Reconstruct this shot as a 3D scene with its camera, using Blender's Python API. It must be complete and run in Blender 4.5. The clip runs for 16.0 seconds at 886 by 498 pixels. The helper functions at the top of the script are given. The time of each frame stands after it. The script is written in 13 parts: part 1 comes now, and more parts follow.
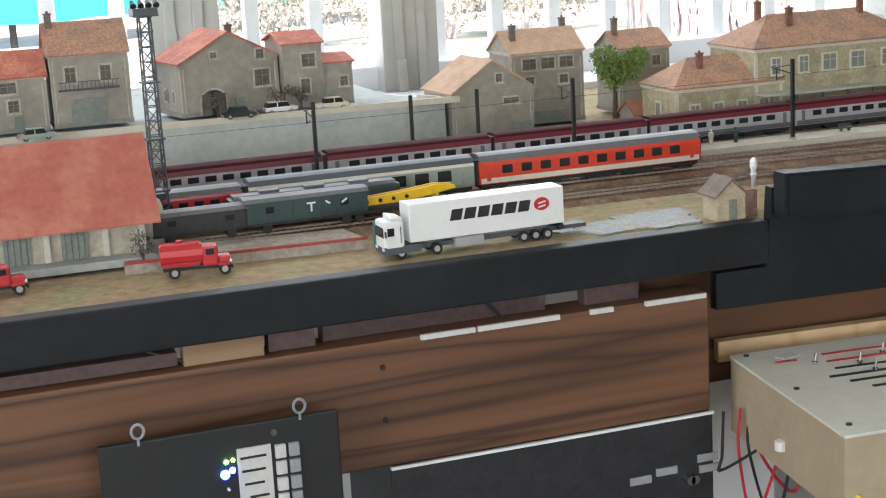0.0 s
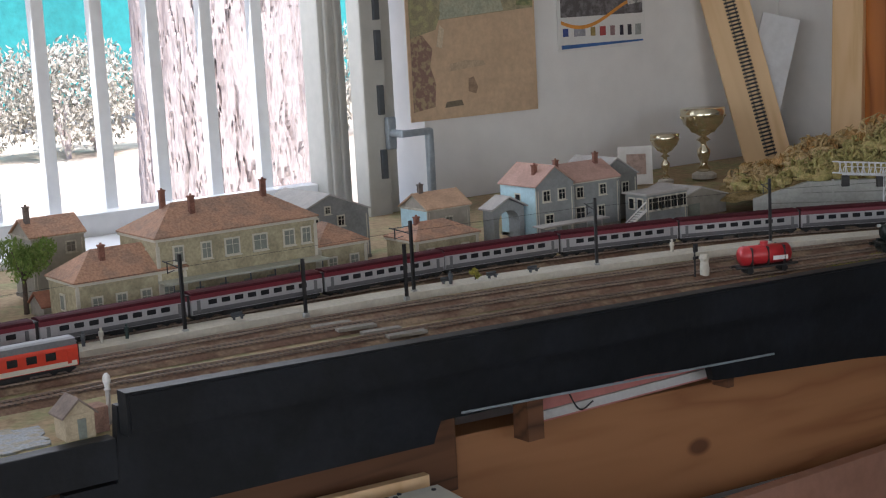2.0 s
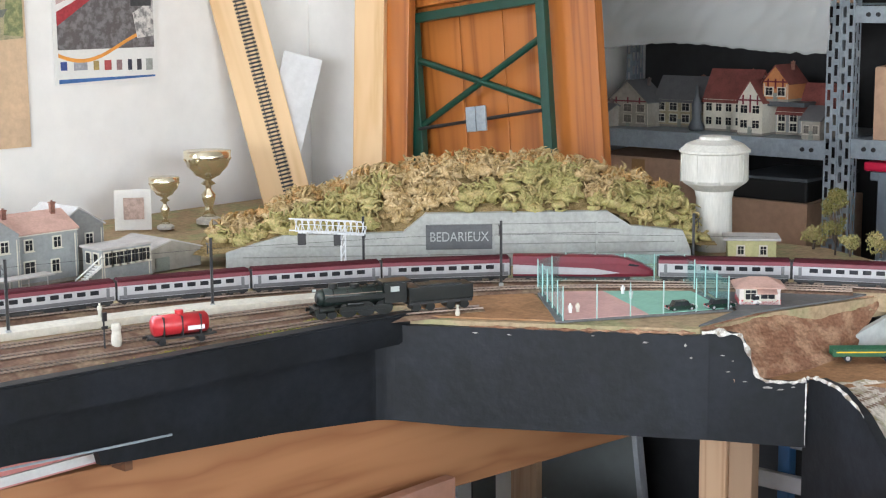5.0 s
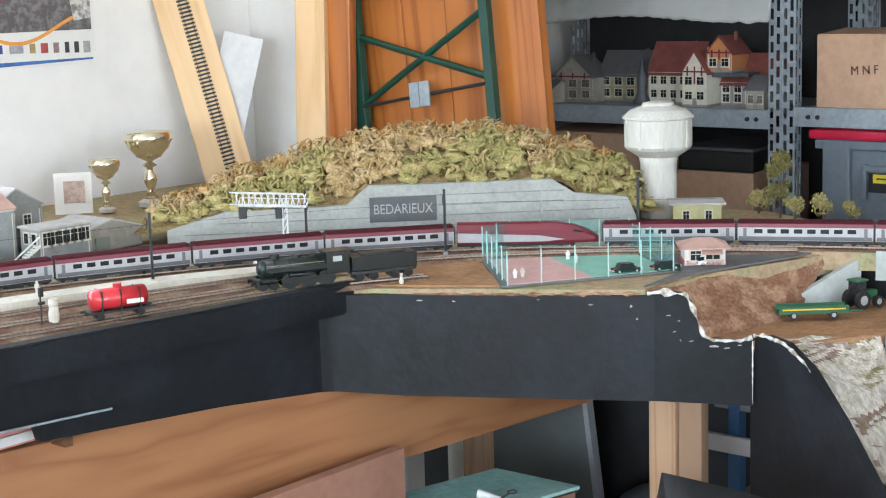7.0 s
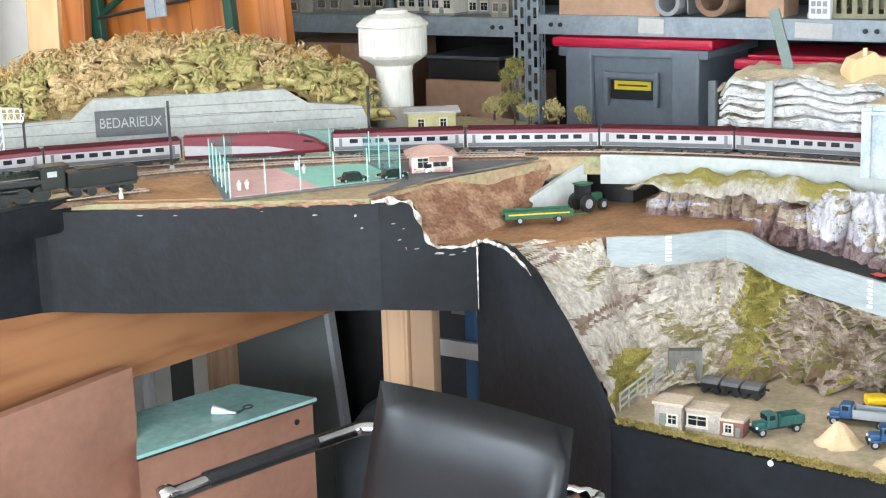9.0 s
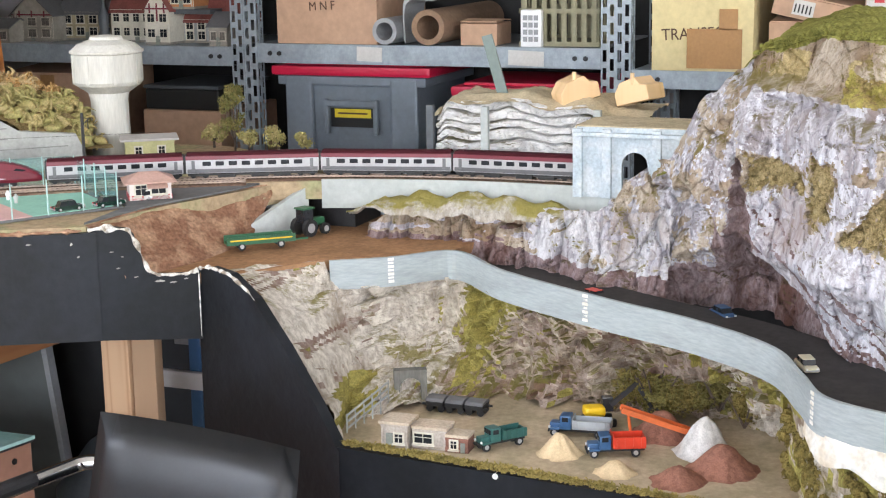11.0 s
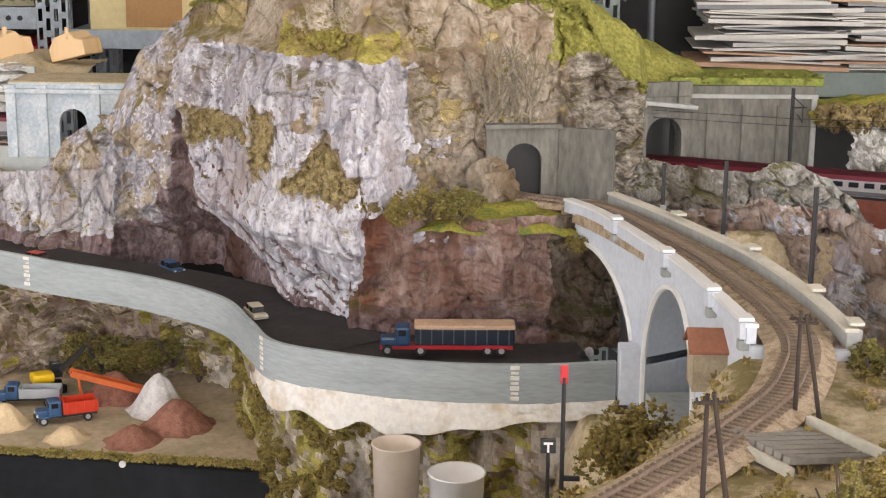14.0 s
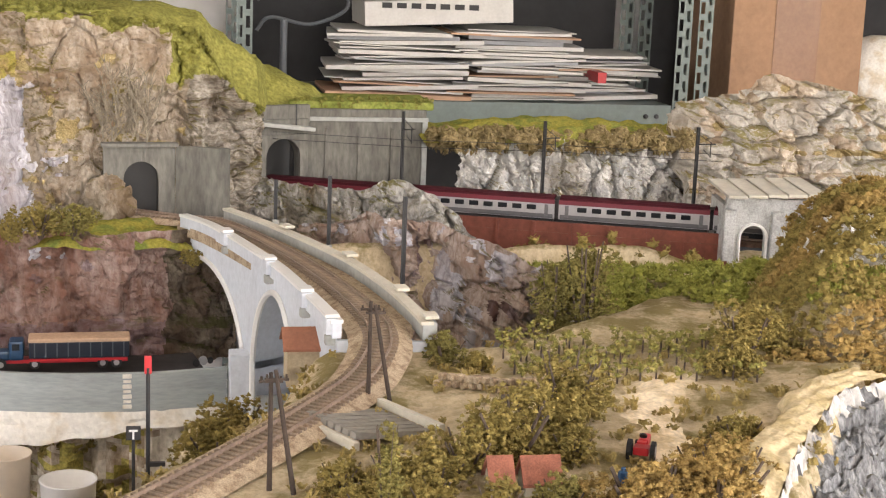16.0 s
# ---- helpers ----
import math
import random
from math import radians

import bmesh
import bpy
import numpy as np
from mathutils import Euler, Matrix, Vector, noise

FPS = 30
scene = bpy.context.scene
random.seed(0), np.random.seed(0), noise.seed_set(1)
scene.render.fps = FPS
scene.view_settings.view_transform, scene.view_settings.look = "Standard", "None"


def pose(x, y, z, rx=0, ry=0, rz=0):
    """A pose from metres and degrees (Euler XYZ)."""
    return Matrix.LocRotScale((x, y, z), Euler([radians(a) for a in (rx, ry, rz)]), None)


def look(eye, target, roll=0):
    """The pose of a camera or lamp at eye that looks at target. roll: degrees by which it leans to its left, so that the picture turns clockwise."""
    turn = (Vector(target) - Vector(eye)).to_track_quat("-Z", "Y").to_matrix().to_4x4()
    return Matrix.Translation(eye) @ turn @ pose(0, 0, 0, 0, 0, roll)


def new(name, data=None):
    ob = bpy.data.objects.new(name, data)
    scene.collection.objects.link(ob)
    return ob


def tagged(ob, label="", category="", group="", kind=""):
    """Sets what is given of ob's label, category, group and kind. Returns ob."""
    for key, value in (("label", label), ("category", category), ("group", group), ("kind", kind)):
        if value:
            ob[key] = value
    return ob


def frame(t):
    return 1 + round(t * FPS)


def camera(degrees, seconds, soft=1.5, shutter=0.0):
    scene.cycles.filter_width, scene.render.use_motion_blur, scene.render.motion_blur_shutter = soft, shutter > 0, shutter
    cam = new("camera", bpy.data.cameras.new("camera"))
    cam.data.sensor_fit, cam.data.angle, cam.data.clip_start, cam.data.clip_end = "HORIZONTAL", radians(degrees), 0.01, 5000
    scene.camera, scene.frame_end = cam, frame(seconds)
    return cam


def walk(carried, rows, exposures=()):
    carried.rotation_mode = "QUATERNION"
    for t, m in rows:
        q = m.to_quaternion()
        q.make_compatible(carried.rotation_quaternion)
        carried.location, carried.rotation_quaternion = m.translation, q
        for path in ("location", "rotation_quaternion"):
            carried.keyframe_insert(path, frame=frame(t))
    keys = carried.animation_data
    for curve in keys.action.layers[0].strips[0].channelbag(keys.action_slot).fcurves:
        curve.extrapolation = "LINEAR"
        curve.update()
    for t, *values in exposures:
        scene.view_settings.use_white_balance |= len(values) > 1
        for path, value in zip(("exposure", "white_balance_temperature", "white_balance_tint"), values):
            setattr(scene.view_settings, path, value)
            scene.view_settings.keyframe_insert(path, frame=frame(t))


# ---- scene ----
cam = camera(32.38, 16.0, soft=1.15)
PATH = [
    (0.0, look((-0.144, 0.317, 1.429), (0.4940, 2.1613, 0.9901), -3.09)),
    (0.5, look((-0.110, 0.298, 1.476), (0.6530, 2.1087, 1.1032), -2.22)),
    (1.0, look((-0.081, 0.277, 1.494), (0.7762, 2.0471, 1.1325), -1.68)),
    (1.5, look((-0.033, 0.257, 1.510), (0.9156, 1.9716, 1.1087), -2.77)),
    (2.0, look((0.064, 0.197, 1.534), (1.2087, 1.8031, 1.2047), -3.06)),
    (2.5, look((0.171, 0.122, 1.534), (1.4737, 1.6040, 1.2072), -1.38)),
    (3.0, look((0.246, 0.087, 1.539), (1.5270, 1.5765, 1.1650), -2.36)),
    (3.5, look((0.338, 0.090, 1.567), (1.6663, 1.5452, 1.2231), -1.76)),
    (4.0, look((0.404, 0.089, 1.573), (1.7968, 1.4907, 1.2658), -1.48)),
    (4.5, look((0.432, 0.078, 1.574), (1.8810, 1.4199, 1.2595), -0.25)),
    (4.7, look((0.443, 0.074, 1.577), (1.8975, 1.4074, 1.2501), -0.27)),
    (6.8, look((0.479, 0.071, 1.528), (1.9746, 1.3635, 1.2206), -1.85)),
    (7.0, look((0.480, 0.069, 1.529), (1.9777, 1.3517, 1.1937), -1.77)),
    (7.5, look((0.487, 0.069, 1.528), (1.9983, 1.3146, 1.1232), -2.14)),
    (8.0, look((0.498, 0.057, 1.526), (2.0347, 1.2563, 1.0781), -2.05)),
    (8.5, look((0.522, 0.033, 1.531), (2.1068, 1.1717, 1.0939), -1.63)),
    (9.0, look((0.555, 0.013, 1.514), (2.1973, 1.0608, 1.0615), -1.74)),
    (9.5, look((0.557, 0.014, 1.512), (2.2322, 0.9919, 1.0231), -2.14)),
    (10.0, look((0.555, 0.010, 1.512), (2.2770, 0.9221, 1.0612), -2.11)),
    (10.2, look((0.559, 0.008, 1.509), (2.3060, 0.8743, 1.0658), -1.91)),
    (12.3, look((0.553, 0.008, 1.487), (2.4259, 0.6109, 1.1285), -0.79)),
    (12.5, look((0.557, 0.007, 1.484), (2.4417, 0.5743, 1.1308), -1.03)),
    (13.0, look((0.567, 0.003, 1.479), (2.4938, 0.3786, 1.0936), -0.98)),
    (13.5, look((0.581, 0.002, 1.471), (2.5244, 0.1968, 1.0392), -0.05)),
    (14.0, look((0.590, -0.005, 1.467), (2.5365, 0.0465, 1.0123), 0.48)),
    (14.5, look((0.585, -0.018, 1.463), (2.5219, -0.1436, 0.9807), -0.08)),
    (15.0, look((0.567, -0.024, 1.462), (2.4833, -0.2786, 0.9509), 0.10)),
    (15.5, look((0.540, -0.041, 1.465), (2.4643, -0.3768, 1.0342), 1.26)),
    (16.0, look((0.507, -0.057, 1.458), (2.4289, -0.4421, 1.0596), 2.28)),
]
EXPOSURES = [(0, 1.6, 6500, 10), (0.6, 1.3, 6500, 10), (1.0, 0.35, 6300, 10), (1.5, 0.3, 6300, 12), (2, 0.85, 6300, 15), (2.5, 1.76, 6450, 17), (3.5, 2.45, 6300, 11), (4.5, 2.6, 6250, 12),
             (7, 2.72, 6000, 8), (8.5, 3.12, 6200, 8), (9.5, 3.05, 6200, 10), (10.2, 2.9, 6300, 12), (12.5, 2.55, 6800, 16), (13.5, 2.26, 7100, 17), (14.5, 2.57, 7300, 19), (16, 2.55, 7500, 19)]
walk(cam, PATH, EXPOSURES)


# ---- world, sun and large lights ----
world = bpy.data.worlds.new("world")
scene.world = world
world.use_nodes = True
wn = world.node_tree
sky = wn.nodes.new("ShaderNodeTexSky")
sky.sky_type, sky.sun_disc = 'NISHITA', False
sky.sun_elevation, sky.sun_rotation = radians(60), radians(180)
wn.links.new(sky.outputs[0], wn.nodes["Background"].inputs[0])
wn.nodes["Background"].inputs[1].default_value = 0.15
sun = new("sun", bpy.data.lights.new("sun", 'SUN'))
sun.data.energy, sun.data.angle, sun.data.color = 5.0, radians(0.6), (1, 0.96, 0.9)
sun.matrix_world = look((0, 0, 0), (0.1, 0.5, -0.86))


def opening_lamp(name, where, target, width, height, power, colour):
    """An area lamp set in a wall opening, in place of daylight."""
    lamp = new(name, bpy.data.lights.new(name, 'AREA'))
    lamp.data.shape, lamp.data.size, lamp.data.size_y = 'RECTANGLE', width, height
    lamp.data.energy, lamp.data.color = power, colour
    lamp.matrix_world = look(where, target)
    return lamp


opening_lamp("daylight_north", (0.55, 2.99, 1.75), (0.55, 0, 1.2), 2.3, 1.2, 11, (0.93, 0.97, 1))
# Two fill lamps at unseen openings, made up behind the view.
opening_lamp("fill_west", (-2.95, -0.6, 1.75), (2.0, 0.2, 1.0), 2.6, 1.3, 28, (0.97, 0.98, 1))
opening_lamp("fill_south", (0.4, -2.95, 1.75), (1.8, 1.5, 0.9), 2.6, 1.3, 12, (1, 0.98, 0.95))


# ---- helpers of this scene ----
def mat(name, colour, rough=0.6, metal=0.0, vary=0.15, size=30.0, second=None, share=0.5, bump=0.0, bump_size=120.0, streak=None, spec=0.5):
    """A surface with variation at two scales: a broad stain and a fine grain, and a little relief."""
    m = bpy.data.materials.new(name)
    m.use_nodes = True
    nt = m.node_tree
    bs = nt.nodes["Principled BSDF"]
    bs.inputs["Roughness"].default_value, bs.inputs["Metallic"].default_value = rough, metal
    bs.inputs["Specular IOR Level"].default_value = spec
    tc = nt.nodes.new("ShaderNodeTexCoord")
    src = tc.outputs["Object"]
    if streak:
        mp = nt.nodes.new("ShaderNodeMapping")
        mp.inputs["Scale"].default_value = streak
        nt.links.new(src, mp.inputs[0])
        src = mp.outputs[0]
    broad, fine = nt.nodes.new("ShaderNodeTexNoise"), nt.nodes.new("ShaderNodeTexNoise")
    for n, s, d in ((broad, size, 3), (fine, size * 7, 5)):
        n.inputs["Scale"].default_value, n.inputs["Detail"].default_value = s, d
        n.inputs["Roughness"].default_value = 0.6
        nt.links.new(src, n.inputs["Vector"])
    mix = nt.nodes.new("ShaderNodeMix")
    mix.data_type = 'RGBA'
    ramp = nt.nodes.new("ShaderNodeMapRange")
    ramp.inputs[1].default_value, ramp.inputs[2].default_value = 0.62 - share * 0.34, 0.78 - share * 0.34
    nt.links.new(broad.outputs[0], ramp.inputs[0])
    nt.links.new(ramp.outputs[0], mix.inputs[0])
    other = second or tuple(c * (1 - vary) for c in colour)
    mix.inputs[6].default_value, mix.inputs[7].default_value = (*colour, 1), (*other, 1)
    hsv = nt.nodes.new("ShaderNodeHueSaturation")
    vr = nt.nodes.new("ShaderNodeMapRange")
    vr.inputs[1].default_value, vr.inputs[2].default_value = 0.3, 0.7
    vr.inputs[3].default_value, vr.inputs[4].default_value = 1 - vary, 1 + vary
    nt.links.new(fine.outputs[0], vr.inputs[0])
    nt.links.new(vr.outputs[0], hsv.inputs["Value"])
    nt.links.new(mix.outputs[2], hsv.inputs["Color"])
    nt.links.new(hsv.outputs[0], bs.inputs["Base Color"])
    if bump:
        bn, bp = nt.nodes.new("ShaderNodeTexNoise"), nt.nodes.new("ShaderNodeBump")
        bn.inputs["Scale"].default_value, bn.inputs["Detail"].default_value = bump_size, 6
        nt.links.new(src, bn.inputs["Vector"])
        bp.inputs["Strength"].default_value, bp.inputs["Distance"].default_value = bump, 0.3 / bump_size
        nt.links.new(bn.outputs[0], bp.inputs["Height"])
        nt.links.new(bp.outputs[0], bs.inputs["Normal"])
    return m


def wood(name, light, dark, along='X', rings=14.0, rough=0.55, knots=True):
    """Planed softwood: long grain lines that wander, with darker knots."""
    m = bpy.data.materials.new(name)
    m.use_nodes = True
    nt = m.node_tree
    bs = nt.nodes["Principled BSDF"]
    bs.inputs["Roughness"].default_value = rough
    tc, mp = nt.nodes.new("ShaderNodeTexCoord"), nt.nodes.new("ShaderNodeMapping")
    mp.inputs["Scale"].default_value = {'X': (0.55, 13, 13), 'Y': (13, 0.55, 13), 'Z': (13, 13, 0.55)}[along]
    nt.links.new(tc.outputs["Object"], mp.inputs[0])
    no = nt.nodes.new("ShaderNodeTexNoise")
    no.inputs["Scale"].default_value, no.inputs["Detail"].default_value, no.inputs["Distortion"].default_value = 1.1, 3, 0.35
    nt.links.new(mp.outputs[0], no.inputs["Vector"])
    mul = nt.nodes.new("ShaderNodeMath")
    mul.operation = 'MULTIPLY'
    mul.inputs[1].default_value = rings
    nt.links.new(no.outputs[0], mul.inputs[0])
    fr = nt.nodes.new("ShaderNodeMath")
    fr.operation = 'PINGPONG'
    fr.inputs[1].default_value = 1.0
    nt.links.new(mul.outputs[0], fr.inputs[0])
    po = nt.nodes.new("ShaderNodeMath")
    po.operation = 'POWER'
    po.inputs[1].default_value = 2.2
    nt.links.new(fr.outputs[0], po.inputs[0])
    mix = nt.nodes.new("ShaderNodeMix")
    mix.data_type = 'RGBA'
    mix.inputs[6].default_value, mix.inputs[7].default_value = (*light, 1), (*dark, 1)
    nt.links.new(po.outputs[0], mix.inputs[0])
    col = mix.outputs[2]
    if knots:
        vo, kr, km = nt.nodes.new("ShaderNodeTexVoronoi"), nt.nodes.new("ShaderNodeMapRange"), nt.nodes.new("ShaderNodeMix")
        mp2 = nt.nodes.new("ShaderNodeMapping")
        mp2.inputs["Scale"].default_value = {'X': (0.6, 1, 1), 'Y': (1, 0.6, 1), 'Z': (1, 1, 0.6)}[along]
        nt.links.new(tc.outputs["Object"], mp2.inputs[0])
        nt.links.new(mp2.outputs[0], vo.inputs["Vector"])
        vo.inputs["Scale"].default_value = 6
        kr.inputs[1].default_value, kr.inputs[2].default_value, kr.inputs[3].default_value, kr.inputs[4].default_value = 0.05, 0.09, 0.85, 0
        nt.links.new(vo.outputs["Distance"], kr.inputs[0])
        km.data_type = 'RGBA'
        nt.links.new(kr.outputs[0], km.inputs[0])
        nt.links.new(col, km.inputs[6])
        km.inputs[7].default_value = (dark[0] * 0.35, dark[1] * 0.3, dark[2] * 0.3, 1)
        col = km.outputs[2]
    nt.links.new(col, bs.inputs["Base Color"])
    bp = nt.nodes.new("ShaderNodeBump")
    bp.inputs["Strength"].default_value, bp.inputs["Distance"].default_value = 0.15, 0.001
    nt.links.new(po.outputs[0], bp.inputs["Height"])
    nt.links.new(bp.outputs[0], bs.inputs["Normal"])
    return m


def rock(name, pale, grey, brown, moss, moss_share=0.3, brown_share=0.35, size=9.0, upright=(1, 1, 0.45), specks=0.75):
    """Painted plaster rock: pale dry-brushed ribs, grey and brown washes, moss where the face lies flat."""
    m = bpy.data.materials.new(name)
    m.use_nodes = True
    nt = m.node_tree
    bs = nt.nodes["Principled BSDF"]
    bs.inputs["Roughness"].default_value = 0.92
    bs.inputs["Specular IOR Level"].default_value = 0.15
    tc, mp = nt.nodes.new("ShaderNodeTexCoord"), nt.nodes.new("ShaderNodeMapping")
    mp.inputs["Scale"].default_value = upright
    nt.links.new(tc.outputs["Object"], mp.inputs[0])

    def noise_of(scale, detail=5, rough=0.6, vec=mp.outputs[0]):
        n = nt.nodes.new("ShaderNodeTexNoise")
        n.inputs["Scale"].default_value, n.inputs["Detail"].default_value, n.inputs["Roughness"].default_value = scale, detail, rough
        nt.links.new(vec, n.inputs["Vector"])
        return n.outputs[0]

    def ranged(val, lo, hi, a=0.0, b=1.0):
        r = nt.nodes.new("ShaderNodeMapRange")
        for i, v in ((1, lo), (2, hi), (3, a), (4, b)):
            r.inputs[i].default_value = v
        nt.links.new(val, r.inputs[0])
        return r.outputs[0]

    def mixed(fac, a, b):
        x = nt.nodes.new("ShaderNodeMix")
        x.data_type = 'RGBA'
        nt.links.new(fac, x.inputs[0])
        for i, v in ((6, a), (7, b)):
            if isinstance(v, tuple):
                x.inputs[i].default_value = (*v, 1)
            else:
                nt.links.new(v, x.inputs[i])
        return x.outputs[2]

    fine = noise_of(size * 9, 8, 0.7)
    ribs = nt.nodes.new("ShaderNodeMapping")
    ribs.inputs["Scale"].default_value = (upright[0] * 2.0, upright[1] * 2.0, upright[2] * 0.9)
    nt.links.new(tc.outputs["Object"], ribs.inputs[0])
    both = nt.nodes.new("ShaderNodeMath")
    both.operation = 'ADD'
    nt.links.new(ranged(fine, 0.3, 0.7, 0, 0.75), both.inputs[0])
    nt.links.new(ranged(noise_of(size * 3.2, 5, 0.65, ribs.outputs[0]), 0.36, 0.64, 0, 0.32), both.inputs[1])
    col = mixed(ranged(both.outputs[0], 0.3, 0.75), grey, pale)
    col = mixed(ranged(noise_of(size * 0.9), 0.60 - brown_share * 0.3, 0.80 - brown_share * 0.3), col, brown)
    col = mixed(ranged(noise_of(size * 14, 6, 0.8), 0.56, 0.7, 0, specks), col, tuple(c * 0.35 for c in brown))
    geo, sep, mul = nt.nodes.new("ShaderNodeNewGeometry"), nt.nodes.new("ShaderNodeSeparateXYZ"), nt.nodes.new("ShaderNodeMath")
    nt.links.new(geo.outputs["Normal"], sep.inputs[0])
    mul.operation = 'ADD'
    nt.links.new(ranged(sep.outputs[2], 0.35, 0.9, 0, 0.5), mul.inputs[0])
    nt.links.new(ranged(noise_of(size * 1.1, 7, 0.72, tc.outputs["Object"]), 0.3, 0.7, -0.5, 0.5), mul.inputs[1])
    col = mixed(ranged(mul.outputs[0], 0.44 - moss_share * 0.6, 0.74 - moss_share * 0.6, 0, 0.9), col, mixed(fine, tuple(c * 0.55 for c in moss), moss))
    nt.links.new(col, bs.inputs["Base Color"])
    bp = nt.nodes.new("ShaderNodeBump")
    bp.inputs["Strength"].default_value, bp.inputs["Distance"].default_value = 1.0, 0.006
    nt.links.new(noise_of(size * 12, 9, 0.75), bp.inputs["Height"])
    nt.links.new(bp.outputs[0], bs.inputs["Normal"])
    return m


def glow(name, colour, power):
    m = bpy.data.materials.new(name)
    m.use_nodes = True
    bs = m.node_tree.nodes["Principled BSDF"]
    bs.inputs["Emission Color"].default_value, bs.inputs["Emission Strength"].default_value = (*colour, 1), power
    return m


def thing(name, label, category, at=(0, 0, 0), rz=0.0, group="", kind=""):
    ob = new(name)
    ob.empty_display_size = 0.02
    ob.matrix_world = pose(*at, 0, 0, rz)
    return tagged(ob, label, category, group, kind)


def part(name, bm, material, parent=None, label="", smooth=False):
    """Links a bmesh as one mesh object, under a thing or a part."""
    me = bpy.data.meshes.new(name)
    bm.normal_update()
    bm.to_mesh(me)
    bm.free()
    if smooth:
        me.polygons.foreach_set("use_smooth", [True] * len(me.polygons))
    me.materials.append(material)
    ob = new(name, me)
    if parent:
        ob.parent = parent
    return tagged(ob, label)


def solo(name, bm, material, label, category, group="", kind="", smooth=False):
    ob = part(name, bm, material, None, "", smooth)
    return tagged(ob, label, category, group, kind)


def B():
    return bmesh.new()


def box(bm, c, s, rz=0.0, bevel=0.0, rx=0.0, ry=0.0):
    """A box of size s round c, turned, its edges rounded."""
    m = pose(*c, rx, ry, rz) @ Matrix.Diagonal((*s, 1))
    made = bmesh.ops.create_cube(bm, size=1, matrix=m)
    if bevel:
        edges = list({e for v in made["verts"] for e in v.link_edges})
        bmesh.ops.bevel(bm, geom=edges, offset=bevel, segments=2, affect='EDGES', profile=0.6)
    return bm


def cyl(bm, p, q, r, r2=None, n=14):
    """A round bar from p to q, tapered to r2."""
    p, q = Vector(p), Vector(q)
    d = q - p
    m = Matrix.Translation((p + q) / 2) @ d.to_track_quat("Z", "Y").to_matrix().to_4x4()
    bmesh.ops.create_cone(bm, cap_ends=True, segments=n, radius1=r, radius2=r if r2 is None else r2, depth=d.length, matrix=m)
    return bm


def lathe(bm, at, rings, n=24):
    """A turned body: rings of (radius, height) round the upright through at."""
    rows = []
    for r, z in rings:
        rows.append([bm.verts.new((at[0] + r * math.cos(2 * math.pi * k / n), at[1] + r * math.sin(2 * math.pi * k / n), at[2] + z)) for k in range(n)])
    for a, b in zip(rows, rows[1:]):
        for k in range(n):
            bm.faces.new((a[k], a[(k + 1) % n], b[(k + 1) % n], b[k]))
    bm.faces.new(rows[0][::-1])
    bm.faces.new(rows[-1])
    return bm


def prism(bm, pts, z0, z1):
    """An upright prism over a plan polygon; z1 may be a height for each corner."""
    tops = z1 if isinstance(z1, (list, tuple)) else [z1] * len(pts)
    lows = z0 if isinstance(z0, (list, tuple)) else [z0] * len(pts)
    lo = [bm.verts.new((x, y, z)) for (x, y), z in zip(pts, lows)]
    hi = [bm.verts.new((x, y, z)) for (x, y), z in zip(pts, tops)]
    n = len(pts)
    for k in range(n):
        bm.faces.new((lo[k], lo[(k + 1) % n], hi[(k + 1) % n], hi[k]))
    bm.faces.new(lo[::-1])
    bm.faces.new(hi)
    bmesh.ops.recalc_face_normals(bm, faces=bm.faces)
    return bm


def slab_xz(bm, pts, y0, y1):
    """A prism whose outline lies in the upright x-z plane, from y0 to y1."""
    a = [bm.verts.new((x, y0, z)) for x, z in pts]
    b = [bm.verts.new((x, y1, z)) for x, z in pts]
    n = len(pts)
    for k in range(n):
        bm.faces.new((a[k], a[(k + 1) % n], b[(k + 1) % n], b[k]))
    bm.faces.new(a[::-1])
    bm.faces.new(b)
    bmesh.ops.recalc_face_normals(bm, faces=bm.faces)
    return bm


def curve_pts(ctrl, step=0.01):
    """A smooth line through the control points, with an even step."""
    P = [Vector(c) for c in ctrl]
    P = [P[0] * 2 - P[1]] + P + [P[-1] * 2 - P[-2]]
    fine = []
    for a, b, c, d in zip(P, P[1:], P[2:], P[3:]):
        for k in range(24):
            t = k / 24
            fine.append(0.5 * ((2 * b) + (c - a) * t + (2 * a - 5 * b + 4 * c - d) * t * t + (3 * b - a - 3 * c + d) * t ** 3))
    fine.append(P[-2])
    out, left = [fine[0]], step
    for a, b in zip(fine, fine[1:]):
        d = (b - a).length
        while d >= left and d > 0:
            a = a + (b - a) * (left / d)
            out.append(a.copy())
            d -= left
            left = step
        left -= d
    return out


def sweep(bm, pts, outline, close=True):
    """Carries an outline of (across to the left, up) along a line."""
    rows = []
    for k, p in enumerate(pts):
        d = (pts[min(k + 1, len(pts) - 1)] - pts[max(k - 1, 0)])
        left = Vector((-d.y, d.x, 0)).normalized()
        rows.append([bm.verts.new(p + left * a + Vector((0, 0, u))) for a, u in outline])
    n = len(outline)
    for r, s in zip(rows, rows[1:]):
        for k in range(n if close else n - 1):
            bm.faces.new((r[k], r[(k + 1) % n], s[(k + 1) % n], s[k]))
    if close:
        bm.faces.new(rows[0])
        bm.faces.new(rows[-1][::-1])
    bmesh.ops.recalc_face_normals(bm, faces=bm.faces)
    return bm


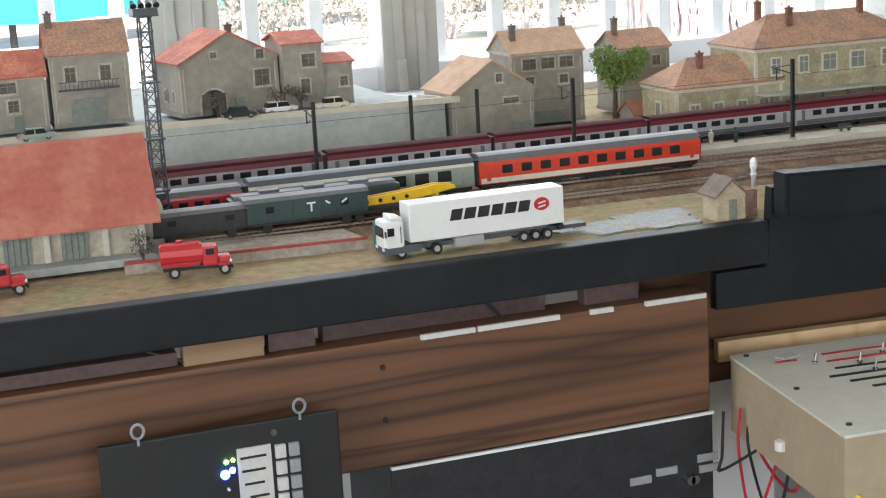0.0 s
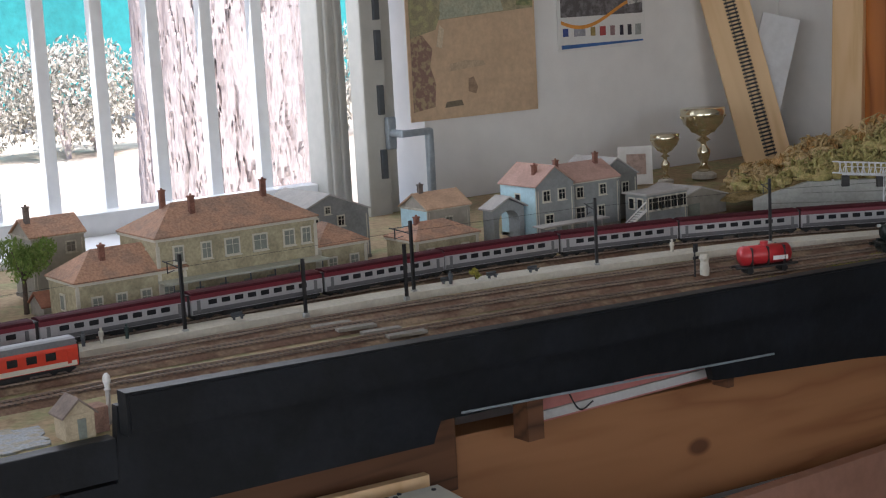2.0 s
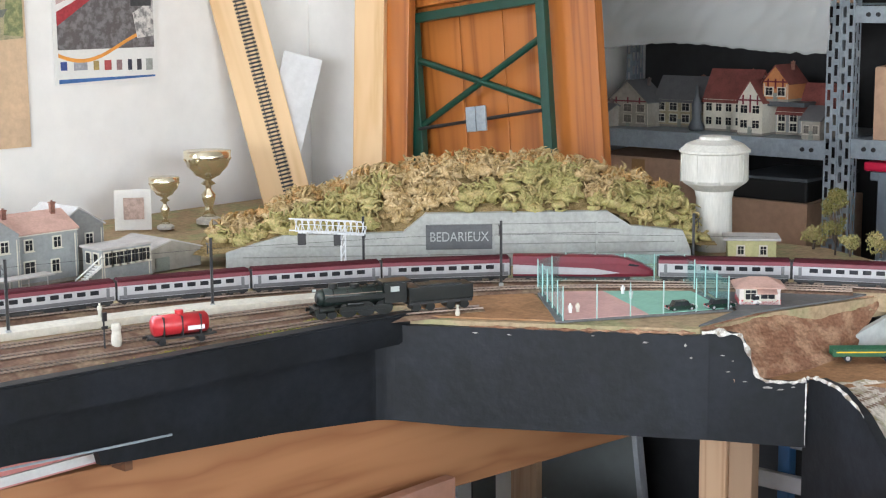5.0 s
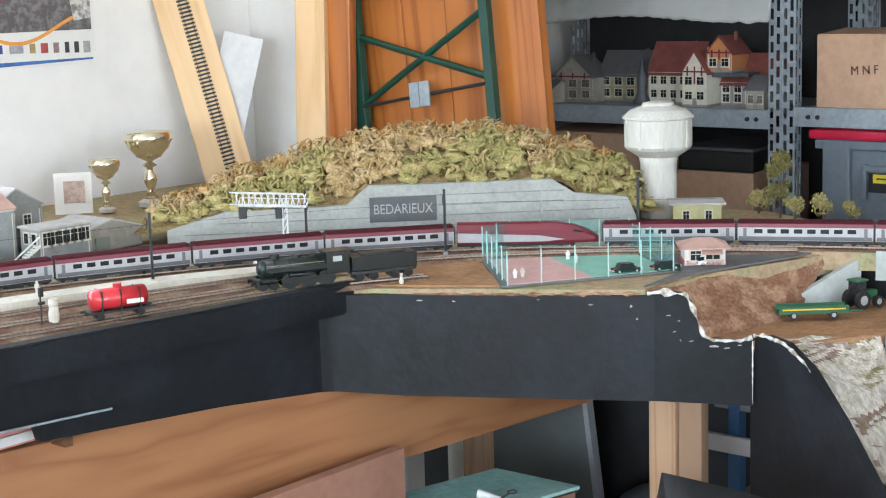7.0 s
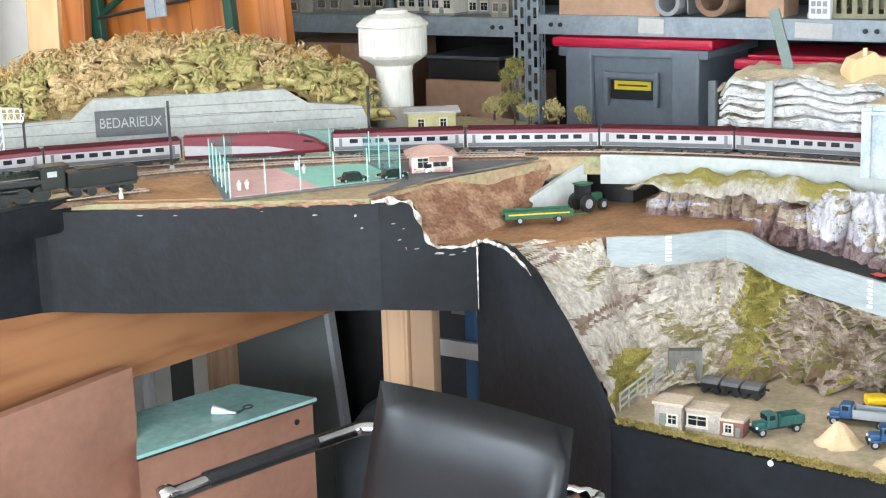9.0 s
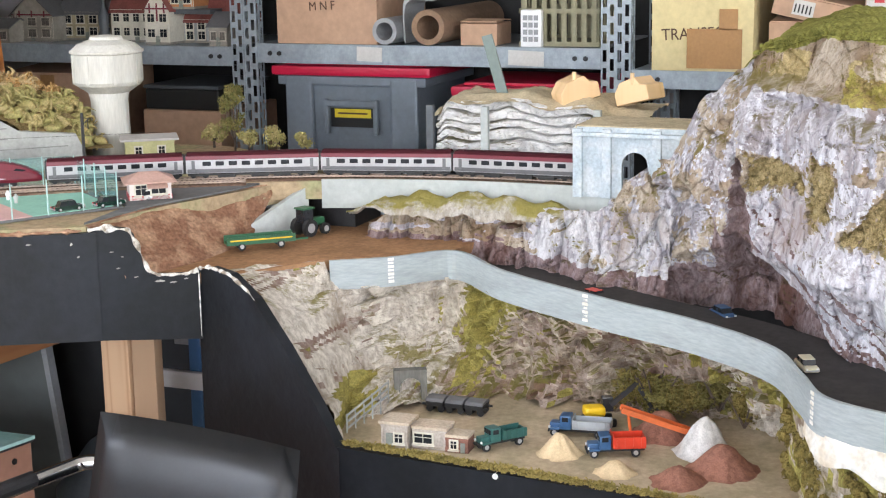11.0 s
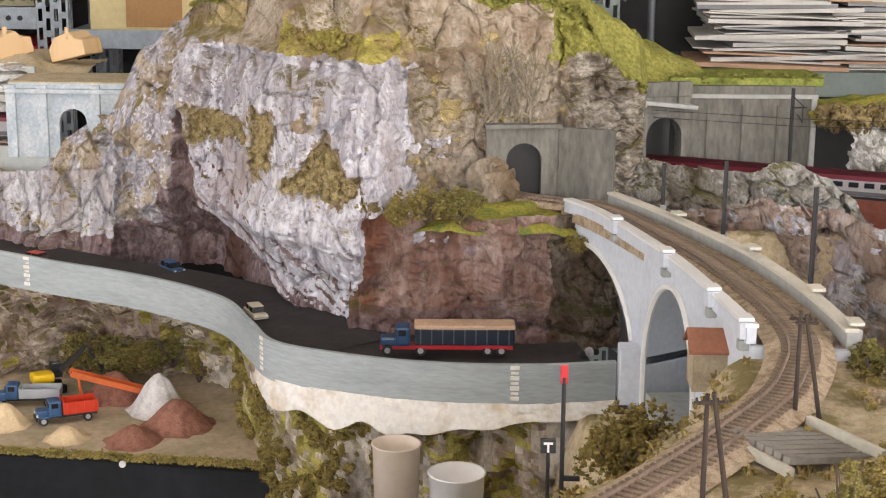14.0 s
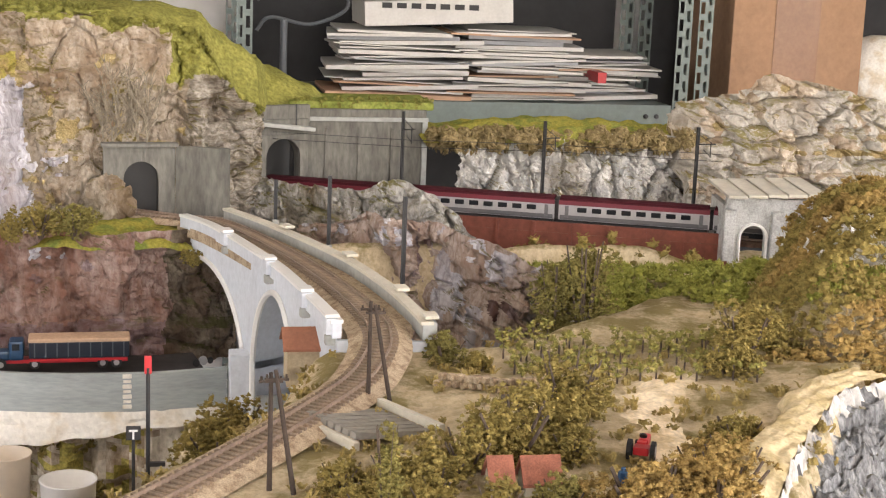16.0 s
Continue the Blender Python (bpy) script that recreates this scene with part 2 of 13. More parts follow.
def along(pts, s):
    """The place and the heading in degrees at arc length s of an even line."""
    step = (pts[1] - pts[0]).length
    k = min(max(s / step, 0), len(pts) - 2)
    i, f = int(k), k - int(k)
    d = pts[i + 1] - pts[i]
    return pts[i].lerp(pts[i + 1], f), math.degrees(math.atan2(d.y, d.x))


def fractal(x, y, z, size, octaves=4):
    return noise.fractal(Vector((x, y, z)) * size, 0.9, 2.1, octaves)


def sheet(bm, rows):
    """A skin over rows of points."""
    vs = [[bm.verts.new(p) for p in row] for row in rows]
    for a, b in zip(vs, vs[1:]):
        for k in range(len(a) - 1):
            bm.faces.new((a[k], a[k + 1], b[k + 1], b[k]))
    return vs


# ---- materials ----
PLASTER = mat("white_plaster", (0.78, 0.77, 0.75), 0.85, vary=0.04, size=2.0, bump=0.15, bump_size=180)
CEIL = mat("ceiling_paint", (0.8, 0.8, 0.78), 0.9, vary=0.03, size=2)
TILE = mat("floor_tile", (0.2, 0.18, 0.16), 0.4, vary=0.12, size=4)
BLACK = mat("black_fascia_paint", (0.0100, 0.0112, 0.0130), 0.52, vary=0.2, size=9, second=(0.014, 0.016, 0.02), bump=0.2, bump_size=60, spec=0.25)
PINE = wood("pine_board", (0.345, 0.158, 0.066), (0.25, 0.102, 0.040), 'X', 7)
PINE_D = wood("old_pine_board", (0.155, 0.070, 0.033), (0.052, 0.021, 0.010), 'X', 13)
PINE_UP = wood("upright_pine", (0.54, 0.36, 0.22), (0.42, 0.25, 0.135), 'Z')
ORANGE_PINE = wood("varnished_pine", (0.44, 0.15, 0.03), (0.27, 0.08, 0.014), 'Z', 10, 0.35)
PALE_WOOD = wood("pale_plank", (0.72, 0.5, 0.28), (0.62, 0.4, 0.2), 'Z', 8)
WHITE = mat("white_gloss", (0.78, 0.79, 0.8), 0.35, vary=0.04, size=6)
PVC = mat("window_frame_grey", (0.44, 0.435, 0.40), 0.5, vary=0.06, size=5)
STEEL = mat("galvanised_steel", (0.33, 0.38, 0.42), 0.45, 0.35, vary=0.14, size=14)
GREEN_STEEL = mat("grey_green_steel", (0.15, 0.19, 0.178), 0.5, 0.1, vary=0.1, size=12)
DARK = mat("dark_metal", (0.02, 0.02, 0.022), 0.5, vary=0.3, size=60)
DARK_GREY = mat("dark_grey_plastic", (0.075, 0.085, 0.095), 0.5, vary=0.1, size=20)
CARD = mat("cardboard", (0.47, 0.30, 0.20), 0.85, vary=0.1, size=8, bump=0.1)
CARD_Y = mat("yellowed_cardboard", (0.62, 0.52, 0.28), 0.85, vary=0.1, size=8)
EARTH = mat("sandy_ballast_ground", (0.36, 0.27, 0.17), 0.95, vary=0.25, size=14, second=(0.30, 0.29, 0.16), share=0.45, bump=0.6, bump_size=500, spec=0.1)
BALLAST = mat("brown_ballast", (0.17, 0.105, 0.075), 0.95, vary=0.35, size=22, second=(0.26, 0.19, 0.13), bump=0.8, bump_size=600, spec=0.1)
BANK = mat("red_brown_earth", (0.22, 0.115, 0.07), 0.95, vary=0.3, size=25, second=(0.36, 0.22, 0.14), bump=0.9, bump_size=160, spec=0.1)
SAND = mat("brown_sand", (0.34, 0.19, 0.10), 0.95, vary=0.2, size=18, bump=0.5, bump_size=400, spec=0.1)
ROAD = mat("grey_model_road", (0.13, 0.13, 0.128), 0.9, vary=0.14, size=16)
ASPHALT = mat("dark_road", (0.035, 0.031, 0.03), 0.9, vary=0.25, size=15)
GRASS = mat("static_grass", (0.30, 0.27, 0.06), 1.0, vary=0.35, size=40, second=(0.17, 0.2, 0.05), bump=1, bump_size=700, spec=0.05)
GRASS_G = mat("green_flock", (0.19, 0.22, 0.055), 1.0, vary=0.35, size=30, second=(0.27, 0.29, 0.08), bump=1, bump_size=600, spec=0.05)
CONCRETE = mat("grey_concrete", (0.36, 0.37, 0.35), 0.9, vary=0.12, size=18, bump=0.3, bump_size=250, spec=0.2)
RETAIN = mat("pale_grey_wall", (0.42, 0.445, 0.425), 0.9, vary=0.1, size=12, bump=0.25, bump_size=200, spec=0.2)
ROADWALL = mat("blue_grey_parapet", (0.355, 0.395, 0.395), 0.8, vary=0.12, size=9, streak=(1, 1, 6), bump=0.2, bump_size=200, spec=0.2)
BRIDGE = mat("pale_stone_paint", (0.60, 0.64, 0.69), 0.85, vary=0.08, size=22, bump=0.3, bump_size=260, spec=0.2)
PLASTER_RAW = mat("raw_plaster", (0.74, 0.72, 0.66), 0.95, vary=0.12, size=25, second=(0.6, 0.52, 0.4), share=0.4, bump=0.8, bump_size=160, spec=0.1)
ROCK_L = rock("lavender_rock", (0.82, 0.815, 0.86), (0.46, 0.43, 0.47), (0.34, 0.25, 0.22), (0.27, 0.22, 0.09), 0.0, 0.14, 9, (1, 1, 0.3), 0.4)
ROCK_W = rock("white_grey_rock", (0.80, 0.78, 0.74), (0.45, 0.44, 0.42), (0.36, 0.31, 0.24), (0.30, 0.25, 0.09), 0.12, 0.2, 9, (1, 1, 0.8), 0.2)
ROCK_B = rock("brown_cut_rock", (0.52, 0.40, 0.355), (0.33, 0.21, 0.175), (0.22, 0.095, 0.06), (0.16, 0.15, 0.05), 0.05, 0.55, 12)
ROCK_Q = rock("mossy_quarry_rock", (0.68, 0.59, 0.48), (0.33, 0.255, 0.18), (0.17, 0.105, 0.07), (0.25, 0.22, 0.06), 0.36, 0.5, 8, (1, 1, 0.85), 0.6)


# ---- room ----
WALL_Y = 2.85
WIN_L, WIN_R, SILL_Z, WIN_TOP = -1.6, 1.745, 1.085, 2.35
bm = B()
box(bm, (0.6, 0.0, -0.05), (7.8, 6.3, 0.1))
solo("floor", bm, TILE, "grey tiled floor of the club room", "floor", kind="structure")
bm = B()
box(bm, (0.6, 0.0, 2.75), (7.8, 6.3, 0.1))
solo("ceiling", bm, CEIL, "plain white ceiling", "ceiling", kind="structure")
bm = B()
box(bm, ((-3.15 + WIN_L) / 2, WALL_Y + 0.1, 1.35), (WIN_L + 3.15, 0.2, 2.7))
box(bm, ((WIN_R + 4.5) / 2 + 0.09, WALL_Y + 0.1, 1.35), (4.5 - WIN_R - 0.18, 0.2, 2.7))
box(bm, ((WIN_L + WIN_R) / 2 + 0.09, WALL_Y + 0.1, SILL_Z / 2), (WIN_R - WIN_L + 0.18, 0.2, SILL_Z))
box(bm, ((WIN_L + WIN_R) / 2 + 0.09, WALL_Y + 0.1, (WIN_TOP + 2.7) / 2), (WIN_R - WIN_L + 0.18, 0.2, 2.7 - WIN_TOP))
solo("wall_north", bm, PLASTER, "white plastered wall with the barred window", "wall", kind="structure")
bm = B()
box(bm, (4.45, 0, 1.35), (0.1, 6.0, 2.7))
solo("wall_east", bm, PLASTER, "white wall behind the shelving", "wall", kind="structure")
# Unseen openings in the south and west walls are added for the fill lamps.
bm = B()
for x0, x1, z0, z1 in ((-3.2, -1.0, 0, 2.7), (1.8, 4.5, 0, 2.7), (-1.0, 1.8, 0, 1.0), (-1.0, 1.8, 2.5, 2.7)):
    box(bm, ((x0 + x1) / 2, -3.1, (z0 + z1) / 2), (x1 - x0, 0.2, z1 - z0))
solo("wall_south", bm, PLASTER, "plain white wall with an added opening for a fill lamp", "wall", kind="structure")
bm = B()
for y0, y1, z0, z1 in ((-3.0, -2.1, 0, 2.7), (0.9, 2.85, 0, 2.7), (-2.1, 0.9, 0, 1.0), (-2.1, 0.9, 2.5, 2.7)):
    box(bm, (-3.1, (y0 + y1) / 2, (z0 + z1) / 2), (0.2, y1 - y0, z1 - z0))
solo("wall_west", bm, PLASTER, "plain white wall with an added opening for a fill lamp", "wall", kind="structure")
bm = B()
box(bm, (3.22, 2.72, 1.35), (0.38, 0.26, 2.7), bevel=0.004)
solo("wall_pier", bm, PLASTER, "white wall pier in the corner", "wall", kind="structure")

# window: sill, frame, opened casement, outer bars
win = thing("window_1", "white framed window with an opened casement and outer bars", "window", kind="structure")
bm = B()
box(bm, ((WIN_L + WIN_R) / 2, WALL_Y + 0.08, SILL_Z + 0.012), (WIN_R - WIN_L, 0.26, 0.024), bevel=0.004)
part("window_sill", bm, WHITE, win, "white window sill")
bm = B()
box(bm, ((WIN_L + WIN_R) / 2, WALL_Y + 0.13, SILL_Z + 0.045), (WIN_R - WIN_L, 0.05, 0.045), bevel=0.004)
part("bottom_rail", bm, WHITE, win)
for x, w in ((0.315, 0.12), (0.715, 0.105), (1.745, 0.06)):
    bm = B()
    box(bm, (x, WALL_Y + 0.1, (SILL_Z + WIN_TOP) / 2), (w, 0.07, WIN_TOP - SILL_Z), bevel=0.004)
    for dx in (-w * 0.22, w * 0.18):
        box(bm, (x + dx, WALL_Y + 0.063, (SILL_Z + WIN_TOP) / 2), (w * 0.16, 0.012, WIN_TOP - SILL_Z), bevel=0.003)
    part("mullion", bm, PVC, win, "grey white window mullion")
bm = B()
box(bm, (0.692, WALL_Y + 0.05, 1.138), (0.016, 0.012, 0.058), bevel=0.004)
part("lock_plate", bm, PVC, win, "grey lock plate")
x = WIN_L + 0.05
while x < WIN_R:
    bm = B()
    box(bm, (x, WALL_Y + 0.19, (SILL_Z + WIN_TOP) / 2), (0.026, 0.026, WIN_TOP - SILL_Z - 0.02), bevel=0.003)
    part("bar", bm, WHITE, win, "white square steel bar")
    x += 0.118
case = thing("casement", "opened grey white window casement with a metal handle", "window casement", (1.735, 2.82, 0))
bm = B()
box(bm, (0.02, -0.02, (SILL_Z + WIN_TOP) / 2), (0.055, 0.05, WIN_TOP - SILL_Z), bevel=0.004)
box(bm, (0.062, -0.01, (SILL_Z + WIN_TOP) / 2), (0.03, 0.035, WIN_TOP - SILL_Z), bevel=0.004)
part("stile", bm, PVC, case)
for z in (1.2, 1.33, 1.44, 1.52, 1.6):
    part("lock_strip", box(B(), (0.03, -0.048, z), (0.014, 0.008, 0.06), bevel=0.002), DARK_GREY, case, "dark espagnolette strip")
bm = B()
box(bm, (0.045, -0.055, 1.262), (0.02, 0.014, 0.066), bevel=0.003)
cyl(bm, (0.045, -0.06, 1.262), (0.045, -0.1, 1.262), 0.008)
box(bm, (0.075, -0.1, 1.262), (0.075, 0.014, 0.014), bevel=0.004)
box(bm, (0.108, -0.1, 1.19), (0.015, 0.014, 0.155), bevel=0.004)
part("handle", bm, STEEL, case, "grey metal window handle")

# outside
OUT_SAND = mat("pale_dry_sand", (0.62, 0.55, 0.47), 0.95, vary=0.12, size=0.8, second=(0.5, 0.4, 0.32), bump=0.4, bump_size=8)
BARK = mat("pine_bark", (0.50, 0.44, 0.43), 0.9, vary=0.22, size=14, second=(0.36, 0.30, 0.29), share=0.35, bump=1, bump_size=40, streak=(1, 1, 0.22))
BUSH_OUT = mat("dry_bush_leaves", (0.50, 0.48, 0.42), 0.9, vary=0.4, size=3)
TARP = mat("teal_tarpaulin", (0.02, 0.26, 0.27), 0.6, vary=0.15, size=1.2, bump=0.3, bump_size=3)
bm = B()
ring = [bm.verts.new((x, y, -0.12)) for x, y in ((-400, 3.0), (400, 3.0), (400, 800), (-400, 800))]
bm.faces.new(ring)
solo("ground", bm, OUT_SAND, "pale dry sandy yard outside the window", "ground", kind="structure")


def pine_tree(x, y, r):
    """A thick pine trunk with plates of bark parted by dark furrows, and a few limbs high up."""
    tree = thing("pine_tree", "thick old pine trunk with furrowed bark outside", "tree", (x, y, -0.12))
    bm = B()
    rows = []
    for i in range(200):
        z = i * 0.0245
        rr = r * (1.22 - 0.1 * z + 0.02 * z * z) if z < 2.4 else r * 1.09
        row = []
        for k in range(420):
            a = 2 * math.pi * k / 420
            w = 0.9 * noise.noise(Vector((a * 3, z * 3.1, 0))) + 0.35 * noise.noise(Vector((a * 9, z * 9, 2)))
            f = min(abs(noise.noise(Vector((a * 8.5 + w, 3, z * 1.1 + 4)))), 0.02 + 1.3 * abs(noise.noise(Vector((a * 15 + w, 8, z * 2.6)))))
            d = -0.030 * max(0.0, 1 - f / 0.055) + 0.010 * noise.noise(Vector((a * 12, z * 7, 1))) + 0.004 * noise.noise(Vector((a * 40, z * 22, 6)))
            row.append(((rr + d) * math.cos(a), (rr + d) * math.sin(a), z))
        row.append(row[0])
        rows.append(row)
    sheet(bm, rows)
    bmesh.ops.remove_doubles(bm, verts=bm.verts, dist=0.0005)
    part("trunk", bm, BARK, tree, "grey furrowed pine bark")
    bm = B()
    rnd = random.Random(5)
    for k in range(7):
        a, z = rnd.uniform(0, 6.28), rnd.uniform(4.2, 4.85)
        cyl(bm, (0, 0, z), (1.6 * math.cos(a), 1.6 * math.sin(a), z + 0.9), 0.09, 0.03, 8)
    part("limb", bm, BARK, tree)
    bm = B()
    for k in range(700):
        a, rad, z = rnd.uniform(0, 6.28), 2.2 * math.sqrt(rnd.random()), rnd.uniform(4.7, 6.6)
        m = pose(rad * math.cos(a), rad * math.sin(a), z, rnd.uniform(0, 90), rnd.uniform(0, 90), rnd.uniform(0, 360))
        vs = [bm.verts.new(m @ Vector(c)) for c in ((-0.16, 0, 0), (0, -0.04, 0.02), (0.16, 0, 0), (0, 0.04, 0.02))]
        bm.faces.new(vs)
    part("crown", bm, BUSH_OUT, tree, "sparse pine needles")
    return tree


pine_tree(3.25, 6.3, 0.335)


def leaf_cloud(bm, c, r, n, leaf, rnd, squash=0.8):
    """Many small folded leaves in an uneven lump."""
    for k in range(n):
        v = Vector((rnd.gauss(0, 1), rnd.gauss(0, 1), rnd.gauss(0, 1)))
        v = v.normalized() * r * (0.55 + 0.5 * rnd.random()) * (1 + 0.25 * noise.noise(v.normalized() * 2 + Vector(c)))
        m = pose(c[0] + v.x, c[1] + v.y, c[2] + v.z * squash, rnd.uniform(0, 180), rnd.uniform(0, 180), rnd.uniform(0, 360))
        s = leaf * rnd.uniform(0.6, 1.4)
        vs = [bm.verts.new(m @ Vector(q)) for q in ((-s, 0, 0), (0, -s * 0.5, s * 0.25), (s, 0, 0), (0, s * 0.5, s * 0.25))]
        bm.faces.new(vs)
    return bm


rnd = random.Random(3)
for k in range(9):
    x, y = 3.4 + k * 0.82 + rnd.uniform(-0.2, 0.2), 17.5 + rnd.uniform(-0.6, 0.6) - 0.1 * k
    bush = thing("garden_bush", "dry pale garden bush at the yard's edge", "bush", (x, y, -0.12), group="bushes in the yard")
    bm = B()
    for j in range(5):
        cyl(bm, (0, 0, 0), (rnd.uniform(-0.4, 0.4), rnd.uniform(-0.4, 0.4), 0.7), 0.03, 0.012, 6)
    part("stem", bm, BARK, bush)
    bm = B()
    leaf_cloud(bm, (0, 0, 0.75), 0.75, 2600, 0.035, rnd)
    part("foliage", bm, BUSH_OUT, bush)
tarp = thing("tarpaulin_fence", "teal tarpaulin hung along a fence outside", "fence", (0, 0, -0.12))
bm = B()
rows = []
for i in range(60):
    x = -2 + i * 0.62
    low = 0.35 + (0.9 if 10.2 < x < 12.2 else 0) + 0.15 * noise.noise(Vector((x, 0, 0)))
    rows.append([(x, 21.2 + 0.16 * math.sin(x * 5.0 + z) + 0.1 * math.sin(x * 2.1), z) for z in (low, low + 0.6, 1.7, 2.4, 3.2, 4.2)])
sheet(bm, rows)
part("tarpaulin", bm, TARP, tarp, "creased teal tarpaulin", True)
for i in range(12):
    bm = B()
    cyl(bm, (-2 + i * 3.3, 21.4, 0), (-2 + i * 3.3, 21.4, 4.3), 0.05)
    part("post", bm, DARK, tarp)
bm = B()
rows = []
for i in range(30):
    x = -8 + i * 1.5
    rows.append([(x, 34 + 2 * noise.noise(Vector((x * 0.4, 0, k))), k * 1.3 + 0.6 * noise.noise(Vector((x, k, 2)))) for k in range(9)])
sheet(bm, rows)
for f in list(bm.faces):
    if random.random() < 0.12:
        bm.faces.remove(f)
solo("far_wood", bm, BUSH_OUT, "pale dense wood behind the yard", "wood", kind="stuff")


# ---- layout: baseboards, fascias, carpentry ----
ZT = 1.10
STATION = [(-1.6, 1.668), (0.668, 1.668), (0.67, 1.664), (2.035, 1.664), (2.075, 1.632), (2.125, 1.535), (2.295, 1.245), (2.47, 1.225), (2.745, 1.135),
           (2.90, 1.16), (3.05, 1.45), (3.02, 2.55), (2.95, 2.84), (-1.6, 2.84)]
bm = B()
prism(bm, STATION, ZT - 0.035, ZT - 0.004)
solo("station_ground", bm, EARTH, "sandy scenic ground of the model station", "model ground", kind="structure")
# black fascia strips
bm = B()
box(bm, (-0.467, 1.655, 1.0765), (2.27, 0.022, 0.045), bevel=0.002)
solo("fascia_yard", bm, BLACK, "narrow black painted edge board", "edge board", kind="structure")
bm = B()
slab_xz(bm, [(0.672, 1.15), (1.4, 1.127), (2.098, 1.104), (2.104, 1.098), (2.104, 1.062), (2.098, 1.058), (1.4, 1.081), (0.672, 1.104)], 1.618, 1.642)
bmesh.ops.bevel(bm, geom=[e for e in bm.edges if abs(e.verts[0].co.y - 1.618) < 1e-5 and abs(e.verts[1].co.y - 1.618) < 1e-5], offset=0.003, segments=2, affect='EDGES')
solo("fascia_lip", bm, BLACK, "black painted edge strip along the station", "edge board", kind="structure")
bm = B()
board_low = [(0.607, 1.012), (1.07, 1.004), (1.078, 1.03), (1.42, 1.022), (1.536, 1.012), (1.542, 0.990), (1.84, 0.966), (2.03, 0.944), (2.11, 0.936), (2.30, 0.934)]


def board_bottom(x):
    for (a, p), (b, q) in zip(board_low, board_low[1:]):
        if x <= b:
            return p + (q - p) * max(0.0, (x - a) / (b - a))
    return 0.934


rows = []
for p in [Vector((0.607 + 1.42 * k / 240, 1.646, 0)) for k in range(241)] + curve_pts([(2.034, 1.645, 0), (2.054, 1.634, 0), (2.070, 1.610, 0), (2.117, 1.532, 0), (2.2, 1.391, 0), (2.290, 1.236, 0)], 0.006) + [Vector((2.2945, 1.2285, 0))]:
    low, top = board_bottom(p.x), 1.050 if p.x < 0.672 else (1.132 - 0.0322 * (p.x - 0.672) if p.x < 2.05 else 1.0885 + 0.001 * noise.noise(Vector((p.x * 90, p.y * 90, 1))))
    rows.append((p, low, top))
skin = []
for k, (p, low, top) in enumerate(rows):
    d = rows[min(k + 1, len(rows) - 1)][0] - rows[max(k - 1, 0)][0]
    n = Vector((-d.y, d.x, 0)).normalized() * 0.012
    skin.append([(p.x, p.y, low), (p.x, p.y, top), (p.x + n.x, p.y + n.y, top), (p.x + n.x, p.y + n.y, low), (p.x, p.y, low)])
sheet(bm, skin)
bmesh.ops.remove_doubles(bm, verts=bm.verts, dist=1e-6)
bmesh.ops.recalc_face_normals(bm, faces=bm.faces)
solo("fascia_station", bm, BLACK, "tall black painted edge board bent round the corner", "edge board", kind="structure", smooth=False)
# side board of the gorge, with its sloping profile, and the quarry's edge board
def upright_board(a, b, outline, thick):
    """A board over the ground line a-b; outline in (metres along, height)."""
    d = (Vector(b) - Vector(a)).normalized()
    n = Vector((-d.y, d.x)) * thick
    bm = B()
    f = [bm.verts.new((a[0] + d.x * s, a[1] + d.y * s, z)) for s, z in outline]
    g = [bm.verts.new((a[0] + d.x * s + n.x, a[1] + d.y * s + n.y, z)) for s, z in outline]
    k = len(outline)
    for i in range(k):
        bm.faces.new((f[i], f[(i + 1) % k], g[(i + 1) % k], g[i]))
    bm.faces.new(f[::-1])
    bm.faces.new(g)
    bmesh.ops.recalc_face_normals(bm, faces=bm.faces)
    return bm


bm = upright_board((2.292, 1.236), (2.379, 1.116), [(0, 0.934), (0.148, 0.925), (0.148, 1.026), (0.135, 1.021), (0.10, 1.022), (0.078, 1.024), (0.071, 1.034), (0.068, 1.052), (0.062, 1.066), (0.060, 1.080), (0.052, 1.090), (0.036, 1.093), (0.018, 1.096), (0, 1.090)], 0.014)
solo("fascia_gully", bm, BLACK, "black edge board broken out below the gully", "edge board", kind="structure")
bm = upright_board((2.385, 1.125), (2.245, 0.845), [(0, 0.4), (0.318, 0.4), (0.318, 0.834), (0.313, 0.838), (0.272, 0.885), (0.205, 0.95), (0.137, 1.005), (0.080, 1.03), (0.03, 1.032), (0, 1.022)], 0.016)
solo("fascia_gorge", bm, BLACK, "black side board cut to the gorge's slope", "edge board", kind="structure")
bm = upright_board((2.245, 0.845), (2.195, 0.17), [(0, 0.4), (0.66, 0.4), (0.675, 0.74), (0.66, 0.79), (0.62, 0.828), (0.4, 0.834), (0, 0.838)], 0.016)
solo("fascia_quarry", bm, BLACK, "black edge board of the quarry", "edge board", kind="structure")

beam = thing("beam", "old pine beam carrying the layout", "beam", (0, 0, 0))
bm = B()
box(bm, (-0.51, 1.672, 0.968), (2.22, 0.045, 0.125), bevel=0.002)
part("board", bm, PINE_D, beam, "brown pine board with knots")
back_beam = thing("beam", "old pine beam set back behind the control box", "beam", (0, 0, 0))
part("board", box(B(), (0.86, 1.762, 0.965), (0.62, 0.04, 0.13), bevel=0.002), PINE_D, back_beam, "brown pine board with knots")
beam2 = thing("beam", "thick pine beam under the station's end", "beam", (0, 0, 0))
bm = B()
box(bm, (1.98, 1.683, 0.884), (1.80, 0.05, 0.168), rz=-6.5, bevel=0.003)
part("board", bm, PINE, beam2, "orange pine board with knots")


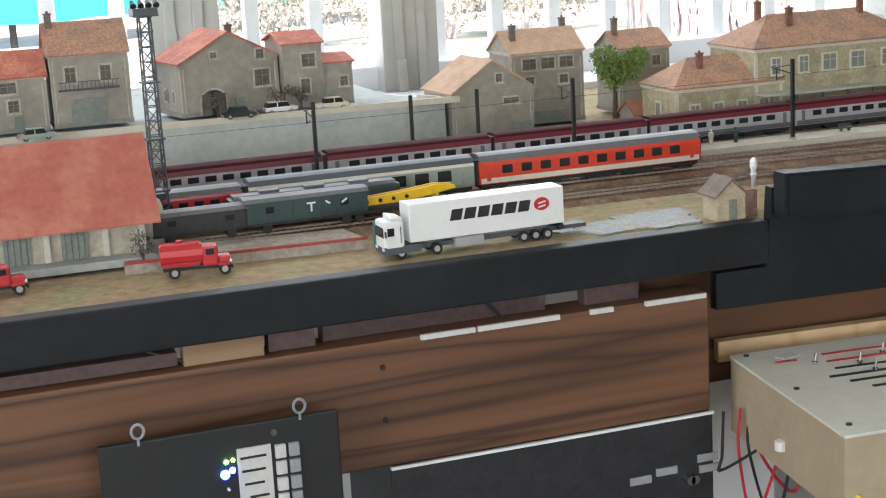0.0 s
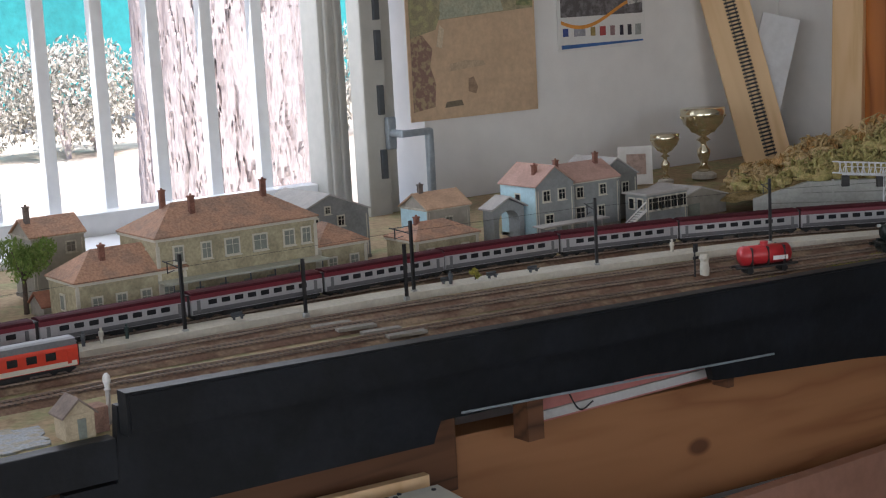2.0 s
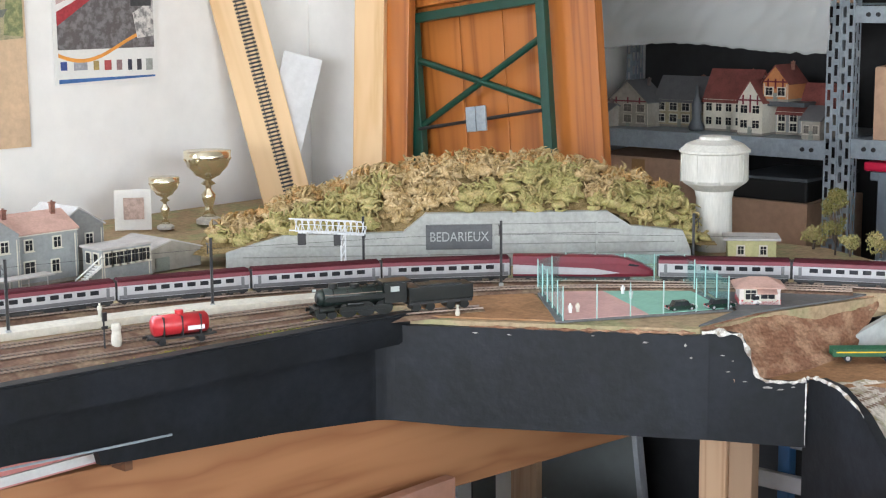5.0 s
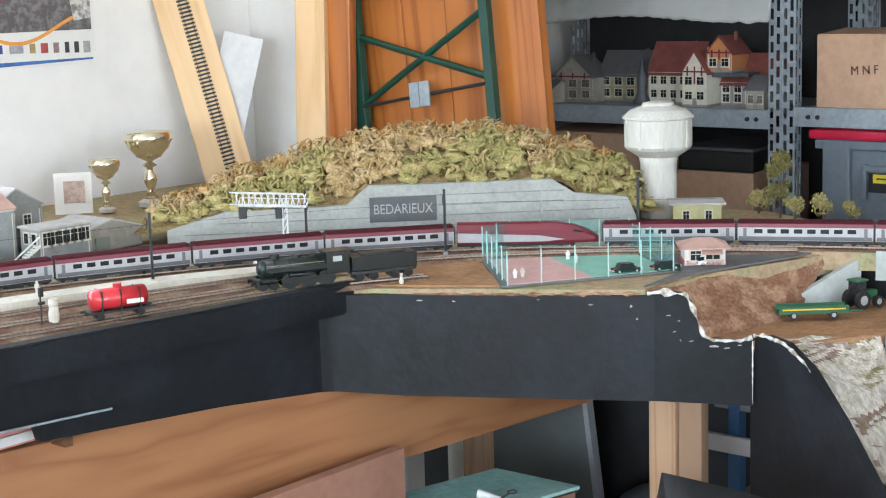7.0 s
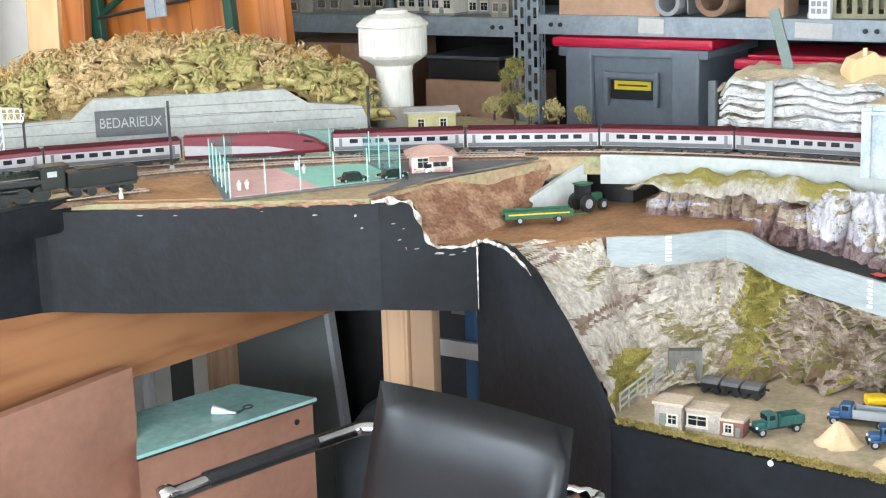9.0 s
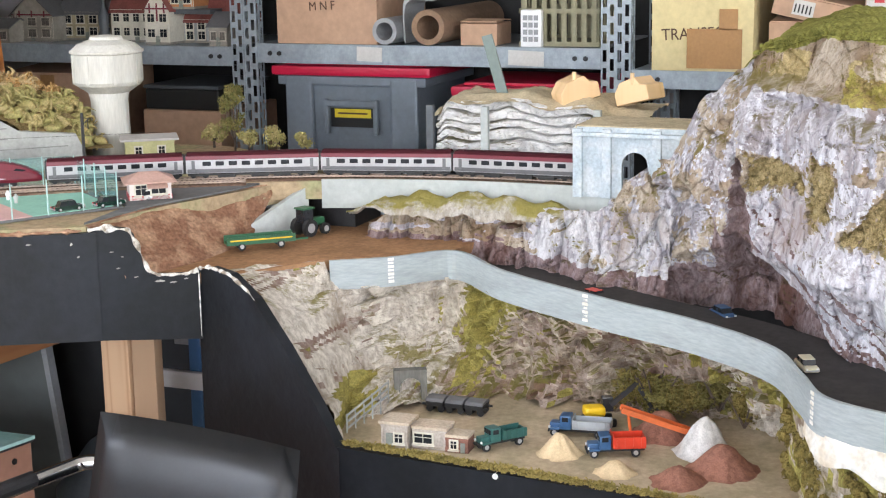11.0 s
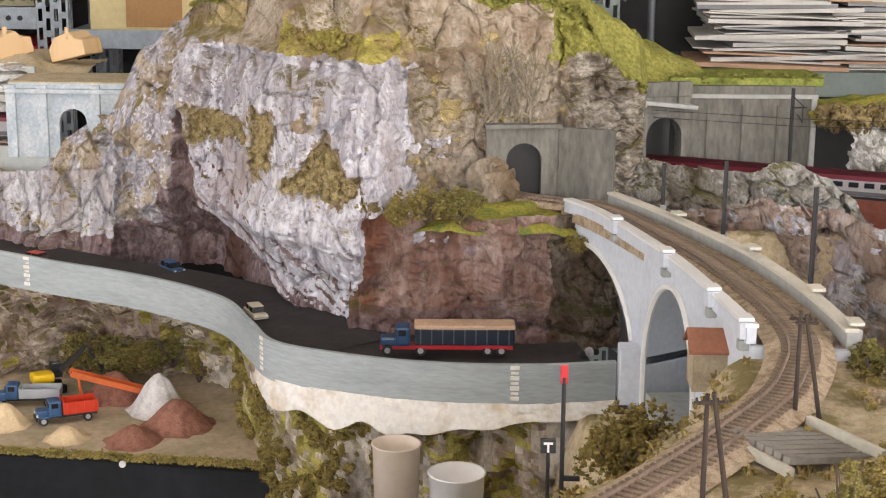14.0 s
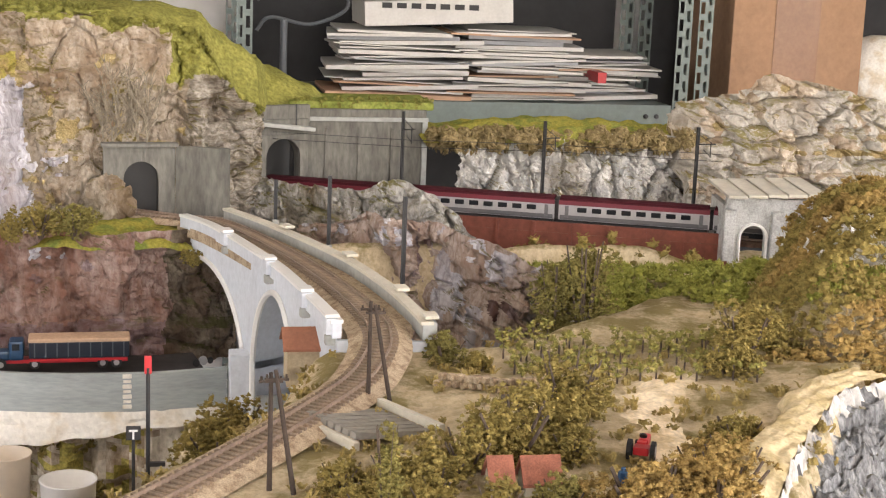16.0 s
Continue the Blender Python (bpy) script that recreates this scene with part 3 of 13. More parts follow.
# ---- gorge, quarry, mountain and hillside ----
def crag(y, z, fy, fz, seed):
    """Broken plaster: tilted facets parted by cracks; about -1 to 1, out of the face."""
    w = 0.5 * noise.noise(Vector((seed, y * fy * 0.6, z * fz * 0.6)))
    q = Vector((seed, y * fy + w, z * fz + 0.7 * w))
    d, pts = noise.voronoi(q)
    c = pts[0]
    r = q - c
    return noise.cell(c * 31.7) * 0.7 + noise.cell(c * 17.3) * r.y * 1.1 + (noise.cell(c * 23.9) * 0.9 + 0.5) * r.z - 0.8 * max(0.0, 1 - (d[1] - d[0]) / 0.13)


def relief(y0, y1, z0, z1, depth, name, material, label, amp=0.02, ny=120, nz=70, size=9.0, seed=0.0, fine=0.35, blocks=None, paint=None):
    """A rock face that looks towards the room: a skin over width and height, broken into facets and ledges.
    material: one, or several that paint(y, z) chooses from."""
    bm = B()
    rows = []
    fy, fz, fa = blocks or (size * 2.2, size * 1.5, amp * 0.5)
    for j in range(nz + 1):
        v = j / nz
        row = []
        for i in range(ny + 1):
            y = y0 + (y1 - y0) * i / ny
            zl, zh = (z0(y), z1(y)) if callable(z0) else (z0, z1)
            z = zl + (zh - zl) * v
            f = fractal(seed, y, z * 0.8, size, 5)
            r = 1 - abs(noise.noise(Vector((seed + 3, y * size * 1.6, z * size * 0.7)))) * 2
            g = fractal(seed + 7, y, z * 1.7, size * 6, 3) - 0.6 * abs(noise.noise(Vector((seed, y * size * 9, z * size * 6))))
            x = depth(y, v) + amp * (f * 0.55 + r * 0.3 + g * fine)
            x -= fa * crag(y, z, fy, fz, seed) + 0.38 * fa * crag(y, z, fy * 2.6, fz * 2.4, seed + 5)
            row.append((x, y + amp * 0.22 * g, z + amp * 0.3 * fractal(seed + 9, y, z, size * 2, 3)))
        rows.append(row)
    sheet(bm, rows)
    bmesh.ops.recalc_face_normals(bm, faces=bm.faces)
    if not isinstance(material, tuple):
        return solo(name, bm, material, label, "model rock")
    for f in bm.faces:
        c = f.calc_center_median()
        f.material_index = paint(c.y, c.z)
    ob = solo(name, bm, material[0], label, "model rock")
    for m in material[1:]:
        ob.data.materials.append(m)
    return ob


def ease(a, c, t):
    u = max(0.0, min(1.0, (t - a) / (c - a)))
    return u * u * (3 - 2 * u)


def lerp_table(table):
    """A smooth function through (key, value) rows."""
    def f(t):
        if t <= table[0][0]:
            return table[0][1]
        for (a, p), (b, q) in zip(table, table[1:]):
            if t <= b:
                u = (t - a) / (b - a)
                return p + (q - p) * u * u * (3 - 2 * u)
        return table[-1][1]
    return f


# quarry floor and gully floor
QUARRY = mat("quarry_sand", (0.45, 0.36, 0.25), 0.95, vary=0.16, size=16, second=(0.36, 0.30, 0.2), bump=0.5, bump_size=300, spec=0.1)
bm = B()
prism(bm, [(2.275, 0.865), (2.262, 0.835), (2.215, 0.2), (2.3, 0.17), (2.56, 0.3), (2.56, 0.9), (2.4, 1.0)], 0.80, 0.838)
solo("quarry_ground", bm, QUARRY, "sandy floor of the model quarry", "model ground", kind="structure")
bm = B()
prism(bm, [(2.30, 1.23), (2.385, 1.11), (2.40, 1.06), (2.512, 0.985), (2.565, 0.905), (2.635, 0.83), (2.86, 0.80), (2.86, 1.16), (2.5, 1.24)], 1.005, 1.021)
solo("gully_ground", bm, SAND, "brown sandy ground beside the underpass", "model ground", kind="structure")
bm = B()
rows = []
top = curve_pts([(2.293, 1.245, 1.098), (2.40, 1.24, 1.098), (2.56, 1.215, 1.098), (2.70, 1.15, 1.098)], 0.008)
low = curve_pts([(2.318, 1.20, 1.020), (2.40, 1.165, 1.020), (2.50, 1.15, 1.020), (2.62, 1.165, 1.020)], 0.008)
n = min(len(top), len(low))
for i in range(n):
    row = []
    for k in range(25):
        p = top[i * (len(top) - 1) // (n - 1)].lerp(low[i * (len(low) - 1) // (n - 1)], k / 24)
        tilt = p.z - 0.10 * p.x
        w = 0.004 * fractal(p.x, p.y, p.z, 9, 3) + 0.0028 * noise.noise(Vector((p.x * 7, 3, tilt * 130))) + 0.0012 * noise.noise(Vector((p.x * 60, 3, tilt * 260)))
        w *= 1 if 0 < k < 24 else 0.2
        row.append(p + Vector((0, -w, w * 0.6)))
    rows.append(row)
sheet(bm, rows)
bmesh.ops.recalc_face_normals(bm, faces=bm.faces)
solo("earth_bank", bm, BANK, "red brown earth bank", "model rock")

# the winding road and its parapet
PARAPET = curve_pts([(2.505, 0.975, 1.022), (2.555, 0.90, 1.022), (2.625, 0.825, 1.022), (2.53, 0.715, 1.02), (2.455, 0.555, 1.012), (2.39, 0.41, 1.008),
                     (2.31, 0.302, 1.005), (2.215, 0.252, 1.003), (2.145, 0.216, 1.001), (2.108, 0.142, 1.0), (2.085, 0.05, 0.999), (2.082, -0.06, 0.999), (2.10, -0.150, 0.999)], 0.008)
bm = B()
sweep(bm, PARAPET, [(-0.003, -0.044), (-0.003, 0), (0.003, 0), (0.003, -0.044)])
parapet = thing("road_parapet", "blue grey concrete parapet along the winding road", "parapet wall")
part("wall", bm, ROADWALL, parapet)
for s in (0.09, 0.5, 0.98, 1.27):
    p, h = along(PARAPET, s)
    for k in range(7):
        part("quoin", box(B(), (p.x, p.y, p.z - 0.003 - k * 0.0055), (0.006 if k % 2 else 0.0075, 0.0095, 0.0046), rz=h + 90, bevel=0.0008), PLASTER_RAW, parapet, "pale quoin stone")
bm = B()
rows = []
for k, p in enumerate(PARAPET):
    d = PARAPET[min(k + 1, len(PARAPET) - 1)] - PARAPET[max(k - 1, 0)]
    left = Vector((-d.y, d.x, 0)).normalized()
    if left.x < 0:
        left = -left
    w = lerp_table([(0, 0.06), (0.3, 0.12), (0.6, 0.12), (0.75, 0.16), (1, 0.14)])(k / len(PARAPET))
    rows.append([p + Vector((0, 0, -0.028)) + left * 0.003, p + Vector((0, 0, -0.028)) + left * w * 0.6, p + Vector((0.02, 0, -0.027)) + left * w])
sheet(bm, rows)
bmesh.ops.recalc_face_normals(bm, faces=bm.faces)
solo("mountain_road", bm, ASPHALT, "dark asphalt road winding below the cliff", "model road", kind="structure")

# slope between the parapet and the quarry
bm = B()
rows = []
for k, p in enumerate(PARAPET):
    u = k / (len(PARAPET) - 1)
    foot = Vector((lerp_table([(0, 2.37), (0.2, 2.47), (0.45, 2.50), (0.58, 2.44), (0.66, 2.28), (0.8, 2.06), (1, 2.0)])(u), p.y + lerp_table([(0, -0.085), (0.2, 0.0), (1, 0.0)])(u), lerp_table([(0, 0.842), (0.12, 0.84), (0.6, 0.84), (0.72, 0.70), (1, 0.55)])(u)))
    row = []
    for j in range(65):
        v = j / 64
        q = (p + Vector((0.0, 0, -0.040))).lerp(foot, v)
        q.x += 0.03 * math.sin(v * math.pi) * (1 if u < 0.62 else -0.4)
        a = 0.030 * min(1, v * 7) * (1 if u < 0.66 else 0.85)
        q.x += a * (fractal(2, q.y, q.z, 13, 5) + 0.6 * (1 - 2 * abs(noise.noise(Vector((q.y * 16, q.z * 9, 3))))))
        q.x += 0.9 * a * noise.noise(Vector((q.y * 8, q.z * 9, 1)))
        q.x += 0.25 * a * (1 - 3 * abs(noise.noise(Vector((q.y * 55, q.z * 30, 8)))))
        d, pts = noise.voronoi(Vector((q.y * 17 + 2 * a * 20 * noise.noise(q * 9), q.z * 15, 4)))
        q.x += 0.55 * a * ((noise.cell(pts[0] * 17.3) if u < 0.6 else 0.5 * abs(noise.cell(pts[0] * 17.3))) + 0.6 * max(0.0, 1 - (d[1] - d[0]) / 0.3))
        q.z += 0.4 * a * fractal(5, q.y, q.z, 25, 3)
        row.append(q)
    rows.append(row)
# the rock runs on to the sloping side board
edge_z = lerp_table([(0.03, 1.03), (0.075, 1.028), (0.137, 1.003), (0.205, 0.948), (0.272, 0.884), (0.313, 0.837)])
edge = []
for j in range(65):
    s = 0.03 + 0.283 * j / 64
    edge.append(Vector((2.401 - 0.447 * s, 1.125 - 0.8944 * s, edge_z(s) - 0.003)))
lead = []
for i in range(22):
    w = i / 22
    row = []
    for j in range(65):
        q = edge[j].lerp(rows[0][j], w)
        a = 0.026 * min(1, w * 5)
        q.x += a * (fractal(2, q.y, q.z, 13, 5) + 0.6 * (1 - 2 * abs(noise.noise(Vector((q.y * 22, q.z * 14, 3)))))) * min(1, (1 - w) * 6)
        q.z += 0.3 * a * fractal(5, q.y, q.z, 25, 3) + (1.022 - edge[0].lerp(rows[0][0], w).z) * (1 - j / 64) ** 3
        row.append(q)
    lead.append(row)
rows = lead + rows
sheet(bm, rows)
bmesh.ops.recalc_face_normals(bm, faces=bm.faces)
for v in bm.verts:
    if v.co.y > 0.30:
        c = v.co.copy()
        v.co.x -= (0.009 * crag(c.y, c.z, 30, 26, 61) + 0.004 * crag(c.y, c.z, 75, 60, 63)) * min(1.0, max(0.0, (1.03 - c.z) / 0.03)) * ease(0.30, 0.40, c.y)
for f in bm.faces:
    c = f.calc_center_median()
    n = noise.noise(Vector((c.y * 20, c.z * 20, 3))) + 0.5 * noise.noise(Vector((c.y * 70, c.z * 70, 5)))
    g = noise.noise(Vector((c.y * 190, c.z * 190, 8)))
    mossy = 0.55 - abs(c.y - 0.765) / 0.13 + 4.0 * (c.z - 0.95) + 0.8 * n + 0.4 * g
    if c.y < 0.40:
        f.material_index = 2 if n + 0.4 * g > 0.12 else 1 if n + 0.4 * g < -0.18 else 0
    elif mossy > 0.25 or (c.y > 0.86 and c.z < 0.872 + 0.02 * n) or n + 0.3 * g > 0.62:
        f.material_index = 2
    elif c.y > 0.80 + 0.06 * n:
        f.material_index = 1 if n + 0.4 * g < 0.38 else 3
    else:
        f.material_index = 3 if n + 0.5 * g > 0.0 or c.z > 0.985 else 0
slope = solo("quarry_cliff", bm, ROCK_Q, "mossy grey brown rock slope above the quarry", "model rock")
for m in (rock("pale_quarry_rock", (0.80, 0.74, 0.65), (0.50, 0.44, 0.36), (0.26, 0.19, 0.13), (0.33, 0.28, 0.09), 0.10, 0.3, 12, (1, 1, 0.7), 0.3),
          mat("olive_slope_flock", (0.33, 0.285, 0.085), 1.0, vary=0.4, size=60, second=(0.235, 0.205, 0.065), bump=1, bump_size=600, spec=0.05),
          rock("reddish_quarry_rock", (0.50, 0.41, 0.35), (0.30, 0.21, 0.16), (0.19, 0.105, 0.075), (0.28, 0.23, 0.08), 0.15, 0.5, 12, (1, 1, 0.8), 0.5)):
    slope.data.materials.append(m)
bm = B()
rows = []
for k, p in enumerate(PARAPET):
    if k < 0.68 * len(PARAPET):
        continue
    u = (k / len(PARAPET) - 0.68) / 0.32
    h = 0.026 * math.sin(min(1, u * 1.15 + 0.1) * math.pi * 0.9) + 0.008
    rows.append([p + Vector((-0.004 - 0.010 * j / 5 - 0.003 * fractal(1, p.y, j, 30, 3), 0, -0.041 - h * j / 5 * (1 + 0.35 * noise.noise(Vector((p.y * 30, 1, 2)))))) for j in range(6)])
sheet(bm, rows)
bmesh.ops.recalc_face_normals(bm, faces=bm.faces)
solo("plaster_skirt", bm, PLASTER_RAW, "bare white plaster below the parapet", "model rock")

# main cliff of the mountain
cliff_base = lerp_table([(-0.02, 2.29), (0.14, 2.285), (0.2, 2.33), (0.37, 2.55), (0.52, 2.62), (0.66, 2.68)])
cliff_top = lerp_table([(-0.02, 1.348), (0.12, 1.352), (0.3, 1.342), (0.40, 1.318), (0.44, 1.285), (0.47, 1.255), (0.53, 1.16), (0.6, 1.12), (0.66, 1.08)])


def foot_line(y):
    """Height of the lower edge of the pale face over the brown foot."""
    return 0.963 + (y - 0.19) * 0.56 + 0.006 * math.sin(y * 70) + 0.012 * noise.noise(Vector((y * 30, 3, 1)))


def in_moss(y, z):
    """The hollows of the cliff that are filled with moss: above 0 inside."""
    w = 0.012 * noise.noise(Vector((y * 45, z * 45, 7))) + 0.007 * noise.noise(Vector((y * 140, z * 140, 2)))
    band = min(y - 0.302, 0.398 - y, z - 1.142 - 0.10 * (0.39 - y), 1.190 - z - 0.14 * (0.39 - y))
    gap = min(y - 0.256, 0.290 - y, z - 1.130, 1.200 - z)
    tri = min(z - 1.116, 0.058 * (1.186 - z) / 0.066 - abs(y - 0.185))
    return max(band, gap * 0.8, tri) + w


def in_crevice(y, z):
    """The brown cleft that widens downwards beside the buttress: above 0 inside."""
    u = max(0.0, min(1.0, (1.178 - z) / 0.14))
    w = 0.006 * noise.noise(Vector((y * 50, z * 50, 4)))
    return min(y - 0.400 + 0.05 * u ** 1.4, 0.409 + 0.012 * u - y, 1.178 - z) + w


def cliff_depth(y, v):
    b = cliff_base(y)
    over = lerp_table([(0, 0.02), (0.12, 0.03), (0.24, 0.0), (0.3, -0.025), (0.45, 0.02), (0.7, 0.05), (0.8, 0.10), (1, 0.17)])(v)
    z = 0.955 + (cliff_top(y) - 0.955) * v
    on = ease(0.09, 0.11, y) * (1 - ease(0.37, 0.40, y))
    over += 0.038 * ease(1.262, 1.285, z) - on * 0.014 * math.exp(-((z - 1.270 - 0.006 * math.sin(y * 60)) / 0.006) ** 2) + on * 0.012 * math.exp(-((z - 1.257) / 0.006) ** 2)
    over += 0.024 * ease(-0.002, 0.010, in_moss(y, z))
    over += 0.040 * ease(-0.004, 0.012, in_crevice(y, z))
    flute = ease(0.085, 0.10, y) * (1 - ease(0.39, 0.41, y)) * ease(1.10, 1.13, z) * (1 - ease(1.24, 1.255, z))
    bend = y + 0.006 * noise.noise(Vector((y * 20, z * 14, 5)))
    over -= flute * (0.012 - 0.005 * ease(0.19, 0.25, y)) * abs(math.sin(bend * 150 + 3.0 * noise.noise(Vector((y * 9, 1, 2)))))
    over += 0.022 * ease(0.10, 0.088, y) * ease(1.16, 1.19, z) * (1 - ease(1.24, 1.26, z))
    over -= 0.020 * ease(0.10, 0.092, y) * (1 - ease(0.03, 0.045, 0.085 - y)) * math.exp(-((z - 1.162) / 0.010) ** 4)
    over += 0.055 * ease(0.0, 0.018, foot_line(y) - z) * ease(0.17, 0.22, y)
    x = b + over * lerp_table([(-0.02, 1.0), (0.4, 1.1), (0.55, 0.5), (0.66, 0.3)])(y) + 0.3 * max(0, 0.36 - y) * v * v
    edge = y + 0.010 * noise.noise(Vector((z * 30, 2, 5)))
    back = ease(0.125, 0.085, edge) * ease(1.096, 1.110, z)
    x += back * max(0.0, 2.405 + 0.45 * max(0, 0.09 - y) * 0.5 + 0.10 * v * v - x)
    return x + 0.05 * ease(0.138, 0.122, edge) * ease(1.106, 1.098, z)


def cliff_paint(y, z):
    n = noise.noise(Vector((y * 26, z * 26, 3))) + 0.5 * noise.noise(Vector((y * 80, z * 80, 5)))
    fine = noise.noise(Vector((y * 210, z * 210, 8)))
    if z > cliff_top(y) - 0.008 - 0.010 * n and y < 0.42:
        return 4
    if z < foot_line(y) + 0.006 * n + 0.004 * fine and y < 0.44:
        return 1
    if z < 1.018 + 0.018 * n + 0.006 * fine and y > 0.40:
        return 1
    moss = in_moss(y, z) + 0.006 * fine
    if moss > 0.004:
        return 2 if fine < 0.35 else 3
    if moss > -0.002 + 0.006 * n:
        return 3
    if in_crevice(y, z) + 0.004 * fine > 0.0:
        return 1
    if z > 1.268 + 0.008 * n and y < 0.42:
        if 0.10 < y < 0.26 and z < 1.298 + 0.01 * n:
            return 5
        return 2 if n > 0.42 or (0.33 < y < 0.375 and 1.285 < z < 1.315) else 3
    if y < 0.082 + 0.028 * n + 0.1 * (z - 1.2) and z > 1.095:
        return 0 if abs(z - 1.162) < 0.013 + 0.006 * n and y > 0.035 else (2 if n > 0.35 else 3)
    if 0.186 < y < 0.232 and 1.186 < z < 1.236 and n + 0.5 * fine > -0.1:
        return 3 if n > 0.1 else 6
    if y > 0.405:
        return 3 if n + 0.4 * fine > 0.05 else (6 if fine > -0.1 else 0)
    above = z - foot_line(y)
    if above < 0.075 and y > 0.14:
        streak = noise.noise(Vector(((z - 0.62 * y) * 95, (y + z) * 9, 4))) + 0.4 * fine - above * 3.0
        if streak > 0.12:
            return 1
    if z > 1.185:
        return 6 if noise.noise(Vector((y * 75, z * 9, 6))) + 0.35 * fine + 0.3 * n > -0.02 else 0
    return 6 if n + 0.5 * fine > 0.42 else 0


ROCK_P = rock("purple_brown_rock", (0.42, 0.33, 0.34), (0.23, 0.155, 0.145), (0.15, 0.075, 0.06), (0.2, 0.15, 0.08), 0.0, 0.5, 12)
ROCK_T = rock("pinkish_tan_rock", (0.66, 0.58, 0.48), (0.42, 0.335, 0.25), (0.29, 0.20, 0.13), (0.32, 0.26, 0.08), 0.18, 0.5, 11)
ROCK_S = rock("grey_lavender_rock", (0.64, 0.615, 0.66), (0.40, 0.375, 0.405), (0.31, 0.24, 0.215), (0.27, 0.22, 0.09), 0.0, 0.2, 11, (1, 1, 0.3), 0.4)
MOSS_C = mat("cliff_moss_flock", (0.43, 0.34, 0.18), 1.0, vary=0.4, size=70, second=(0.32, 0.25, 0.12), bump=1, bump_size=500, spec=0.05)
FLOCK = mat("olive_brown_flock", (0.30, 0.23, 0.12), 1.0, vary=0.45, size=80, second=(0.21, 0.16, 0.075), bump=1, bump_size=700, spec=0.05)
TURF = mat("flocked_turf", (0.26, 0.25, 0.07), 1.0, vary=0.4, size=26, second=(0.20, 0.195, 0.055), bump=1, bump_size=700, spec=0.05)
TURF_Y = mat("yellow_turf", (0.36, 0.31, 0.09), 1.0, vary=0.35, size=40, second=(0.30, 0.22, 0.10), bump=1, bump_size=600, spec=0.05)
relief(-0.02, 0.66, lambda y: 0.955, cliff_top, cliff_depth, "mountain_cliff", (ROCK_L, ROCK_P, MOSS_C, ROCK_T, TURF, TURF_Y, ROCK_S), "high lavender white plaster cliff with mossy ledges", 0.016, 340, 220, 8.0, 1.3, 0.45, (24, 15, 0.0085), cliff_paint)
bm = B()
rows = []
shoulder_top = lerp_table([(-0.218, 1.222), (-0.19, 1.232), (-0.165, 1.262), (-0.13, 1.325), (-0.06, 1.340), (0.1, 1.348)])
flank_x = lerp_table([(-0.34, 2.79), (-0.24, 2.765), (-0.222, 2.66), (-0.218, 2.605), (-0.19, 2.60), (-0.15, 2.60), (-0.12, 2.605), (-0.06, 2.565), (0.03, 2.53)])
flank_z = lerp_table([(-0.34, 1.199), (-0.24, 1.206), (-0.218, 1.216), (-0.19, 1.226), (-0.165, 1.256), (-0.13, 1.319), (-0.06, 1.335), (0.1, 1.343)])
flank_rise = lerp_table([(-0.345, 0.0), (-0.31, 0.024), (-0.25, 0.042), (-0.218, 0.060), (-0.19, 0.068), (-0.165, 0.055), (-0.13, 0.022), (0.04, 0.012)])
for i in range(111):
    y = -0.345 + 0.905 * i / 110
    row = []
    for k in range(41):
        u = k / 40
        x = cliff_depth(max(-0.02, y), 1) - 0.01 + u * 0.75
        z = cliff_top(y) - 0.004 + 0.02 * math.sin(u * 3.1) - lerp_table([(0.4, 0.0), (0.56, 0.02)])(y) - 0.25 * max(0, u - 0.55)
        t = max(0.0, min(1.0, (0.04 - y) / 0.08))
        x = x + (flank_x(y) + u * 0.4 - x) * t
        z = z + (flank_z(y) + flank_rise(y) * ease(0.0, 0.22, u) - 0.2 * max(0, u - 0.5) - z) * t
        row.append((x, y, z + (0.006 * fractal(x, y, 1, 18, 4) + 0.002 * noise.noise(Vector((x * 160, y * 160, 2)))) * ease(0, 0.1, u)))
    rows.append(row)
sheet(bm, rows)
bmesh.ops.recalc_face_normals(bm, faces=bm.faces)
solo("mountain_top", bm, TURF, "green flocked top of the model mountain", "model rock")
# brown cutting behind the lorry and the ledge over it
def cutting_paint(y, z):
    n = noise.noise(Vector((y * 22, z * 22, 3))) + 0.5 * noise.noise(Vector((y * 70, z * 70, 5)))
    if y < -0.085 + 0.012 * n:
        return 2
    return 1 if z < 0.998 + 0.005 * n or n > 0.55 else 0


relief(-0.165, 0.15, 0.955, 1.105, lambda y, v: 2.285 + 0.012 * v - 0.010 * ease(0.31, 0.24, v) + 0.012 * ease(0.24, 0.31, v) + 0.10 * max(0, -y - 0.04), "rock_cutting",
       (ROCK_B, ROCK_P, rock("dark_mossy_rock", (0.26, 0.22, 0.17), (0.13, 0.095, 0.07), (0.09, 0.055, 0.035), (0.10, 0.095, 0.03), 0.2, 0.5, 14)), "reddish brown rock cutting beside the road", 0.012, 130, 70, 11.0, 4.0, 0.4, (14, 12, 0.009), cutting_paint)


# ---- model station: tracks, platform, trains ----
RAIL = mat("rusty_rail", (0.30, 0.22, 0.17), 0.5, 0.35, vary=0.2, size=60)
SLEEPER = mat("dark_sleeper", (0.085, 0.06, 0.045), 0.85, vary=0.3, size=60)
PALE_SLEEPER = mat("dusty_sleeper", (0.27, 0.20, 0.145), 0.9, vary=0.3, size=60)
PLATFORM = mat("cream_platform", (0.56, 0.53, 0.45), 0.9, vary=0.1, size=25, bump=0.2, bump_size=300)
MAROON = mat("maroon_paint", (0.14, 0.008, 0.02), 0.45, vary=0.08, size=30)
SILVER = mat("silver_paint", (0.37, 0.365, 0.37), 0.35, 0.1, vary=0.06, size=30)
ROOFGREY = mat("grey_coach_roof", (0.125, 0.125, 0.13), 0.5, vary=0.12, size=40)
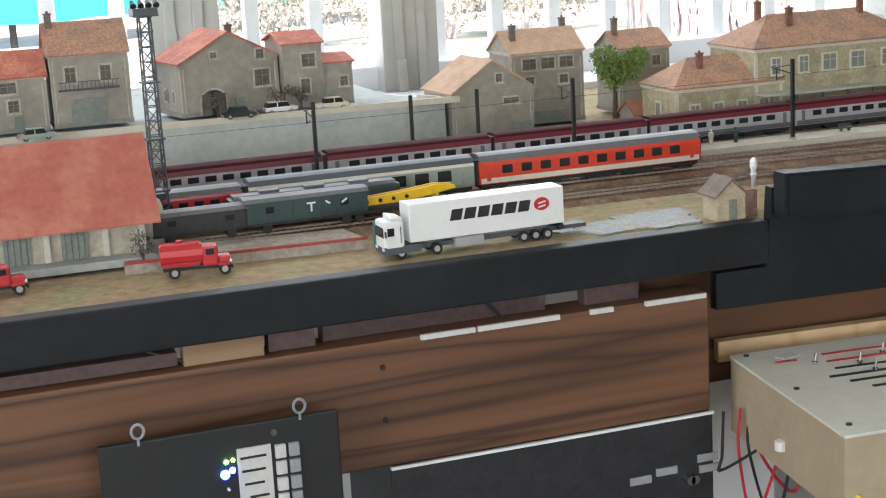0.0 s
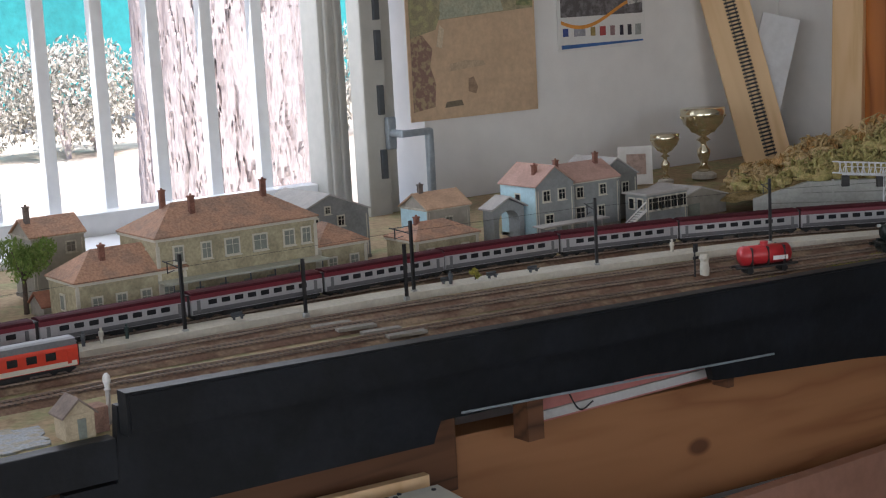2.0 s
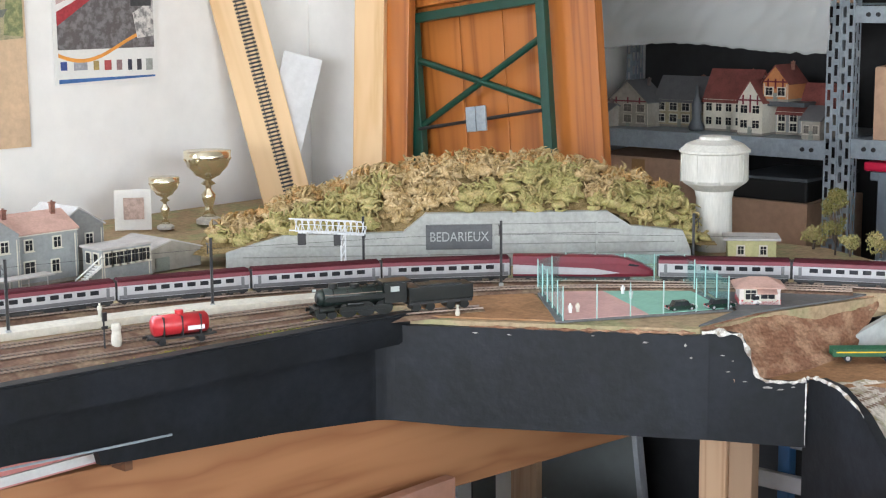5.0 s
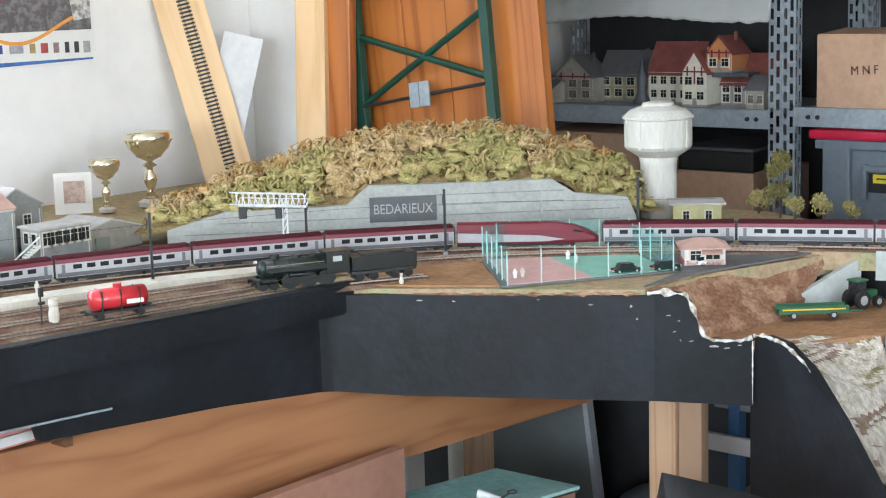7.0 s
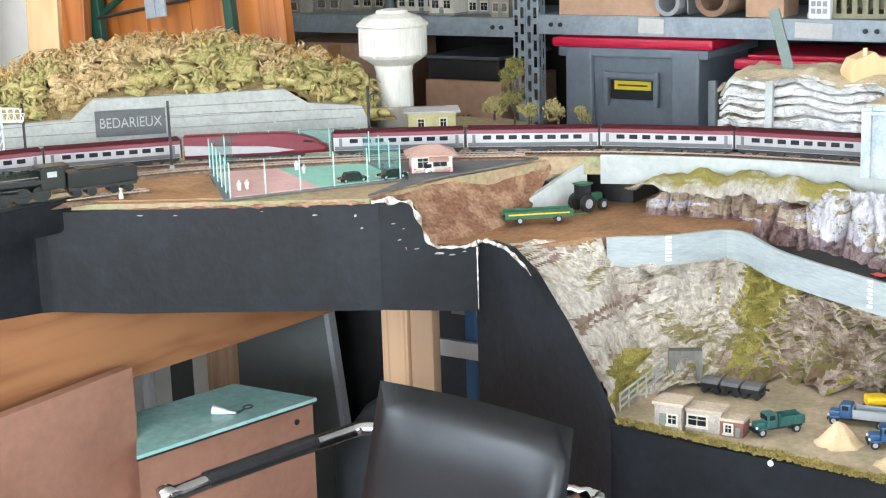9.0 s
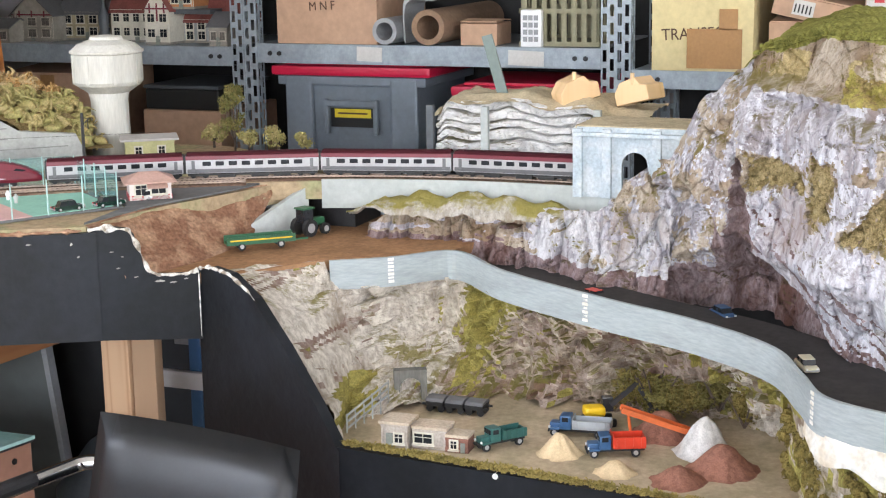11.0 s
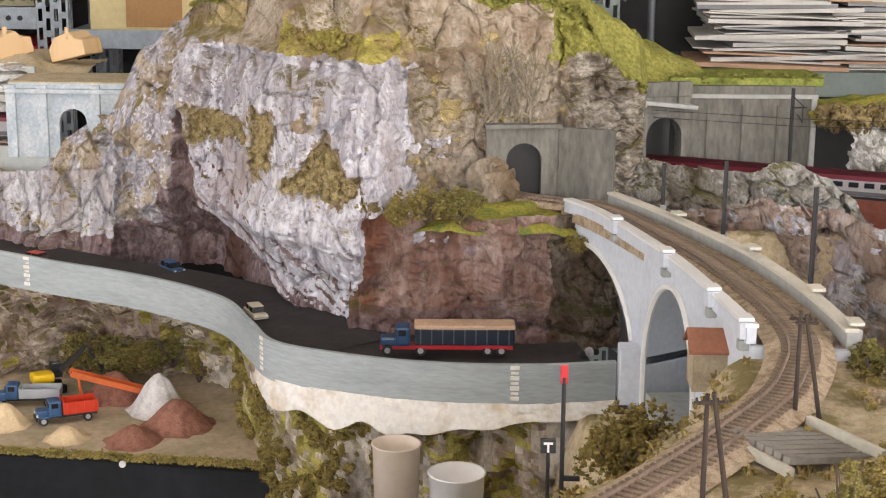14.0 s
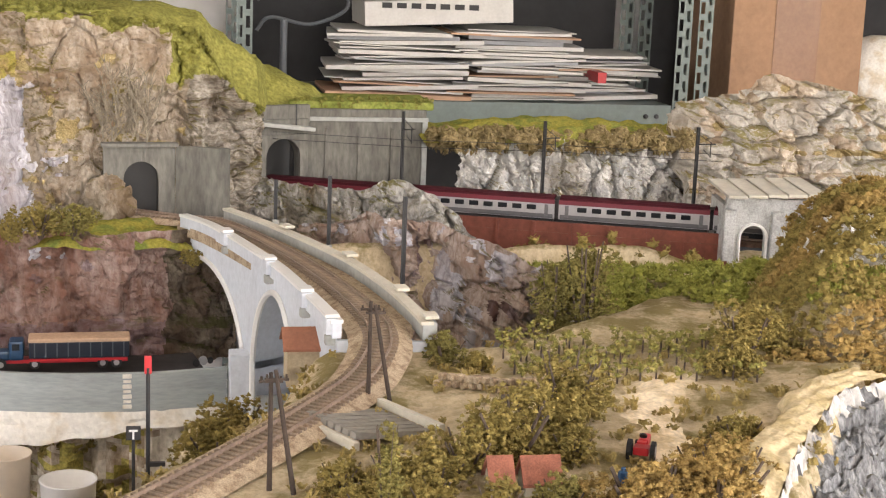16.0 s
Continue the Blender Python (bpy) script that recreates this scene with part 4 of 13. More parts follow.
DKMAROON = mat("dark_maroon_roof", (0.06, 0.010, 0.015), 0.8, vary=0.15, size=40, spec=0.15)
SKIRT = mat("grey_coach_skirt", (0.10, 0.10, 0.105), 0.5, vary=0.12, size=40)
UNDER = mat("black_underframe", (0.018, 0.018, 0.018), 0.6, vary=0.3, size=90)
PANE = mat("dark_coach_window", (0.02, 0.022, 0.026), 0.12, vary=0.2, size=50)
RED = mat("orange_red_paint", (0.60, 0.05, 0.022), 0.35, vary=0.08, size=25)
CREAM = mat("cream_paint", (0.62, 0.58, 0.47), 0.4, vary=0.06, size=25)
DGREEN = mat("dark_green_paint", (0.022, 0.05, 0.045), 0.45, vary=0.15, size=30)
GREYGREEN = mat("grey_green_paint", (0.27, 0.31, 0.26), 0.4, vary=0.08, size=30)
YELLOW = mat("yellow_paint", (0.75, 0.48, 0.01), 0.4, vary=0.08, size=30)
BLUE = mat("blue_paint", (0.03, 0.09, 0.2), 0.35, vary=0.1, size=30)
BRED = mat("red_gloss_paint", (0.47, 0.026, 0.032), 0.33, vary=0.06, size=30)
CARWHITE = mat("white_gloss_paint", (0.74, 0.74, 0.72), 0.3, vary=0.03, size=30)
INK = mat("black_ink", (0.012, 0.012, 0.012), 0.6, vary=0.1, size=30)
TYRE = mat("black_rubber", (0.014, 0.014, 0.014), 0.8, vary=0.2, size=60)


def ext_x(bm, outline, x0, x1):
    """A body along x with an outline of (y, z)."""
    a = [bm.verts.new((x0, y, z)) for y, z in outline]
    b = [bm.verts.new((x1, y, z)) for y, z in outline]
    n = len(outline)
    for k in range(n):
        bm.faces.new((a[k], a[(k + 1) % n], b[(k + 1) % n], b[k]))
    bm.faces.new(a[::-1])
    bm.faces.new(b)
    bmesh.ops.recalc_face_normals(bm, faces=bm.faces)
    return bm


def track(name, ctrl, label, bed=0.028, each=False, stone=None):
    """Rails, sleepers and ballast along a line; the line runs at sleeper top height."""
    pts = curve_pts(ctrl, 0.012)
    tr = thing(name, label, "model track")
    bm = B()
    rows = []
    for k, p in enumerate(pts):
        d = pts[min(k + 1, len(pts) - 1)] - pts[max(k - 1, 0)]
        left = Vector((-d.y, d.x, 0)).normalized()
        rows.append([p + left * a + Vector((0, 0, u + 0.0006 * noise.noise((p + left * a) * 120))) for a, u in ((bed, -0.006), (bed * 0.6, -0.0012), (0, -0.001), (-bed * 0.6, -0.0012), (-bed, -0.006))])
    sheet(bm, rows)
    bmesh.ops.recalc_face_normals(bm, faces=bm.faces)
    part("ballast", bm, stone or BALLAST, tr)
    for side in (-1, 1):
        bm = B()
        sweep(bm, pts, [(side * 0.0088 - 0.0009, 0), (side * 0.0088 - 0.0006, 0.0026), (side * 0.0088 + 0.0006, 0.0026), (side * 0.0088 + 0.0009, 0)])
        part("rail", bm, RAIL, tr, "rusty nickel rail")
    n = int(len(pts) * 0.012 / 0.0075)
    me = None
    bm = B()
    for k in range(n):
        p, h = along(pts, 0.004 + k * 0.0075)
        if each:
            if me is None:
                b2 = B()
                box(b2, (0, 0, 0), (0.0032, 0.030, 0.0022))
                first = part("sleeper", b2, PALE_SLEEPER if stone else SLEEPER, tr)
                me = first.data
                ob = first
            else:
                ob = new("sleeper", me)
                ob.parent = tr
            ob.matrix_world = pose(p.x, p.y, p.z - 0.0004, 0, 0, h)
        else:
            m = pose(p.x, p.y, p.z - 0.0004, 0, 0, h)
            vs = [bm.verts.new(m @ Vector(c)) for c in ((-0.0016, -0.015, 0.001), (0.0016, -0.015, 0.001), (0.0016, 0.015, 0.001), (-0.0016, 0.015, 0.001))]
            bm.faces.new(vs)
    if each:
        bm.free()
    else:
        part("sleeper_row", bm, SLEEPER, tr)["kind"] = "stuff"
    return pts


MAIN = track("main_line", [(-1.55, 2.087, ZT + 0.005), (0.3, 2.087, ZT + 0.005), (1.3, 2.087, ZT + 0.005), (1.62, 2.06, ZT + 0.005), (1.92, 1.965, ZT + 0.005), (2.2, 1.812, ZT + 0.005), (2.408, 1.635, ZT + 0.005),
                           (2.54, 1.455, ZT + 0.005), (2.657, 1.262, ZT + 0.005), (2.744, 1.062, ZT + 0.005), (2.786, 0.85, ZT + 0.005), (2.785, 0.62, ZT + 0.005), (2.76, 0.4, ZT + 0.005)], "main line track through the station")
track("second_line", [(-1.55, 2.03, ZT + 0.004), (0.4, 2.02, ZT + 0.004), (0.75, 1.985, ZT + 0.004), (1.2, 1.955, ZT + 0.004), (1.6, 1.885, ZT + 0.004), (1.95, 1.80, ZT + 0.004), (2.25, 1.68, ZT + 0.004), (2.40, 1.56, ZT + 0.004), (2.55, 1.38, ZT + 0.004), (2.66, 1.19, ZT + 0.004)], "second running line of the station")
track("siding", [(-1.55, 1.945, ZT + 0.003), (0.4, 1.945, ZT + 0.003), (0.9, 1.925, ZT + 0.003), (1.4, 1.865, ZT + 0.003), (1.75, 1.785, ZT + 0.003), (2.0, 1.72, ZT + 0.003)], "station siding with brown ballast")
track("siding", [(-1.55, 1.862, ZT + 0.002), (0.5, 1.862, ZT + 0.002), (1.0, 1.83, ZT + 0.002), (1.4, 1.79, ZT + 0.002), (1.74, 1.725, ZT + 0.002), (1.95, 1.682, ZT + 0.002), (2.07, 1.635, ZT + 0.002), (2.2, 1.565, ZT + 0.002)], "front siding at the layout's edge")
WALL_GREY_BOARD = mat('grey_boards', (0.25, 0.23, 0.2), 0.9, vary=0.15, size=40)
PLAT = curve_pts([(0.70, 2.046, ZT), (1.05, 2.038, ZT), (1.35, 2.015, ZT), (1.62, 1.968, ZT), (1.9, 1.893, ZT), (2.12, 1.79, ZT)], 0.01)
bm = B()
sweep(bm, PLAT, [(-0.019, -0.004), (-0.019, 0.007), (0.012, 0.010), (0.012, -0.004)])
solo("platform", bm, PLATFORM, "long cream station platform", "platform", kind="structure")
cross = thing("track_crossing", "grey plank crossing over the station tracks", "track crossing")
for k in range(4):
    part("board", box(B(), (1.105 + 0.012 * k, 1.925 - 0.042 * k, ZT + 0.0035), (0.055, 0.014, 0.004), rz=-10), WALL_GREY_BOARD, cross)


def coach(name, label, group, L, W, H, body, band, roof, wins, win_w, win_h, win_z, at, rz, band_z=(0.030, 0.036), lower=None, stripe=None):
    """A passenger coach: body, band, rounded roof, windows, underframe and bogies."""
    c = thing(name, label, "model train", at, rz, group)
    h = W / 2
    bm = B()
    ext_x(bm, [(-h * 0.94, 0.0085), (-h, 0.012), (-h, band_z[0]), (h, band_z[0]), (h, 0.012), (h * 0.94, 0.0085)], -L / 2, L / 2)
    part("body", bm, body, c)
    bm = B()
    ext_x(bm, [(-h * 1.003, band_z[0]), (-h * 0.97, band_z[1]), (h * 0.97, band_z[1]), (h * 1.003, band_z[0])], -L / 2, L / 2)
    part("band", bm, band, c)
    bm = B()
    ext_x(bm, [(-h * 0.97, band_z[1]), (-h * 0.8, H - 0.0015), (-h * 0.4, H), (h * 0.4, H), (h * 0.8, H - 0.0015), (h * 0.97, band_z[1])], -L / 2 + 0.001, L / 2 - 0.001)
    part("roof", bm, roof, c)
    if lower:
        bm = B()
        ext_x(bm, [(-h * 1.004, 0.0095), (-h * 1.004, 0.0155), (h * 1.004, 0.0155), (h * 1.004, 0.0095)], -L / 2 + 0.002, L / 2 - 0.002)
        part("stripe", bm, lower, c)
    gap = (L - 0.045) / wins
    me = None
    for side in (-1, 1):
        for k in range(wins):
            x = -L / 2 + 0.0225 + gap * (k + 0.5)
            if me is None:
                b2 = B()
                box(b2, (0, 0, 0), (win_w, 0.0012, win_h), bevel=0.0008)
                o = part("window", b2, PANE, c)
                me = o.data
            else:
                o = new("window", me)
                o.parent = c
            o.location = (x, side * h, win_z)
        for sx in (-1, 1):
            b2 = B()
            box(b2, (sx * (L / 2 - 0.0115), side * h, 0.0205), (0.0052, 0.0011, 0.0165), bevel=0.0005)
            box(b2, (sx * (L / 2 - 0.0115), side * h, 0.0245), (0.0028, 0.0016, 0.005))
            part("door", b2, body if body is not SILVER else ROOFGREY, c)
    bm = B()
    box(bm, (0, 0, 0.0065), (L - 0.004, W * 0.72, 0.005))
    for x in (-0.2, 0.05, 0.22):
        box(bm, (x * L, 0, 0.004), (L * 0.13, W * 0.8, 0.006), bevel=0.0006)
    part("underframe", bm, UNDER, c)
    for sx in (-1, 1):
        bm = B()
        x = sx * (L / 2 - 0.02)
        box(bm, (x, 0, 0.0048), (0.030, W * 0.82, 0.003), bevel=0.0006)
        for dx in (-0.0095, 0.0095):
            cyl(bm, (x + dx, -0.0105, 0.0046), (x + dx, 0.0105, 0.0046), 0.0046, n=14)
        part("bogie", bm, UNDER, c)
    for sx in (-1, 1):
        bm = B()
        box(bm, (sx * (L / 2 + 0.001), 0, 0.0225), (0.004, W * 0.74, 0.029))
        part("gangway", bm, UNDER, c)
    return c


def power_car(at, rz):
    """The streamlined maroon end car, its nose towards +x."""
    c = thing("power_car", "maroon streamlined express power car with silver flank", "model train", at, rz, "express train")
    secs = [(-0.115, 0.0165, 0.041), (0.02, 0.0165, 0.041), (0.05, 0.0164, 0.0405), (0.075, 0.0158, 0.036), (0.095, 0.0145, 0.029), (0.110, 0.0115, 0.021), (0.117, 0.007, 0.016)]
    rows = []
    for x, w, h in secs:
        rows.append([(x, -w * 0.9, 0.0065), (x, -w, 0.011), (x, -w, 0.009 + (h - 0.009) * 0.62), (x, -w * 0.8, h - 0.002), (x, -w * 0.4, h), (x, w * 0.4, h), (x, w * 0.8, h - 0.002),
                     (x, w, 0.009 + (h - 0.009) * 0.62), (x, w, 0.011), (x, w * 0.9, 0.0065), (x, -w * 0.9, 0.0065)])
    bm = B()
    vs = sheet(bm, rows)
    bm.faces.new(vs[0][:-1])
    bm.faces.new(vs[-1][:-1][::-1])
    bmesh.ops.remove_doubles(bm, verts=bm.verts, dist=1e-6)
    bmesh.ops.recalc_face_normals(bm, faces=bm.faces)
    part("body", bm, MAROON, c)
    for side in (-1, 1):
        bm = B()
        slab_xz(bm, [(-0.114, 0.010), (0.03, 0.010), (0.062, 0.013), (0.02, 0.020), (-0.114, 0.026)], side * 0.01645, side * 0.0172)
        part("flank_panel", bm, SILVER, c, "silver flank panel")
        bm = B()
        slab_xz(bm, [(0.078, 0.0285), (0.094, 0.0255), (0.088, 0.0235), (0.074, 0.0255)], side * 0.0142, side * 0.0161)
        part("cab_window", bm, PANE, c, "dark cab side window")
        bm = B()
        box(bm, (0.104, side * 0.0095, 0.0165), (0.008, 0.004, 0.003), rz=side * -30, bevel=0.001)
        part("headlight", bm, CARWHITE, c)
    bm = B()
    box(bm, (-0.02, 0, 0.0055), (0.19, 0.024, 0.006), bevel=0.001)
    for x in (-0.09, -0.071, 0.055, 0.074):
        cyl(bm, (x, -0.0105, 0.0046), (x, 0.0105, 0.0046), 0.0046)
    part("underframe", bm, UNDER, c)
    return c


s, k = 0.0295, 0
while s < 5.15:
    if k == 19:
        p, h = along(MAIN, s + 0.012)
        power_car((p.x, p.y, p.z + 0.0026), h)
        s += 0.243
    else:
        p, h = along(MAIN, s)
        coach("express_coach", "silver express coach with maroon band and dark windows", "express train", 0.2105, 0.033, 0.0405, SILVER, MAROON, DKMAROON, 8, 0.0132, 0.0068, 0.0240,
              (p.x, p.y, p.z + 0.0026), h, lower=SKIRT)
        s += 0.2165
    k += 1
coach("red_coach", "orange red passenger coach with grey roof", "parked coaches", 0.285, 0.034, 0.043, RED, RED, ROOFGREY, 10, 0.013, 0.0095, 0.0245, (0.605, 1.945, ZT + 0.0056), 0, (0.031, 0.0345), lower=CREAM)
coach("cream_coach", "grey green passenger coach with cream roof edge", "parked coaches", 0.262, 0.034, 0.043, GREYGREEN, CREAM, DARK_GREY, 8, 0.0165, 0.0125, 0.0235, (0.325, 1.945, ZT + 0.0056), 0, (0.032, 0.0355))
coach("red_van", "red parcels van with small windows", "parked coaches", 0.13, 0.034, 0.040, BRED, BRED, ROOFGREY, 5, 0.010, 0.010, 0.0225, (0.122, 1.945, ZT + 0.0056), 0, (0.030, 0.033))


def wagon(name, label, L, body, h, at, rz=0, tank=False):
    w = thing(name, label, "model wagon", at, rz, "goods wagons")
    bm = B()
    box(bm, (0, 0, 0.0105), (L, 0.028, 0.003), bevel=0.0005)
    part("chassis", bm, UNDER, w)
    for sx in (-1, 1):
        bm = B()
        cyl(bm, (sx * L * 0.32, -0.0105, 0.0052), (sx * L * 0.32, 0.0105, 0.0052), 0.0052)
        part("wheelset", bm, UNDER, w)
        for sy in (-1, 1):
            bm = B()
            cyl(bm, (sx * L / 2, sy * 0.009, 0.0105), (sx * (L / 2 + 0.006), sy * 0.009, 0.0105), 0.0018)
            part("buffer", bm, UNDER, w)
    if tank:
        bm = B()
        n = 20
        cyl(bm, (-L * 0.44, 0, 0.0265), (L * 0.44, 0, 0.0265), 0.0145, n=n)
        bmesh.ops.bevel(bm, geom=[e for e in bm.edges if abs(e.verts[0].co.x - e.verts[1].co.x) < 1e-5], offset=0.002, segments=2, affect='EDGES')
        part("tank", bm, body, w, "", True)
        bm = B()
        cyl(bm, (0, 0, 0.038), (0, 0, 0.046), 0.006)
        part("dome", bm, body, w)
        bm = B()
        for sx in (-1, 0, 1):
            box(bm, (sx * L * 0.3, 0, 0.0255), (0.0016, 0.0302, 0.028))
        part("strap", bm, UNDER, w)
        bm = B()
        box(bm, (L * 0.22, -0.0145, 0.022), (0.024, 0.0012, 0.006))
        part("label_plate", bm, CARWHITE, w)
    else:
        bm = B()
        box(bm, (0, 0, 0.012 + h / 2), (L * 0.98, 0.029, h), bevel=0.0006)
        for k in range(9):
            box(bm, (-L * 0.45 + L * 0.9 * k / 8, 0, 0.012 + h / 2), (0.0012, 0.0303, h * 0.96))
        part("body", bm, body, w)
        bm = B()
        ext_x(bm, [(-0.0155, 0.012 + h), (-0.011, 0.0155 + h), (0, 0.017 + h), (0.011, 0.0155 + h), (0.0155, 0.012 + h)], -L / 2, L / 2)
        part("roof", bm, ROOFGREY, w)
        for x in (-0.3, 0.3):
            bm = B()
            box(bm, (x * L, -0.0148, 0.012 + h * 0.6), (0.009, 0.0012, h * 0.3))
            part("window", bm, PANE, w)
    return w


wagon("covered_wagon", "black covered goods wagon", 0.10, DARK, 0.018, (0.125, 1.862, ZT + 0.0045))
g = wagon("tool_van", "dark green works van with white lettering", 0.135, DGREEN, 0.022, (0.238, 1.862, ZT + 0.0045))
bm = B()
box(bm, (0.004, -0.0152, 0.028), (0.0095, 0.0008, 0.0018))
box(bm, (0.004, -0.0152, 0.0235), (0.0018, 0.0008, 0.009))
part("letter_bar", bm, CARWHITE, g, "white letter T")
bm = B()
box(bm, (0.022, -0.0152, 0.027), (0.006, 0.0008, 0.0018), ry=35)
box(bm, (0.040, -0.0152, 0.027), (0.007, 0.0008, 0.002), ry=-30)
part("lettering", bm, CARWHITE, g, "small white markings")
loc = thing("diesel_locomotive", "dark grey green diesel locomotive", "model train", (0.26, 1.903, ZT + 0.0045), 0)
bm = B()
box(bm, (0, 0, 0.021), (0.19, 0.028, 0.020), bevel=0.003)
part("body", bm, DGREEN, loc)
bm = B()
ext_x(bm, [(-0.0125, 0.031), (-0.009, 0.0345), (0.009, 0.0345), (0.0125, 0.031)], -0.09, 0.09)
for x in (-0.05, 0.0, 0.05):
    box(bm, (x, 0, 0.036), (0.022, 0.012, 0.003), bevel=0.0008)
part("roof", bm, ROOFGREY, loc)
bm = B()
box(bm, (0, 0, 0.0075), (0.16, 0.022, 0.008), bevel=0.001)
part("underframe", bm, UNDER, loc)
# yellow crane jib on a flat wagon
jib = thing("crane_wagon", "flat wagon carrying a yellow crane jib", "model wagon", (0.335, 1.862, ZT + 0.0045), 0, "goods wagons")
bm = B()
box(bm, (0, 0, 0.0105), (0.125, 0.027, 0.003), bevel=0.0005)
for x in (-0.04, 0.04):
    cyl(bm, (x, -0.0105, 0.0052), (x, 0.0105, 0.0052), 0.0052)
part("chassis", bm, UNDER, jib)
for sy in (-1, 1):
    bm = B()
    slab_xz(bm, [(-0.062, 0.016), (-0.062, 0.022), (0.02, 0.0275), (0.05, 0.031), (0.07, 0.0285), (0.072, 0.025), (0.02, 0.0165)], sy * 0.006 - 0.0008, sy * 0.006 + 0.0008)
    part("jib_side", bm, YELLOW, jib, "yellow lattice jib plate")
    for x in (-0.03, -0.015, 0.0, 0.015):
        bm = B()
        cyl(bm, (x, sy * 0.0069, 0.0212 + x * 0.04), (x, sy * 0.0082, 0.0212 + x * 0.04), 0.0022, n=10)
        part("hole", bm, DARK, jib)
bm = B()
for x in (-0.05, 0.0, 0.05):
    box(bm, (x, 0, 0.019), (0.004, 0.012, 0.006))
part("cross_bar", bm, YELLOW, jib)
wagon("tank_wagon", "red tank wagon on black chassis", 0.088, BRED, 0.02, (1.735, 1.727, ZT + 0.0045), -19, True)

# steam locomotive and tender on the front siding
st = thing("steam_locomotive", "black and dark green steam locomotive with tender", "model train", (2.080, 1.636, ZT + 0.0045), 153)
st.scale = (1.38, 1.10, 1.12)
IRON = mat("black_iron", (0.009, 0.011, 0.010), 0.34, 0.2, vary=0.25, size=60)
bm = B()
cyl(bm, (0.02, 0, 0.0275), (0.088, 0, 0.0275), 0.0122, n=20)
cyl(bm, (0.088, 0, 0.0275), (0.094, 0, 0.0275), 0.0122, 0.009, n=20)
part("boiler", bm, mat("sooty_green", (0.014, 0.024, 0.02), 0.4, vary=0.25, size=60), st, "dark green boiler", True)
bm = B()
cyl(bm, (0.076, 0, 0.038), (0.076, 0, 0.0455), 0.005)
cyl(bm, (0.052, 0, 0.038), (0.052, 0, 0.043), 0.0055)
cyl(bm, (0.034, 0, 0.038), (0.034, 0, 0.042), 0.0045)
part("chimney_and_domes", bm, IRON, st)
bm = B()
box(bm, (0.009, 0, 0.029), (0.026, 0.030, 0.027), bevel=0.001)
box(bm, (0.007, 0, 0.0435), (0.033, 0.031, 0.0025), bevel=0.0008)
part("cab", bm, IRON, st)
bm = B()
for sy in (-1, 1):
    slab_xz(bm, [(0.022, 0.030), (0.086, 0.030), (0.09, 0.026), (0.086, 0.024), (0.022, 0.024)], sy * 0.0152, sy * 0.0162)
box(bm, (0.055, 0, 0.0135), (0.085, 0.029, 0.002))
box(bm, (0.098, 0, 0.0115), (0.004, 0.029, 0.007))
part("running_plate", bm, IRON, st)
for x in (0.022, 0.042, 0.062):
    for sy in (-1, 1):
        bm = B()
        cyl(bm, (x, sy * 0.0095, 0.0105), (x, sy * 0.0122, 0.0105), 0.0102, n=20)
        part("driving_wheel", bm, IRON, st)
for x in (0.080, 0.092):
    bm = B()
    cyl(bm, (x, -0.0105, 0.0055), (x, 0.0105, 0.0055), 0.0055)
    part("leading_wheel", bm, IRON, st)
bm = B()
for sy in (-1, 1):
    box(bm, (0.045, sy * 0.0135, 0.0085), (0.05, 0.001, 0.0018))
    cyl(bm, (0.078, sy * 0.0125, 0.0135), (0.095, sy * 0.0125, 0.0135), 0.0045)
part("cylinder_and_rod", bm, IRON, st)
for sy in (-1, 1):
    bm = B()
    cyl(bm, (0.024, sy * 0.0128, 0.0325), (0.088, sy * 0.0128, 0.0325), 0.0005, n=6)
    for x in (0.03, 0.044, 0.058, 0.072, 0.086):
        cyl(bm, (x, sy * 0.0105, 0.0325), (x, sy * 0.013, 0.0325), 0.0006, n=6)
    part("handrail", bm, RAIL, st, "thin metal handrail")
    part("pipe", cyl(B(), (0.025, sy * 0.0126, 0.0225), (0.082, sy * 0.0126, 0.0225), 0.0011, n=8), IRON, st)
    part("air_tank", cyl(B(), (0.046, sy * 0.0138, 0.0185), (0.064, sy * 0.0138, 0.0185), 0.0028, n=12), IRON, st)
    part("buffer", cyl(B(), (0.100, sy * 0.0095, 0.0115), (0.105, sy * 0.0095, 0.0115), 0.0016, 0.0028, n=12), IRON, st)
    part("cab_window", box(B(), (0.010, sy * 0.0152, 0.0345), (0.010, 0.0006, 0.007)), RETAIN, st, "pale cab window")
for x in (0.030, 0.046, 0.062, 0.078):
    part("boiler_band", cyl(B(), (x - 0.0006, 0, 0.0275), (x + 0.0006, 0, 0.0275), 0.01255, n=20), IRON, st)
part("smokebox_door", cyl(B(), (0.0938, 0, 0.0275), (0.0955, 0, 0.0275), 0.0085, 0.006, n=18), IRON, st)
part("lamp", cyl(B(), (0.0955, 0, 0.0375), (0.099, 0, 0.0375), 0.002, n=10), RETAIN, st, "pale front lamp")
tender = part("tender", box(box(B(), (-0.055, 0, 0.024), (0.075, 0.029, 0.020), bevel=0.0012), (-0.055, 0, 0.0345), (0.05, 0.022, 0.004), bevel=0.001), IRON, st, "black coal tender")
for x in (-0.083, -0.067, -0.043, -0.027):
    bm = B()
    cyl(bm, (x, -0.0105, 0.0055), (x, 0.0105, 0.0055), 0.0055)
    part("wheelset", bm, IRON, tender)
bm = B()
box(bm, (-0.055, 0, 0.0115), (0.074, 0.024, 0.004))
part("frame", bm, UNDER, tender)
tender.location.x += 0.011


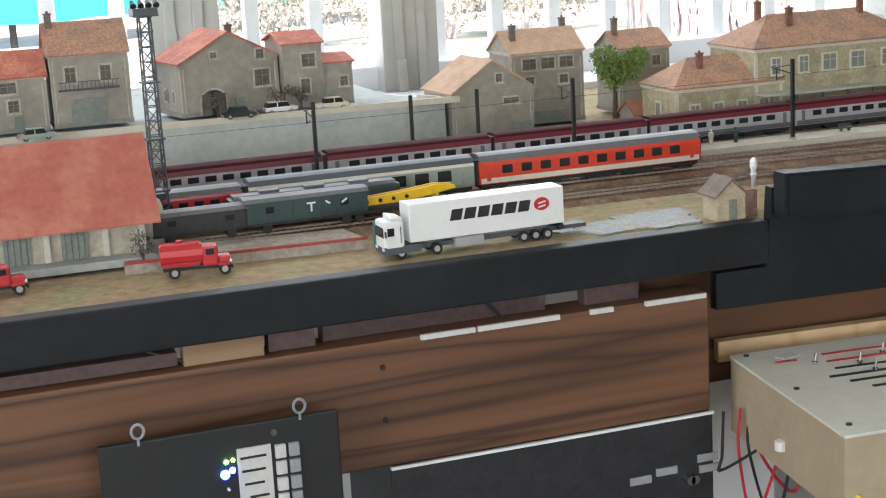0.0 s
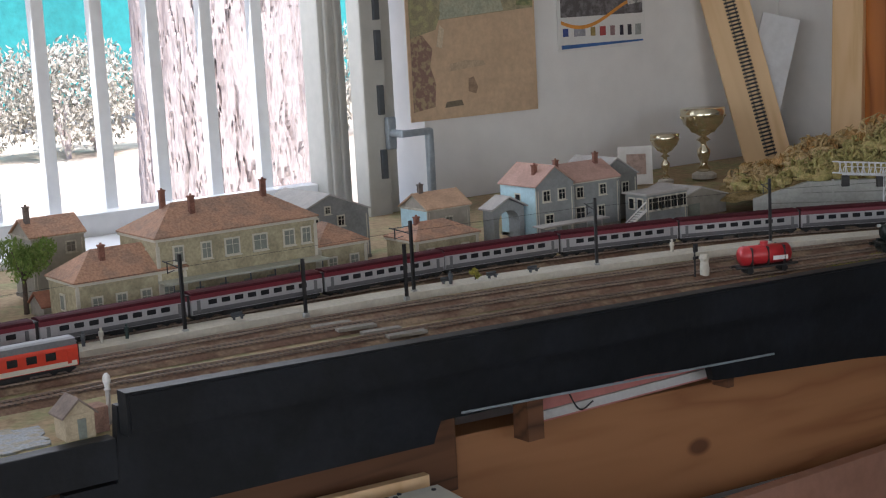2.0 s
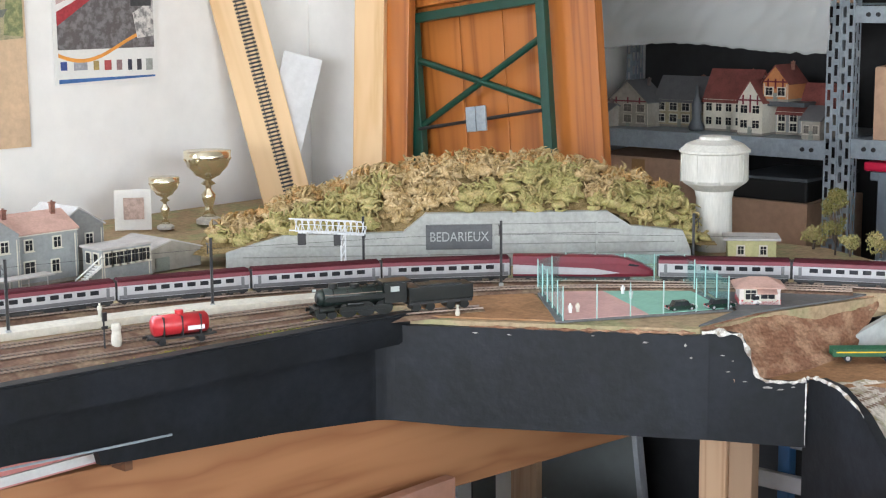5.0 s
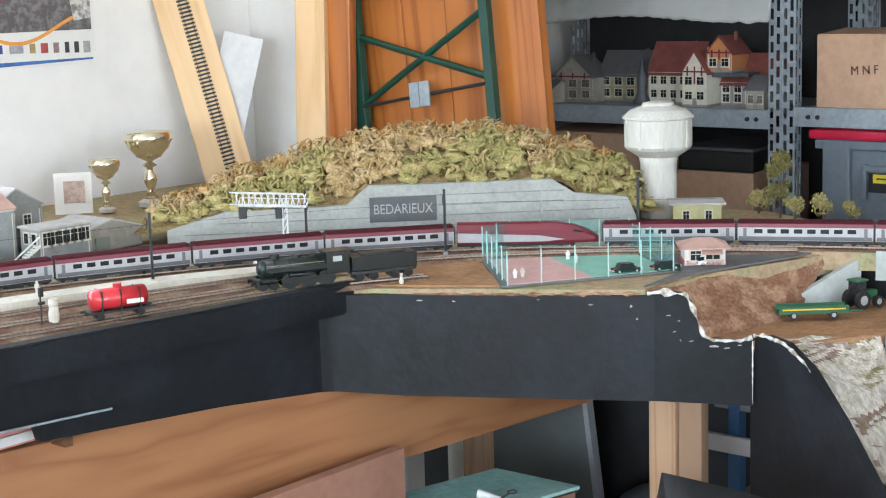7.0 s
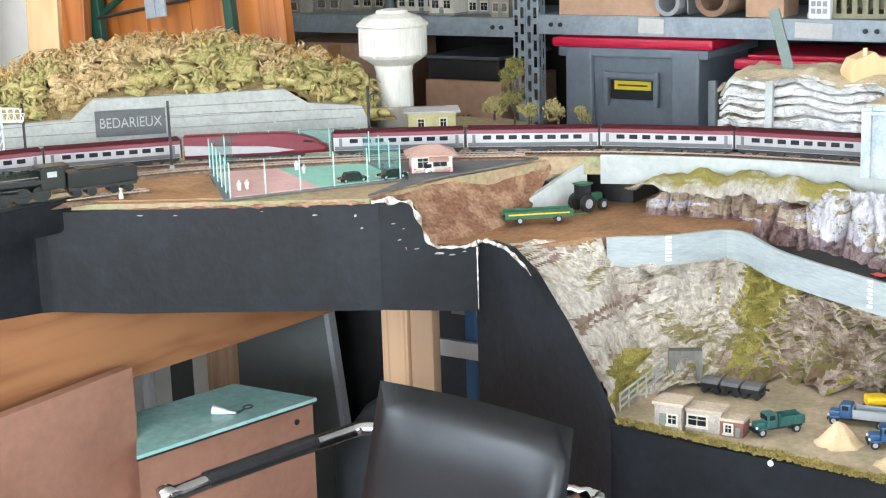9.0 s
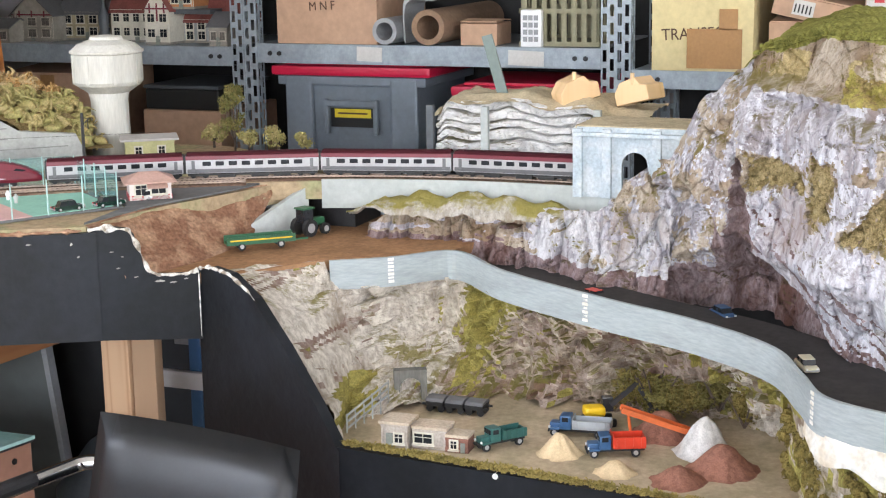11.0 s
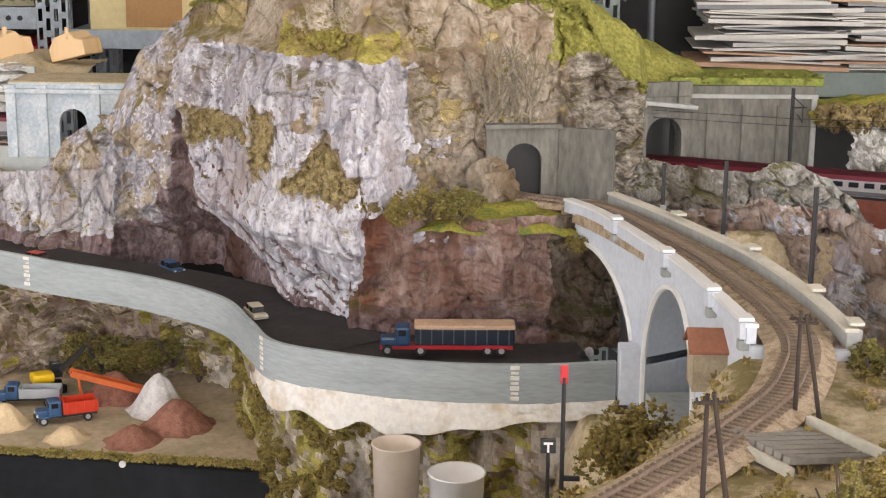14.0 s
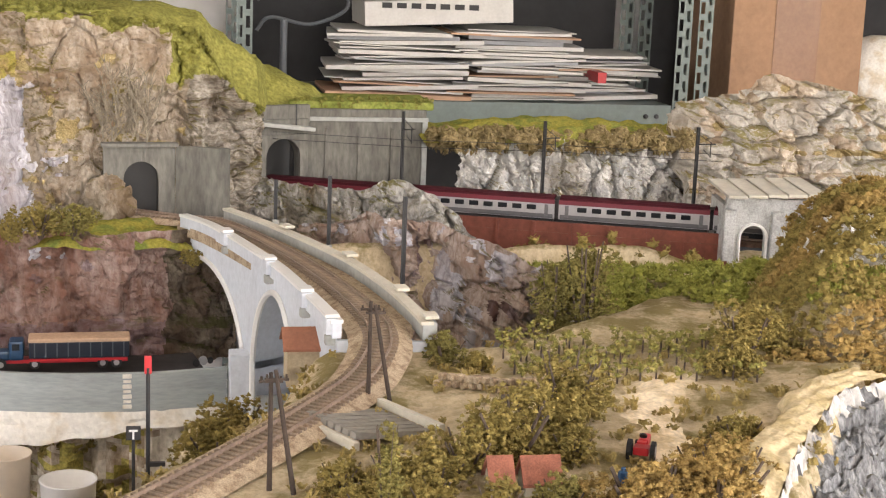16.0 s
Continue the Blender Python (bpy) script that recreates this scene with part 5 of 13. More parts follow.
# ---- catenary masts, signals, lattice tower ----
def mast(x, y, z, h=0.105, rz=90.0, arm=0.045, rake=0.0):
    m = thing("catenary_mast", "dark steel catenary mast with bracket arm", "catenary mast", (x, y, z), rz, "catenary masts")
    bm = B()
    for dx, dy, sx, sy in ((0, 0.0016, 0.0042, 0.0009), (0, -0.0016, 0.0042, 0.0009), (0, 0, 0.0009, 0.0032)):
        box(bm, (dx, dy, h / 2), (sx, sy, h))
    part("pole", bm, DARK, m)
    if arm:
        bm = B()
        cyl(bm, (0, 0, h * 0.82), (arm, 0, h * 0.87), 0.0009, n=6)
        cyl(bm, (0, 0, h * 0.93), (arm * 0.8, 0, h * 0.87), 0.0006, n=6)
        cyl(bm, (arm * 0.75, 0, h * 0.87), (arm * 0.75, 0, h * 0.72), 0.0009, n=6)
        cyl(bm, (arm * 0.75, 0, h * 0.73), (arm * 0.35, 0, h * 0.78), 0.0006, n=6)
        part("arm", bm, DARK, m)
    bm = B()
    box(bm, (0, 0, 0.003), (0.0075, 0.0075, 0.006), bevel=0.001)
    part("footing", bm, CONCRETE, m, "concrete footing")
    return m


for x, y, rz in ((0.305, 2.055, 90), (0.635, 2.045, 90), (0.94, 2.03, 95), (1.30, 2.01, 100), (1.61, 1.957, 70), (1.92, 1.882, 60), (2.228, 1.862, -130), (2.335, 1.652, 45), (2.60, 1.455, 20)):
    mast(x, y, ZT + 0.004, 0.108, rz)
for x, y in ((0.49, 2.25), (0.585, 2.25), (1.11, 2.0), (1.27, 1.985)):
    mast(x, y, ZT + 0.002, 0.082, 0, 0)
lat = thing("lattice_tower", "tall grey lattice floodlight tower", "lattice tower", (0.098, 1.925, ZT), 4)
bm = B()
for sx in (-1, 1):
    for sy in (-1, 1):
        cyl(bm, (sx * 0.0072, sy * 0.0072, 0), (sx * 0.0058, sy * 0.0058, 0.232), 0.0011, n=6)
part("legs", bm, DARK_GREY, lat)
bm = B()
for k in range(15):
    z0, z1 = k * 0.0155, (k + 1) * 0.0155
    for a, b in (((-1, -1), (1, -1)), ((1, -1), (1, 1)), ((1, 1), (-1, 1)), ((-1, 1), (-1, -1))):
        if k % 2:
            a, b = b, a
        cyl(bm, (a[0] * 0.0068, a[1] * 0.0068, z0), (b[0] * 0.0066, b[1] * 0.0066, z1), 0.0006, n=5)
        cyl(bm, (a[0] * 0.0068, a[1] * 0.0068, z1), (b[0] * 0.0066, b[1] * 0.0066, z1), 0.0006, n=5)
part("bracing", bm, DARK_GREY, lat)
bm = B()
box(bm, (0, 0, 0.2345), (0.027, 0.022, 0.003), bevel=0.0006)
box(bm, (0, 0, 0.239), (0.026, 0.021, 0.006))
for z in (0.05, 0.105, 0.165):
    box(bm, (0, 0, z), (0.019, 0.018, 0.002))
part("gallery", bm, DARK_GREY, lat)
for dx in (-0.011, -0.003, 0.005, 0.013):
    bm = B()
    cyl(bm, (dx, -0.006, 0.244), (dx, 0.002, 0.2485), 0.0036, 0.0022, n=10)
    part("floodlight", bm, DARK, lat)
gan = thing("signal_gantry", "white lattice cantilever signal gantry with dark lamps", "signal", (2.165, 1.845, ZT), 0)
gan.scale = (1.2, 1.2, 1.06)
GAL = mat("pale_gantry_paint", (0.62, 0.63, 0.64), 0.4, vary=0.08, size=60)
bm = B()
for dx in (-0.004, 0.004):
    cyl(bm, (dx, 0, 0), (dx, 0, 0.10), 0.0011, n=6)
for k in range(8):
    cyl(bm, (-0.004, 0, k * 0.0125), (0.004, 0, k * 0.0125 + 0.0125), 0.0008, n=5)
part("post", bm, GAL, gan)
bm = B()
for dz in (0.0, 0.018):
    for dy in (-0.006, 0.006):
        cyl(bm, (-0.052, 0.045 + dy, 0.094 + dz), (0.022, -0.008 + dy, 0.086 + dz), 0.0011, n=6)
for k in range(12):
    a = Vector((-0.052, 0.045, 0.094)).lerp(Vector((0.022, -0.008, 0.086)), k / 11)
    cyl(bm, a + Vector((0, -0.006, 0)), a + Vector((0.004, -0.006, 0.018)), 0.0008, n=5)
    cyl(bm, a + Vector((0.006, -0.006, 0)), a + Vector((0, -0.006, 0.018)), 0.0008, n=5)
part("truss", bm, GAL, gan)
bm = B()
A, C = Vector((-0.052, 0.033, 0.0935)), Vector((0.022, -0.020, 0.0855))
for q in range(14):
    a, b = A.lerp(C, q / 14), A.lerp(C, (q + 0.86) / 14)
    cyl(bm, a, b, 0.0024, n=6)
part("walkway", bm, GAL, gan)
bm = B()
up = Vector((0, -0.003, 0.012))
cyl(bm, A + up, C + up, 0.0007, n=6)
for q in range(8):
    a = A.lerp(C, q / 7)
    cyl(bm, a, a + up, 0.0006, n=5)
part("handrail", bm, GAL, gan)
for f in (0.08, 0.62):
    a = Vector((-0.052, 0.045, 0.082)).lerp(Vector((0.022, -0.008, 0.076)), f)
    bm = B()
    box(bm, (a.x, a.y - 0.008, a.z), (0.011, 0.006, 0.018), rz=-36, bevel=0.001)
    part("signal_head", bm, DARK, gan)
sig = thing("dwarf_signal", "dark dwarf signal beside a white relay cabinet", "signal", (1.655, 1.79, ZT))
bm = B()
cyl(bm, (0, 0, 0), (0, 0, 0.05), 0.0013, n=8)
box(bm, (0, -0.002, 0.045), (0.006, 0.004, 0.012))
box(bm, (0, -0.002, 0.03), (0.009, 0.003, 0.004))
part("post", bm, DARK, sig)
bm = B()
lathe(bm, (0.02, 0, 0), [(0.007, 0), (0.0075, 0.012), (0.006, 0.022), (0.0075, 0.026), (0.006, 0.032)], 12)
part("cabinet", bm, PLATFORM, sig, "pale relay cabinet")
# wires
bm = B()
for a, b in (((-0.3, 2.09), (1.3, 2.09)), ((1.3, 2.09), (1.65, 2.05)), ((1.65, 2.05), (1.95, 1.95)), ((1.95, 1.95), (2.25, 1.78)), ((2.25, 1.78), (2.42, 1.62)), ((2.42, 1.62), (2.62, 1.32))):
    cyl(bm, (*a, ZT + 0.083), (*b, ZT + 0.083), 0.00025, n=4)
solo("contact_wire", bm, DARK, "thin catenary contact wire over the main line", "wire")


# ---- model town ----
ROOF_RED = mat("red_tile_roof", (0.41, 0.125, 0.088), 0.85, vary=0.3, size=40, second=(0.50, 0.19, 0.12), bump=0.5, bump_size=500)
ROOF_ORANGE = mat("orange_tile_roof", (0.40, 0.225, 0.145), 0.85, vary=0.3, size=40, second=(0.30, 0.185, 0.13), bump=0.5, bump_size=500)
ROOF_TAN = mat("tan_tile_roof", (0.50, 0.33, 0.22), 0.85, vary=0.14, size=40, bump=0.5, bump_size=500)
ROOF_SALMON = mat("salmon_roof", (0.46, 0.29, 0.24), 0.85, vary=0.12, size=40, bump=0.4, bump_size=500)
ROOF_PALE = mat("pale_dusty_roof", (0.42, 0.40, 0.38), 0.85, vary=0.1, size=40, bump=0.4, bump_size=400)
WALL_GREY = mat("grey_rendered_wall", (0.31, 0.285, 0.245), 0.9, vary=0.14, size=12, second=(0.26, 0.24, 0.205), bump=0.4, bump_size=400)
WALL_BEIGE = mat("beige_rendered_wall", (0.39, 0.345, 0.225), 0.9, vary=0.22, size=30, bump=0.3, bump_size=400)
WALL_PALE = mat("pale_house_wall", (0.27, 0.285, 0.285), 0.9, vary=0.1, size=30, bump=0.3, bump_size=400)
WALL_BLUE = mat("light_blue_wall", (0.42, 0.60, 0.66), 0.9, vary=0.08, size=30)
SHUTTER = mat("grey_green_shutter", (0.2, 0.22, 0.19), 0.7, vary=0.15, size=60)
TRIM = mat("pale_stone_trim", (0.56, 0.53, 0.44), 0.85, vary=0.08, size=50)
BRICKC = mat("brick_chimney", (0.23, 0.105, 0.075), 0.9, vary=0.3, size=90)
CHIM_G = mat("sooty_chimney", (0.17, 0.135, 0.12), 0.9, vary=0.3, size=90)
STONE_G = mat("weathered_stone_trim", (0.46, 0.425, 0.35), 0.9, vary=0.25, size=70, bump=0.3, bump_size=400)
SHUTTER_B = mat("brown_grey_shutter", (0.12, 0.105, 0.09), 0.7, vary=0.3, size=80)


def roof_mesh(w, d, h, rise, kind, eave):
    """A roof over a w x d plan at height h: hip, two slopes with the ridge along x or y, or flat."""
    bm = B()
    a, b, t = w / 2 + eave, d / 2 + eave, 0.0022
    if kind == 'flat':
        return box(bm, (0, 0, h + 0.002), (2 * a, 2 * b, 0.004), bevel=0.0006)
    drop = rise * eave / ((w if kind == 'y' else d) / 2)
    if kind in 'xy':
        e = b if kind == 'x' else a
        line = [(-e, h - drop), (0, h + rise), (e, h - drop), (e, h - drop + t), (0, h + rise + t * 1.3), (-e, h - drop + t)]
        return ext_x(bm, line, -a, a) if kind == 'x' else slab_xz(bm, line, -b, b)
    base = [(-a, -b, h), (a, -b, h), (a, b, h), (-a, b, h)]
    r = min(w, d) / 2
    ridge = [(-a + r, 0, h + rise), (a - r, 0, h + rise)] if w >= d else [(0, -b + r, h + rise), (0, b - r, h + rise)]
    lo = [bm.verts.new(p) for p in base]
    up = [bm.verts.new((x, y, z + t)) for x, y, z in base]
    r0, r1 = [bm.verts.new((x, y, z + t)) for x, y, z in ridge]
    for k in range(4):
        bm.faces.new((lo[k], lo[(k + 1) % 4], up[(k + 1) % 4], up[k]))
    bm.faces.new(lo[::-1])
    if w < d:
        faces = ((up[0], up[1], r0), (up[1], up[2], r1, r0), (up[2], up[3], r1), (up[3], up[0], r0, r1))
    else:
        faces = ((up[0], up[1], r1, r0), (up[1], up[2], r1), (up[2], up[3], r0, r1), (up[3], up[0], r0))
    for f in faces:
        bm.faces.new(f)
    bmesh.ops.recalc_face_normals(bm, faces=bm.faces)
    return bm


def house(name, label, at, w, d, h, rise, kind, wall, roof, wins=(), doors=(), chims=(), rz=0.0, eave=0.004, sides=(), shutters=False):
    """A model house: walls with gables, roof, windows with trim, doors, chimneys. Front towards -y."""
    hs = thing(name, label, "model building", at, rz)
    plain = wall is WALL_GREY
    edge, glass, stack = (STONE_G, SHUTTER_B, CHIM_G) if plain else (TRIM, SHUTTER if shutters else PANE, BRICKC)
    bm = B()
    if kind == 'y':
        slab_xz(bm, [(-w / 2, 0), (w / 2, 0), (w / 2, h), (0, h + rise), (-w / 2, h)], -d / 2, d / 2)
    elif kind == 'x':
        ext_x(bm, [(-d / 2, 0), (d / 2, 0), (d / 2, h), (0, h + rise), (-d / 2, h)], -w / 2, w / 2)
    else:
        box(bm, (0, 0, h / 2), (w, d, h))
    part("wall", bm, wall, hs)
    part("roof", roof_mesh(w, d, h, rise, kind, eave), roof, hs)
    wins = [(u, z, ww * 1.3, wh * 1.2) for u, z, ww, wh in wins]
    for u, z, ww, wh, *face in [(*q, 'f') for q in wins] + [(*q, 'l') for q in sides]:
        front = face[0] == 'f'
        c = (u, -d / 2 - 0.0004, z) if front else (-w / 2 - 0.0004, u, z)
        s = (ww + 0.005, 0.0024, wh + 0.005) if front else (0.0024, ww + 0.005, wh + 0.005)
        win = part("window", box(B(), c, s), edge, hs, "weathered stone window surround" if plain else "pale window surround")
        s2 = (ww, 0.0030, wh) if front else (0.0030, ww, wh)
        part("pane", box(B(), c, s2), glass, win)
        if front:
            bm = B()
            box(bm, (u, -d / 2 - 0.0018, z), (0.0007, 0.0016, wh))
            box(bm, (u, -d / 2 - 0.0018, z + wh * 0.15), (ww, 0.0016, 0.0007))
            part("glazing_bar", bm, WALL_GREY_BOARD if plain else TRIM, win)
            part("sill", box(B(), (u, -d / 2 - 0.0022, z - wh / 2 - 0.0025), (ww + 0.007, 0.004, 0.0016)), edge, win)
    if w > 0.06 and h > 0.04 and kind in ('x', 'hip'):
        part("cornice", box(B(), (0, 0, h - 0.0025), (w + 0.005, d + 0.005, 0.0035)), edge, hs, "pale cornice")
    if w > 0.06 and h > 0.04:
        part("plinth", box(B(), (0, 0, 0.003), (w + 0.003, d + 0.003, 0.006)), WALL_GREY_BOARD, hs, "dark stone plinth")
        for sx in (-1, 1):
            part("corner_quoin", box(B(), (sx * (w / 2 - 0.002), -d / 2, h * 0.47), (0.0055, 0.002, h * 0.86)), edge, hs)
    for u, ww, wh in doors:
        part("door", box(B(), (u, -d / 2 - 0.0006, wh / 2), (ww, 0.0022, wh), bevel=0.0004), SHUTTER, hs, "dark wooden door")
    for u, v, ch in chims:
        z0 = h + rise * (1 - abs(v) / (d / 2 + eave)) - 0.004 if kind != 'flat' else h
        ch_ob = part("chimney", box(box(B(), (u, v, z0 + ch / 2), (0.0085, 0.0065, ch)), (u, v, z0 + ch), (0.0105, 0.0085, 0.0022)), stack, hs, "sooty rendered chimney" if plain else "brick chimney")
        bm = B()
        cyl(bm, (u, v, z0 + ch), (u, v, z0 + ch + 0.004), 0.0018, n=8)
        part("pot", bm, stack, ch_ob)
    bm = B()
    box(bm, (0, -d / 2 - 0.0003, h - 0.002), (w + 0.001, 0.0018, 0.003))
    box(bm, (0, -d / 2 - 0.0003, 0.003), (w + 0.001, 0.0014, 0.006))
    for sx in (-1, 1):
        box(bm, (sx * (w / 2 - 0.0015), -d / 2 - 0.0003, h / 2), (0.003, 0.0015, h))
    part("string_course", bm, TRIM if wall is WALL_BEIGE else wall, hs)
    return hs


UP = 1.168
# raised street with its retaining wall
bm = B()
prism(bm, [(-1.6, 2.31), (0.50, 2.31), (0.565, 2.325), (0.575, 2.36), (0.52, 2.45), (0.52, 2.80), (-1.6, 2.80)], ZT - 0.004, [1.172, 1.163, 1.16, 1.16, 1.163, 1.163, 1.172])
street = solo("raised_street", bm, RETAIN, "raised street on a pale retaining wall", "model street", kind="structure")
bm = B()
sweep(bm, curve_pts([(-1.6, 2.312, 1.173), (0.40, 2.312, 1.166), (0.53, 2.318, 1.164), (0.568, 2.345, 1.162), (0.545, 2.40, 1.162)], 0.02), [(-0.003, -0.004), (-0.003, 0.004), (0.003, 0.004), (0.003, -0.004)])
solo("street_coping", bm, TRIM, "pale coping on the street wall", "wall coping", kind="structure")

house("town_house", "grey town house with orange tile roof and balcony", (0.085, 2.385, UP + 0.004), 0.10, 0.08, 0.096, 0.036, 'x', WALL_GREY, ROOF_ORANGE, [(-0.025, 0.068, 0.010, 0.016), (0.02, 0.068, 0.010, 0.016)], [(-0.005, 0.045, 0.036)], [(-0.043, -0.005, 0.022)])
bm = B()
box(bm, (0.082, 2.340, UP + 0.053), (0.078, 0.012, 0.002))
for k in range(14):
    box(bm, (0.046 + k * 0.0055, 2.335, UP + 0.058), (0.0008, 0.0008, 0.010))
box(bm, (0.082, 2.335, UP + 0.0635), (0.078, 0.001, 0.001))
solo("balcony", bm, DARK_GREY, "long iron balcony on a town house", "balcony")
house("town_house", "low grey town house with red roof", (-0.02, 2.385, UP + 0.004), 0.095, 0.08, 0.072, 0.028, 'x', WALL_GREY, ROOF_RED, [(0.0, 0.058, 0.016, 0.011), (0.005, 0.034, 0.010, 0.012)], [(0.01, 0.012, 0.02)])
barn = house("barn_house", "large grey barn house with red roof", (0.262, 2.405, UP + 0.002), 0.140, 0.10, 0.072, 0.036, 'y', WALL_GREY, ROOF_RED, [(-0.022, 0.080, 0.006, 0.006), (0.045, 0.076, 0.008, 0.010), (0.046, 0.044, 0.016, 0.018)], [(0.012, 0.014, 0.02)], [(0.030, 0.02, 0.022)], 10, sides=[(-0.022, 0.026, 0.006, 0.014), (0.010, 0.026, 0.006, 0.014)])
arc = [(0.017 * math.cos(a * math.pi / 10), 0.020 + 0.014 * math.sin(a * math.pi / 10)) for a in range(11)]
bm = B()
slab_xz(bm, [(x * 1.15 - 0.026, z * 1.08) for x, z in [(0.017, 0)] + arc + [(-0.017, 0)]], -0.0515, -0.049)
surround = part("door_surround", bm, STONE_G, barn, "arched stone door surround")
bm = B()
slab_xz(bm, [(x - 0.026, z) for x, z in [(0.017, 0)] + arc + [(-0.017, 0)]], -0.0522, -0.050)
part("doorway", bm, DARK, surround)
for sx in (-1, 1):
    part("door_leaf", box(B(), (-0.026 + sx * 0.0105, -0.0530, 0.0145), (0.0125, 0.0014, 0.029)), SHUTTER_B, surround, "brown wooden door leaf")
house("side_house", "narrow grey house with flat red roof", (0.371, 2.40, UP), 0.055, 0.10, 0.088, 0.012, 'x', WALL_GREY, ROOF_RED, [(0.008, 0.065, 0.014, 0.014), (0.002, 0.03, 0.009, 0.016)], [])
house("side_house", "small grey side house with red roof", (0.421, 2.40, UP), 0.042, 0.09, 0.058, 0.008, 'x', WALL_GREY, ROOF_RED, [(0.008, 0.032, 0.008, 0.010)], [(-0.008, 0.010, 0.02)])
house("gable_cottage", "grey gabled cottage with tan roof", (0.632, 2.37, ZT), 0.125, 0.10, 0.072, 0.040, 'y', WALL_GREY, ROOF_TAN, [(0.01, 0.088, 0.007, 0.009), (0.028, 0.055, 0.018, 0.006)], [(0.045, 0.03, 0.024)], [], 4)
house("tall_house", "tall grey house with tan roof and balcony", (0.762, 2.46, ZT + 0.002), 0.115, 0.09, 0.108, 0.028, 'x', WALL_GREY, ROOF_TAN, [(-0.03, 0.09, 0.016, 0.013), (0.0, 0.09, 0.016, 0.013), (0.03, 0.09, 0.016, 0.013), (-0.03, 0.065, 0.010, 0.010), (0.025, 0.065, 0.010, 0.010)], [(0, 0.06, 0.02)], [(-0.045, -0.02, 0.026), (0.05, 0.01, 0.024)], shutters=True)
house("corner_house", "grey corner house with orange roof", (0.93, 2.47, ZT + 0.002), 0.085, 0.08, 0.10, 0.022, 'x', WALL_GREY, ROOF_ORANGE, [(-0.02, 0.078, 0.010, 0.012), (0.02, 0.078, 0.010, 0.012)], [], [(-0.035, -0.01, 0.03)])
house("lean_shed", "small open shed with brown red roof", (0.885, 2.33, ZT), 0.07, 0.05, 0.018, 0.016, 'x', WALL_GREY, mat("brown_roof", (0.30, 0.12, 0.07), 0.85, vary=0.15, size=40), [], [(0, 0.04, 0.014)])
house("station_wing", "beige station wing with orange hip roof", (0.945, 2.25, ZT), 0.17, 0.10, 0.062, 0.036, 'hip', WALL_BEIGE, ROOF_ORANGE, [(-0.055, 0.026, 0.010, 0.020), (-0.018, 0.026, 0.010, 0.020), (0.02, 0.026, 0.010, 0.020), (0.055, 0.026, 0.010, 0.020)], [], [(-0.03, -0.02, 0.026), (0.05, 0.01, 0.02)], sides=[(0, 0.03, 0.012, 0.02)], shutters=True)
main_hall = house("station_hall", "two storey beige station hall with orange hip roof", (1.12, 2.262, ZT), 0.268, 0.125, 0.108, 0.040, 'hip', WALL_BEIGE, ROOF_ORANGE,
      [(-0.100, 0.082, 0.010, 0.018), (-0.055, 0.082, 0.010, 0.018), (-0.012, 0.082, 0.016, 0.018), (0.035, 0.082, 0.016, 0.018), (0.085, 0.082, 0.012, 0.018), (0.115, 0.082, 0.010, 0.018)],
      [(-0.11, 0.014, 0.03), (-0.07, 0.014, 0.03), (-0.03, 0.014, 0.03), (0.01, 0.014, 0.03), (0.05, 0.014, 0.03), (0.09, 0.014, 0.03)], [(-0.085, 0.01, 0.03), (-0.055, -0.025, 0.03), (0.075, -0.01, 0.03)], sides=[(-0.02, 0.08, 0.012, 0.018), (0.02, 0.08, 0.012, 0.018)], shutters=True)
bm = B()
box(bm, (0.0, -0.078, 0.0455), (0.27, 0.036, 0.0035), bevel=0.0008)
part("canopy", bm, mat("canopy_grey_green", (0.42, 0.43, 0.36), 0.7, vary=0.1, size=30), main_hall, "long pale canopy")
for k in range(7):
    bm = B()
    cyl(bm, (-0.125 + k * 0.0415, -0.092, 0.0), (-0.125 + k * 0.0415, -0.092, 0.044), 0.0011, n=6)
    part("canopy_post", bm, DARK_GREY, main_hall)
house("station_wing", "beige station wing beside the hall", (1.303, 2.255, ZT), 0.088, 0.10, 0.058, 0.028, 'hip', WALL_BEIGE, ROOF_ORANGE, [(-0.02, 0.027, 0.010, 0.018), (0.02, 0.027, 0.010, 0.018)], [], shutters=True)
house("goods_shed", "grey gabled goods shed with pale roof", (1.372, 2.42, ZT), 0.15, 0.14, 0.085, 0.030, 'y', mat("slate_shed_wall", (0.25, 0.26, 0.26), 0.9, vary=0.12, size=30), ROOF_PALE, [(-0.03, 0.07, 0.008, 0.012), (0.02, 0.07, 0.008, 0.012), (-0.005, 0.09, 0.006, 0.008)], [(0.0, 0.03, 0.05)])
house("station_annex", "small beige annex with orange hip roof", (1.496, 2.235, ZT), 0.125, 0.085, 0.044, 0.022, 'hip', WALL_BEIGE, ROOF_ORANGE, [(-0.035, 0.022, 0.009, 0.009), (0.035, 0.022, 0.009, 0.009)], [(0, 0.012, 0.026)], [(-0.03, 0.0, 0.014)])
house("back_cottage", "small cottage with tan roof and blue side", (1.60, 2.37, ZT), 0.09, 0.08, 0.07, 0.022, 'x', WALL_GREY, ROOF_TAN, [(0.0, 0.045, 0.010, 0.010)], [], [(-0.03, 0.0, 0.02)])
part("side_wall", box(B(), (-0.0455, 0, 0.034), (0.002, 0.078, 0.066)), WALL_BLUE, bpy.data.objects["back_cottage"], "light blue side wall")
arch = thing("stone_arch", "small grey stone archway", "model building", (1.69, 2.29, ZT))
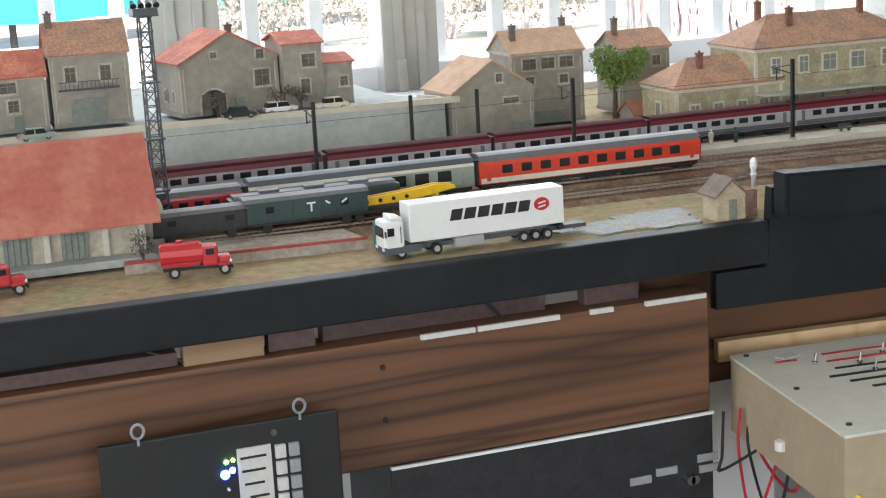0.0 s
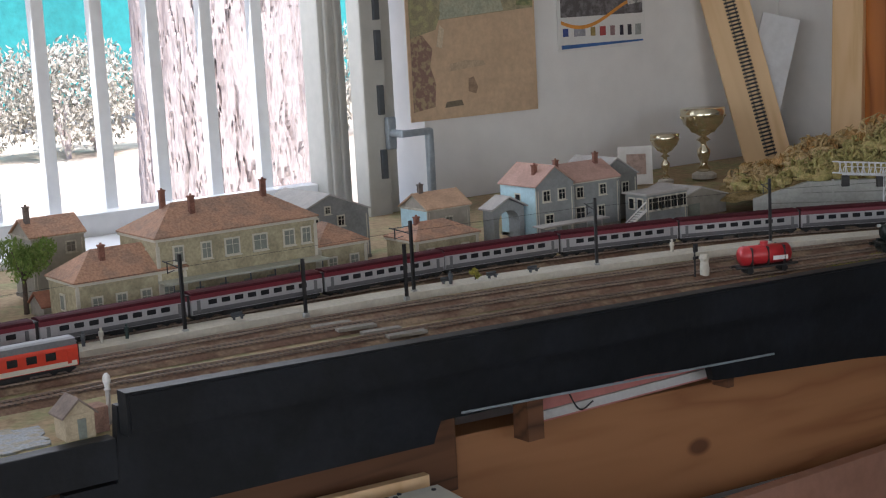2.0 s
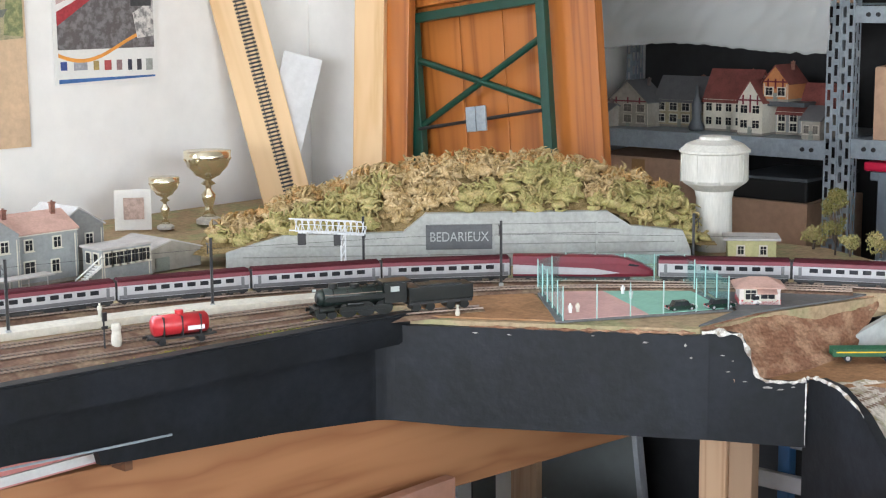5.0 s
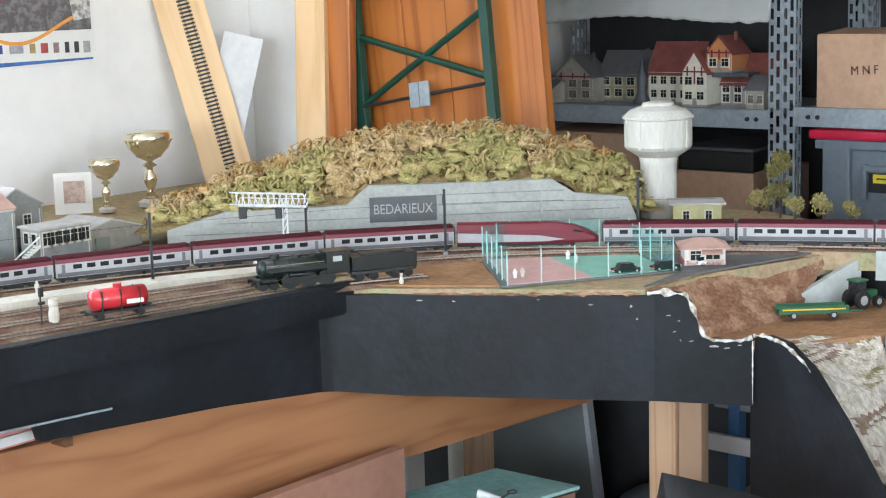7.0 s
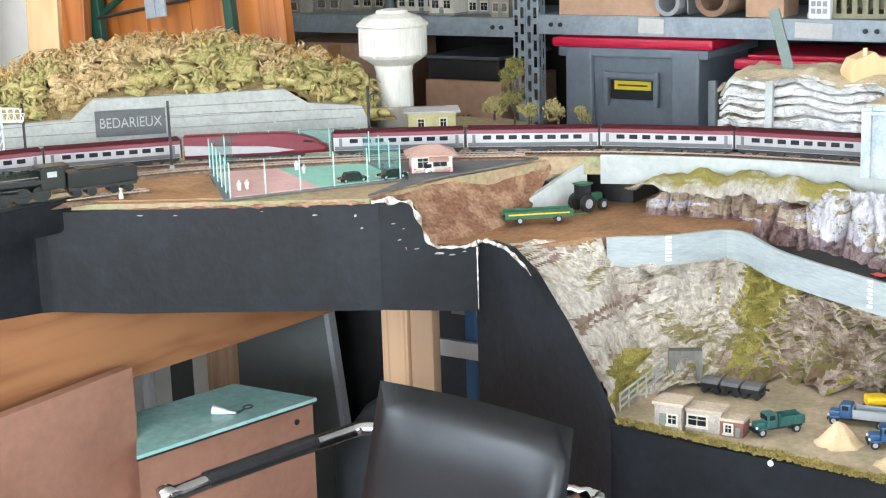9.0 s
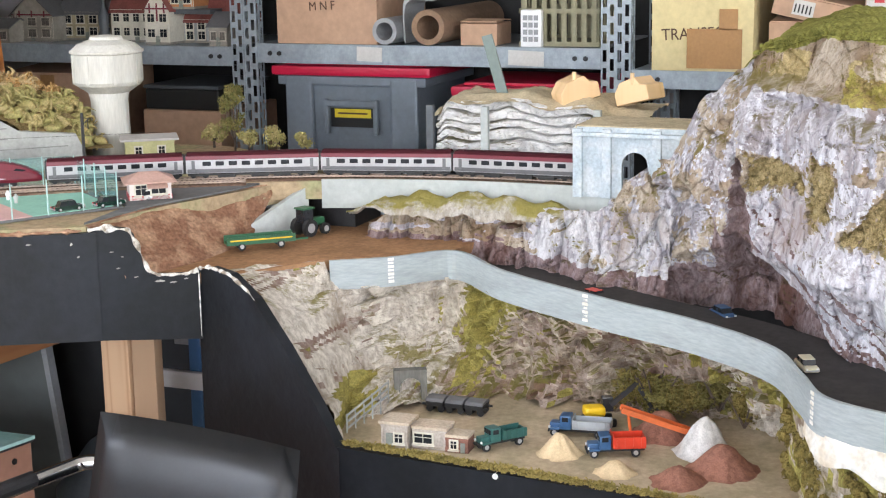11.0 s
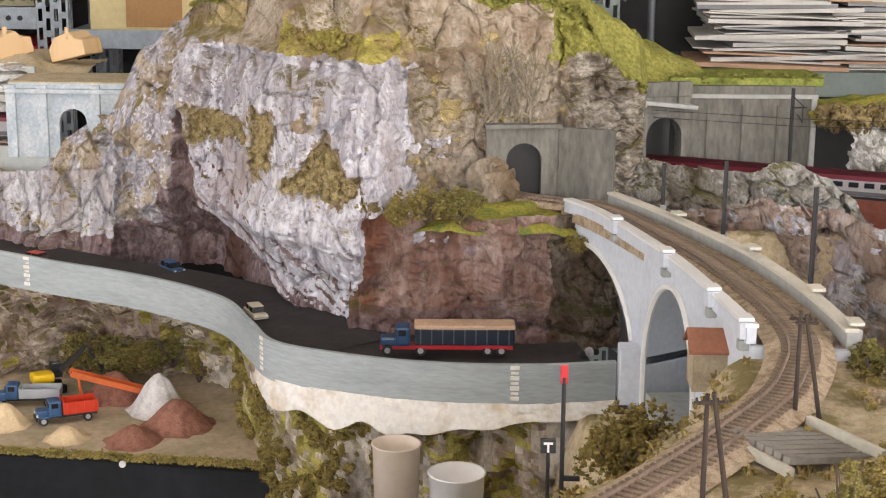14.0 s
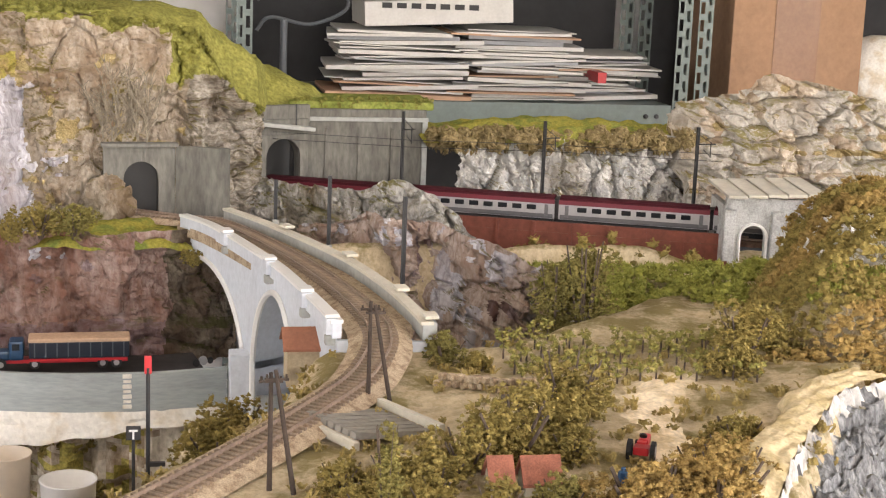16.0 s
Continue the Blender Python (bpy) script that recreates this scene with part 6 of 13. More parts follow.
pts = [(-0.034, 0), (-0.034, 0.062), (0, 0.080), (0.034, 0.062), (0.034, 0)] + [(0.022 * math.cos(a * math.pi / 10), 0.034 + 0.024 * math.sin(a * math.pi / 10)) for a in range(11)][:1] + [(0.022, 0)]
bm = B()
outer = [(-0.034, 0), (-0.034, 0.060), (0, 0.076), (0.034, 0.060), (0.034, 0)]
inner = [(0.023, 0), (0.023, 0.036)] + [(0.023 * math.cos(a * math.pi / 10), 0.036 + 0.02 * math.sin(a * math.pi / 10)) for a in range(1, 10)] + [(-0.023, 0.036), (-0.023, 0)]
slab_xz(bm, outer + inner, -0.015, 0.015)
part("wall", bm, WALL_PALE, arch)
bm = B()
slab_xz(bm, [(-0.04, 0.0585), (0, 0.0785), (0.04, 0.0585), (0.04, 0.0615), (0, 0.0815), (-0.04, 0.0615)], -0.02, 0.02)
part("roof", bm, ROOF_PALE, arch)
house("blue_house", "pale house with light blue side and salmon roof", (1.775, 2.30, ZT), 0.085, 0.10, 0.095, 0.030, 'y', WALL_PALE, ROOF_SALMON, [(-0.02, 0.075, 0.010, 0.014), (0.015, 0.075, 0.010, 0.014), (-0.015, 0.03, 0.012, 0.018)], [(0.02, 0.012, 0.026)], [(-0.02, -0.02, 0.018)], sides=[(0, 0.07, 0.012, 0.014)])
part("side_wall", box(B(), (-0.043, 0, 0.046), (0.002, 0.098, 0.09)), WALL_BLUE, bpy.data.objects["blue_house"], "light blue side wall")
house("long_house", "grey house with salmon roof and chimney", (1.875, 2.315, ZT), 0.13, 0.10, 0.09, 0.026, 'x', WALL_PALE, ROOF_SALMON, [(-0.03, 0.07, 0.010, 0.014), (0.025, 0.07, 0.010, 0.014), (-0.03, 0.03, 0.014, 0.02), (0.02, 0.03, 0.010, 0.016)], [], [(-0.05, -0.01, 0.02), (0.045, -0.01, 0.024)], sides=[])
house("dark_gable_house", "dark grey gabled house", (1.972, 2.36, ZT), 0.10, 0.11, 0.085, 0.030, 'y', mat("dark_rendered_wall", (0.22, 0.22, 0.21), 0.9, vary=0.1, size=30), ROOF_PALE, [(0.02, 0.06, 0.010, 0.014)], [])
box_ = house("signal_box", "pale signal box with glazed upper floor and outside stair", (1.985, 2.215, ZT), 0.10, 0.055, 0.058, 0.0, 'flat', WALL_PALE, ROOF_PALE, [(-0.038 + k * 0.0155, 0.042, 0.011, 0.017) for k in range(6)], [], sides=[(-0.012, 0.042, 0.011, 0.017), (0.01, 0.042, 0.011, 0.017)])
bm = B()
for k in range(9):
    box(bm, (-0.053 - k * 0.0055, -0.02, 0.030 - k * 0.0034), (0.006, 0.014, 0.0022))
slab_xz(bm, [(-0.05, 0.036), (-0.105, 0.002), (-0.105, 0.0), (-0.05, 0.030)], -0.0285, -0.027)
slab_xz(bm, [(-0.05, 0.050), (-0.105, 0.016), (-0.105, 0.013), (-0.05, 0.047)], -0.0285, -0.0275)
part("stair", bm, CARWHITE, box_, "white outside stair")
house("low_shed", "low grey shed with pale gable roof", (2.10, 2.27, ZT), 0.13, 0.11, 0.034, 0.018, 'y', WALL_GREY, ROOF_PALE, [], [(-0.02, 0.03, 0.024)])
bm = B()
box(bm, (1.76, 2.19, ZT + 0.034), (0.15, 0.03, 0.003), bevel=0.0006)
for k in range(5):
    cyl(bm, (1.69 + k * 0.035, 2.19, ZT), (1.69 + k * 0.035, 2.19, ZT + 0.034), 0.0011, n=6)
solo("bus_shelter", bm, ROOF_PALE, "pale open shelter on thin posts", "shelter")

# goods depot at the front, hut and water crane
depot = thing("goods_depot", "goods depot with wide red roof and grey green doors", "model building", (-0.085, 1.875, ZT))
bm = B()
box(bm, (0, 0, 0.0275), (0.30, 0.10, 0.055))
part("wall", bm, mat("depot_wall", (0.42, 0.38, 0.30), 0.9, vary=0.16, size=30, bump=0.3, bump_size=300), depot)
part("roof", roof_mesh(0.30, 0.10, 0.055, 0.062, 'x', 0.014), mat("depot_red_roof", (0.40, 0.12, 0.085), 0.8, vary=0.12, size=20, second=(0.46, 0.17, 0.12), bump=0.3, bump_size=250), depot, "faded red sheet roof")
for u in (-0.12, -0.075, -0.03, 0.025, 0.08):
    d = part("door", box(B(), (u, -0.0505, 0.026), (0.026, 0.002, 0.040), bevel=0.0005), SHUTTER, depot, "grey green sliding door")
    bm = B()
    for k in range(4):
        box(bm, (u - 0.009 + k * 0.006, -0.0518, 0.026), (0.0006, 0.001, 0.038))
    part("plank_joint", bm, DARK_GREY, d)
for u in (-0.145, -0.098, -0.052, -0.003, 0.053, 0.11, 0.146):
    bm = B()
    box(bm, (u, -0.0515, 0.026), (0.006, 0.004, 0.052), bevel=0.0006)
    part("pilaster", bm, PLATFORM, depot)
bm = B()
box(bm, (0, -0.064, 0.004), (0.31, 0.026, 0.008), bevel=0.001)
part("loading_ramp", bm, CONCRETE, depot)
hut = house("crossing_hut", "small beige hut with slate gable roof", (0.643, 1.692, ZT - 0.004), 0.032, 0.03, 0.028, 0.014, 'y', mat("hut_wall", (0.46, 0.38, 0.26), 0.9, vary=0.15, size=60), mat("hut_roof", (0.22, 0.17, 0.14), 0.85, vary=0.2, size=60), [], [(0.002, 0.009, 0.022)], [], 0)
bm = B()
box(bm, (0.668, 1.697, ZT + 0.010), (0.022, 0.024, 0.028), bevel=0.0008)
solo("brick_shed", bm, mat("small_brick", (0.34, 0.2, 0.15), 0.9, vary=0.25, size=120), "small brick lean-to shed", "model building")
crane = thing("water_crane", "white water crane column beside the hut", "water crane", (0.691, 1.712, ZT - 0.004))
bm = B()
lathe(bm, (0, 0, 0), [(0.0042, 0), (0.0042, 0.003), (0.0026, 0.005), (0.0026, 0.036), (0.0040, 0.038), (0.0026, 0.040), (0.0030, 0.043), (0.0044, 0.047), (0.0038, 0.053), (0.0016, 0.056)], 14)
part("column", bm, CARWHITE, crane)
bm = B()
cyl(bm, (0.001, 0, 0.013), (-0.024, -0.001, 0.014), 0.0021)
cyl(bm, (-0.024, -0.001, 0.0155), (-0.024, -0.001, 0.003), 0.0019)
part("spout", bm, CARWHITE, crane)
WET = mat("pale_wet_paving", (0.24, 0.26, 0.27), 0.6, vary=0.35, size=50, second=(0.25, 0.22, 0.15), share=0.5, bump=0.4, bump_size=200)
for cx, cy, rx, ry, seed in ((0.585, 1.735, 0.052, 0.040, 1), (0.520, 1.715, 0.050, 0.030, 2), (0.575, 1.690, 0.040, 0.016, 3), (0.47, 1.735, 0.032, 0.030, 4)):
    bm = B()
    outline = []
    for q in range(40):
        a = math.tau * q / 40
        r = 0.85 + 0.38 * noise.noise(Vector((1.6 * math.cos(a), 1.6 * math.sin(a), seed * 3.1))) + 0.16 * noise.noise(Vector((6 * math.cos(a), 6 * math.sin(a), seed)))
        outline.append((cx + rx * r * math.cos(a), cy + ry * r * math.sin(a)))
    prism(bm, outline, ZT - 0.006, ZT - 0.0026 + 0.0003 * seed)
    solo("yard_paving", bm, WET, "pale bluish worn ground of the goods yard", "paving", kind="structure")
bm = B()
prism(bm, [(0.035, 1.779), (0.276, 1.759), (0.268, 1.824), (0.045, 1.848)], ZT - 0.004, ZT + 0.006)
solo("loading_bank", bm, mat("worn_bank_concrete", (0.36, 0.32, 0.27), 0.95, vary=0.25, size=25, second=(0.27, 0.23, 0.19), bump=0.5, bump_size=300, spec=0.1), "grey brown loading bank beside the depot", "loading bank", kind="structure")
bm = B()
box(bm, (0.1555, 1.7685, ZT + 0.0075), (0.24, 0.002, 0.003), rz=-4.75)
solo("red_edge_strip", bm, mat("dull_red_edge", (0.34, 0.05, 0.04), 0.7, vary=0.2, size=40), "dull red edge strip along the loading bank", "edge strip")
kio = thing("telephone_kiosk", "teal telephone kiosk beside the lorry", "kiosk", (0.288, 1.755, ZT - 0.004))
part("body", box(B(), (0, 0, 0.014), (0.012, 0.012, 0.028), bevel=0.0008), mat("teal_paint", (0.02, 0.14, 0.16), 0.4, vary=0.1, size=30), kio)
part("window", box(B(), (0, -0.0062, 0.016), (0.008, 0.001, 0.018)), PANE, kio)
bm = B()
lathe(bm, (0.079, 1.86, ZT - 0.004), [(0.011, 0), (0.011, 0.03), (0.0105, 0.048), (0.008, 0.056), (0.003, 0.059)], 18)
solo("storage_tank", bm, PLATFORM, "pale round storage tank behind the depot", "tank", smooth=True)


def figurine(x, y, z, colour, h=0.02):
    bm = B()
    lathe(bm, (x, y, z), [(0.0025, 0), (0.0028, h * 0.45), (0.0038, h * 0.5), (0.0034, h * 0.78), (0.0012, h * 0.83), (0.0019, h * 0.9), (0.0015, h), (0.0004, h * 1.01)], 8)
    return solo("figurine", bm, colour, "tiny plain model figure shape on the layout", "figurine", "figurines")


for k, (x, y) in enumerate(((0.80, 2.04), (0.825, 2.04), (0.86, 2.038), (1.36, 2.0), (1.75, 1.935))):
    figurine(x, y, ZT + 0.010, (DARK_GREY, PLATFORM, DGREEN)[k % 3])
for x, y in ((1.02, 2.03), (1.43, 1.99), (1.50, 1.978), (1.36, 2.01)):
    bm = B()
    box(bm, (x, y, ZT + 0.0145), (0.018, 0.006, 0.0015))
    box(bm, (x, y + 0.003, ZT + 0.0175), (0.018, 0.001, 0.004))
    for dx in (-0.006, 0.006):
        box(bm, (x + dx, y, ZT + 0.012), (0.0015, 0.005, 0.004))
    solo("platform_bench", bm, DARK_GREY, "small dark platform bench", "bench", "platform benches")


def model_tree(name, label, at, h, r, trunk_h, leafm, n=900, seed=1, leaf=0.0022, lumps=9, squash=0.8):
    """A small tree: tapered trunk with limbs and many leaf clumps with gaps."""
    t = thing(name, label, "model tree", at)
    rnd = random.Random(seed)
    bm = B()
    cyl(bm, (0, 0, 0), (0.001, 0, trunk_h), r * 0.09, r * 0.06, 8)
    tips = []
    for k in range(lumps):
        a, q = rnd.uniform(0, 6.28), rnd.uniform(0.25, 0.75) * r
        z = trunk_h + (h - trunk_h) * rnd.uniform(0.15, 0.85)
        tips.append((q * math.cos(a), q * math.sin(a), z))
        cyl(bm, (0, 0, trunk_h * 0.8), tips[-1], r * 0.045, r * 0.015, 6)
    part("trunk", bm, SLEEPER, t, "dark trunk with limbs")
    bm = B()
    for c in tips:
        leaf_cloud(bm, c, r * rnd.uniform(0.35, 0.5), n // lumps, leaf, rnd, squash)
    part("crown", bm, leafm, t)
    return t


LEAF_G = mat("green_foliage", (0.13, 0.20, 0.05), 0.9, vary=0.4, size=120, second=(0.2, 0.26, 0.08), spec=0.1)
model_tree("model_tree", "leafy green plane tree among the houses", (0.845, 2.36, ZT), 0.112, 0.05, 0.06, LEAF_G, 2600, 4, 0.0028, 12)
for k, (x, y, z) in enumerate(((0.245, 2.33, UP), (0.33, 2.325, UP), (0.36, 2.33, UP), (0.055, 1.79, ZT))):
    model_tree("bare_bush", "grey leafless bush on the street", (x, y, z), 0.035, 0.018, 0.01, mat("grey_twigs", (0.14, 0.13, 0.11), 0.9, vary=0.3, size=90), 260, 10 + k, 0.0016, 6)
model_tree("platform_shrub", "yellow green shrub on the platform", (1.405, 2.0, ZT + 0.010), 0.018, 0.012, 0.004, GRASS, 240, 22, 0.0018, 5)


# ---- corner: retaining wall, moss hill, sports court, kiosk, tower ----
WL, WR = Vector((2.17, 2.15, 0)), Vector((2.75, 1.56, 0))
wdir = (WR - WL).normalized()
wang = math.degrees(math.atan2(wdir.y, wdir.x))
wallc = thing("retaining_wall", "grey concrete retaining wall below the moss hill", "retaining wall", (WL.x, WL.y, ZT), wang)
bm = B()
slab_xz(bm, [(0, -0.004), (0, 0.026), (0.10, 0.056), (0.315, 0.059), (0.355, 0.092), (0.68, 0.092), (0.72, 0.066), (0.815, 0.055), (0.83, 0.02), (0.83, -0.004)], 0, 0.02)
part("wall", bm, CONCRETE, wallc)
for z in (0.018, 0.036, 0.054, 0.072):
    x0, x1 = (0.03 if z < 0.03 else 0.09 if z < 0.05 else 0.36), (0.80 if z < 0.05 else 0.70)
    bm = B()
    box(bm, ((x0 + x1) / 2, -0.0004, z), (x1 - x0, 0.0016, 0.0016))
    part("board_line", bm, mat("board_line", (0.24, 0.24, 0.23), 0.9, vary=0.2, size=30) if z < 0.02 else bpy.data.materials["board_line"], wallc)
for x in (0.145, 0.36, 0.475, 0.66):
    bm = B()
    box(bm, (x, -0.001, 0.035), (0.004, 0.003, 0.078 if x > 0.3 else 0.05))
    part("buttress", bm, CONCRETE, wallc)
sign = part("sign_board", box(B(), (0.414, -0.003, 0.050), (0.118, 0.004, 0.044), bevel=0.0006), mat("dark_grey_sign", (0.085, 0.09, 0.095), 0.7, vary=0.12, size=40), wallc, "dark grey station name board")
text = bpy.data.curves.new("station_name", 'FONT')
text.body, text.size, text.extrude, text.align_x, text.align_y = "BEDARIEUX", 0.0245, 0.0003, 'CENTER', 'CENTER'
tob = new("station_name", text)
tob.data.materials.append(mat("pale_letters", (0.33, 0.34, 0.34), 0.7, vary=0.05, size=40))
tob.parent = sign
tob.matrix_local = pose(0.414, -0.0053, 0.050, 90, 0, 0) @ Matrix.Diagonal((0.82, 1, 1, 1))

MOSS = mat("dried_moss", (0.47, 0.35, 0.19), 1.0, vary=0.3, size=40, second=(0.38, 0.27, 0.125), bump=1, bump_size=500, spec=0.05)
MOSS_G = mat("green_moss", (0.33, 0.295, 0.12), 1.0, vary=0.3, size=40, second=(0.40, 0.32, 0.15), bump=1, bump_size=500, spec=0.05)
MOSS_O = mat("rusty_moss", (0.50, 0.31, 0.14), 1.0, vary=0.4, size=60, second=(0.33, 0.2, 0.07), bump=1, bump_size=500, spec=0.05)
hill_h = lerp_table([(-0.06, 0.03), (0.0, 0.055), (0.15, 0.105), (0.30, 0.150), (0.46, 0.168), (0.62, 0.165), (0.74, 0.135), (0.83, 0.10), (0.88, 0.02)])


def hill_z(s, v):
    """Height over the track of the moss hill, s metres along the wall and v from its front to its crest and back."""
    front = lerp_table([(0, 0.030), (0.1, 0.058), (0.315, 0.06), (0.355, 0.09), (0.68, 0.09), (0.74, 0.066), (0.84, 0.03)])(s)
    crest = hill_h(s)
    return front + (crest - front) * math.sin(min(v, 1.25) * math.pi / 2) if v < 1 else crest - 0.14 * (v - 1)


bm = B()
rows = []
for i in range(70):
    s = -0.06 + 0.94 * i / 69
    row = []
    for k in range(30):
        v = 1.9 * k / 29
        p = WL + wdir * s + Vector((-wdir.y, wdir.x, 0)) * (0.012 + 0.19 * v)
        row.append((p.x, p.y, ZT + hill_z(s, v) - 0.004 + 0.009 * fractal(p.x, p.y, 0, 25, 4)))
    rows.append(row)
sheet(bm, rows)
bmesh.ops.recalc_face_normals(bm, faces=bm.faces)
solo("moss_hill", bm, mat("mossy_hill_soil", (0.27, 0.20, 0.10), 1.0, vary=0.4, size=50, second=(0.17, 0.125, 0.055), bump=1, bump_size=400, spec=0.05), "hill of dried yellow green moss above the wall", "model hill", smooth=True)


_ico = bmesh.new()
bmesh.ops.create_icosphere(_ico, subdivisions=2, radius=1)
_ico.verts.ensure_lookup_table()
ICO_V = [v.co.copy() for v in _ico.verts]
ICO_F = [[v.index for v in f.verts] for f in _ico.faces]
_ico.free()


def moss_lumps(name, label, places, material, seed, small=0.007, big=0.016, blades=34):
    """Uneven tufts of moss, each a soft core with short thick curls, as one heap."""
    rnd = random.Random(seed)
    verts, faces = [], []
    for p in places:
        r, c, o = rnd.uniform(small, big), Vector(p), len(verts)
        off = Vector((rnd.uniform(0, 50), rnd.uniform(0, 50), 0))
        lean = Vector((rnd.uniform(0.9, 1.6), rnd.uniform(0.9, 1.6), rnd.uniform(0.5, 0.9)))
        for v in ICO_V:
            f = 0.72 + 0.45 * noise.noise(v * 1.3 + off) + 0.38 * noise.noise(v * 3.4 + off)
            verts.append(c + Vector((v.x * lean.x, v.y * lean.y, v.z * lean.z)) * r * f)
        faces += [[o + i for i in f] for f in ICO_F]
        for k in range(blades):
            d = Vector((rnd.gauss(0, 1), rnd.gauss(0, 1), rnd.gauss(0.35, 1))).normalized()
            t = d.cross(Vector((rnd.gauss(0, 1), rnd.gauss(0, 1), rnd.gauss(0, 0.6)))).normalized()
            line = [c + d * r * 0.6]
            for q in range(3):
                line.append(line[-1] + (d * (0.34 - 0.26 * q) + t * (0.12 + 0.20 * q)) * r * rnd.uniform(0.7, 1.3))
            o, wide = len(verts), r * rnd.uniform(0.15, 0.26)
            u, w = d.cross(t), (d - t).normalized()
            for q, p in enumerate(line):
                f = wide * (1, 1, 0.85, 0.4)[q]
                verts += [p + u * f, p - u * f * 0.5 + w * f * 0.87, p - u * f * 0.5 - w * f * 0.87]
            for q in range(3):
                i = o + 3 * q
                faces += [[i, i + 1, i + 4, i + 3], [i + 1, i + 2, i + 5, i + 4], [i + 2, i, i + 3, i + 5]]
            faces.append([o + 9, o + 10, o + 11])
    me = bpy.data.meshes.new(name)
    me.from_pydata(verts, [], faces)
    me.polygons.foreach_set("use_smooth", [True] * len(me.polygons))
    me.materials.append(material)
    return tagged(new(name, me), label, "moss", kind="stuff")


rnd = random.Random(11)
spots = {0: [], 1: [], 2: []}
for k in range(640):
    s, v = rnd.uniform(-0.03, 0.86), rnd.uniform(0.02, 1.15) ** 0.9
    if v < 1 and noise.noise(Vector((s * 30, v * 7, 5))) < -0.28:
        continue
    p = WL + wdir * s + Vector((-wdir.y, wdir.x, 0)) * (0.012 + 0.19 * v)
    z = ZT + hill_z(s, v) + 0.002
    t = noise.noise(Vector((p.x * 7, p.y * 7, 2))) + (0.55 - v) * 0.6
    spots[1 if t > 0.12 else (2 if v > 0.7 and rnd.random() < 0.45 else 0)].append((p.x, p.y, z))
moss_lumps("moss_tufts", "heaped tufts of yellow dried moss", spots[0], MOSS, 1, 0.010, 0.021, 9)
moss_lumps("green_moss_tufts", "heaped tufts of green moss", spots[1], MOSS_G, 2, 0.011, 0.022, 7)
moss_lumps("rusty_moss_tufts", "orange brown moss tufts along the crest", spots[2], MOSS_O, 3, 0.009, 0.017, 11)


def twigs(name, label, places, material, seed, h=0.02, n=5, spread=0.5):
    """Thin curled stalks standing on a slope."""
    rnd = random.Random(seed)
    bm = B()
    for x, y, z in places:
        for k in range(n):
            a, q, l = rnd.uniform(0, 6.28), rnd.uniform(0.1, spread), h * rnd.uniform(0.5, 1.2)
            p0 = Vector((x + rnd.uniform(-0.004, 0.004), y + rnd.uniform(-0.004, 0.004), z))
            p1 = p0 + Vector((math.cos(a) * q, math.sin(a) * q, 1)) * l * 0.6
            p2 = p1 + Vector((math.cos(a + 1) * q * 1.4, math.sin(a + 1) * q * 1.4, 0.5)) * l * 0.5
            w = 0.0009
            for u, v2 in ((p0, p1), (p1, p2)):
                bm.faces.new([bm.verts.new(c) for c in (u + Vector((w, -w, 0)), v2 + Vector((w, -w, 0)) * 0.7, v2 - Vector((w, -w, 0)) * 0.7, u - Vector((w, -w, 0)))])
                bm.faces.new([bm.verts.new(c) for c in (u + Vector((w, w, 0)), v2 + Vector((w, w, 0)) * 0.7, v2 - Vector((w, w, 0)) * 0.7, u - Vector((w, w, 0)))])
    return solo(name, bm, material, label, "moss", kind="stuff")


twigs("moss_stalks", "thin curled moss stalks on the hill", [spots[2][k] for k in range(0, len(spots[2]), 2)], MOSS_O, 5, 0.017, 3, 0.7)

# sports court with mesh fence
bm = B()
prism(bm, [(2.19, 1.425), (2.43, 1.272), (2.56, 1.44), (2.44, 1.61), (2.36, 1.60)], ZT - 0.003, ZT)
solo("court_kerb", bm, ROAD, "grey kerbed base of the sports court", "court base", kind="structure")
bm = B()
prism(bm, [(2.205, 1.42), (2.318, 1.35), (2.45, 1.555), (2.40, 1.59), (2.36, 1.585)], ZT, ZT + 0.001)
solo("pink_court", bm, mat("pink_court_paint", (0.58, 0.36, 0.33), 0.9, vary=0.08, size=20), "pink half of the sports court", "court", kind="structure")
bm = B()
prism(bm, [(2.318, 1.35), (2.425, 1.285), (2.54, 1.44), (2.45, 1.555)], ZT, ZT + 0.001)
solo("green_court", bm, mat("green_court_paint", (0.24, 0.48, 0.38), 0.9, vary=0.08, size=20), "green half of the sports court", "court", kind="structure")
NET = bpy.data.materials.new("teal_fence_mesh")
NET.use_nodes = True
_n = NET.node_tree
_b = _n.nodes["Principled BSDF"]
_b.inputs["Base Color"].default_value = (0.12, 0.36, 0.33, 1)
_b.inputs["Alpha"].default_value = 0.32
_b.inputs["Roughness"].default_value = 0.6
fence = thing("court_fence", "teal mesh fence round the sports court", "fence")
ringp = [(2.20, 1.42), (2.425, 1.278), (2.55, 1.44), (2.44, 1.60), (2.36, 1.595), (2.20, 1.42)]
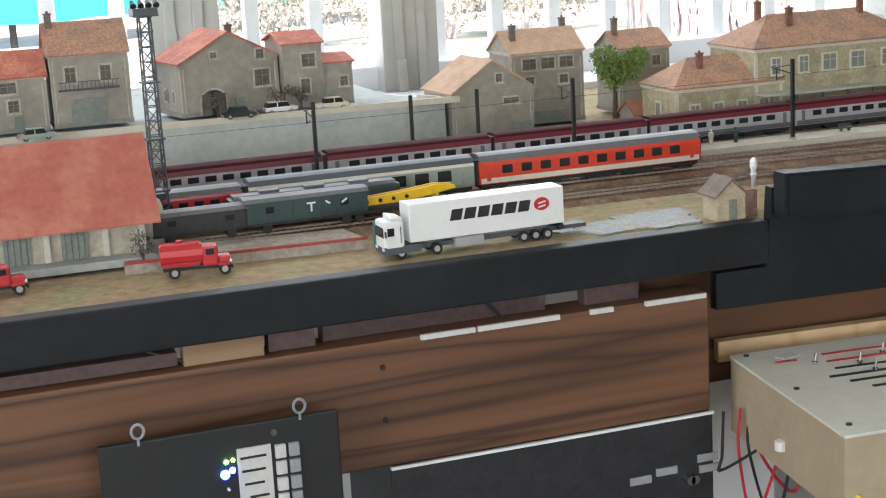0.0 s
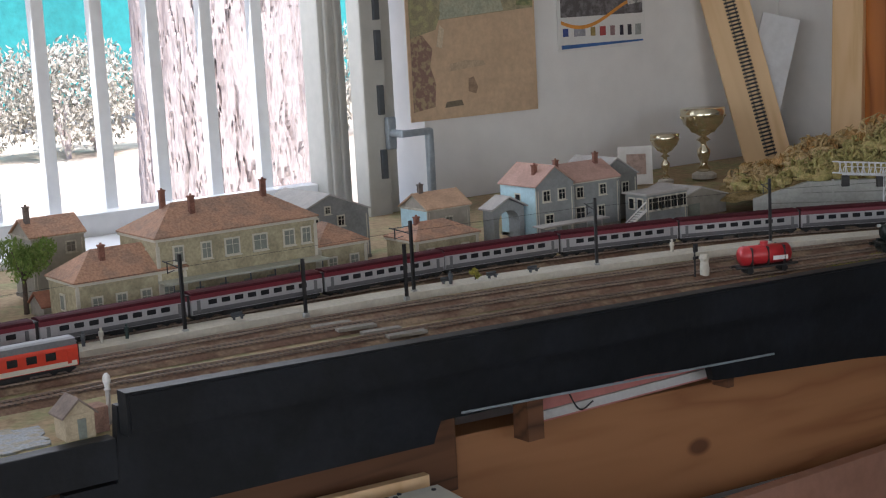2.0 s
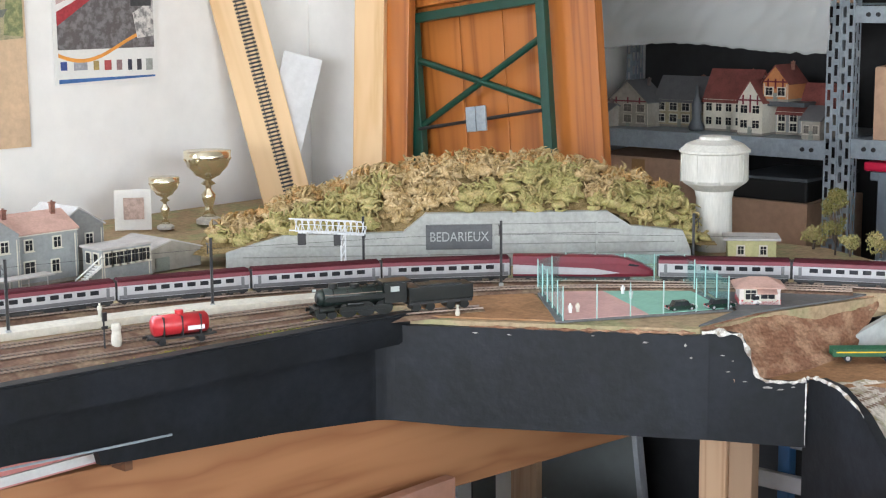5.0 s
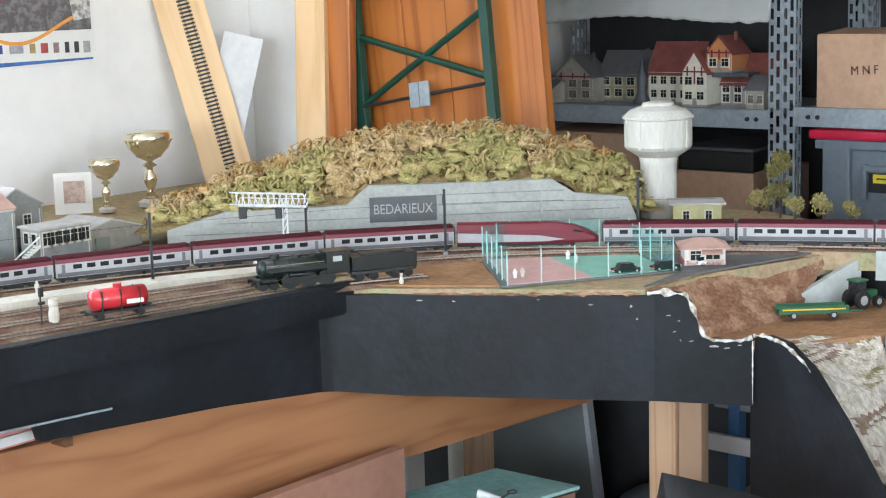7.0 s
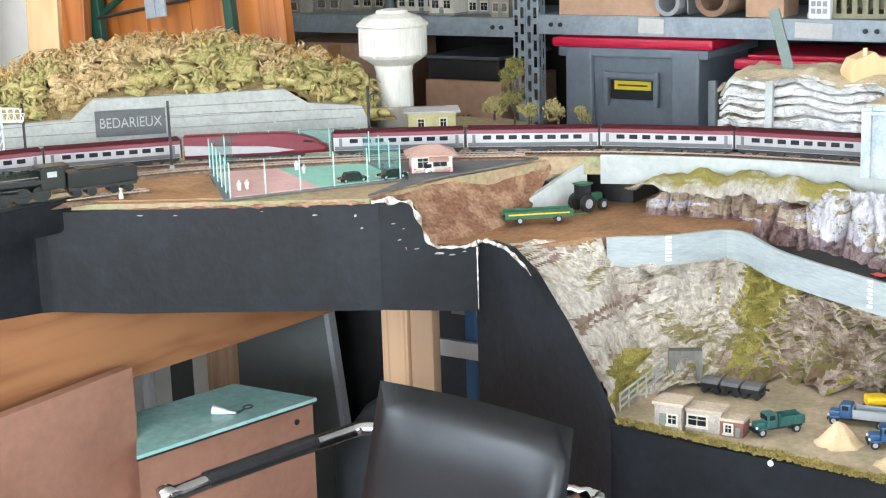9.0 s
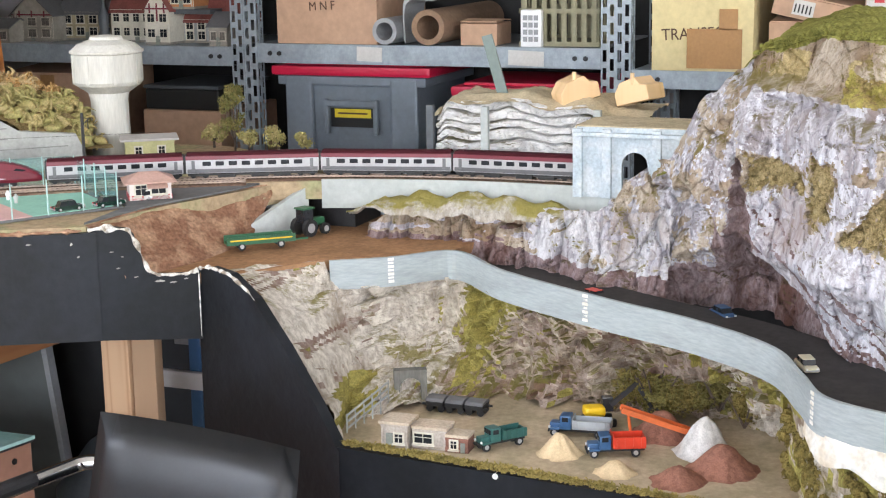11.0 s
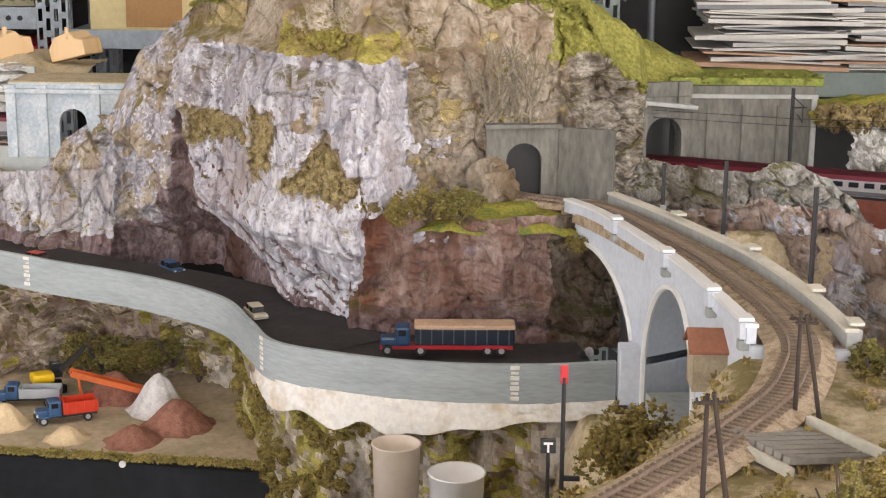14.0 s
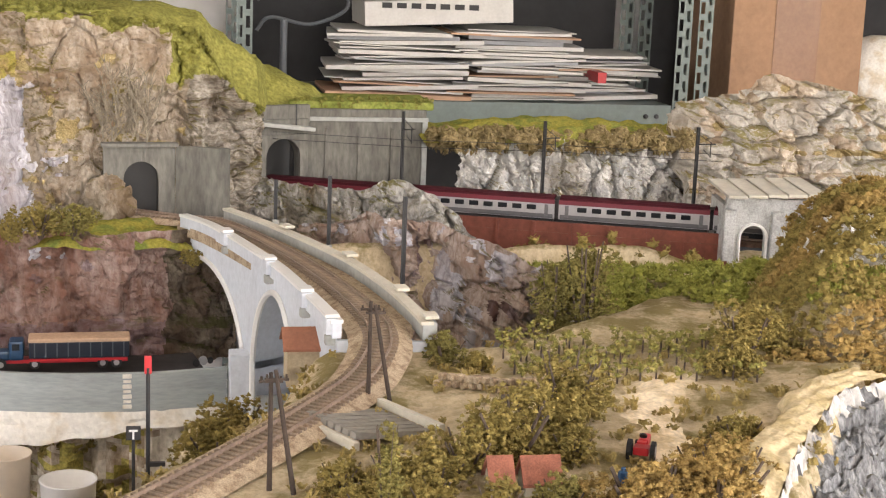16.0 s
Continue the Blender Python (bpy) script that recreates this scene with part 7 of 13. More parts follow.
for (a, b), hh in zip(zip(ringp, ringp[1:]), (0.012, 0.046, 0.05, 0.05, 0.046)):
    if hh > 0.02:
        bm = B()
        vs = [bm.verts.new(c) for c in ((*a, ZT), (*b, ZT), (*b, ZT + hh), (*a, ZT + hh))]
        bm.faces.new(vs)
        part("mesh", bm, NET, fence, "see-through teal mesh")
    n = max(2, int((Vector(b) - Vector(a)).length / 0.045))
    for k in range(n):
        x, y = a[0] + (b[0] - a[0]) * k / n, a[1] + (b[1] - a[1]) * k / n
        bm = B()
        cyl(bm, (x, y, ZT - 0.002), (x, y, ZT + 0.045), 0.0012, n=6)
        cyl(bm, (x, y, ZT + 0.045), (x - 0.003, y - 0.002, ZT + 0.052), 0.001, n=6)
        part("post", bm, mat("pale_teal_post", (0.35, 0.5, 0.47), 0.5, vary=0.1, size=40) if "pale_teal_post" not in bpy.data.materials else bpy.data.materials["pale_teal_post"], fence)
for k, (x, y) in enumerate(((2.25, 1.445), (2.262, 1.44), (2.40, 1.44), (2.42, 1.47))):
    figurine(x, y, ZT + 0.001, (CARWHITE, PLATFORM, RETAIN)[k % 3], 0.014)
kiosk = house("kiosk", "white kiosk with red base and salmon hip roof", (2.505, 1.275, ZT), 0.062, 0.05, 0.026, 0.012, 'hip', mat("kiosk_wall", (0.66, 0.6, 0.56), 0.8, vary=0.06, size=40), ROOF_SALMON, [(-0.014, 0.016, 0.012, 0.012), (0.012, 0.016, 0.016, 0.010)], [], [], -52, 0.008)
bm = B()
box(bm, (0, 0, 0.004), (0.064, 0.052, 0.008))
part("plinth", bm, BRED, kiosk, "red painted plinth")
bm = B()
box(bm, (0.01, -0.032, 0.0225), (0.03, 0.016, 0.0015), rx=20)
part("awning", bm, ROOF_SALMON, kiosk)
bm = B()
prism(bm, [(2.30, 1.25), (2.44, 1.235), (2.62, 1.18), (2.70, 1.17), (2.67, 1.27), (2.58, 1.36), (2.545, 1.40), (2.43, 1.265)], ZT - 0.002, ZT + 0.0008)
solo("kiosk_road", bm, ROAD, "grey road sweeping past the kiosk", "model road", kind="structure")
bm = B()
prism(bm, [(2.09, 1.62), (2.20, 1.43), (2.36, 1.61), (2.20, 1.70)], ZT - 0.003, ZT - 0.0005)
solo("bare_earth", bm, SAND, "bare brown earth beside the locomotive", "model ground", kind="structure")
bm = B()
lathe(bm, (2.13, 1.565, ZT), [(0.003, 0), (0.004, 0.004), (0.0015, 0.012), (0.003, 0.016)], 8)
solo("buffer_marker", bm, PLATFORM, "small pale buffer stop marker", "marker")

# water tower and its keeper's house
tow = thing("water_tower", "white concrete water tower with dome cap", "water tower", (2.90, 1.605, ZT - 0.02))
tow.scale = (0.84, 0.84, 1.03)
CONC_W = mat("pale_tower_concrete", (0.56, 0.55, 0.50), 0.8, vary=0.1, size=30, streak=(1, 1, 0.2), bump=0.2, bump_size=200)
bm = B()
lathe(bm, (0, 0, 0), [(0.043, 0), (0.042, 0.03), (0.040, 0.112), (0.044, 0.126)], 28)
part("shaft", bm, CONC_W, tow, "", True)
bm = B()
lathe(bm, (0, 0, 0), [(0.044, 0.126), (0.070, 0.140), (0.075, 0.146), (0.074, 0.194), (0.079, 0.196), (0.079, 0.2)], 28)
part("tank", bm, CONC_W, tow)
bm = B()
lathe(bm, (0, 0, 0), [(0.077, 0.2), (0.062, 0.211), (0.036, 0.2185), (0.034, 0.2235), (0.012, 0.226), (0.001, 0.2265)], 28)
part("dome", bm, CONC_W, tow)
bm = B()
for k in range(8):
    a = k * math.pi / 4
    box(bm, (0.0745 * math.cos(a), 0.0745 * math.sin(a), 0.168), (0.003, 0.006, 0.05), rz=math.degrees(a))
part("rib", bm, CONC_W, tow)
house("keeper_house", "yellow house with flat pale roof beside the tower", (2.86, 1.50, ZT), 0.085, 0.06, 0.034, 0.0, 'flat', mat("yellow_wall", (0.46, 0.44, 0.22), 0.85, vary=0.1, size=40), ROOF_PALE, [(-0.02, 0.016, 0.008, 0.012), (0.02, 0.016, 0.008, 0.012)], [], [], -55, 0.008)
bm = B()
box(bm, (2.80, 1.32, ZT + 0.003), (0.10, 0.06, 0.006), rz=-60)
solo("red_pad", bm, mat("faded_red_slab", (0.42, 0.18, 0.13), 0.9, vary=0.12, size=30), "faded red slab beyond the road", "slab")
bm = B()
for k in range(9):
    box(bm, (2.80 + 0.012 * k, 1.37 - 0.018 * k, ZT + 0.010), (0.0015, 0.0015, 0.014))
cyl(bm, (2.80, 1.37, ZT + 0.016), (2.90, 1.22, ZT + 0.016), 0.0008, n=5)
cyl(bm, (2.80, 1.37, ZT + 0.010), (2.90, 1.22, ZT + 0.010), 0.0008, n=5)
solo("white_rail_fence", bm, CARWHITE, "low white rail fence", "fence")
CONIFER = mat("conifer_needles", (0.15, 0.145, 0.05), 1.0, vary=0.4, size=90, second=(0.22, 0.18, 0.07), spec=0.05)
for k, (x, y, h, r) in enumerate(((2.99, 1.40, 0.150, 0.026), (3.0, 1.45, 0.05, 0.03), (2.97, 1.36, 0.04, 0.026), (2.99, 1.31, 0.045, 0.03), (3.0, 1.26, 0.035, 0.026))):
    model_tree("pine_sapling" if k == 0 else "low_shrub", "tall ragged model pine tree" if k == 0 else "low olive model shrub", (x, y, ZT - 0.02 if k == 0 else ZT), h, r, h * 0.3, CONIFER if k == 0 else MOSS_G, 1700 if k == 0 else 600, 40 + k, 0.003, 22 if k == 0 else 7)

# ---- wall side: posters, trophies, boards ----
mapp = thing("wall_calendar", "old illustrated wall calendar on brown paper", "poster", (2.06, WALL_Y - 0.004, 1.27))
bm = B()
box(bm, (0, 0, 0.28), (0.345, 0.003, 0.56))
part("sheet", bm, mat("aged_paper", (0.60, 0.435, 0.29), 0.85, vary=0.1, size=9), mapp, "aged brown paper")
rnd = random.Random(8)
def printed(parent, name, colour, outline, y=-0.0022, second=None, size=30):
    """A flat printed shape on a sheet that looks towards -y; outline in (across, up)."""
    bm = B()
    slab_xz(bm, outline, y, y - 0.0004)
    part("print", bm, mat("printed_" + name, colour, 0.8, vary=0.2, size=size, second=second), parent)


printed(mapp, "sky", (0.66, 0.50, 0.38), [(-0.166, 0.40), (0.166, 0.40), (0.166, 0.55), (-0.166, 0.55)], second=(0.60, 0.52, 0.42))
printed(mapp, "hills", (0.42, 0.34, 0.20), [(-0.166, 0.30), (0.166, 0.32), (0.166, 0.42), (0.10, 0.412), (0.04, 0.40), (-0.06, 0.41), (-0.11, 0.40), (-0.166, 0.392)], -0.0024, second=(0.30, 0.27, 0.15), size=40)
printed(mapp, "meadow", (0.40, 0.35, 0.22), [(-0.166, 0.205), (0.166, 0.225), (0.166, 0.355), (0.09, 0.345), (-0.01, 0.352), (-0.166, 0.335)], -0.0026, (0.27, 0.25, 0.16), 50)
printed(mapp, "water", (0.36, 0.38, 0.29), [(-0.09, 0.21), (0.085, 0.222), (0.075, 0.255), (0.06, 0.30), (0.015, 0.32), (-0.05, 0.318), (-0.055, 0.28), (-0.085, 0.245)], -0.0030, (0.43, 0.43, 0.32), 25)
printed(mapp, "far_bank", (0.52, 0.42, 0.27), [(-0.166, 0.335), (-0.05, 0.322), (-0.045, 0.337), (-0.12, 0.352), (-0.166, 0.352)], -0.0030)
printed(mapp, "bridge", (0.20, 0.16, 0.16), [(-0.055, 0.353), (0.065, 0.358), (0.065, 0.392), (0.04, 0.398), (0.0, 0.392), (-0.03, 0.398), (-0.055, 0.388)], -0.0034, (0.30, 0.26, 0.25), 60)
for k, (u, z0, z1, w) in enumerate(((0.070, 0.315, 0.43, 0.012), (-0.062, 0.30, 0.415, 0.010), (0.095, 0.30, 0.40, 0.006))):
    printed(mapp, "pier_%s" % "abc"[k], (0.62, 0.54, 0.40), [(u, z0), (u + w, z0), (u + w, z1), (u, z1)], -0.0036)
printed(mapp, "boat", (0.16, 0.17, 0.15), [(0.055, 0.262), (0.12, 0.268), (0.132, 0.285), (0.09, 0.280), (0.06, 0.276)], -0.0036)
printed(mapp, "bush_dark", (0.17, 0.20, 0.10), [(0.12, 0.232), (0.166, 0.228), (0.166, 0.34), (0.145, 0.345), (0.128, 0.30)], -0.0034, (0.33, 0.33, 0.16), 60)
printed(mapp, "bush_left", (0.30, 0.27, 0.17), [(-0.166, 0.175), (-0.10, 0.19), (-0.085, 0.225), (-0.11, 0.255), (-0.166, 0.262)], -0.0034, (0.40, 0.37, 0.2), 60)
printed(mapp, "rocks", (0.26, 0.16, 0.13), [(-0.166, 0.02), (-0.11, 0.028), (-0.105, 0.075), (-0.118, 0.115), (-0.11, 0.15), (-0.135, 0.18), (-0.166, 0.185)], -0.0028, (0.42, 0.33, 0.2), 90)
printed(mapp, "rocks_pale", (0.60, 0.50, 0.36), [(-0.10, 0.155), (-0.085, 0.15), (-0.078, 0.19), (-0.09, 0.20)], -0.0036)
printed(mapp, "hull", (0.22, 0.18, 0.13), [(-0.085, 0.024), (-0.035, 0.026), (-0.04, 0.038), (-0.08, 0.036)], -0.0036)
printed(mapp, "walkers", (0.36, 0.25, 0.17), [(-0.02, 0.055), (0.0, 0.048), (0.006, 0.062), (-0.005, 0.085), (-0.018, 0.082)], -0.0030, None, 90)
printed(mapp, "far_trees", (0.46, 0.35, 0.24), [(-0.07, 0.10), (0.03, 0.108), (0.025, 0.117), (-0.02, 0.122), (-0.065, 0.116)], -0.0030, (0.54, 0.41, 0.28), 70)
bm = B()
for k in range(7):
    box(bm, (-0.14 + k * 0.047, -0.0032, 0.51 + 0.018 * math.sin(k * 2)), (0.03, 0.0008, 0.045))
part("title_bars", bm, mat("title_ink", (0.30, 0.17, 0.1), 0.8, vary=0.1), mapp, "large dark title bars")
post = thing("train_poster", "colour poster with trains and a blue logo strip", "poster", (2.433, WALL_Y - 0.004, 1.392))
bm = B()
box(bm, (0, 0, 0.165), (0.268, 0.002, 0.33))
part("sheet", bm, CARWHITE, post)
printed(post, "photo_sky", (0.25, 0.42, 0.62), [(-0.125, 0.19), (0.125, 0.19), (0.125, 0.325), (-0.125, 0.325)], -0.0014, (0.45, 0.58, 0.7), 12)
printed(post, "photo_ballast", (0.11, 0.10, 0.10), [(-0.125, 0.075), (0.125, 0.075), (0.125, 0.22), (0.02, 0.21), (-0.06, 0.17), (-0.125, 0.15)], -0.0018, (0.20, 0.19, 0.2), 60)
printed(post, "photo_shed", (0.55, 0.40, 0.38), [(-0.125, 0.17), (-0.045, 0.20), (-0.045, 0.235), (-0.125, 0.215)], -0.0022)
printed(post, "photo_red_train", (0.36, 0.04, 0.05), [(-0.125, 0.125), (-0.03, 0.185), (-0.03, 0.20), (-0.125, 0.155)], -0.0022)
printed(post, "photo_red_engine", (0.42, 0.06, 0.07), [(-0.045, 0.20), (0.05, 0.195), (0.055, 0.235), (-0.04, 0.24)], -0.0022)
printed(post, "photo_blue_engine", (0.03, 0.10, 0.30), [(-0.045, 0.235), (0.05, 0.232), (0.045, 0.268), (-0.04, 0.262)], -0.0026)
printed(post, "photo_yellow", (0.70, 0.48, 0.03), [(0.045, 0.24), (0.125, 0.24), (0.125, 0.325), (0.04, 0.325)], -0.0022)
printed(post, "photo_white", (0.6, 0.58, 0.56), [(0.08, 0.095), (0.125, 0.10), (0.125, 0.18), (0.07, 0.15)], -0.0022, (0.2, 0.2, 0.2), 70)
printed(post, "photo_black", (0.05, 0.05, 0.055), [(0.065, 0.165), (0.12, 0.165), (0.12, 0.205), (0.065, 0.205)], -0.0026)
for k, (u, w, c) in enumerate(((-0.112, 0.016, (0.05, 0.08, 0.26)), (-0.07, 0.034, (0.35, 0.36, 0.4)), (-0.03, 0.014, (0.4, 0.3, 0.12)), (0.0, 0.018, (0.42, 0.08, 0.08)), (0.03, 0.014, (0.3, 0.2, 0.2)), (0.058, 0.011, (0.04, 0.04, 0.06)), (0.083, 0.012, (0.05, 0.05, 0.06)), (0.11, 0.018, (0.35, 0.37, 0.35)))):
    printed(post, "mark_%s" % "abcdefgh"[k], c, [(u - w / 2, 0.032 - 0.001 * k), (u + w / 2, 0.032 - 0.001 * k), (u + w / 2, 0.05), (u - w / 2, 0.05)], -0.0018)
printed(post, "strip_blue", (0.06, 0.16, 0.40), [(-0.125, 0.004), (0.125, 0.010), (0.125, 0.014), (-0.125, 0.013)], -0.0018)
bm = B()
rows = []
for k in range(25):
    u = -0.125 + 0.25 * k / 24
    z = 0.085 - 0.03 * math.sin((u + 0.125) / 0.25 * math.pi * 1.3 + 0.6)
    rows.append([(u, -0.0024, z), (u, -0.0024, z - 0.008)])
sheet(bm, rows)
part("orange_sweep", bm, mat("orange_print", (0.75, 0.32, 0.06), 0.5, vary=0.08), post)
bm = B()
cyl(bm, (-0.085, -0.001, 0.305), (-0.085, -0.0035, 0.305), 0.034, n=24)
part("badge", bm, mat("badge_red", (0.55, 0.12, 0.1), 0.5, vary=0.2), post, "round red badge")

GOLD = mat("gilded_metal", (0.82, 0.75, 0.56), 0.16, 0.95, vary=0.1, size=40)


def trophy(x, y, h, r, label):
    t = thing("trophy_cup", label, "trophy", (x, y, ZT))
    bm = B()
    lathe(bm, (0, 0, 0), [(r * 0.55, 0), (r * 0.55, h * 0.06), (r * 0.3, h * 0.1)], 20)
    part("base", bm, mat("marble_base", (0.5, 0.48, 0.44), 0.3, vary=0.2, size=60) if "marble_base" not in bpy.data.materials else bpy.data.materials["marble_base"], t, "pale marble base")
    bm = B()
    lathe(bm, (0, 0, 0), [(r * 0.3, h * 0.1), (r * 0.14, h * 0.2), (r * 0.28, h * 0.34), (r * 0.30, h * 0.4), (r * 0.13, h * 0.47), (r * 0.13, h * 0.52), (r * 0.32, h * 0.55), (r * 0.12, h * 0.6), (r * 0.45, h * 0.66), (r * 0.85, h * 0.78), (r * 0.98, h * 0.9), (r, h)], 28)
    part("cup", bm, GOLD, t, "fluted gilded cup", True)
    bm = B()
    for k in range(20):
        a = 2 * math.pi * k / 20
        cyl(bm, (r * 0.47 * math.cos(a), r * 0.47 * math.sin(a), h * 0.665), (r * 0.99 * math.cos(a), r * 0.99 * math.sin(a), h * 0.9), r * 0.045, n=5)
    part("fluting", bm, GOLD, t)
    return t


trophy(2.50, 2.60, 0.155, 0.05, "tall gilded trophy cup on the table")
trophy(2.392, 2.61, 0.108, 0.032, "small gilded trophy cup on the table")
fr = thing("picture_frame", "small framed picture in a clear stand", "picture frame", (2.34, 2.65, ZT), -38)
part("glass_stand", box(B(), (0, 0, 0.042), (0.075, 0.004, 0.084), rx=-8), mat("clear_plastic", (0.62, 0.6, 0.56), 0.15, vary=0.04), fr, "clear plastic stand")
part("print", box(B(), (0.002, -0.0035, 0.045), (0.042, 0.002, 0.045), rx=-8), mat("brown_print", (0.42, 0.3, 0.25), 0.7, vary=0.3, size=90), fr, "small brown print")

PAPER_BOARD = mat("pale_grey_board", (0.60, 0.61, 0.62), 0.7, vary=0.06, size=12)
plank = thing("track_plank", "pale plank with a length of track leaning on the wall", "plank")
plank.matrix_world = Matrix.Translation((2.80, 2.68, ZT - 0.02)) @ Euler((radians(-9), radians(-12.5), radians(-35))).to_matrix().to_4x4()
part("board", box(B(), (0.004, 0, 0.42), (0.112, 0.014, 0.86), bevel=0.002), PALE_WOOD, plank)
for sx in (-1, 1):
    part("rail", box(B(), (0.012 + sx * 0.0085, -0.0115, 0.43), (0.0014, 0.003, 0.80)), DARK, plank)
bm = B()
for k in range(88):
    box(bm, (0.012, -0.0085, 0.036 + k * 0.0091), (0.028, 0.003, 0.0042))
part("sleeper_row", bm, DARK, plank)["kind"] = "stuff"
part("support_wedge", box(B(), (0.07, 0.012, 0.24), (0.09, 0.012, 0.24), ry=28), PAPER_BOARD, plank, "pale board behind the plank")
bm = B()
box(bm, (2.99, 2.59, 1.55), (0.03, 0.075, 1.3), rz=20, bevel=0.003, ry=4)
solo("leaning_board", bm, PALE_WOOD, "pale board leaning in the corner", "board")
bm = B()
box(bm, (3.02, 2.56, 1.55), (0.03, 0.12, 1.3), rz=12, bevel=0.003, ry=3)
solo("leaning_board", bm, ORANGE_PINE, "orange board leaning in the corner", "board")

fold = thing("folding_table", "folded varnished beer table with green steel legs", "folding table")
fold.matrix_world = Matrix.Translation((3.06, 2.255, 0.6)) @ Euler((radians(-7), radians(3), 0)).to_matrix().to_4x4()
for k in range(5):
    part("plank", box(B(), (0.0, -0.275 + k * 0.128, 0.85), (0.028, 0.1265, 1.5), bevel=0.003), ORANGE_PINE, fold, "orange varnished plank")
part("batten", box(B(), (-0.03, -0.02, 0.995), (0.035, 0.60, 0.05), bevel=0.003), ORANGE_PINE, fold)
GRN = mat("green_enamel", (0.004, 0.048, 0.032), 0.35, vary=0.1, size=20)
fx = -0.05
for y in (0.16, -0.225):
    bm = B()
    box(bm, (fx, y, 0.70), (0.02, 0.036 if y > 0 else 0.024, 0.50), bevel=0.003)
    part("leg", bm, GRN, fold, "green steel leg")
bm = B()
box(bm, (fx, -0.03, 0.945), (0.02, 0.40, 0.022), bevel=0.003)
part("cross_rail", bm, GRN, fold)
for a, b in (((0.15, 0.85), (-0.215, 0.72)), ((0.15, 0.695), (-0.215, 0.86))):
    bm = B()
    cyl(bm, (fx, a[0], a[1]), (fx, b[0], b[1]), 0.008, n=8)
    part("brace", bm, GRN, fold)
bm = B()
cyl(bm, (fx - 0.01, 0.15, 0.69), (fx - 0.01, -0.215, 0.705), 0.004, n=8)
part("latch_rod", bm, DARK, fold)
bm = B()
box(bm, (fx - 0.016, -0.018, 0.70), (0.006, 0.028, 0.056), bevel=0.002)
box(bm, (fx - 0.016, -0.048, 0.70), (0.006, 0.028, 0.056), bevel=0.002)
part("latch", bm, STEEL, fold, "galvanised latch")


# ---- right wing: underpass, low rocks, gallery ----
bm = B()
rows = [p for p in MAIN if p.y < 1.24]
sweep(bm, rows, [(-0.03, -0.032), (-0.03, -0.0035), (0.03, -0.0035), (0.03, -0.032)])
solo("trackbed", bm, EARTH, "raised trackbed of the main line", "trackbed", kind="structure")
bm = B()
line = []
for k, p in enumerate(rows[:-1]):
    if 0.60 < p.y < 1.10:
        d = rows[k + 1] - p
        line.append(p + Vector((d.y, -d.x, 0)).normalized() * 0.036)
sweep(bm, line, [(-0.003, -0.045), (-0.003, 0.001), (0.003, 0.001), (0.003, -0.045)])
solo("line_wall", bm, RETAIN, "pale grey wall below the main line", "retaining wall", kind="structure")
bm = B()
prism(bm, [(2.598, 1.178), (2.70, 1.105), (2.707, 1.114), (2.604, 1.187)], 1.018, [1.032, 1.094, 1.094, 1.032])
solo("wing_wall", bm, RETAIN, "sloping pale wing wall of the underpass", "retaining wall", kind="structure")
# Solid dark block in place of the underpass's shaded void.
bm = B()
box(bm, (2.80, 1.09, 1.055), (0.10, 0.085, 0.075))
solo("underpass", bm, DARK, "dark block painted as the shade in the road underpass", "underpass", kind="structure")


def cap(name, label, pts, z0, z1, material, amp=0.006):
    """A lumpy ground patch over a plan polygon's box."""
    xs, ys = [p[0] for p in pts], [p[1] for p in pts]
    bm = B()
    rows = []
    for i in range(41):
        row = []
        for k in range(31):
            u, v = i / 40, k / 30
            a = Vector((*pts[0], 0)).lerp(Vector((*pts[1], 0)), u)
            b = Vector((*pts[3], 0)).lerp(Vector((*pts[2], 0)), u)
            p = a.lerp(b, v)
            dome = math.sin(u * math.pi) ** 0.5 * math.sin(v * math.pi) ** 0.5
            row.append((p.x, p.y, z0 + (z1 - z0) * dome + amp * fractal(p.x, p.y, 2, 22, 4)))
        rows.append(row)
    sheet(bm, rows)
    bmesh.ops.recalc_face_normals(bm, faces=bm.faces)
    return solo(name, bm, material, label, "model ground", smooth=True)


def outcrop_paint(y, z):
    n = noise.noise(Vector((y * 24, z * 24, 3))) + 0.5 * noise.noise(Vector((y * 85, z * 85, 5)))
    low = z - 1.005 - 0.012 * n
    if low < 0.02 * ease(0.55, 0.9, y):
        return 1
    if y > 0.73 + 0.05 * n:
        band = noise.noise(Vector((y * 9, z * 120, 2))) + 0.5 * n
        return 1 if band > 0.35 else 2 if band > -0.2 else 3
    return 3 if n > 0.25 else 2 if n < -0.55 else 0


relief(0.50, 1.0, lambda y: 0.985, lerp_table([(0.5, 1.10), (0.58, 1.088), (0.72, 1.078), (0.85, 1.075), (0.95, 1.068), (1.0, 1.04)]), lambda y, v: lerp_table([(0.5, 2.585), (0.62, 2.605), (0.75, 2.655), (0.9, 2.655), (1.0, 2.64)])(y) + 0.055 * v ** 0.7,
       "low_outcrop", (rock("pale_striped_rock", (0.80, 0.785, 0.80), (0.50, 0.48, 0.50), (0.34, 0.26, 0.22), (0.34, 0.28, 0.05), 0.10, 0.3, 12, (1, 1, 0.45), 0.3), ROCK_P, ROCK_T, ROCK_S), "low pale rocks along the road", 0.014, 240, 76, 9.0, 6.0, 0.3, (20, 9, 0.014), outcrop_paint)
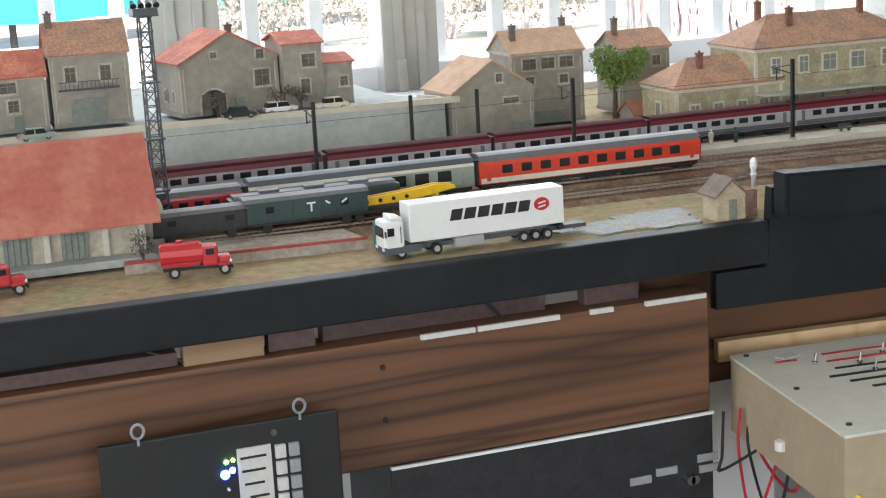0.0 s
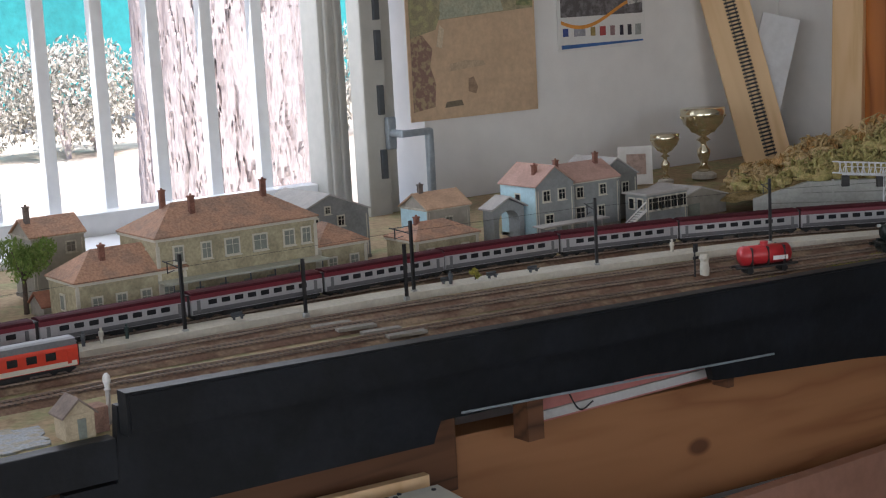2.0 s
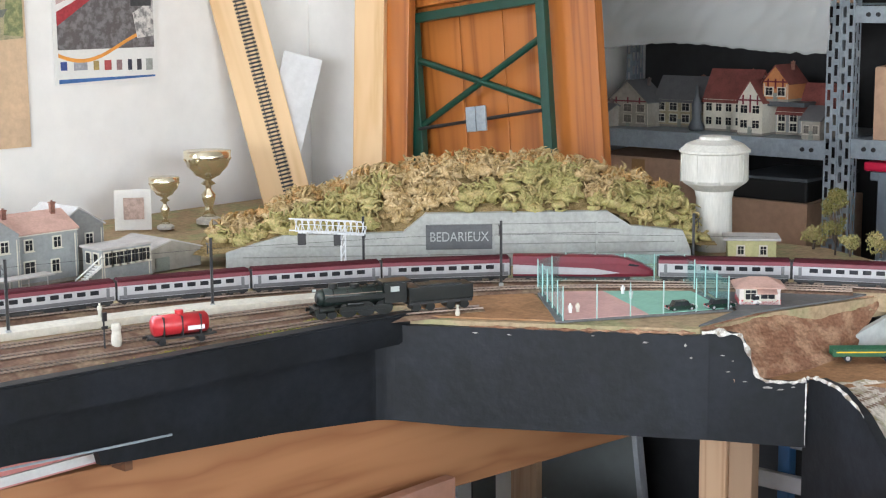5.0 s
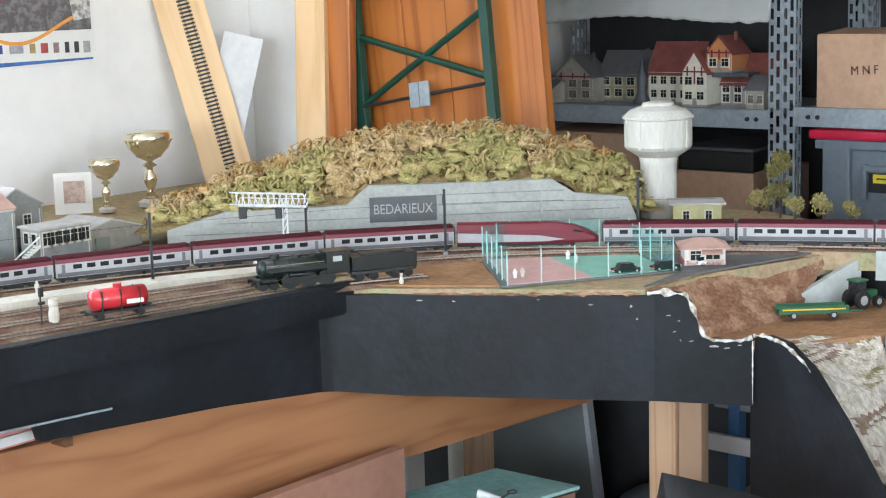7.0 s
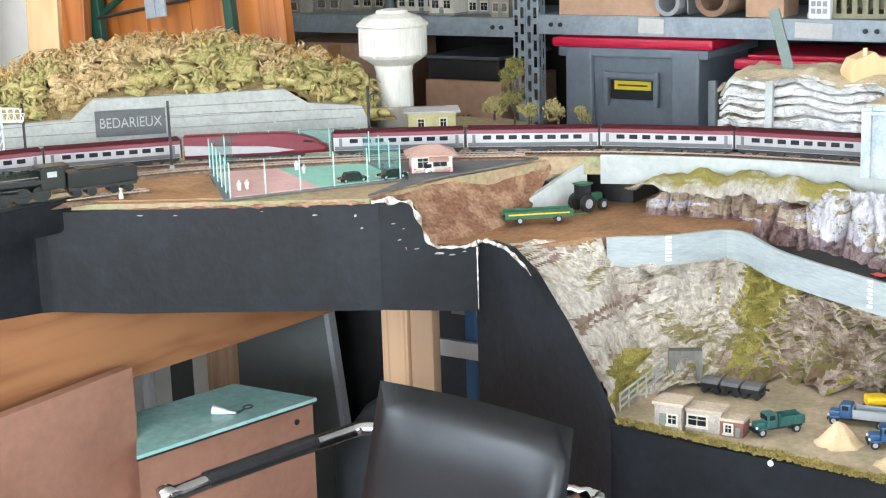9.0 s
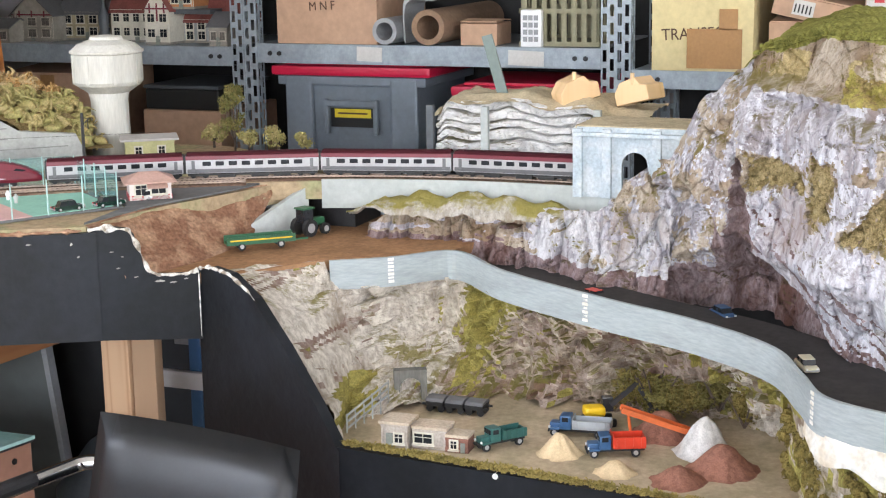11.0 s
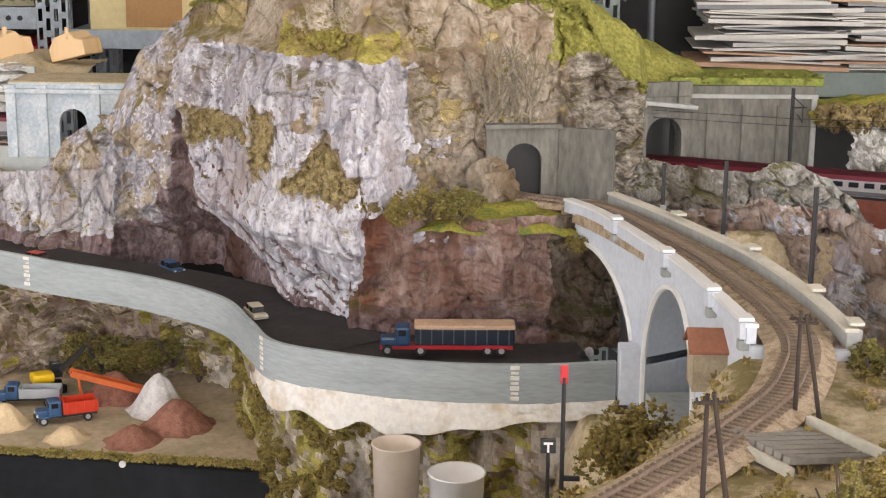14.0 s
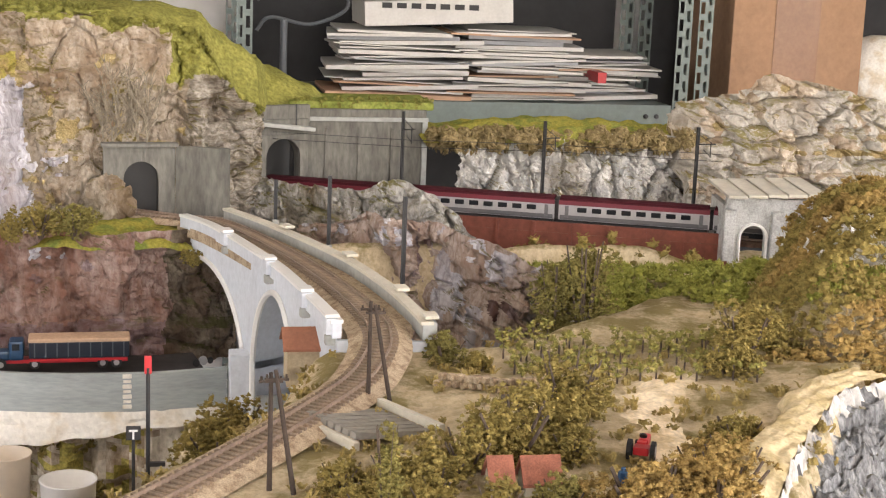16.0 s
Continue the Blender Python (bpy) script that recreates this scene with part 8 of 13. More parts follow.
cap("yellow_mound", "yellow green flocked mound above the low rocks", [(2.66, 1.02), (2.69, 0.66), (2.76, 0.66), (2.74, 1.03)], 1.060, 1.088, rock("yellow_flocked_rock", (0.6, 0.56, 0.5), (0.4, 0.36, 0.3), (0.3, 0.22, 0.12), (0.40, 0.34, 0.07), 0.45, 0.3, 14), 0.014)


def arch_wall(w, h, holes, thick):
    """A wall of w x h in the x-z plane with round-headed openings (centre, half width, spring height)."""
    bm = B()
    n = 90
    xs = sorted({-w / 2 + w * k / n for k in range(n + 1)} | {c + s * r * 0.9999 for c, r, z in holes for s in (-1, 1)})

    def low(x):
        for c, r, z in holes:
            if abs(x - c) < r:
                return z + math.sqrt(max(0, r * r - (x - c) ** 2))
        return 0.0
    for a, b in zip(xs, xs[1:]):
        m = (a + b) / 2
        la, lb = (low(a), low(b)) if low(m) > 0 else (0.0, 0.0)
        if low(m) > 0 and (la == 0 or lb == 0):
            la, lb = max(la, min(z for c, r, z in holes)), max(lb, min(z for c, r, z in holes))
        f = [bm.verts.new(c) for c in ((a, 0, la), (b, 0, lb), (b, 0, h), (a, 0, h), (a, thick, la), (b, thick, lb), (b, thick, h), (a, thick, h))]
        for q in ((0, 1, 2, 3), (7, 6, 5, 4), (3, 2, 6, 7), (0, 4, 5, 1)):
            bm.faces.new([f[i] for i in q])
        for c, r, z in holes:
            for s in (-1, 1):
                e = c + s * r * 0.9999
                if abs((b if s < 0 else a) - e) < 1e-6:
                    v = [bm.verts.new(p) for p in ((e, 0, 0), (e, thick, 0), (e, thick, z), (e, 0, z))]
                    bm.faces.new(v)
    for x in (-w / 2, w / 2):
        bm.faces.new([bm.verts.new(p) for p in ((x, 0, 0), (x, thick, 0), (x, thick, h), (x, 0, h))])
    bmesh.ops.remove_doubles(bm, verts=bm.verts, dist=1e-6)
    bmesh.ops.recalc_face_normals(bm, faces=bm.faces)
    return bm


GALLERY = mat("blue_grey_gallery_paint", (0.40, 0.46, 0.50), 0.9, vary=0.2, size=30, second=(0.50, 0.54, 0.56), bump=0.4, bump_size=260, spec=0.2)
gal = thing("avalanche_gallery", "pale blue grey gallery with arches over the line", "model gallery", (2.742, 0.565, 1.092), -90)
part("wall", arch_wall(0.215, 0.106, [(-0.018, 0.020, 0.050), (0.052, 0.018, 0.050)], 0.008), GALLERY, gal)
for x in (-0.105, -0.06, 0.016, 0.09):
    part("pier", box(B(), (x, -0.003, 0.052), (0.014, 0.008, 0.104), bevel=0.001), GALLERY, gal)
part("cornice", box(B(), (0, -0.004, 0.096), (0.222, 0.016, 0.006), bevel=0.001), GALLERY, gal)
part("roof", box(B(), (0, 0.062, 0.105), (0.222, 0.118, 0.006), bevel=0.002), mat("sandy_roof", (0.5, 0.42, 0.28), 0.95, vary=0.2, size=40, bump=0.6, bump_size=300), gal, "sandy flat roof")
def layers(y, v):
    """Thin bedded layers parted by dark cracks, broken up along their length."""
    t = v * 7.0 + 0.45 * noise.noise(Vector((y * 14, v * 3, 0))) + 0.25 * noise.noise(Vector((y * 40, v * 6, 4)))
    bed = math.floor(t)
    f = t - bed
    out = 0.010 * noise.noise(Vector((y * 16 + bed * 7.3, bed * 3.1, 2)))
    return 2.874 + 0.022 * v + out + 0.020 * max(0.0, 1 - min(f, 1 - f) / 0.16) ** 1.5


LAYER_TOP = lerp_table([(0.665, 1.198), (0.70, 1.212), (0.76, 1.206), (0.82, 1.219), (0.90, 1.212), (0.94, 1.216), (0.96, 1.19)])
relief(0.665, 0.96, lambda y: 1.10, LAYER_TOP, layers, "layered_rock", rock("layered_white_rock", (0.90, 0.89, 0.87), (0.62, 0.61, 0.60), (0.45, 0.43, 0.41), (0.3, 0.27, 0.15), 0.0, 0.1, 9, (1, 0.6, 1.6), 0.2), "white layered rock face behind the line", 0.004, 190, 130, 14.0, 9.0, 0.3, (26, 40, 0.003))
bm = B()
rows = []
for i in range(50):
    y = 0.60 + 0.37 * i / 49
    top = LAYER_TOP(max(0.665, y)) if y > 0.665 else 1.196
    rows.append([(2.888 + 0.14 * k / 12, y, top - 0.004 + 0.010 * ease(0, 0.3, k / 12) + 0.006 * fractal(k * 0.02, y, 3, 30, 3)) for k in range(13)])
sheet(bm, rows)
bmesh.ops.recalc_face_normals(bm, faces=bm.faces)
solo("sandy_bank", bm, bpy.data.materials["sandy_roof"], "sandy ground over the layered rocks", "model ground", smooth=True)
for y in (0.955, 0.86, 0.672):
    bm = B()
    box(bm, (2.852, y, 1.155), (0.010, 0.012, 0.11), bevel=0.001)
    solo("rock_pillar", bm, RETAIN if y < 0.9 else DARK_GREY, "narrow grey pillar at the rock face", "pillar", "rock pillars")

# ---- mountain shoulder with the two tunnel portals ----
SHOULDER = rock("tan_mountain_rock", (0.50, 0.43, 0.35), (0.30, 0.24, 0.175), (0.20, 0.13, 0.075), (0.26, 0.21, 0.06), 0.26, 0.45, 11, (1, 1, 0.6))
STRATA = rock("layered_grey_rock", (0.56, 0.51, 0.44), (0.30, 0.26, 0.21), (0.15, 0.11, 0.075), (0.24, 0.2, 0.07), 0.14, 0.4, 14, (1, 0.6, 2.0))


def shoulder_depth(y, v):
    z = 1.06 + (shoulder_top(y) - 1.06) * v
    x = lerp_table([(-0.218, 2.612), (-0.19, 2.585), (-0.15, 2.55), (-0.12, 2.515), (-0.06, 2.462), (0.03, 2.425), (0.1, 2.42)])(y) + 0.11 * v * v * ease(-0.2, -0.1, y)
    layers = ease(-0.105, -0.13, y) * (1 - ease(1.225, 1.25, z))
    step = (z * 78 + 1.5 * noise.noise(Vector((y * 30, z * 20, 2)))) % 1.0
    x -= layers * 0.011 * (step ** 0.6 - 0.4) * (0.6 + 0.8 * noise.noise(Vector((y * 40, math.floor(z * 78), 8))))
    x += 0.028 * math.exp(-((y + 0.098) / 0.012) ** 2) * (1 - ease(1.2, 1.24, z))
    x += 0.02 * math.exp(-((y - 0.005 - 0.3 * (z - 1.2)) / 0.02) ** 2)
    return x


def shoulder_paint(y, z):
    n = noise.noise(Vector((y * 24, z * 24, 9))) + 0.5 * noise.noise(Vector((y * 85, z * 85, 5)))
    if z > shoulder_top(y) - 0.012 - 0.02 * n and y > -0.16 or (y < -0.095 + 0.025 * n and z > 1.262 - 0.02 * n):
        return 3
    if y < -0.118 + 0.01 * n:
        return 1
    if -0.03 < y < 0.05 and 1.19 < z < 1.222 + 0.02 * n:
        return 4
    if z > 1.262 + 0.02 * n:
        return 2
    return 4 if n > 0.5 else 0


relief(-0.218, 0.09, lambda y: 1.06, shoulder_top, shoulder_depth, "mountain_shoulder", (SHOULDER, STRATA, ROCK_T, TURF, MOSS_C), "tan brown mountain flank above the tunnels", 0.014, 190, 150, 9.0, 12.0, 0.45, (20, 20, 0.008), shoulder_paint)
# bare grey bush on the flank above the tunnel
twig_m = mat("grey_brown_twigs", (0.30, 0.255, 0.19), 0.95, vary=0.35, size=120)
dead = thing("dead_bush", "bare grey brown bush against the mountain flank", "model bush", (2.435, -0.035, 1.205))
rnd = random.Random(640)
for k in range(34):
    a, l = rnd.gauss(0, 0.42), rnd.uniform(0.035, 0.095)
    bm = B()
    p = Vector((rnd.uniform(-0.01, 0.01), rnd.uniform(-0.03, 0.03), rnd.uniform(-0.012, 0.02)))
    for q in range(4):
        d = Vector((-0.10 + rnd.uniform(-0.15, 0.15), math.sin(a) + rnd.uniform(-0.25, 0.25), math.cos(a))) * l / 4
        cyl(bm, p, p + d, 0.0012 - 0.0002 * q, 0.0009 - 0.0002 * q, 5)
        for u in range(3):
            e = Vector((rnd.uniform(-1, 0.4), rnd.uniform(-1, 1), rnd.uniform(0.1, 1))) * 0.010
            cyl(bm, p + d * rnd.random(), p + d + e, 0.0006, 0.0003, 4)
        p = p + d
    part("branch", bm, twig_m, dead)
ledge = cap("track_ledge", "grassy ledge over the rock cutting", [(2.292, 0.075), (2.30, -0.115), (2.45, -0.11), (2.45, 0.075)], 1.088, 1.107, GRASS, 0.006)
tagged(ledge, "grassy ledge over the rock cutting", "model ground", kind="structure")
TUN = mat("grey_portal_concrete", (0.155, 0.15, 0.13), 0.9, vary=0.3, size=22, streak=(1, 1, 0.3), bump=0.4, bump_size=200)
tp = thing("tunnel_portal", "grey concrete tunnel portal with wing wall", "tunnel portal", (2.425, -0.052, 1.105), -84)
part("wall", arch_wall(0.088, 0.086, [(0.002, 0.0215, 0.045)], 0.012), TUN, tp)
part("coping", box(B(), (0, -0.001, 0.088), (0.094, 0.018, 0.005), bevel=0.001), TUN, tp)
part("wing", box(B(), (0.077, -0.012, 0.043), (0.068, 0.008, 0.086), rz=-24), TUN, tp)
# Solid black box painted as the shade inside the tunnel mouth.
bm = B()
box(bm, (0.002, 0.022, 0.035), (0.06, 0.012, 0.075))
part("shade_box", bm, INK, tp, "black box painted as the shade in the tunnel")
tp2 = thing("tunnel_portal", "grey stone tunnel portal above the line", "tunnel portal", (2.715, -0.255, 1.062), -68)
part("wall", arch_wall(0.085, 0.13, [(0, 0.027, 0.075)], 0.014), TUN, tp2)
part("coping", box(B(), (0, -0.004, 0.121), (0.092, 0.026, 0.006), ry=7, bevel=0.001), CONCRETE, tp2, "pale coping")
part("parapet", box(B(), (0.004, 0.012, 0.137), (0.088, 0.012, 0.026), bevel=0.001), TUN, tp2)
for u in (-0.034, 0.02):
    part("rail_post", cyl(B(), (u, -0.004, 0.122), (u, -0.004, 0.152), 0.001, n=6), DARK, tp2)
part("arch_ring", arch_wall(0.070, 0.108, [(0, 0.0275, 0.075)], 0.004), TUN, tp2, "pale arch surround").location.y = -0.0042
# Second tunnel: its inner shade is a black box too.
part("shade_box", box(B(), (0, 0.05, 0.055), (0.07, 0.012, 0.12)), INK, tp2, "black box painted as the shade in the tunnel")
w2 = thing("concrete_wall", "tall weathered concrete wall behind the line", "retaining wall", (2.775, -0.385, 1.06), -88)
part("wall", box(B(), (0, 0, 0.07), (0.185, 0.012, 0.145), bevel=0.001), TUN, w2)
part("coping", box(B(), (0, -0.004, 0.128), (0.19, 0.014, 0.006), bevel=0.001), CONCRETE, w2, "pale coping band")
part("edge_strip", box(B(), (0.09, -0.004, 0.066), (0.008, 0.012, 0.125), bevel=0.001), CONCRETE, w2)
for k in range(3):
    part("pilaster", box(B(), (-0.06 + k * 0.05, -0.006, 0.06), (0.004, 0.004, 0.11)), TUN, w2)
bm = B()
box(bm, (2.84, -0.38, 1.207), (0.12, 0.22, 0.012), bevel=0.003)
solo("wall_turf", bm, GRASS_G, "green turf on top of the wall", "model ground")
relief(-0.90, -0.52, 1.06, 1.172, lambda y, v: 2.715 + 0.03 * v, "white_crag", ROCK_W, "white grey crag behind the train", 0.018, 190, 70, 12.0, 15.0, 0.25, (26, 14, 0.016))
cap("crag_turf", "mossy turf on the white crag", [(2.73, -0.47), (2.73, -0.92), (2.92, -0.95), (2.92, -0.45)], 1.16, 1.185, GRASS, 0.010)
def crag_paint(y, z):
    n = noise.noise(Vector((y * 20, z * 26, 3))) + 0.5 * noise.noise(Vector((y * 75, z * 75, 5)))
    ledge = noise.noise(Vector((y * 7, z * 55, 9)))
    return 1 if ledge + 0.4 * n > 0.42 else 2 if n > 0.2 or z > 1.245 else 0


relief(-1.32, -0.86, lambda y: 1.05, lerp_table([(-1.32, 1.20), (-1.2, 1.235), (-1.08, 1.262), (-1.02, 1.266), (-0.97, 1.245), (-0.93, 1.232), (-0.885, 1.222), (-0.865, 1.20), (-0.86, 1.15)]), lambda y, v: 2.66 + 0.10 * v * v + 0.12 * max(0, y + 0.95), "grey_crag",
       (rock("beige_grey_crag", (0.60, 0.56, 0.50), (0.40, 0.37, 0.32), (0.27, 0.21, 0.15), (0.32, 0.27, 0.10), 0.15, 0.3, 10, (1, 1, 0.8), 0.3), FLOCK, ROCK_T), "large grey crag with moss ledges", 0.020, 230, 130, 8.0, 18.0, 0.3, (11, 20, 0.016), crag_paint)
relief(-0.50, -0.15, lambda y: 1.03, lerp_table([(-0.50, 1.06), (-0.465, 1.10), (-0.435, 1.122), (-0.40, 1.138), (-0.375, 1.134), (-0.33, 1.116), (-0.26, 1.122), (-0.15, 1.130)]), lambda y, v: lerp_table([(-0.46, 2.44), (-0.38, 2.46), (-0.19, 2.56)])(y) + 0.05 * v, "mid_outcrop", rock("mossy_mid_rock", (0.58, 0.57, 0.54), (0.33, 0.31, 0.27), (0.25, 0.19, 0.11), (0.27, 0.24, 0.08), 0.3, 0.35, 13), "pale mossy rocks between the two lines", 0.016, 140, 46, 14.0, 21.0, 0.25, (26, 30, 0.014))

# ---- back line with its train ----
BACK = track("back_line", [(2.78, 0.0, 1.065), (2.745, -0.2, 1.065), (2.69, -0.34, 1.065), (2.625, -0.5, 1.065), (2.545, -0.7, 1.065), (2.475, -0.87, 1.065), (2.40, -1.02, 1.065), (2.30, -1.18, 1.065)], "back line behind the mountain")
s = 0.13
while s < 1.2:
    p, h = along(BACK, s)
    coach("express_coach", "silver express coach with maroon band and dark windows", "express train", 0.2105, 0.033, 0.0405, SILVER, MAROON, DKMAROON, 8, 0.0132, 0.0068, 0.0240, (p.x, p.y, p.z + 0.0026), h, lower=SKIRT)
    s += 0.2165
bm = B()
line = [p + Vector((-0.030, -0.006, 0)) for p in BACK if -0.865 < p.y < -0.44]
sweep(bm, line, [(-0.002, -0.05), (-0.002, 0.009), (0.002, 0.009), (0.002, -0.05)])
rw = thing("rust_wall", "rust red retaining wall below the back line", "retaining wall")
RUST = mat("rust_red_wall", (0.20, 0.06, 0.04), 0.85, vary=0.2, size=20, bump=0.2, bump_size=200)
part("wall", bm, RUST, rw)
for k in range(1, 9):
    p, h = along(line, k * 0.052)
    part("post", box(B(), (p.x - 0.003, p.y, p.z - 0.018), (0.004, 0.004, 0.052), rz=h), RUST, rw)
for x, y, h in ((2.672, -0.425, 0.15), (2.665, -0.635, 0.14), (2.62, -0.855, 0.14)):
    mast(x, y, 1.062, h, 190, 0.05)
for x, y, h in ((2.345, -0.215, 0.065), (2.19, -0.262, 0.10), (1.98, -0.312, 0.115)):
    mast(x, y, 1.108, h * 0.85, 0, 0)
bm = B()
for z in (0.118, 0.108):
    for a, b in zip(((2.70, -0.24), (2.63, -0.425), (2.60, -0.635)), ((2.63, -0.425), (2.60, -0.635), (2.52, -0.855))):
        solo("catenary_wire", cyl(B(), (*a, 1.058 + z), (*b, 1.058 + z), 0.0004, n=4), DARK, "thin dark wire over the back line", "wire", "catenary wires")
p3 = thing("stone_portal", "grey stone portal with two arches and a plank roof", "tunnel portal", (2.42, -0.893, 1.010), -100)
STONE = mat("mottled_grey_stone", (0.47, 0.48, 0.47), 0.9, vary=0.25, size=60, second=(0.34, 0.34, 0.33), bump=0.6, bump_size=300)
part("wall", arch_wall(0.125, 0.120, [(-0.024, 0.0165, 0.066), (0.034, 0.014, 0.066)], 0.010), STONE, p3)
for c, r in ((-0.024, 0.0165), (0.034, 0.014)):
    bm = B()
    arc = [Vector((c + (r + 0.002) * math.cos(a), -0.001, 0.066 + (r + 0.002) * math.sin(a))) for a in [math.pi * k / 14 for k in range(15)]]
    for a, b in zip(arc, arc[1:]):
        cyl(bm, a, b, 0.0022, n=6)
    cyl(bm, (c - r - 0.002, -0.001, 0), (c - r - 0.002, -0.001, 0.066), 0.0022, n=6)
    cyl(bm, (c + r + 0.002, -0.001, 0), (c + r + 0.002, -0.001, 0.066), 0.0022, n=6)
    part("arch_ring", bm, CARWHITE, p3, "white arch trim")
for x in (-0.058, 0.007, 0.062):
    part("buttress", box(B(), (x, -0.004, 0.052), (0.016, 0.012, 0.104), bevel=0.002), STONE, p3)
part("side_wall", box(B(), (-0.060, 0.05, 0.054), (0.008, 0.10, 0.108)), STONE, p3)
for k in range(5):
    part("roof_plank", box(B(), (-0.052 + k * 0.027, 0.055, 0.124 + 0.0015 * k), (0.0255, 0.15, 0.004), bevel=0.0006), PLATFORM, p3, "pale roof plank")
part("plinth", box(B(), (-0.065, -0.008, 0.012), (0.012, 0.012, 0.045), bevel=0.001), RUST, p3, "rust red wall end")
relief(-1.04, -0.922, lambda y: 1.02, lerp_table([(-1.04, 1.15), (-0.965, 1.135), (-0.935, 1.12), (-0.922, 1.08)]), lambda y, v: 2.335 + 0.05 * v + 0.9 * max(0, y + 0.938), "portal_rock", ROCK_W, "pale blocky rock beside the stone portal", 0.012, 100, 80, 14.0, 24.0, 0.25, (30, 34, 0.018))

# moss and scrub on the cliff's ledges


def cliff_moss(name, label, inside, box_, n, material, seed, small, big):
    rnd = random.Random(seed)
    spots = []
    while len(spots) < n:
        y, z = rnd.uniform(box_[0], box_[1]), rnd.uniform(box_[2], box_[3])
        if inside(y, z):
            v = (z - 0.955) / (cliff_top(y) - 0.955)
            spots.append((cliff_depth(y, v) + rnd.uniform(-0.006, 0.008), y, z))
    moss_lumps(name, label, spots, material, seed, small, big)


cliff_moss("cliff_moss", "olive brown moss in the hollows of the cliff", lambda y, z: in_moss(y, z) > 0.004, (0.12, 0.40, 1.115, 1.21), 420, MOSS_C, 401, 0.0018, 0.0048)
cliff_moss("cliff_moss", "tufts of yellow moss along the upper ledge", lambda y, z: noise.noise(Vector((y * 22, 5, z * 30))) > 0.0, (0.11, 0.26, 1.276, 1.295), 130, TURF_Y, 403, 0.0015, 0.004)
rnd = random.Random(90)
edge_moss = []
for k in range(500):
    y = rnd.uniform(-0.22, 0.42)
    x0 = flank_x(y) if y < 0.0 else cliff_depth(y, 1) - 0.004
    z0 = flank_z(y) if y < 0.0 else cliff_top(y)
    edge_moss.append((x0 + rnd.uniform(-0.004, 0.02), y, z0 + rnd.uniform(-0.004, 0.006)))
for k in range(120):
    edge_moss.append((2.785 + rnd.uniform(-0.01, 0.03), rnd.uniform(-0.49, -0.27), 1.211 + rnd.uniform(-0.006, 0.006)))
moss_lumps("crest_moss", "green flock tufts along the mountain's crest", edge_moss, TURF, 91, 0.001, 0.0034)
turf_edge = [(2.735 + rnd.uniform(-0.015, 0.03), y, 1.163 + rnd.uniform(-0.012, 0.012)) for y in [rnd.uniform(-0.92, -0.48) for q in range(240)]]
moss_lumps("turf_edge", "olive moss tufts along the white crag", turf_edge, FLOCK, 92, 0.004, 0.012)
# ---- viaduct over the gorge ----
LEFT = curve_pts([(2.343, -0.104, 1.121), (2.27, -0.13, 1.125), (2.19, -0.15, 1.128), (2.08, -0.172, 1.132), (1.98, -0.19, 1.135), (1.88, -0.202, 1.138), (1.80, -0.212, 1.139), (1.745, -0.217, 1.14)], 0.005)
RIGHT = curve_pts([(2.385, -0.158, 1.121), (2.29, -0.19, 1.125), (2.2, -0.217, 1.128), (2.1, -0.243, 1.132), (2.0, -0.266, 1.135), (1.88, -0.283, 1.138), (1.79, -0.291, 1.139), (1.735, -0.293, 1.14)], 0.005)
DECK = [a.lerp(b, 0.5) - Vector((0, 0, 0.014)) for a, b in zip(LEFT[::6], RIGHT[::6])]
via = thing("viaduct", "pale painted stone viaduct with arches and parapets", "viaduct")


def spring(x):
    if abs(x - 1.995) < 0.088:
        return 0.995 + 0.106 * math.sqrt(1 - ((x - 1.995) / 0.088) ** 2)
    if abs(x - 2.285) < 0.165:
        return 0.985 + 0.092 * math.sqrt(1 - ((x - 2.285) / 0.165) ** 2)
    return 0.93


bm = B()
for a, b in zip(LEFT, LEFT[1:]):
    za, zb = spring(a.x), spring(b.x)
    if (za == 0.93) != (zb == 0.93):
        za = zb = max(za, zb)
    r = RIGHT[min(LEFT.index(a), len(RIGHT) - 2)]
    r2 = RIGHT[min(LEFT.index(a) + 1, len(RIGHT) - 1)]
    bm.faces.new([bm.verts.new(c) for c in ((a.x, a.y, za), (b.x, b.y, zb), (b.x, b.y, b.z - 0.012), (a.x, a.y, a.z - 0.012))])
    bm.faces.new([bm.verts.new(c) for c in ((a.x, a.y, za), (r.x, r.y, za), (r2.x, r2.y, zb), (b.x, b.y, zb))])
    bm.faces.new([bm.verts.new(c) for c in ((r.x, r.y, 0.93), (r2.x, r2.y, 0.93), (r2.x, r2.y, r2.z - 0.012), (r.x, r.y, r.z - 0.012))])
for x0 in (1.907, 2.083, 2.12):
    k = min(range(len(LEFT)), key=lambda i: abs(LEFT[i].x - x0))
    a, r = LEFT[k], RIGHT[min(k, len(RIGHT) - 1)]
    bm.faces.new([bm.verts.new(c) for c in ((a.x, a.y, 0.93), (r.x, r.y, 0.93), (r.x, r.y, 1.0), (a.x, a.y, 1.0))])
part("wall", bm, BRIDGE, via)
for c, w, z0, hh in ((1.995, 0.088, 0.995, 0.106), (2.285, 0.165, 0.985, 0.092)):
    bm = B()
    pts = []
    for p in LEFT:
        if abs(p.x - c) <= w:
            pts.append(Vector((p.x, p.y + 0.001, z0 + hh * math.sqrt(max(0, 1 - ((p.x - c) / w) ** 2)) + 0.002)))
    for a, b in zip(pts, pts[1:]):
        cyl(bm, a, b, 0.0032, n=6)
    for e in (pts[0], pts[-1]):
        cyl(bm, (e.x, e.y, 0.93), (e.x, e.y, e.z), 0.0032, n=6)
    part("arch_ring", bm, CARWHITE, via, "white arch ring")
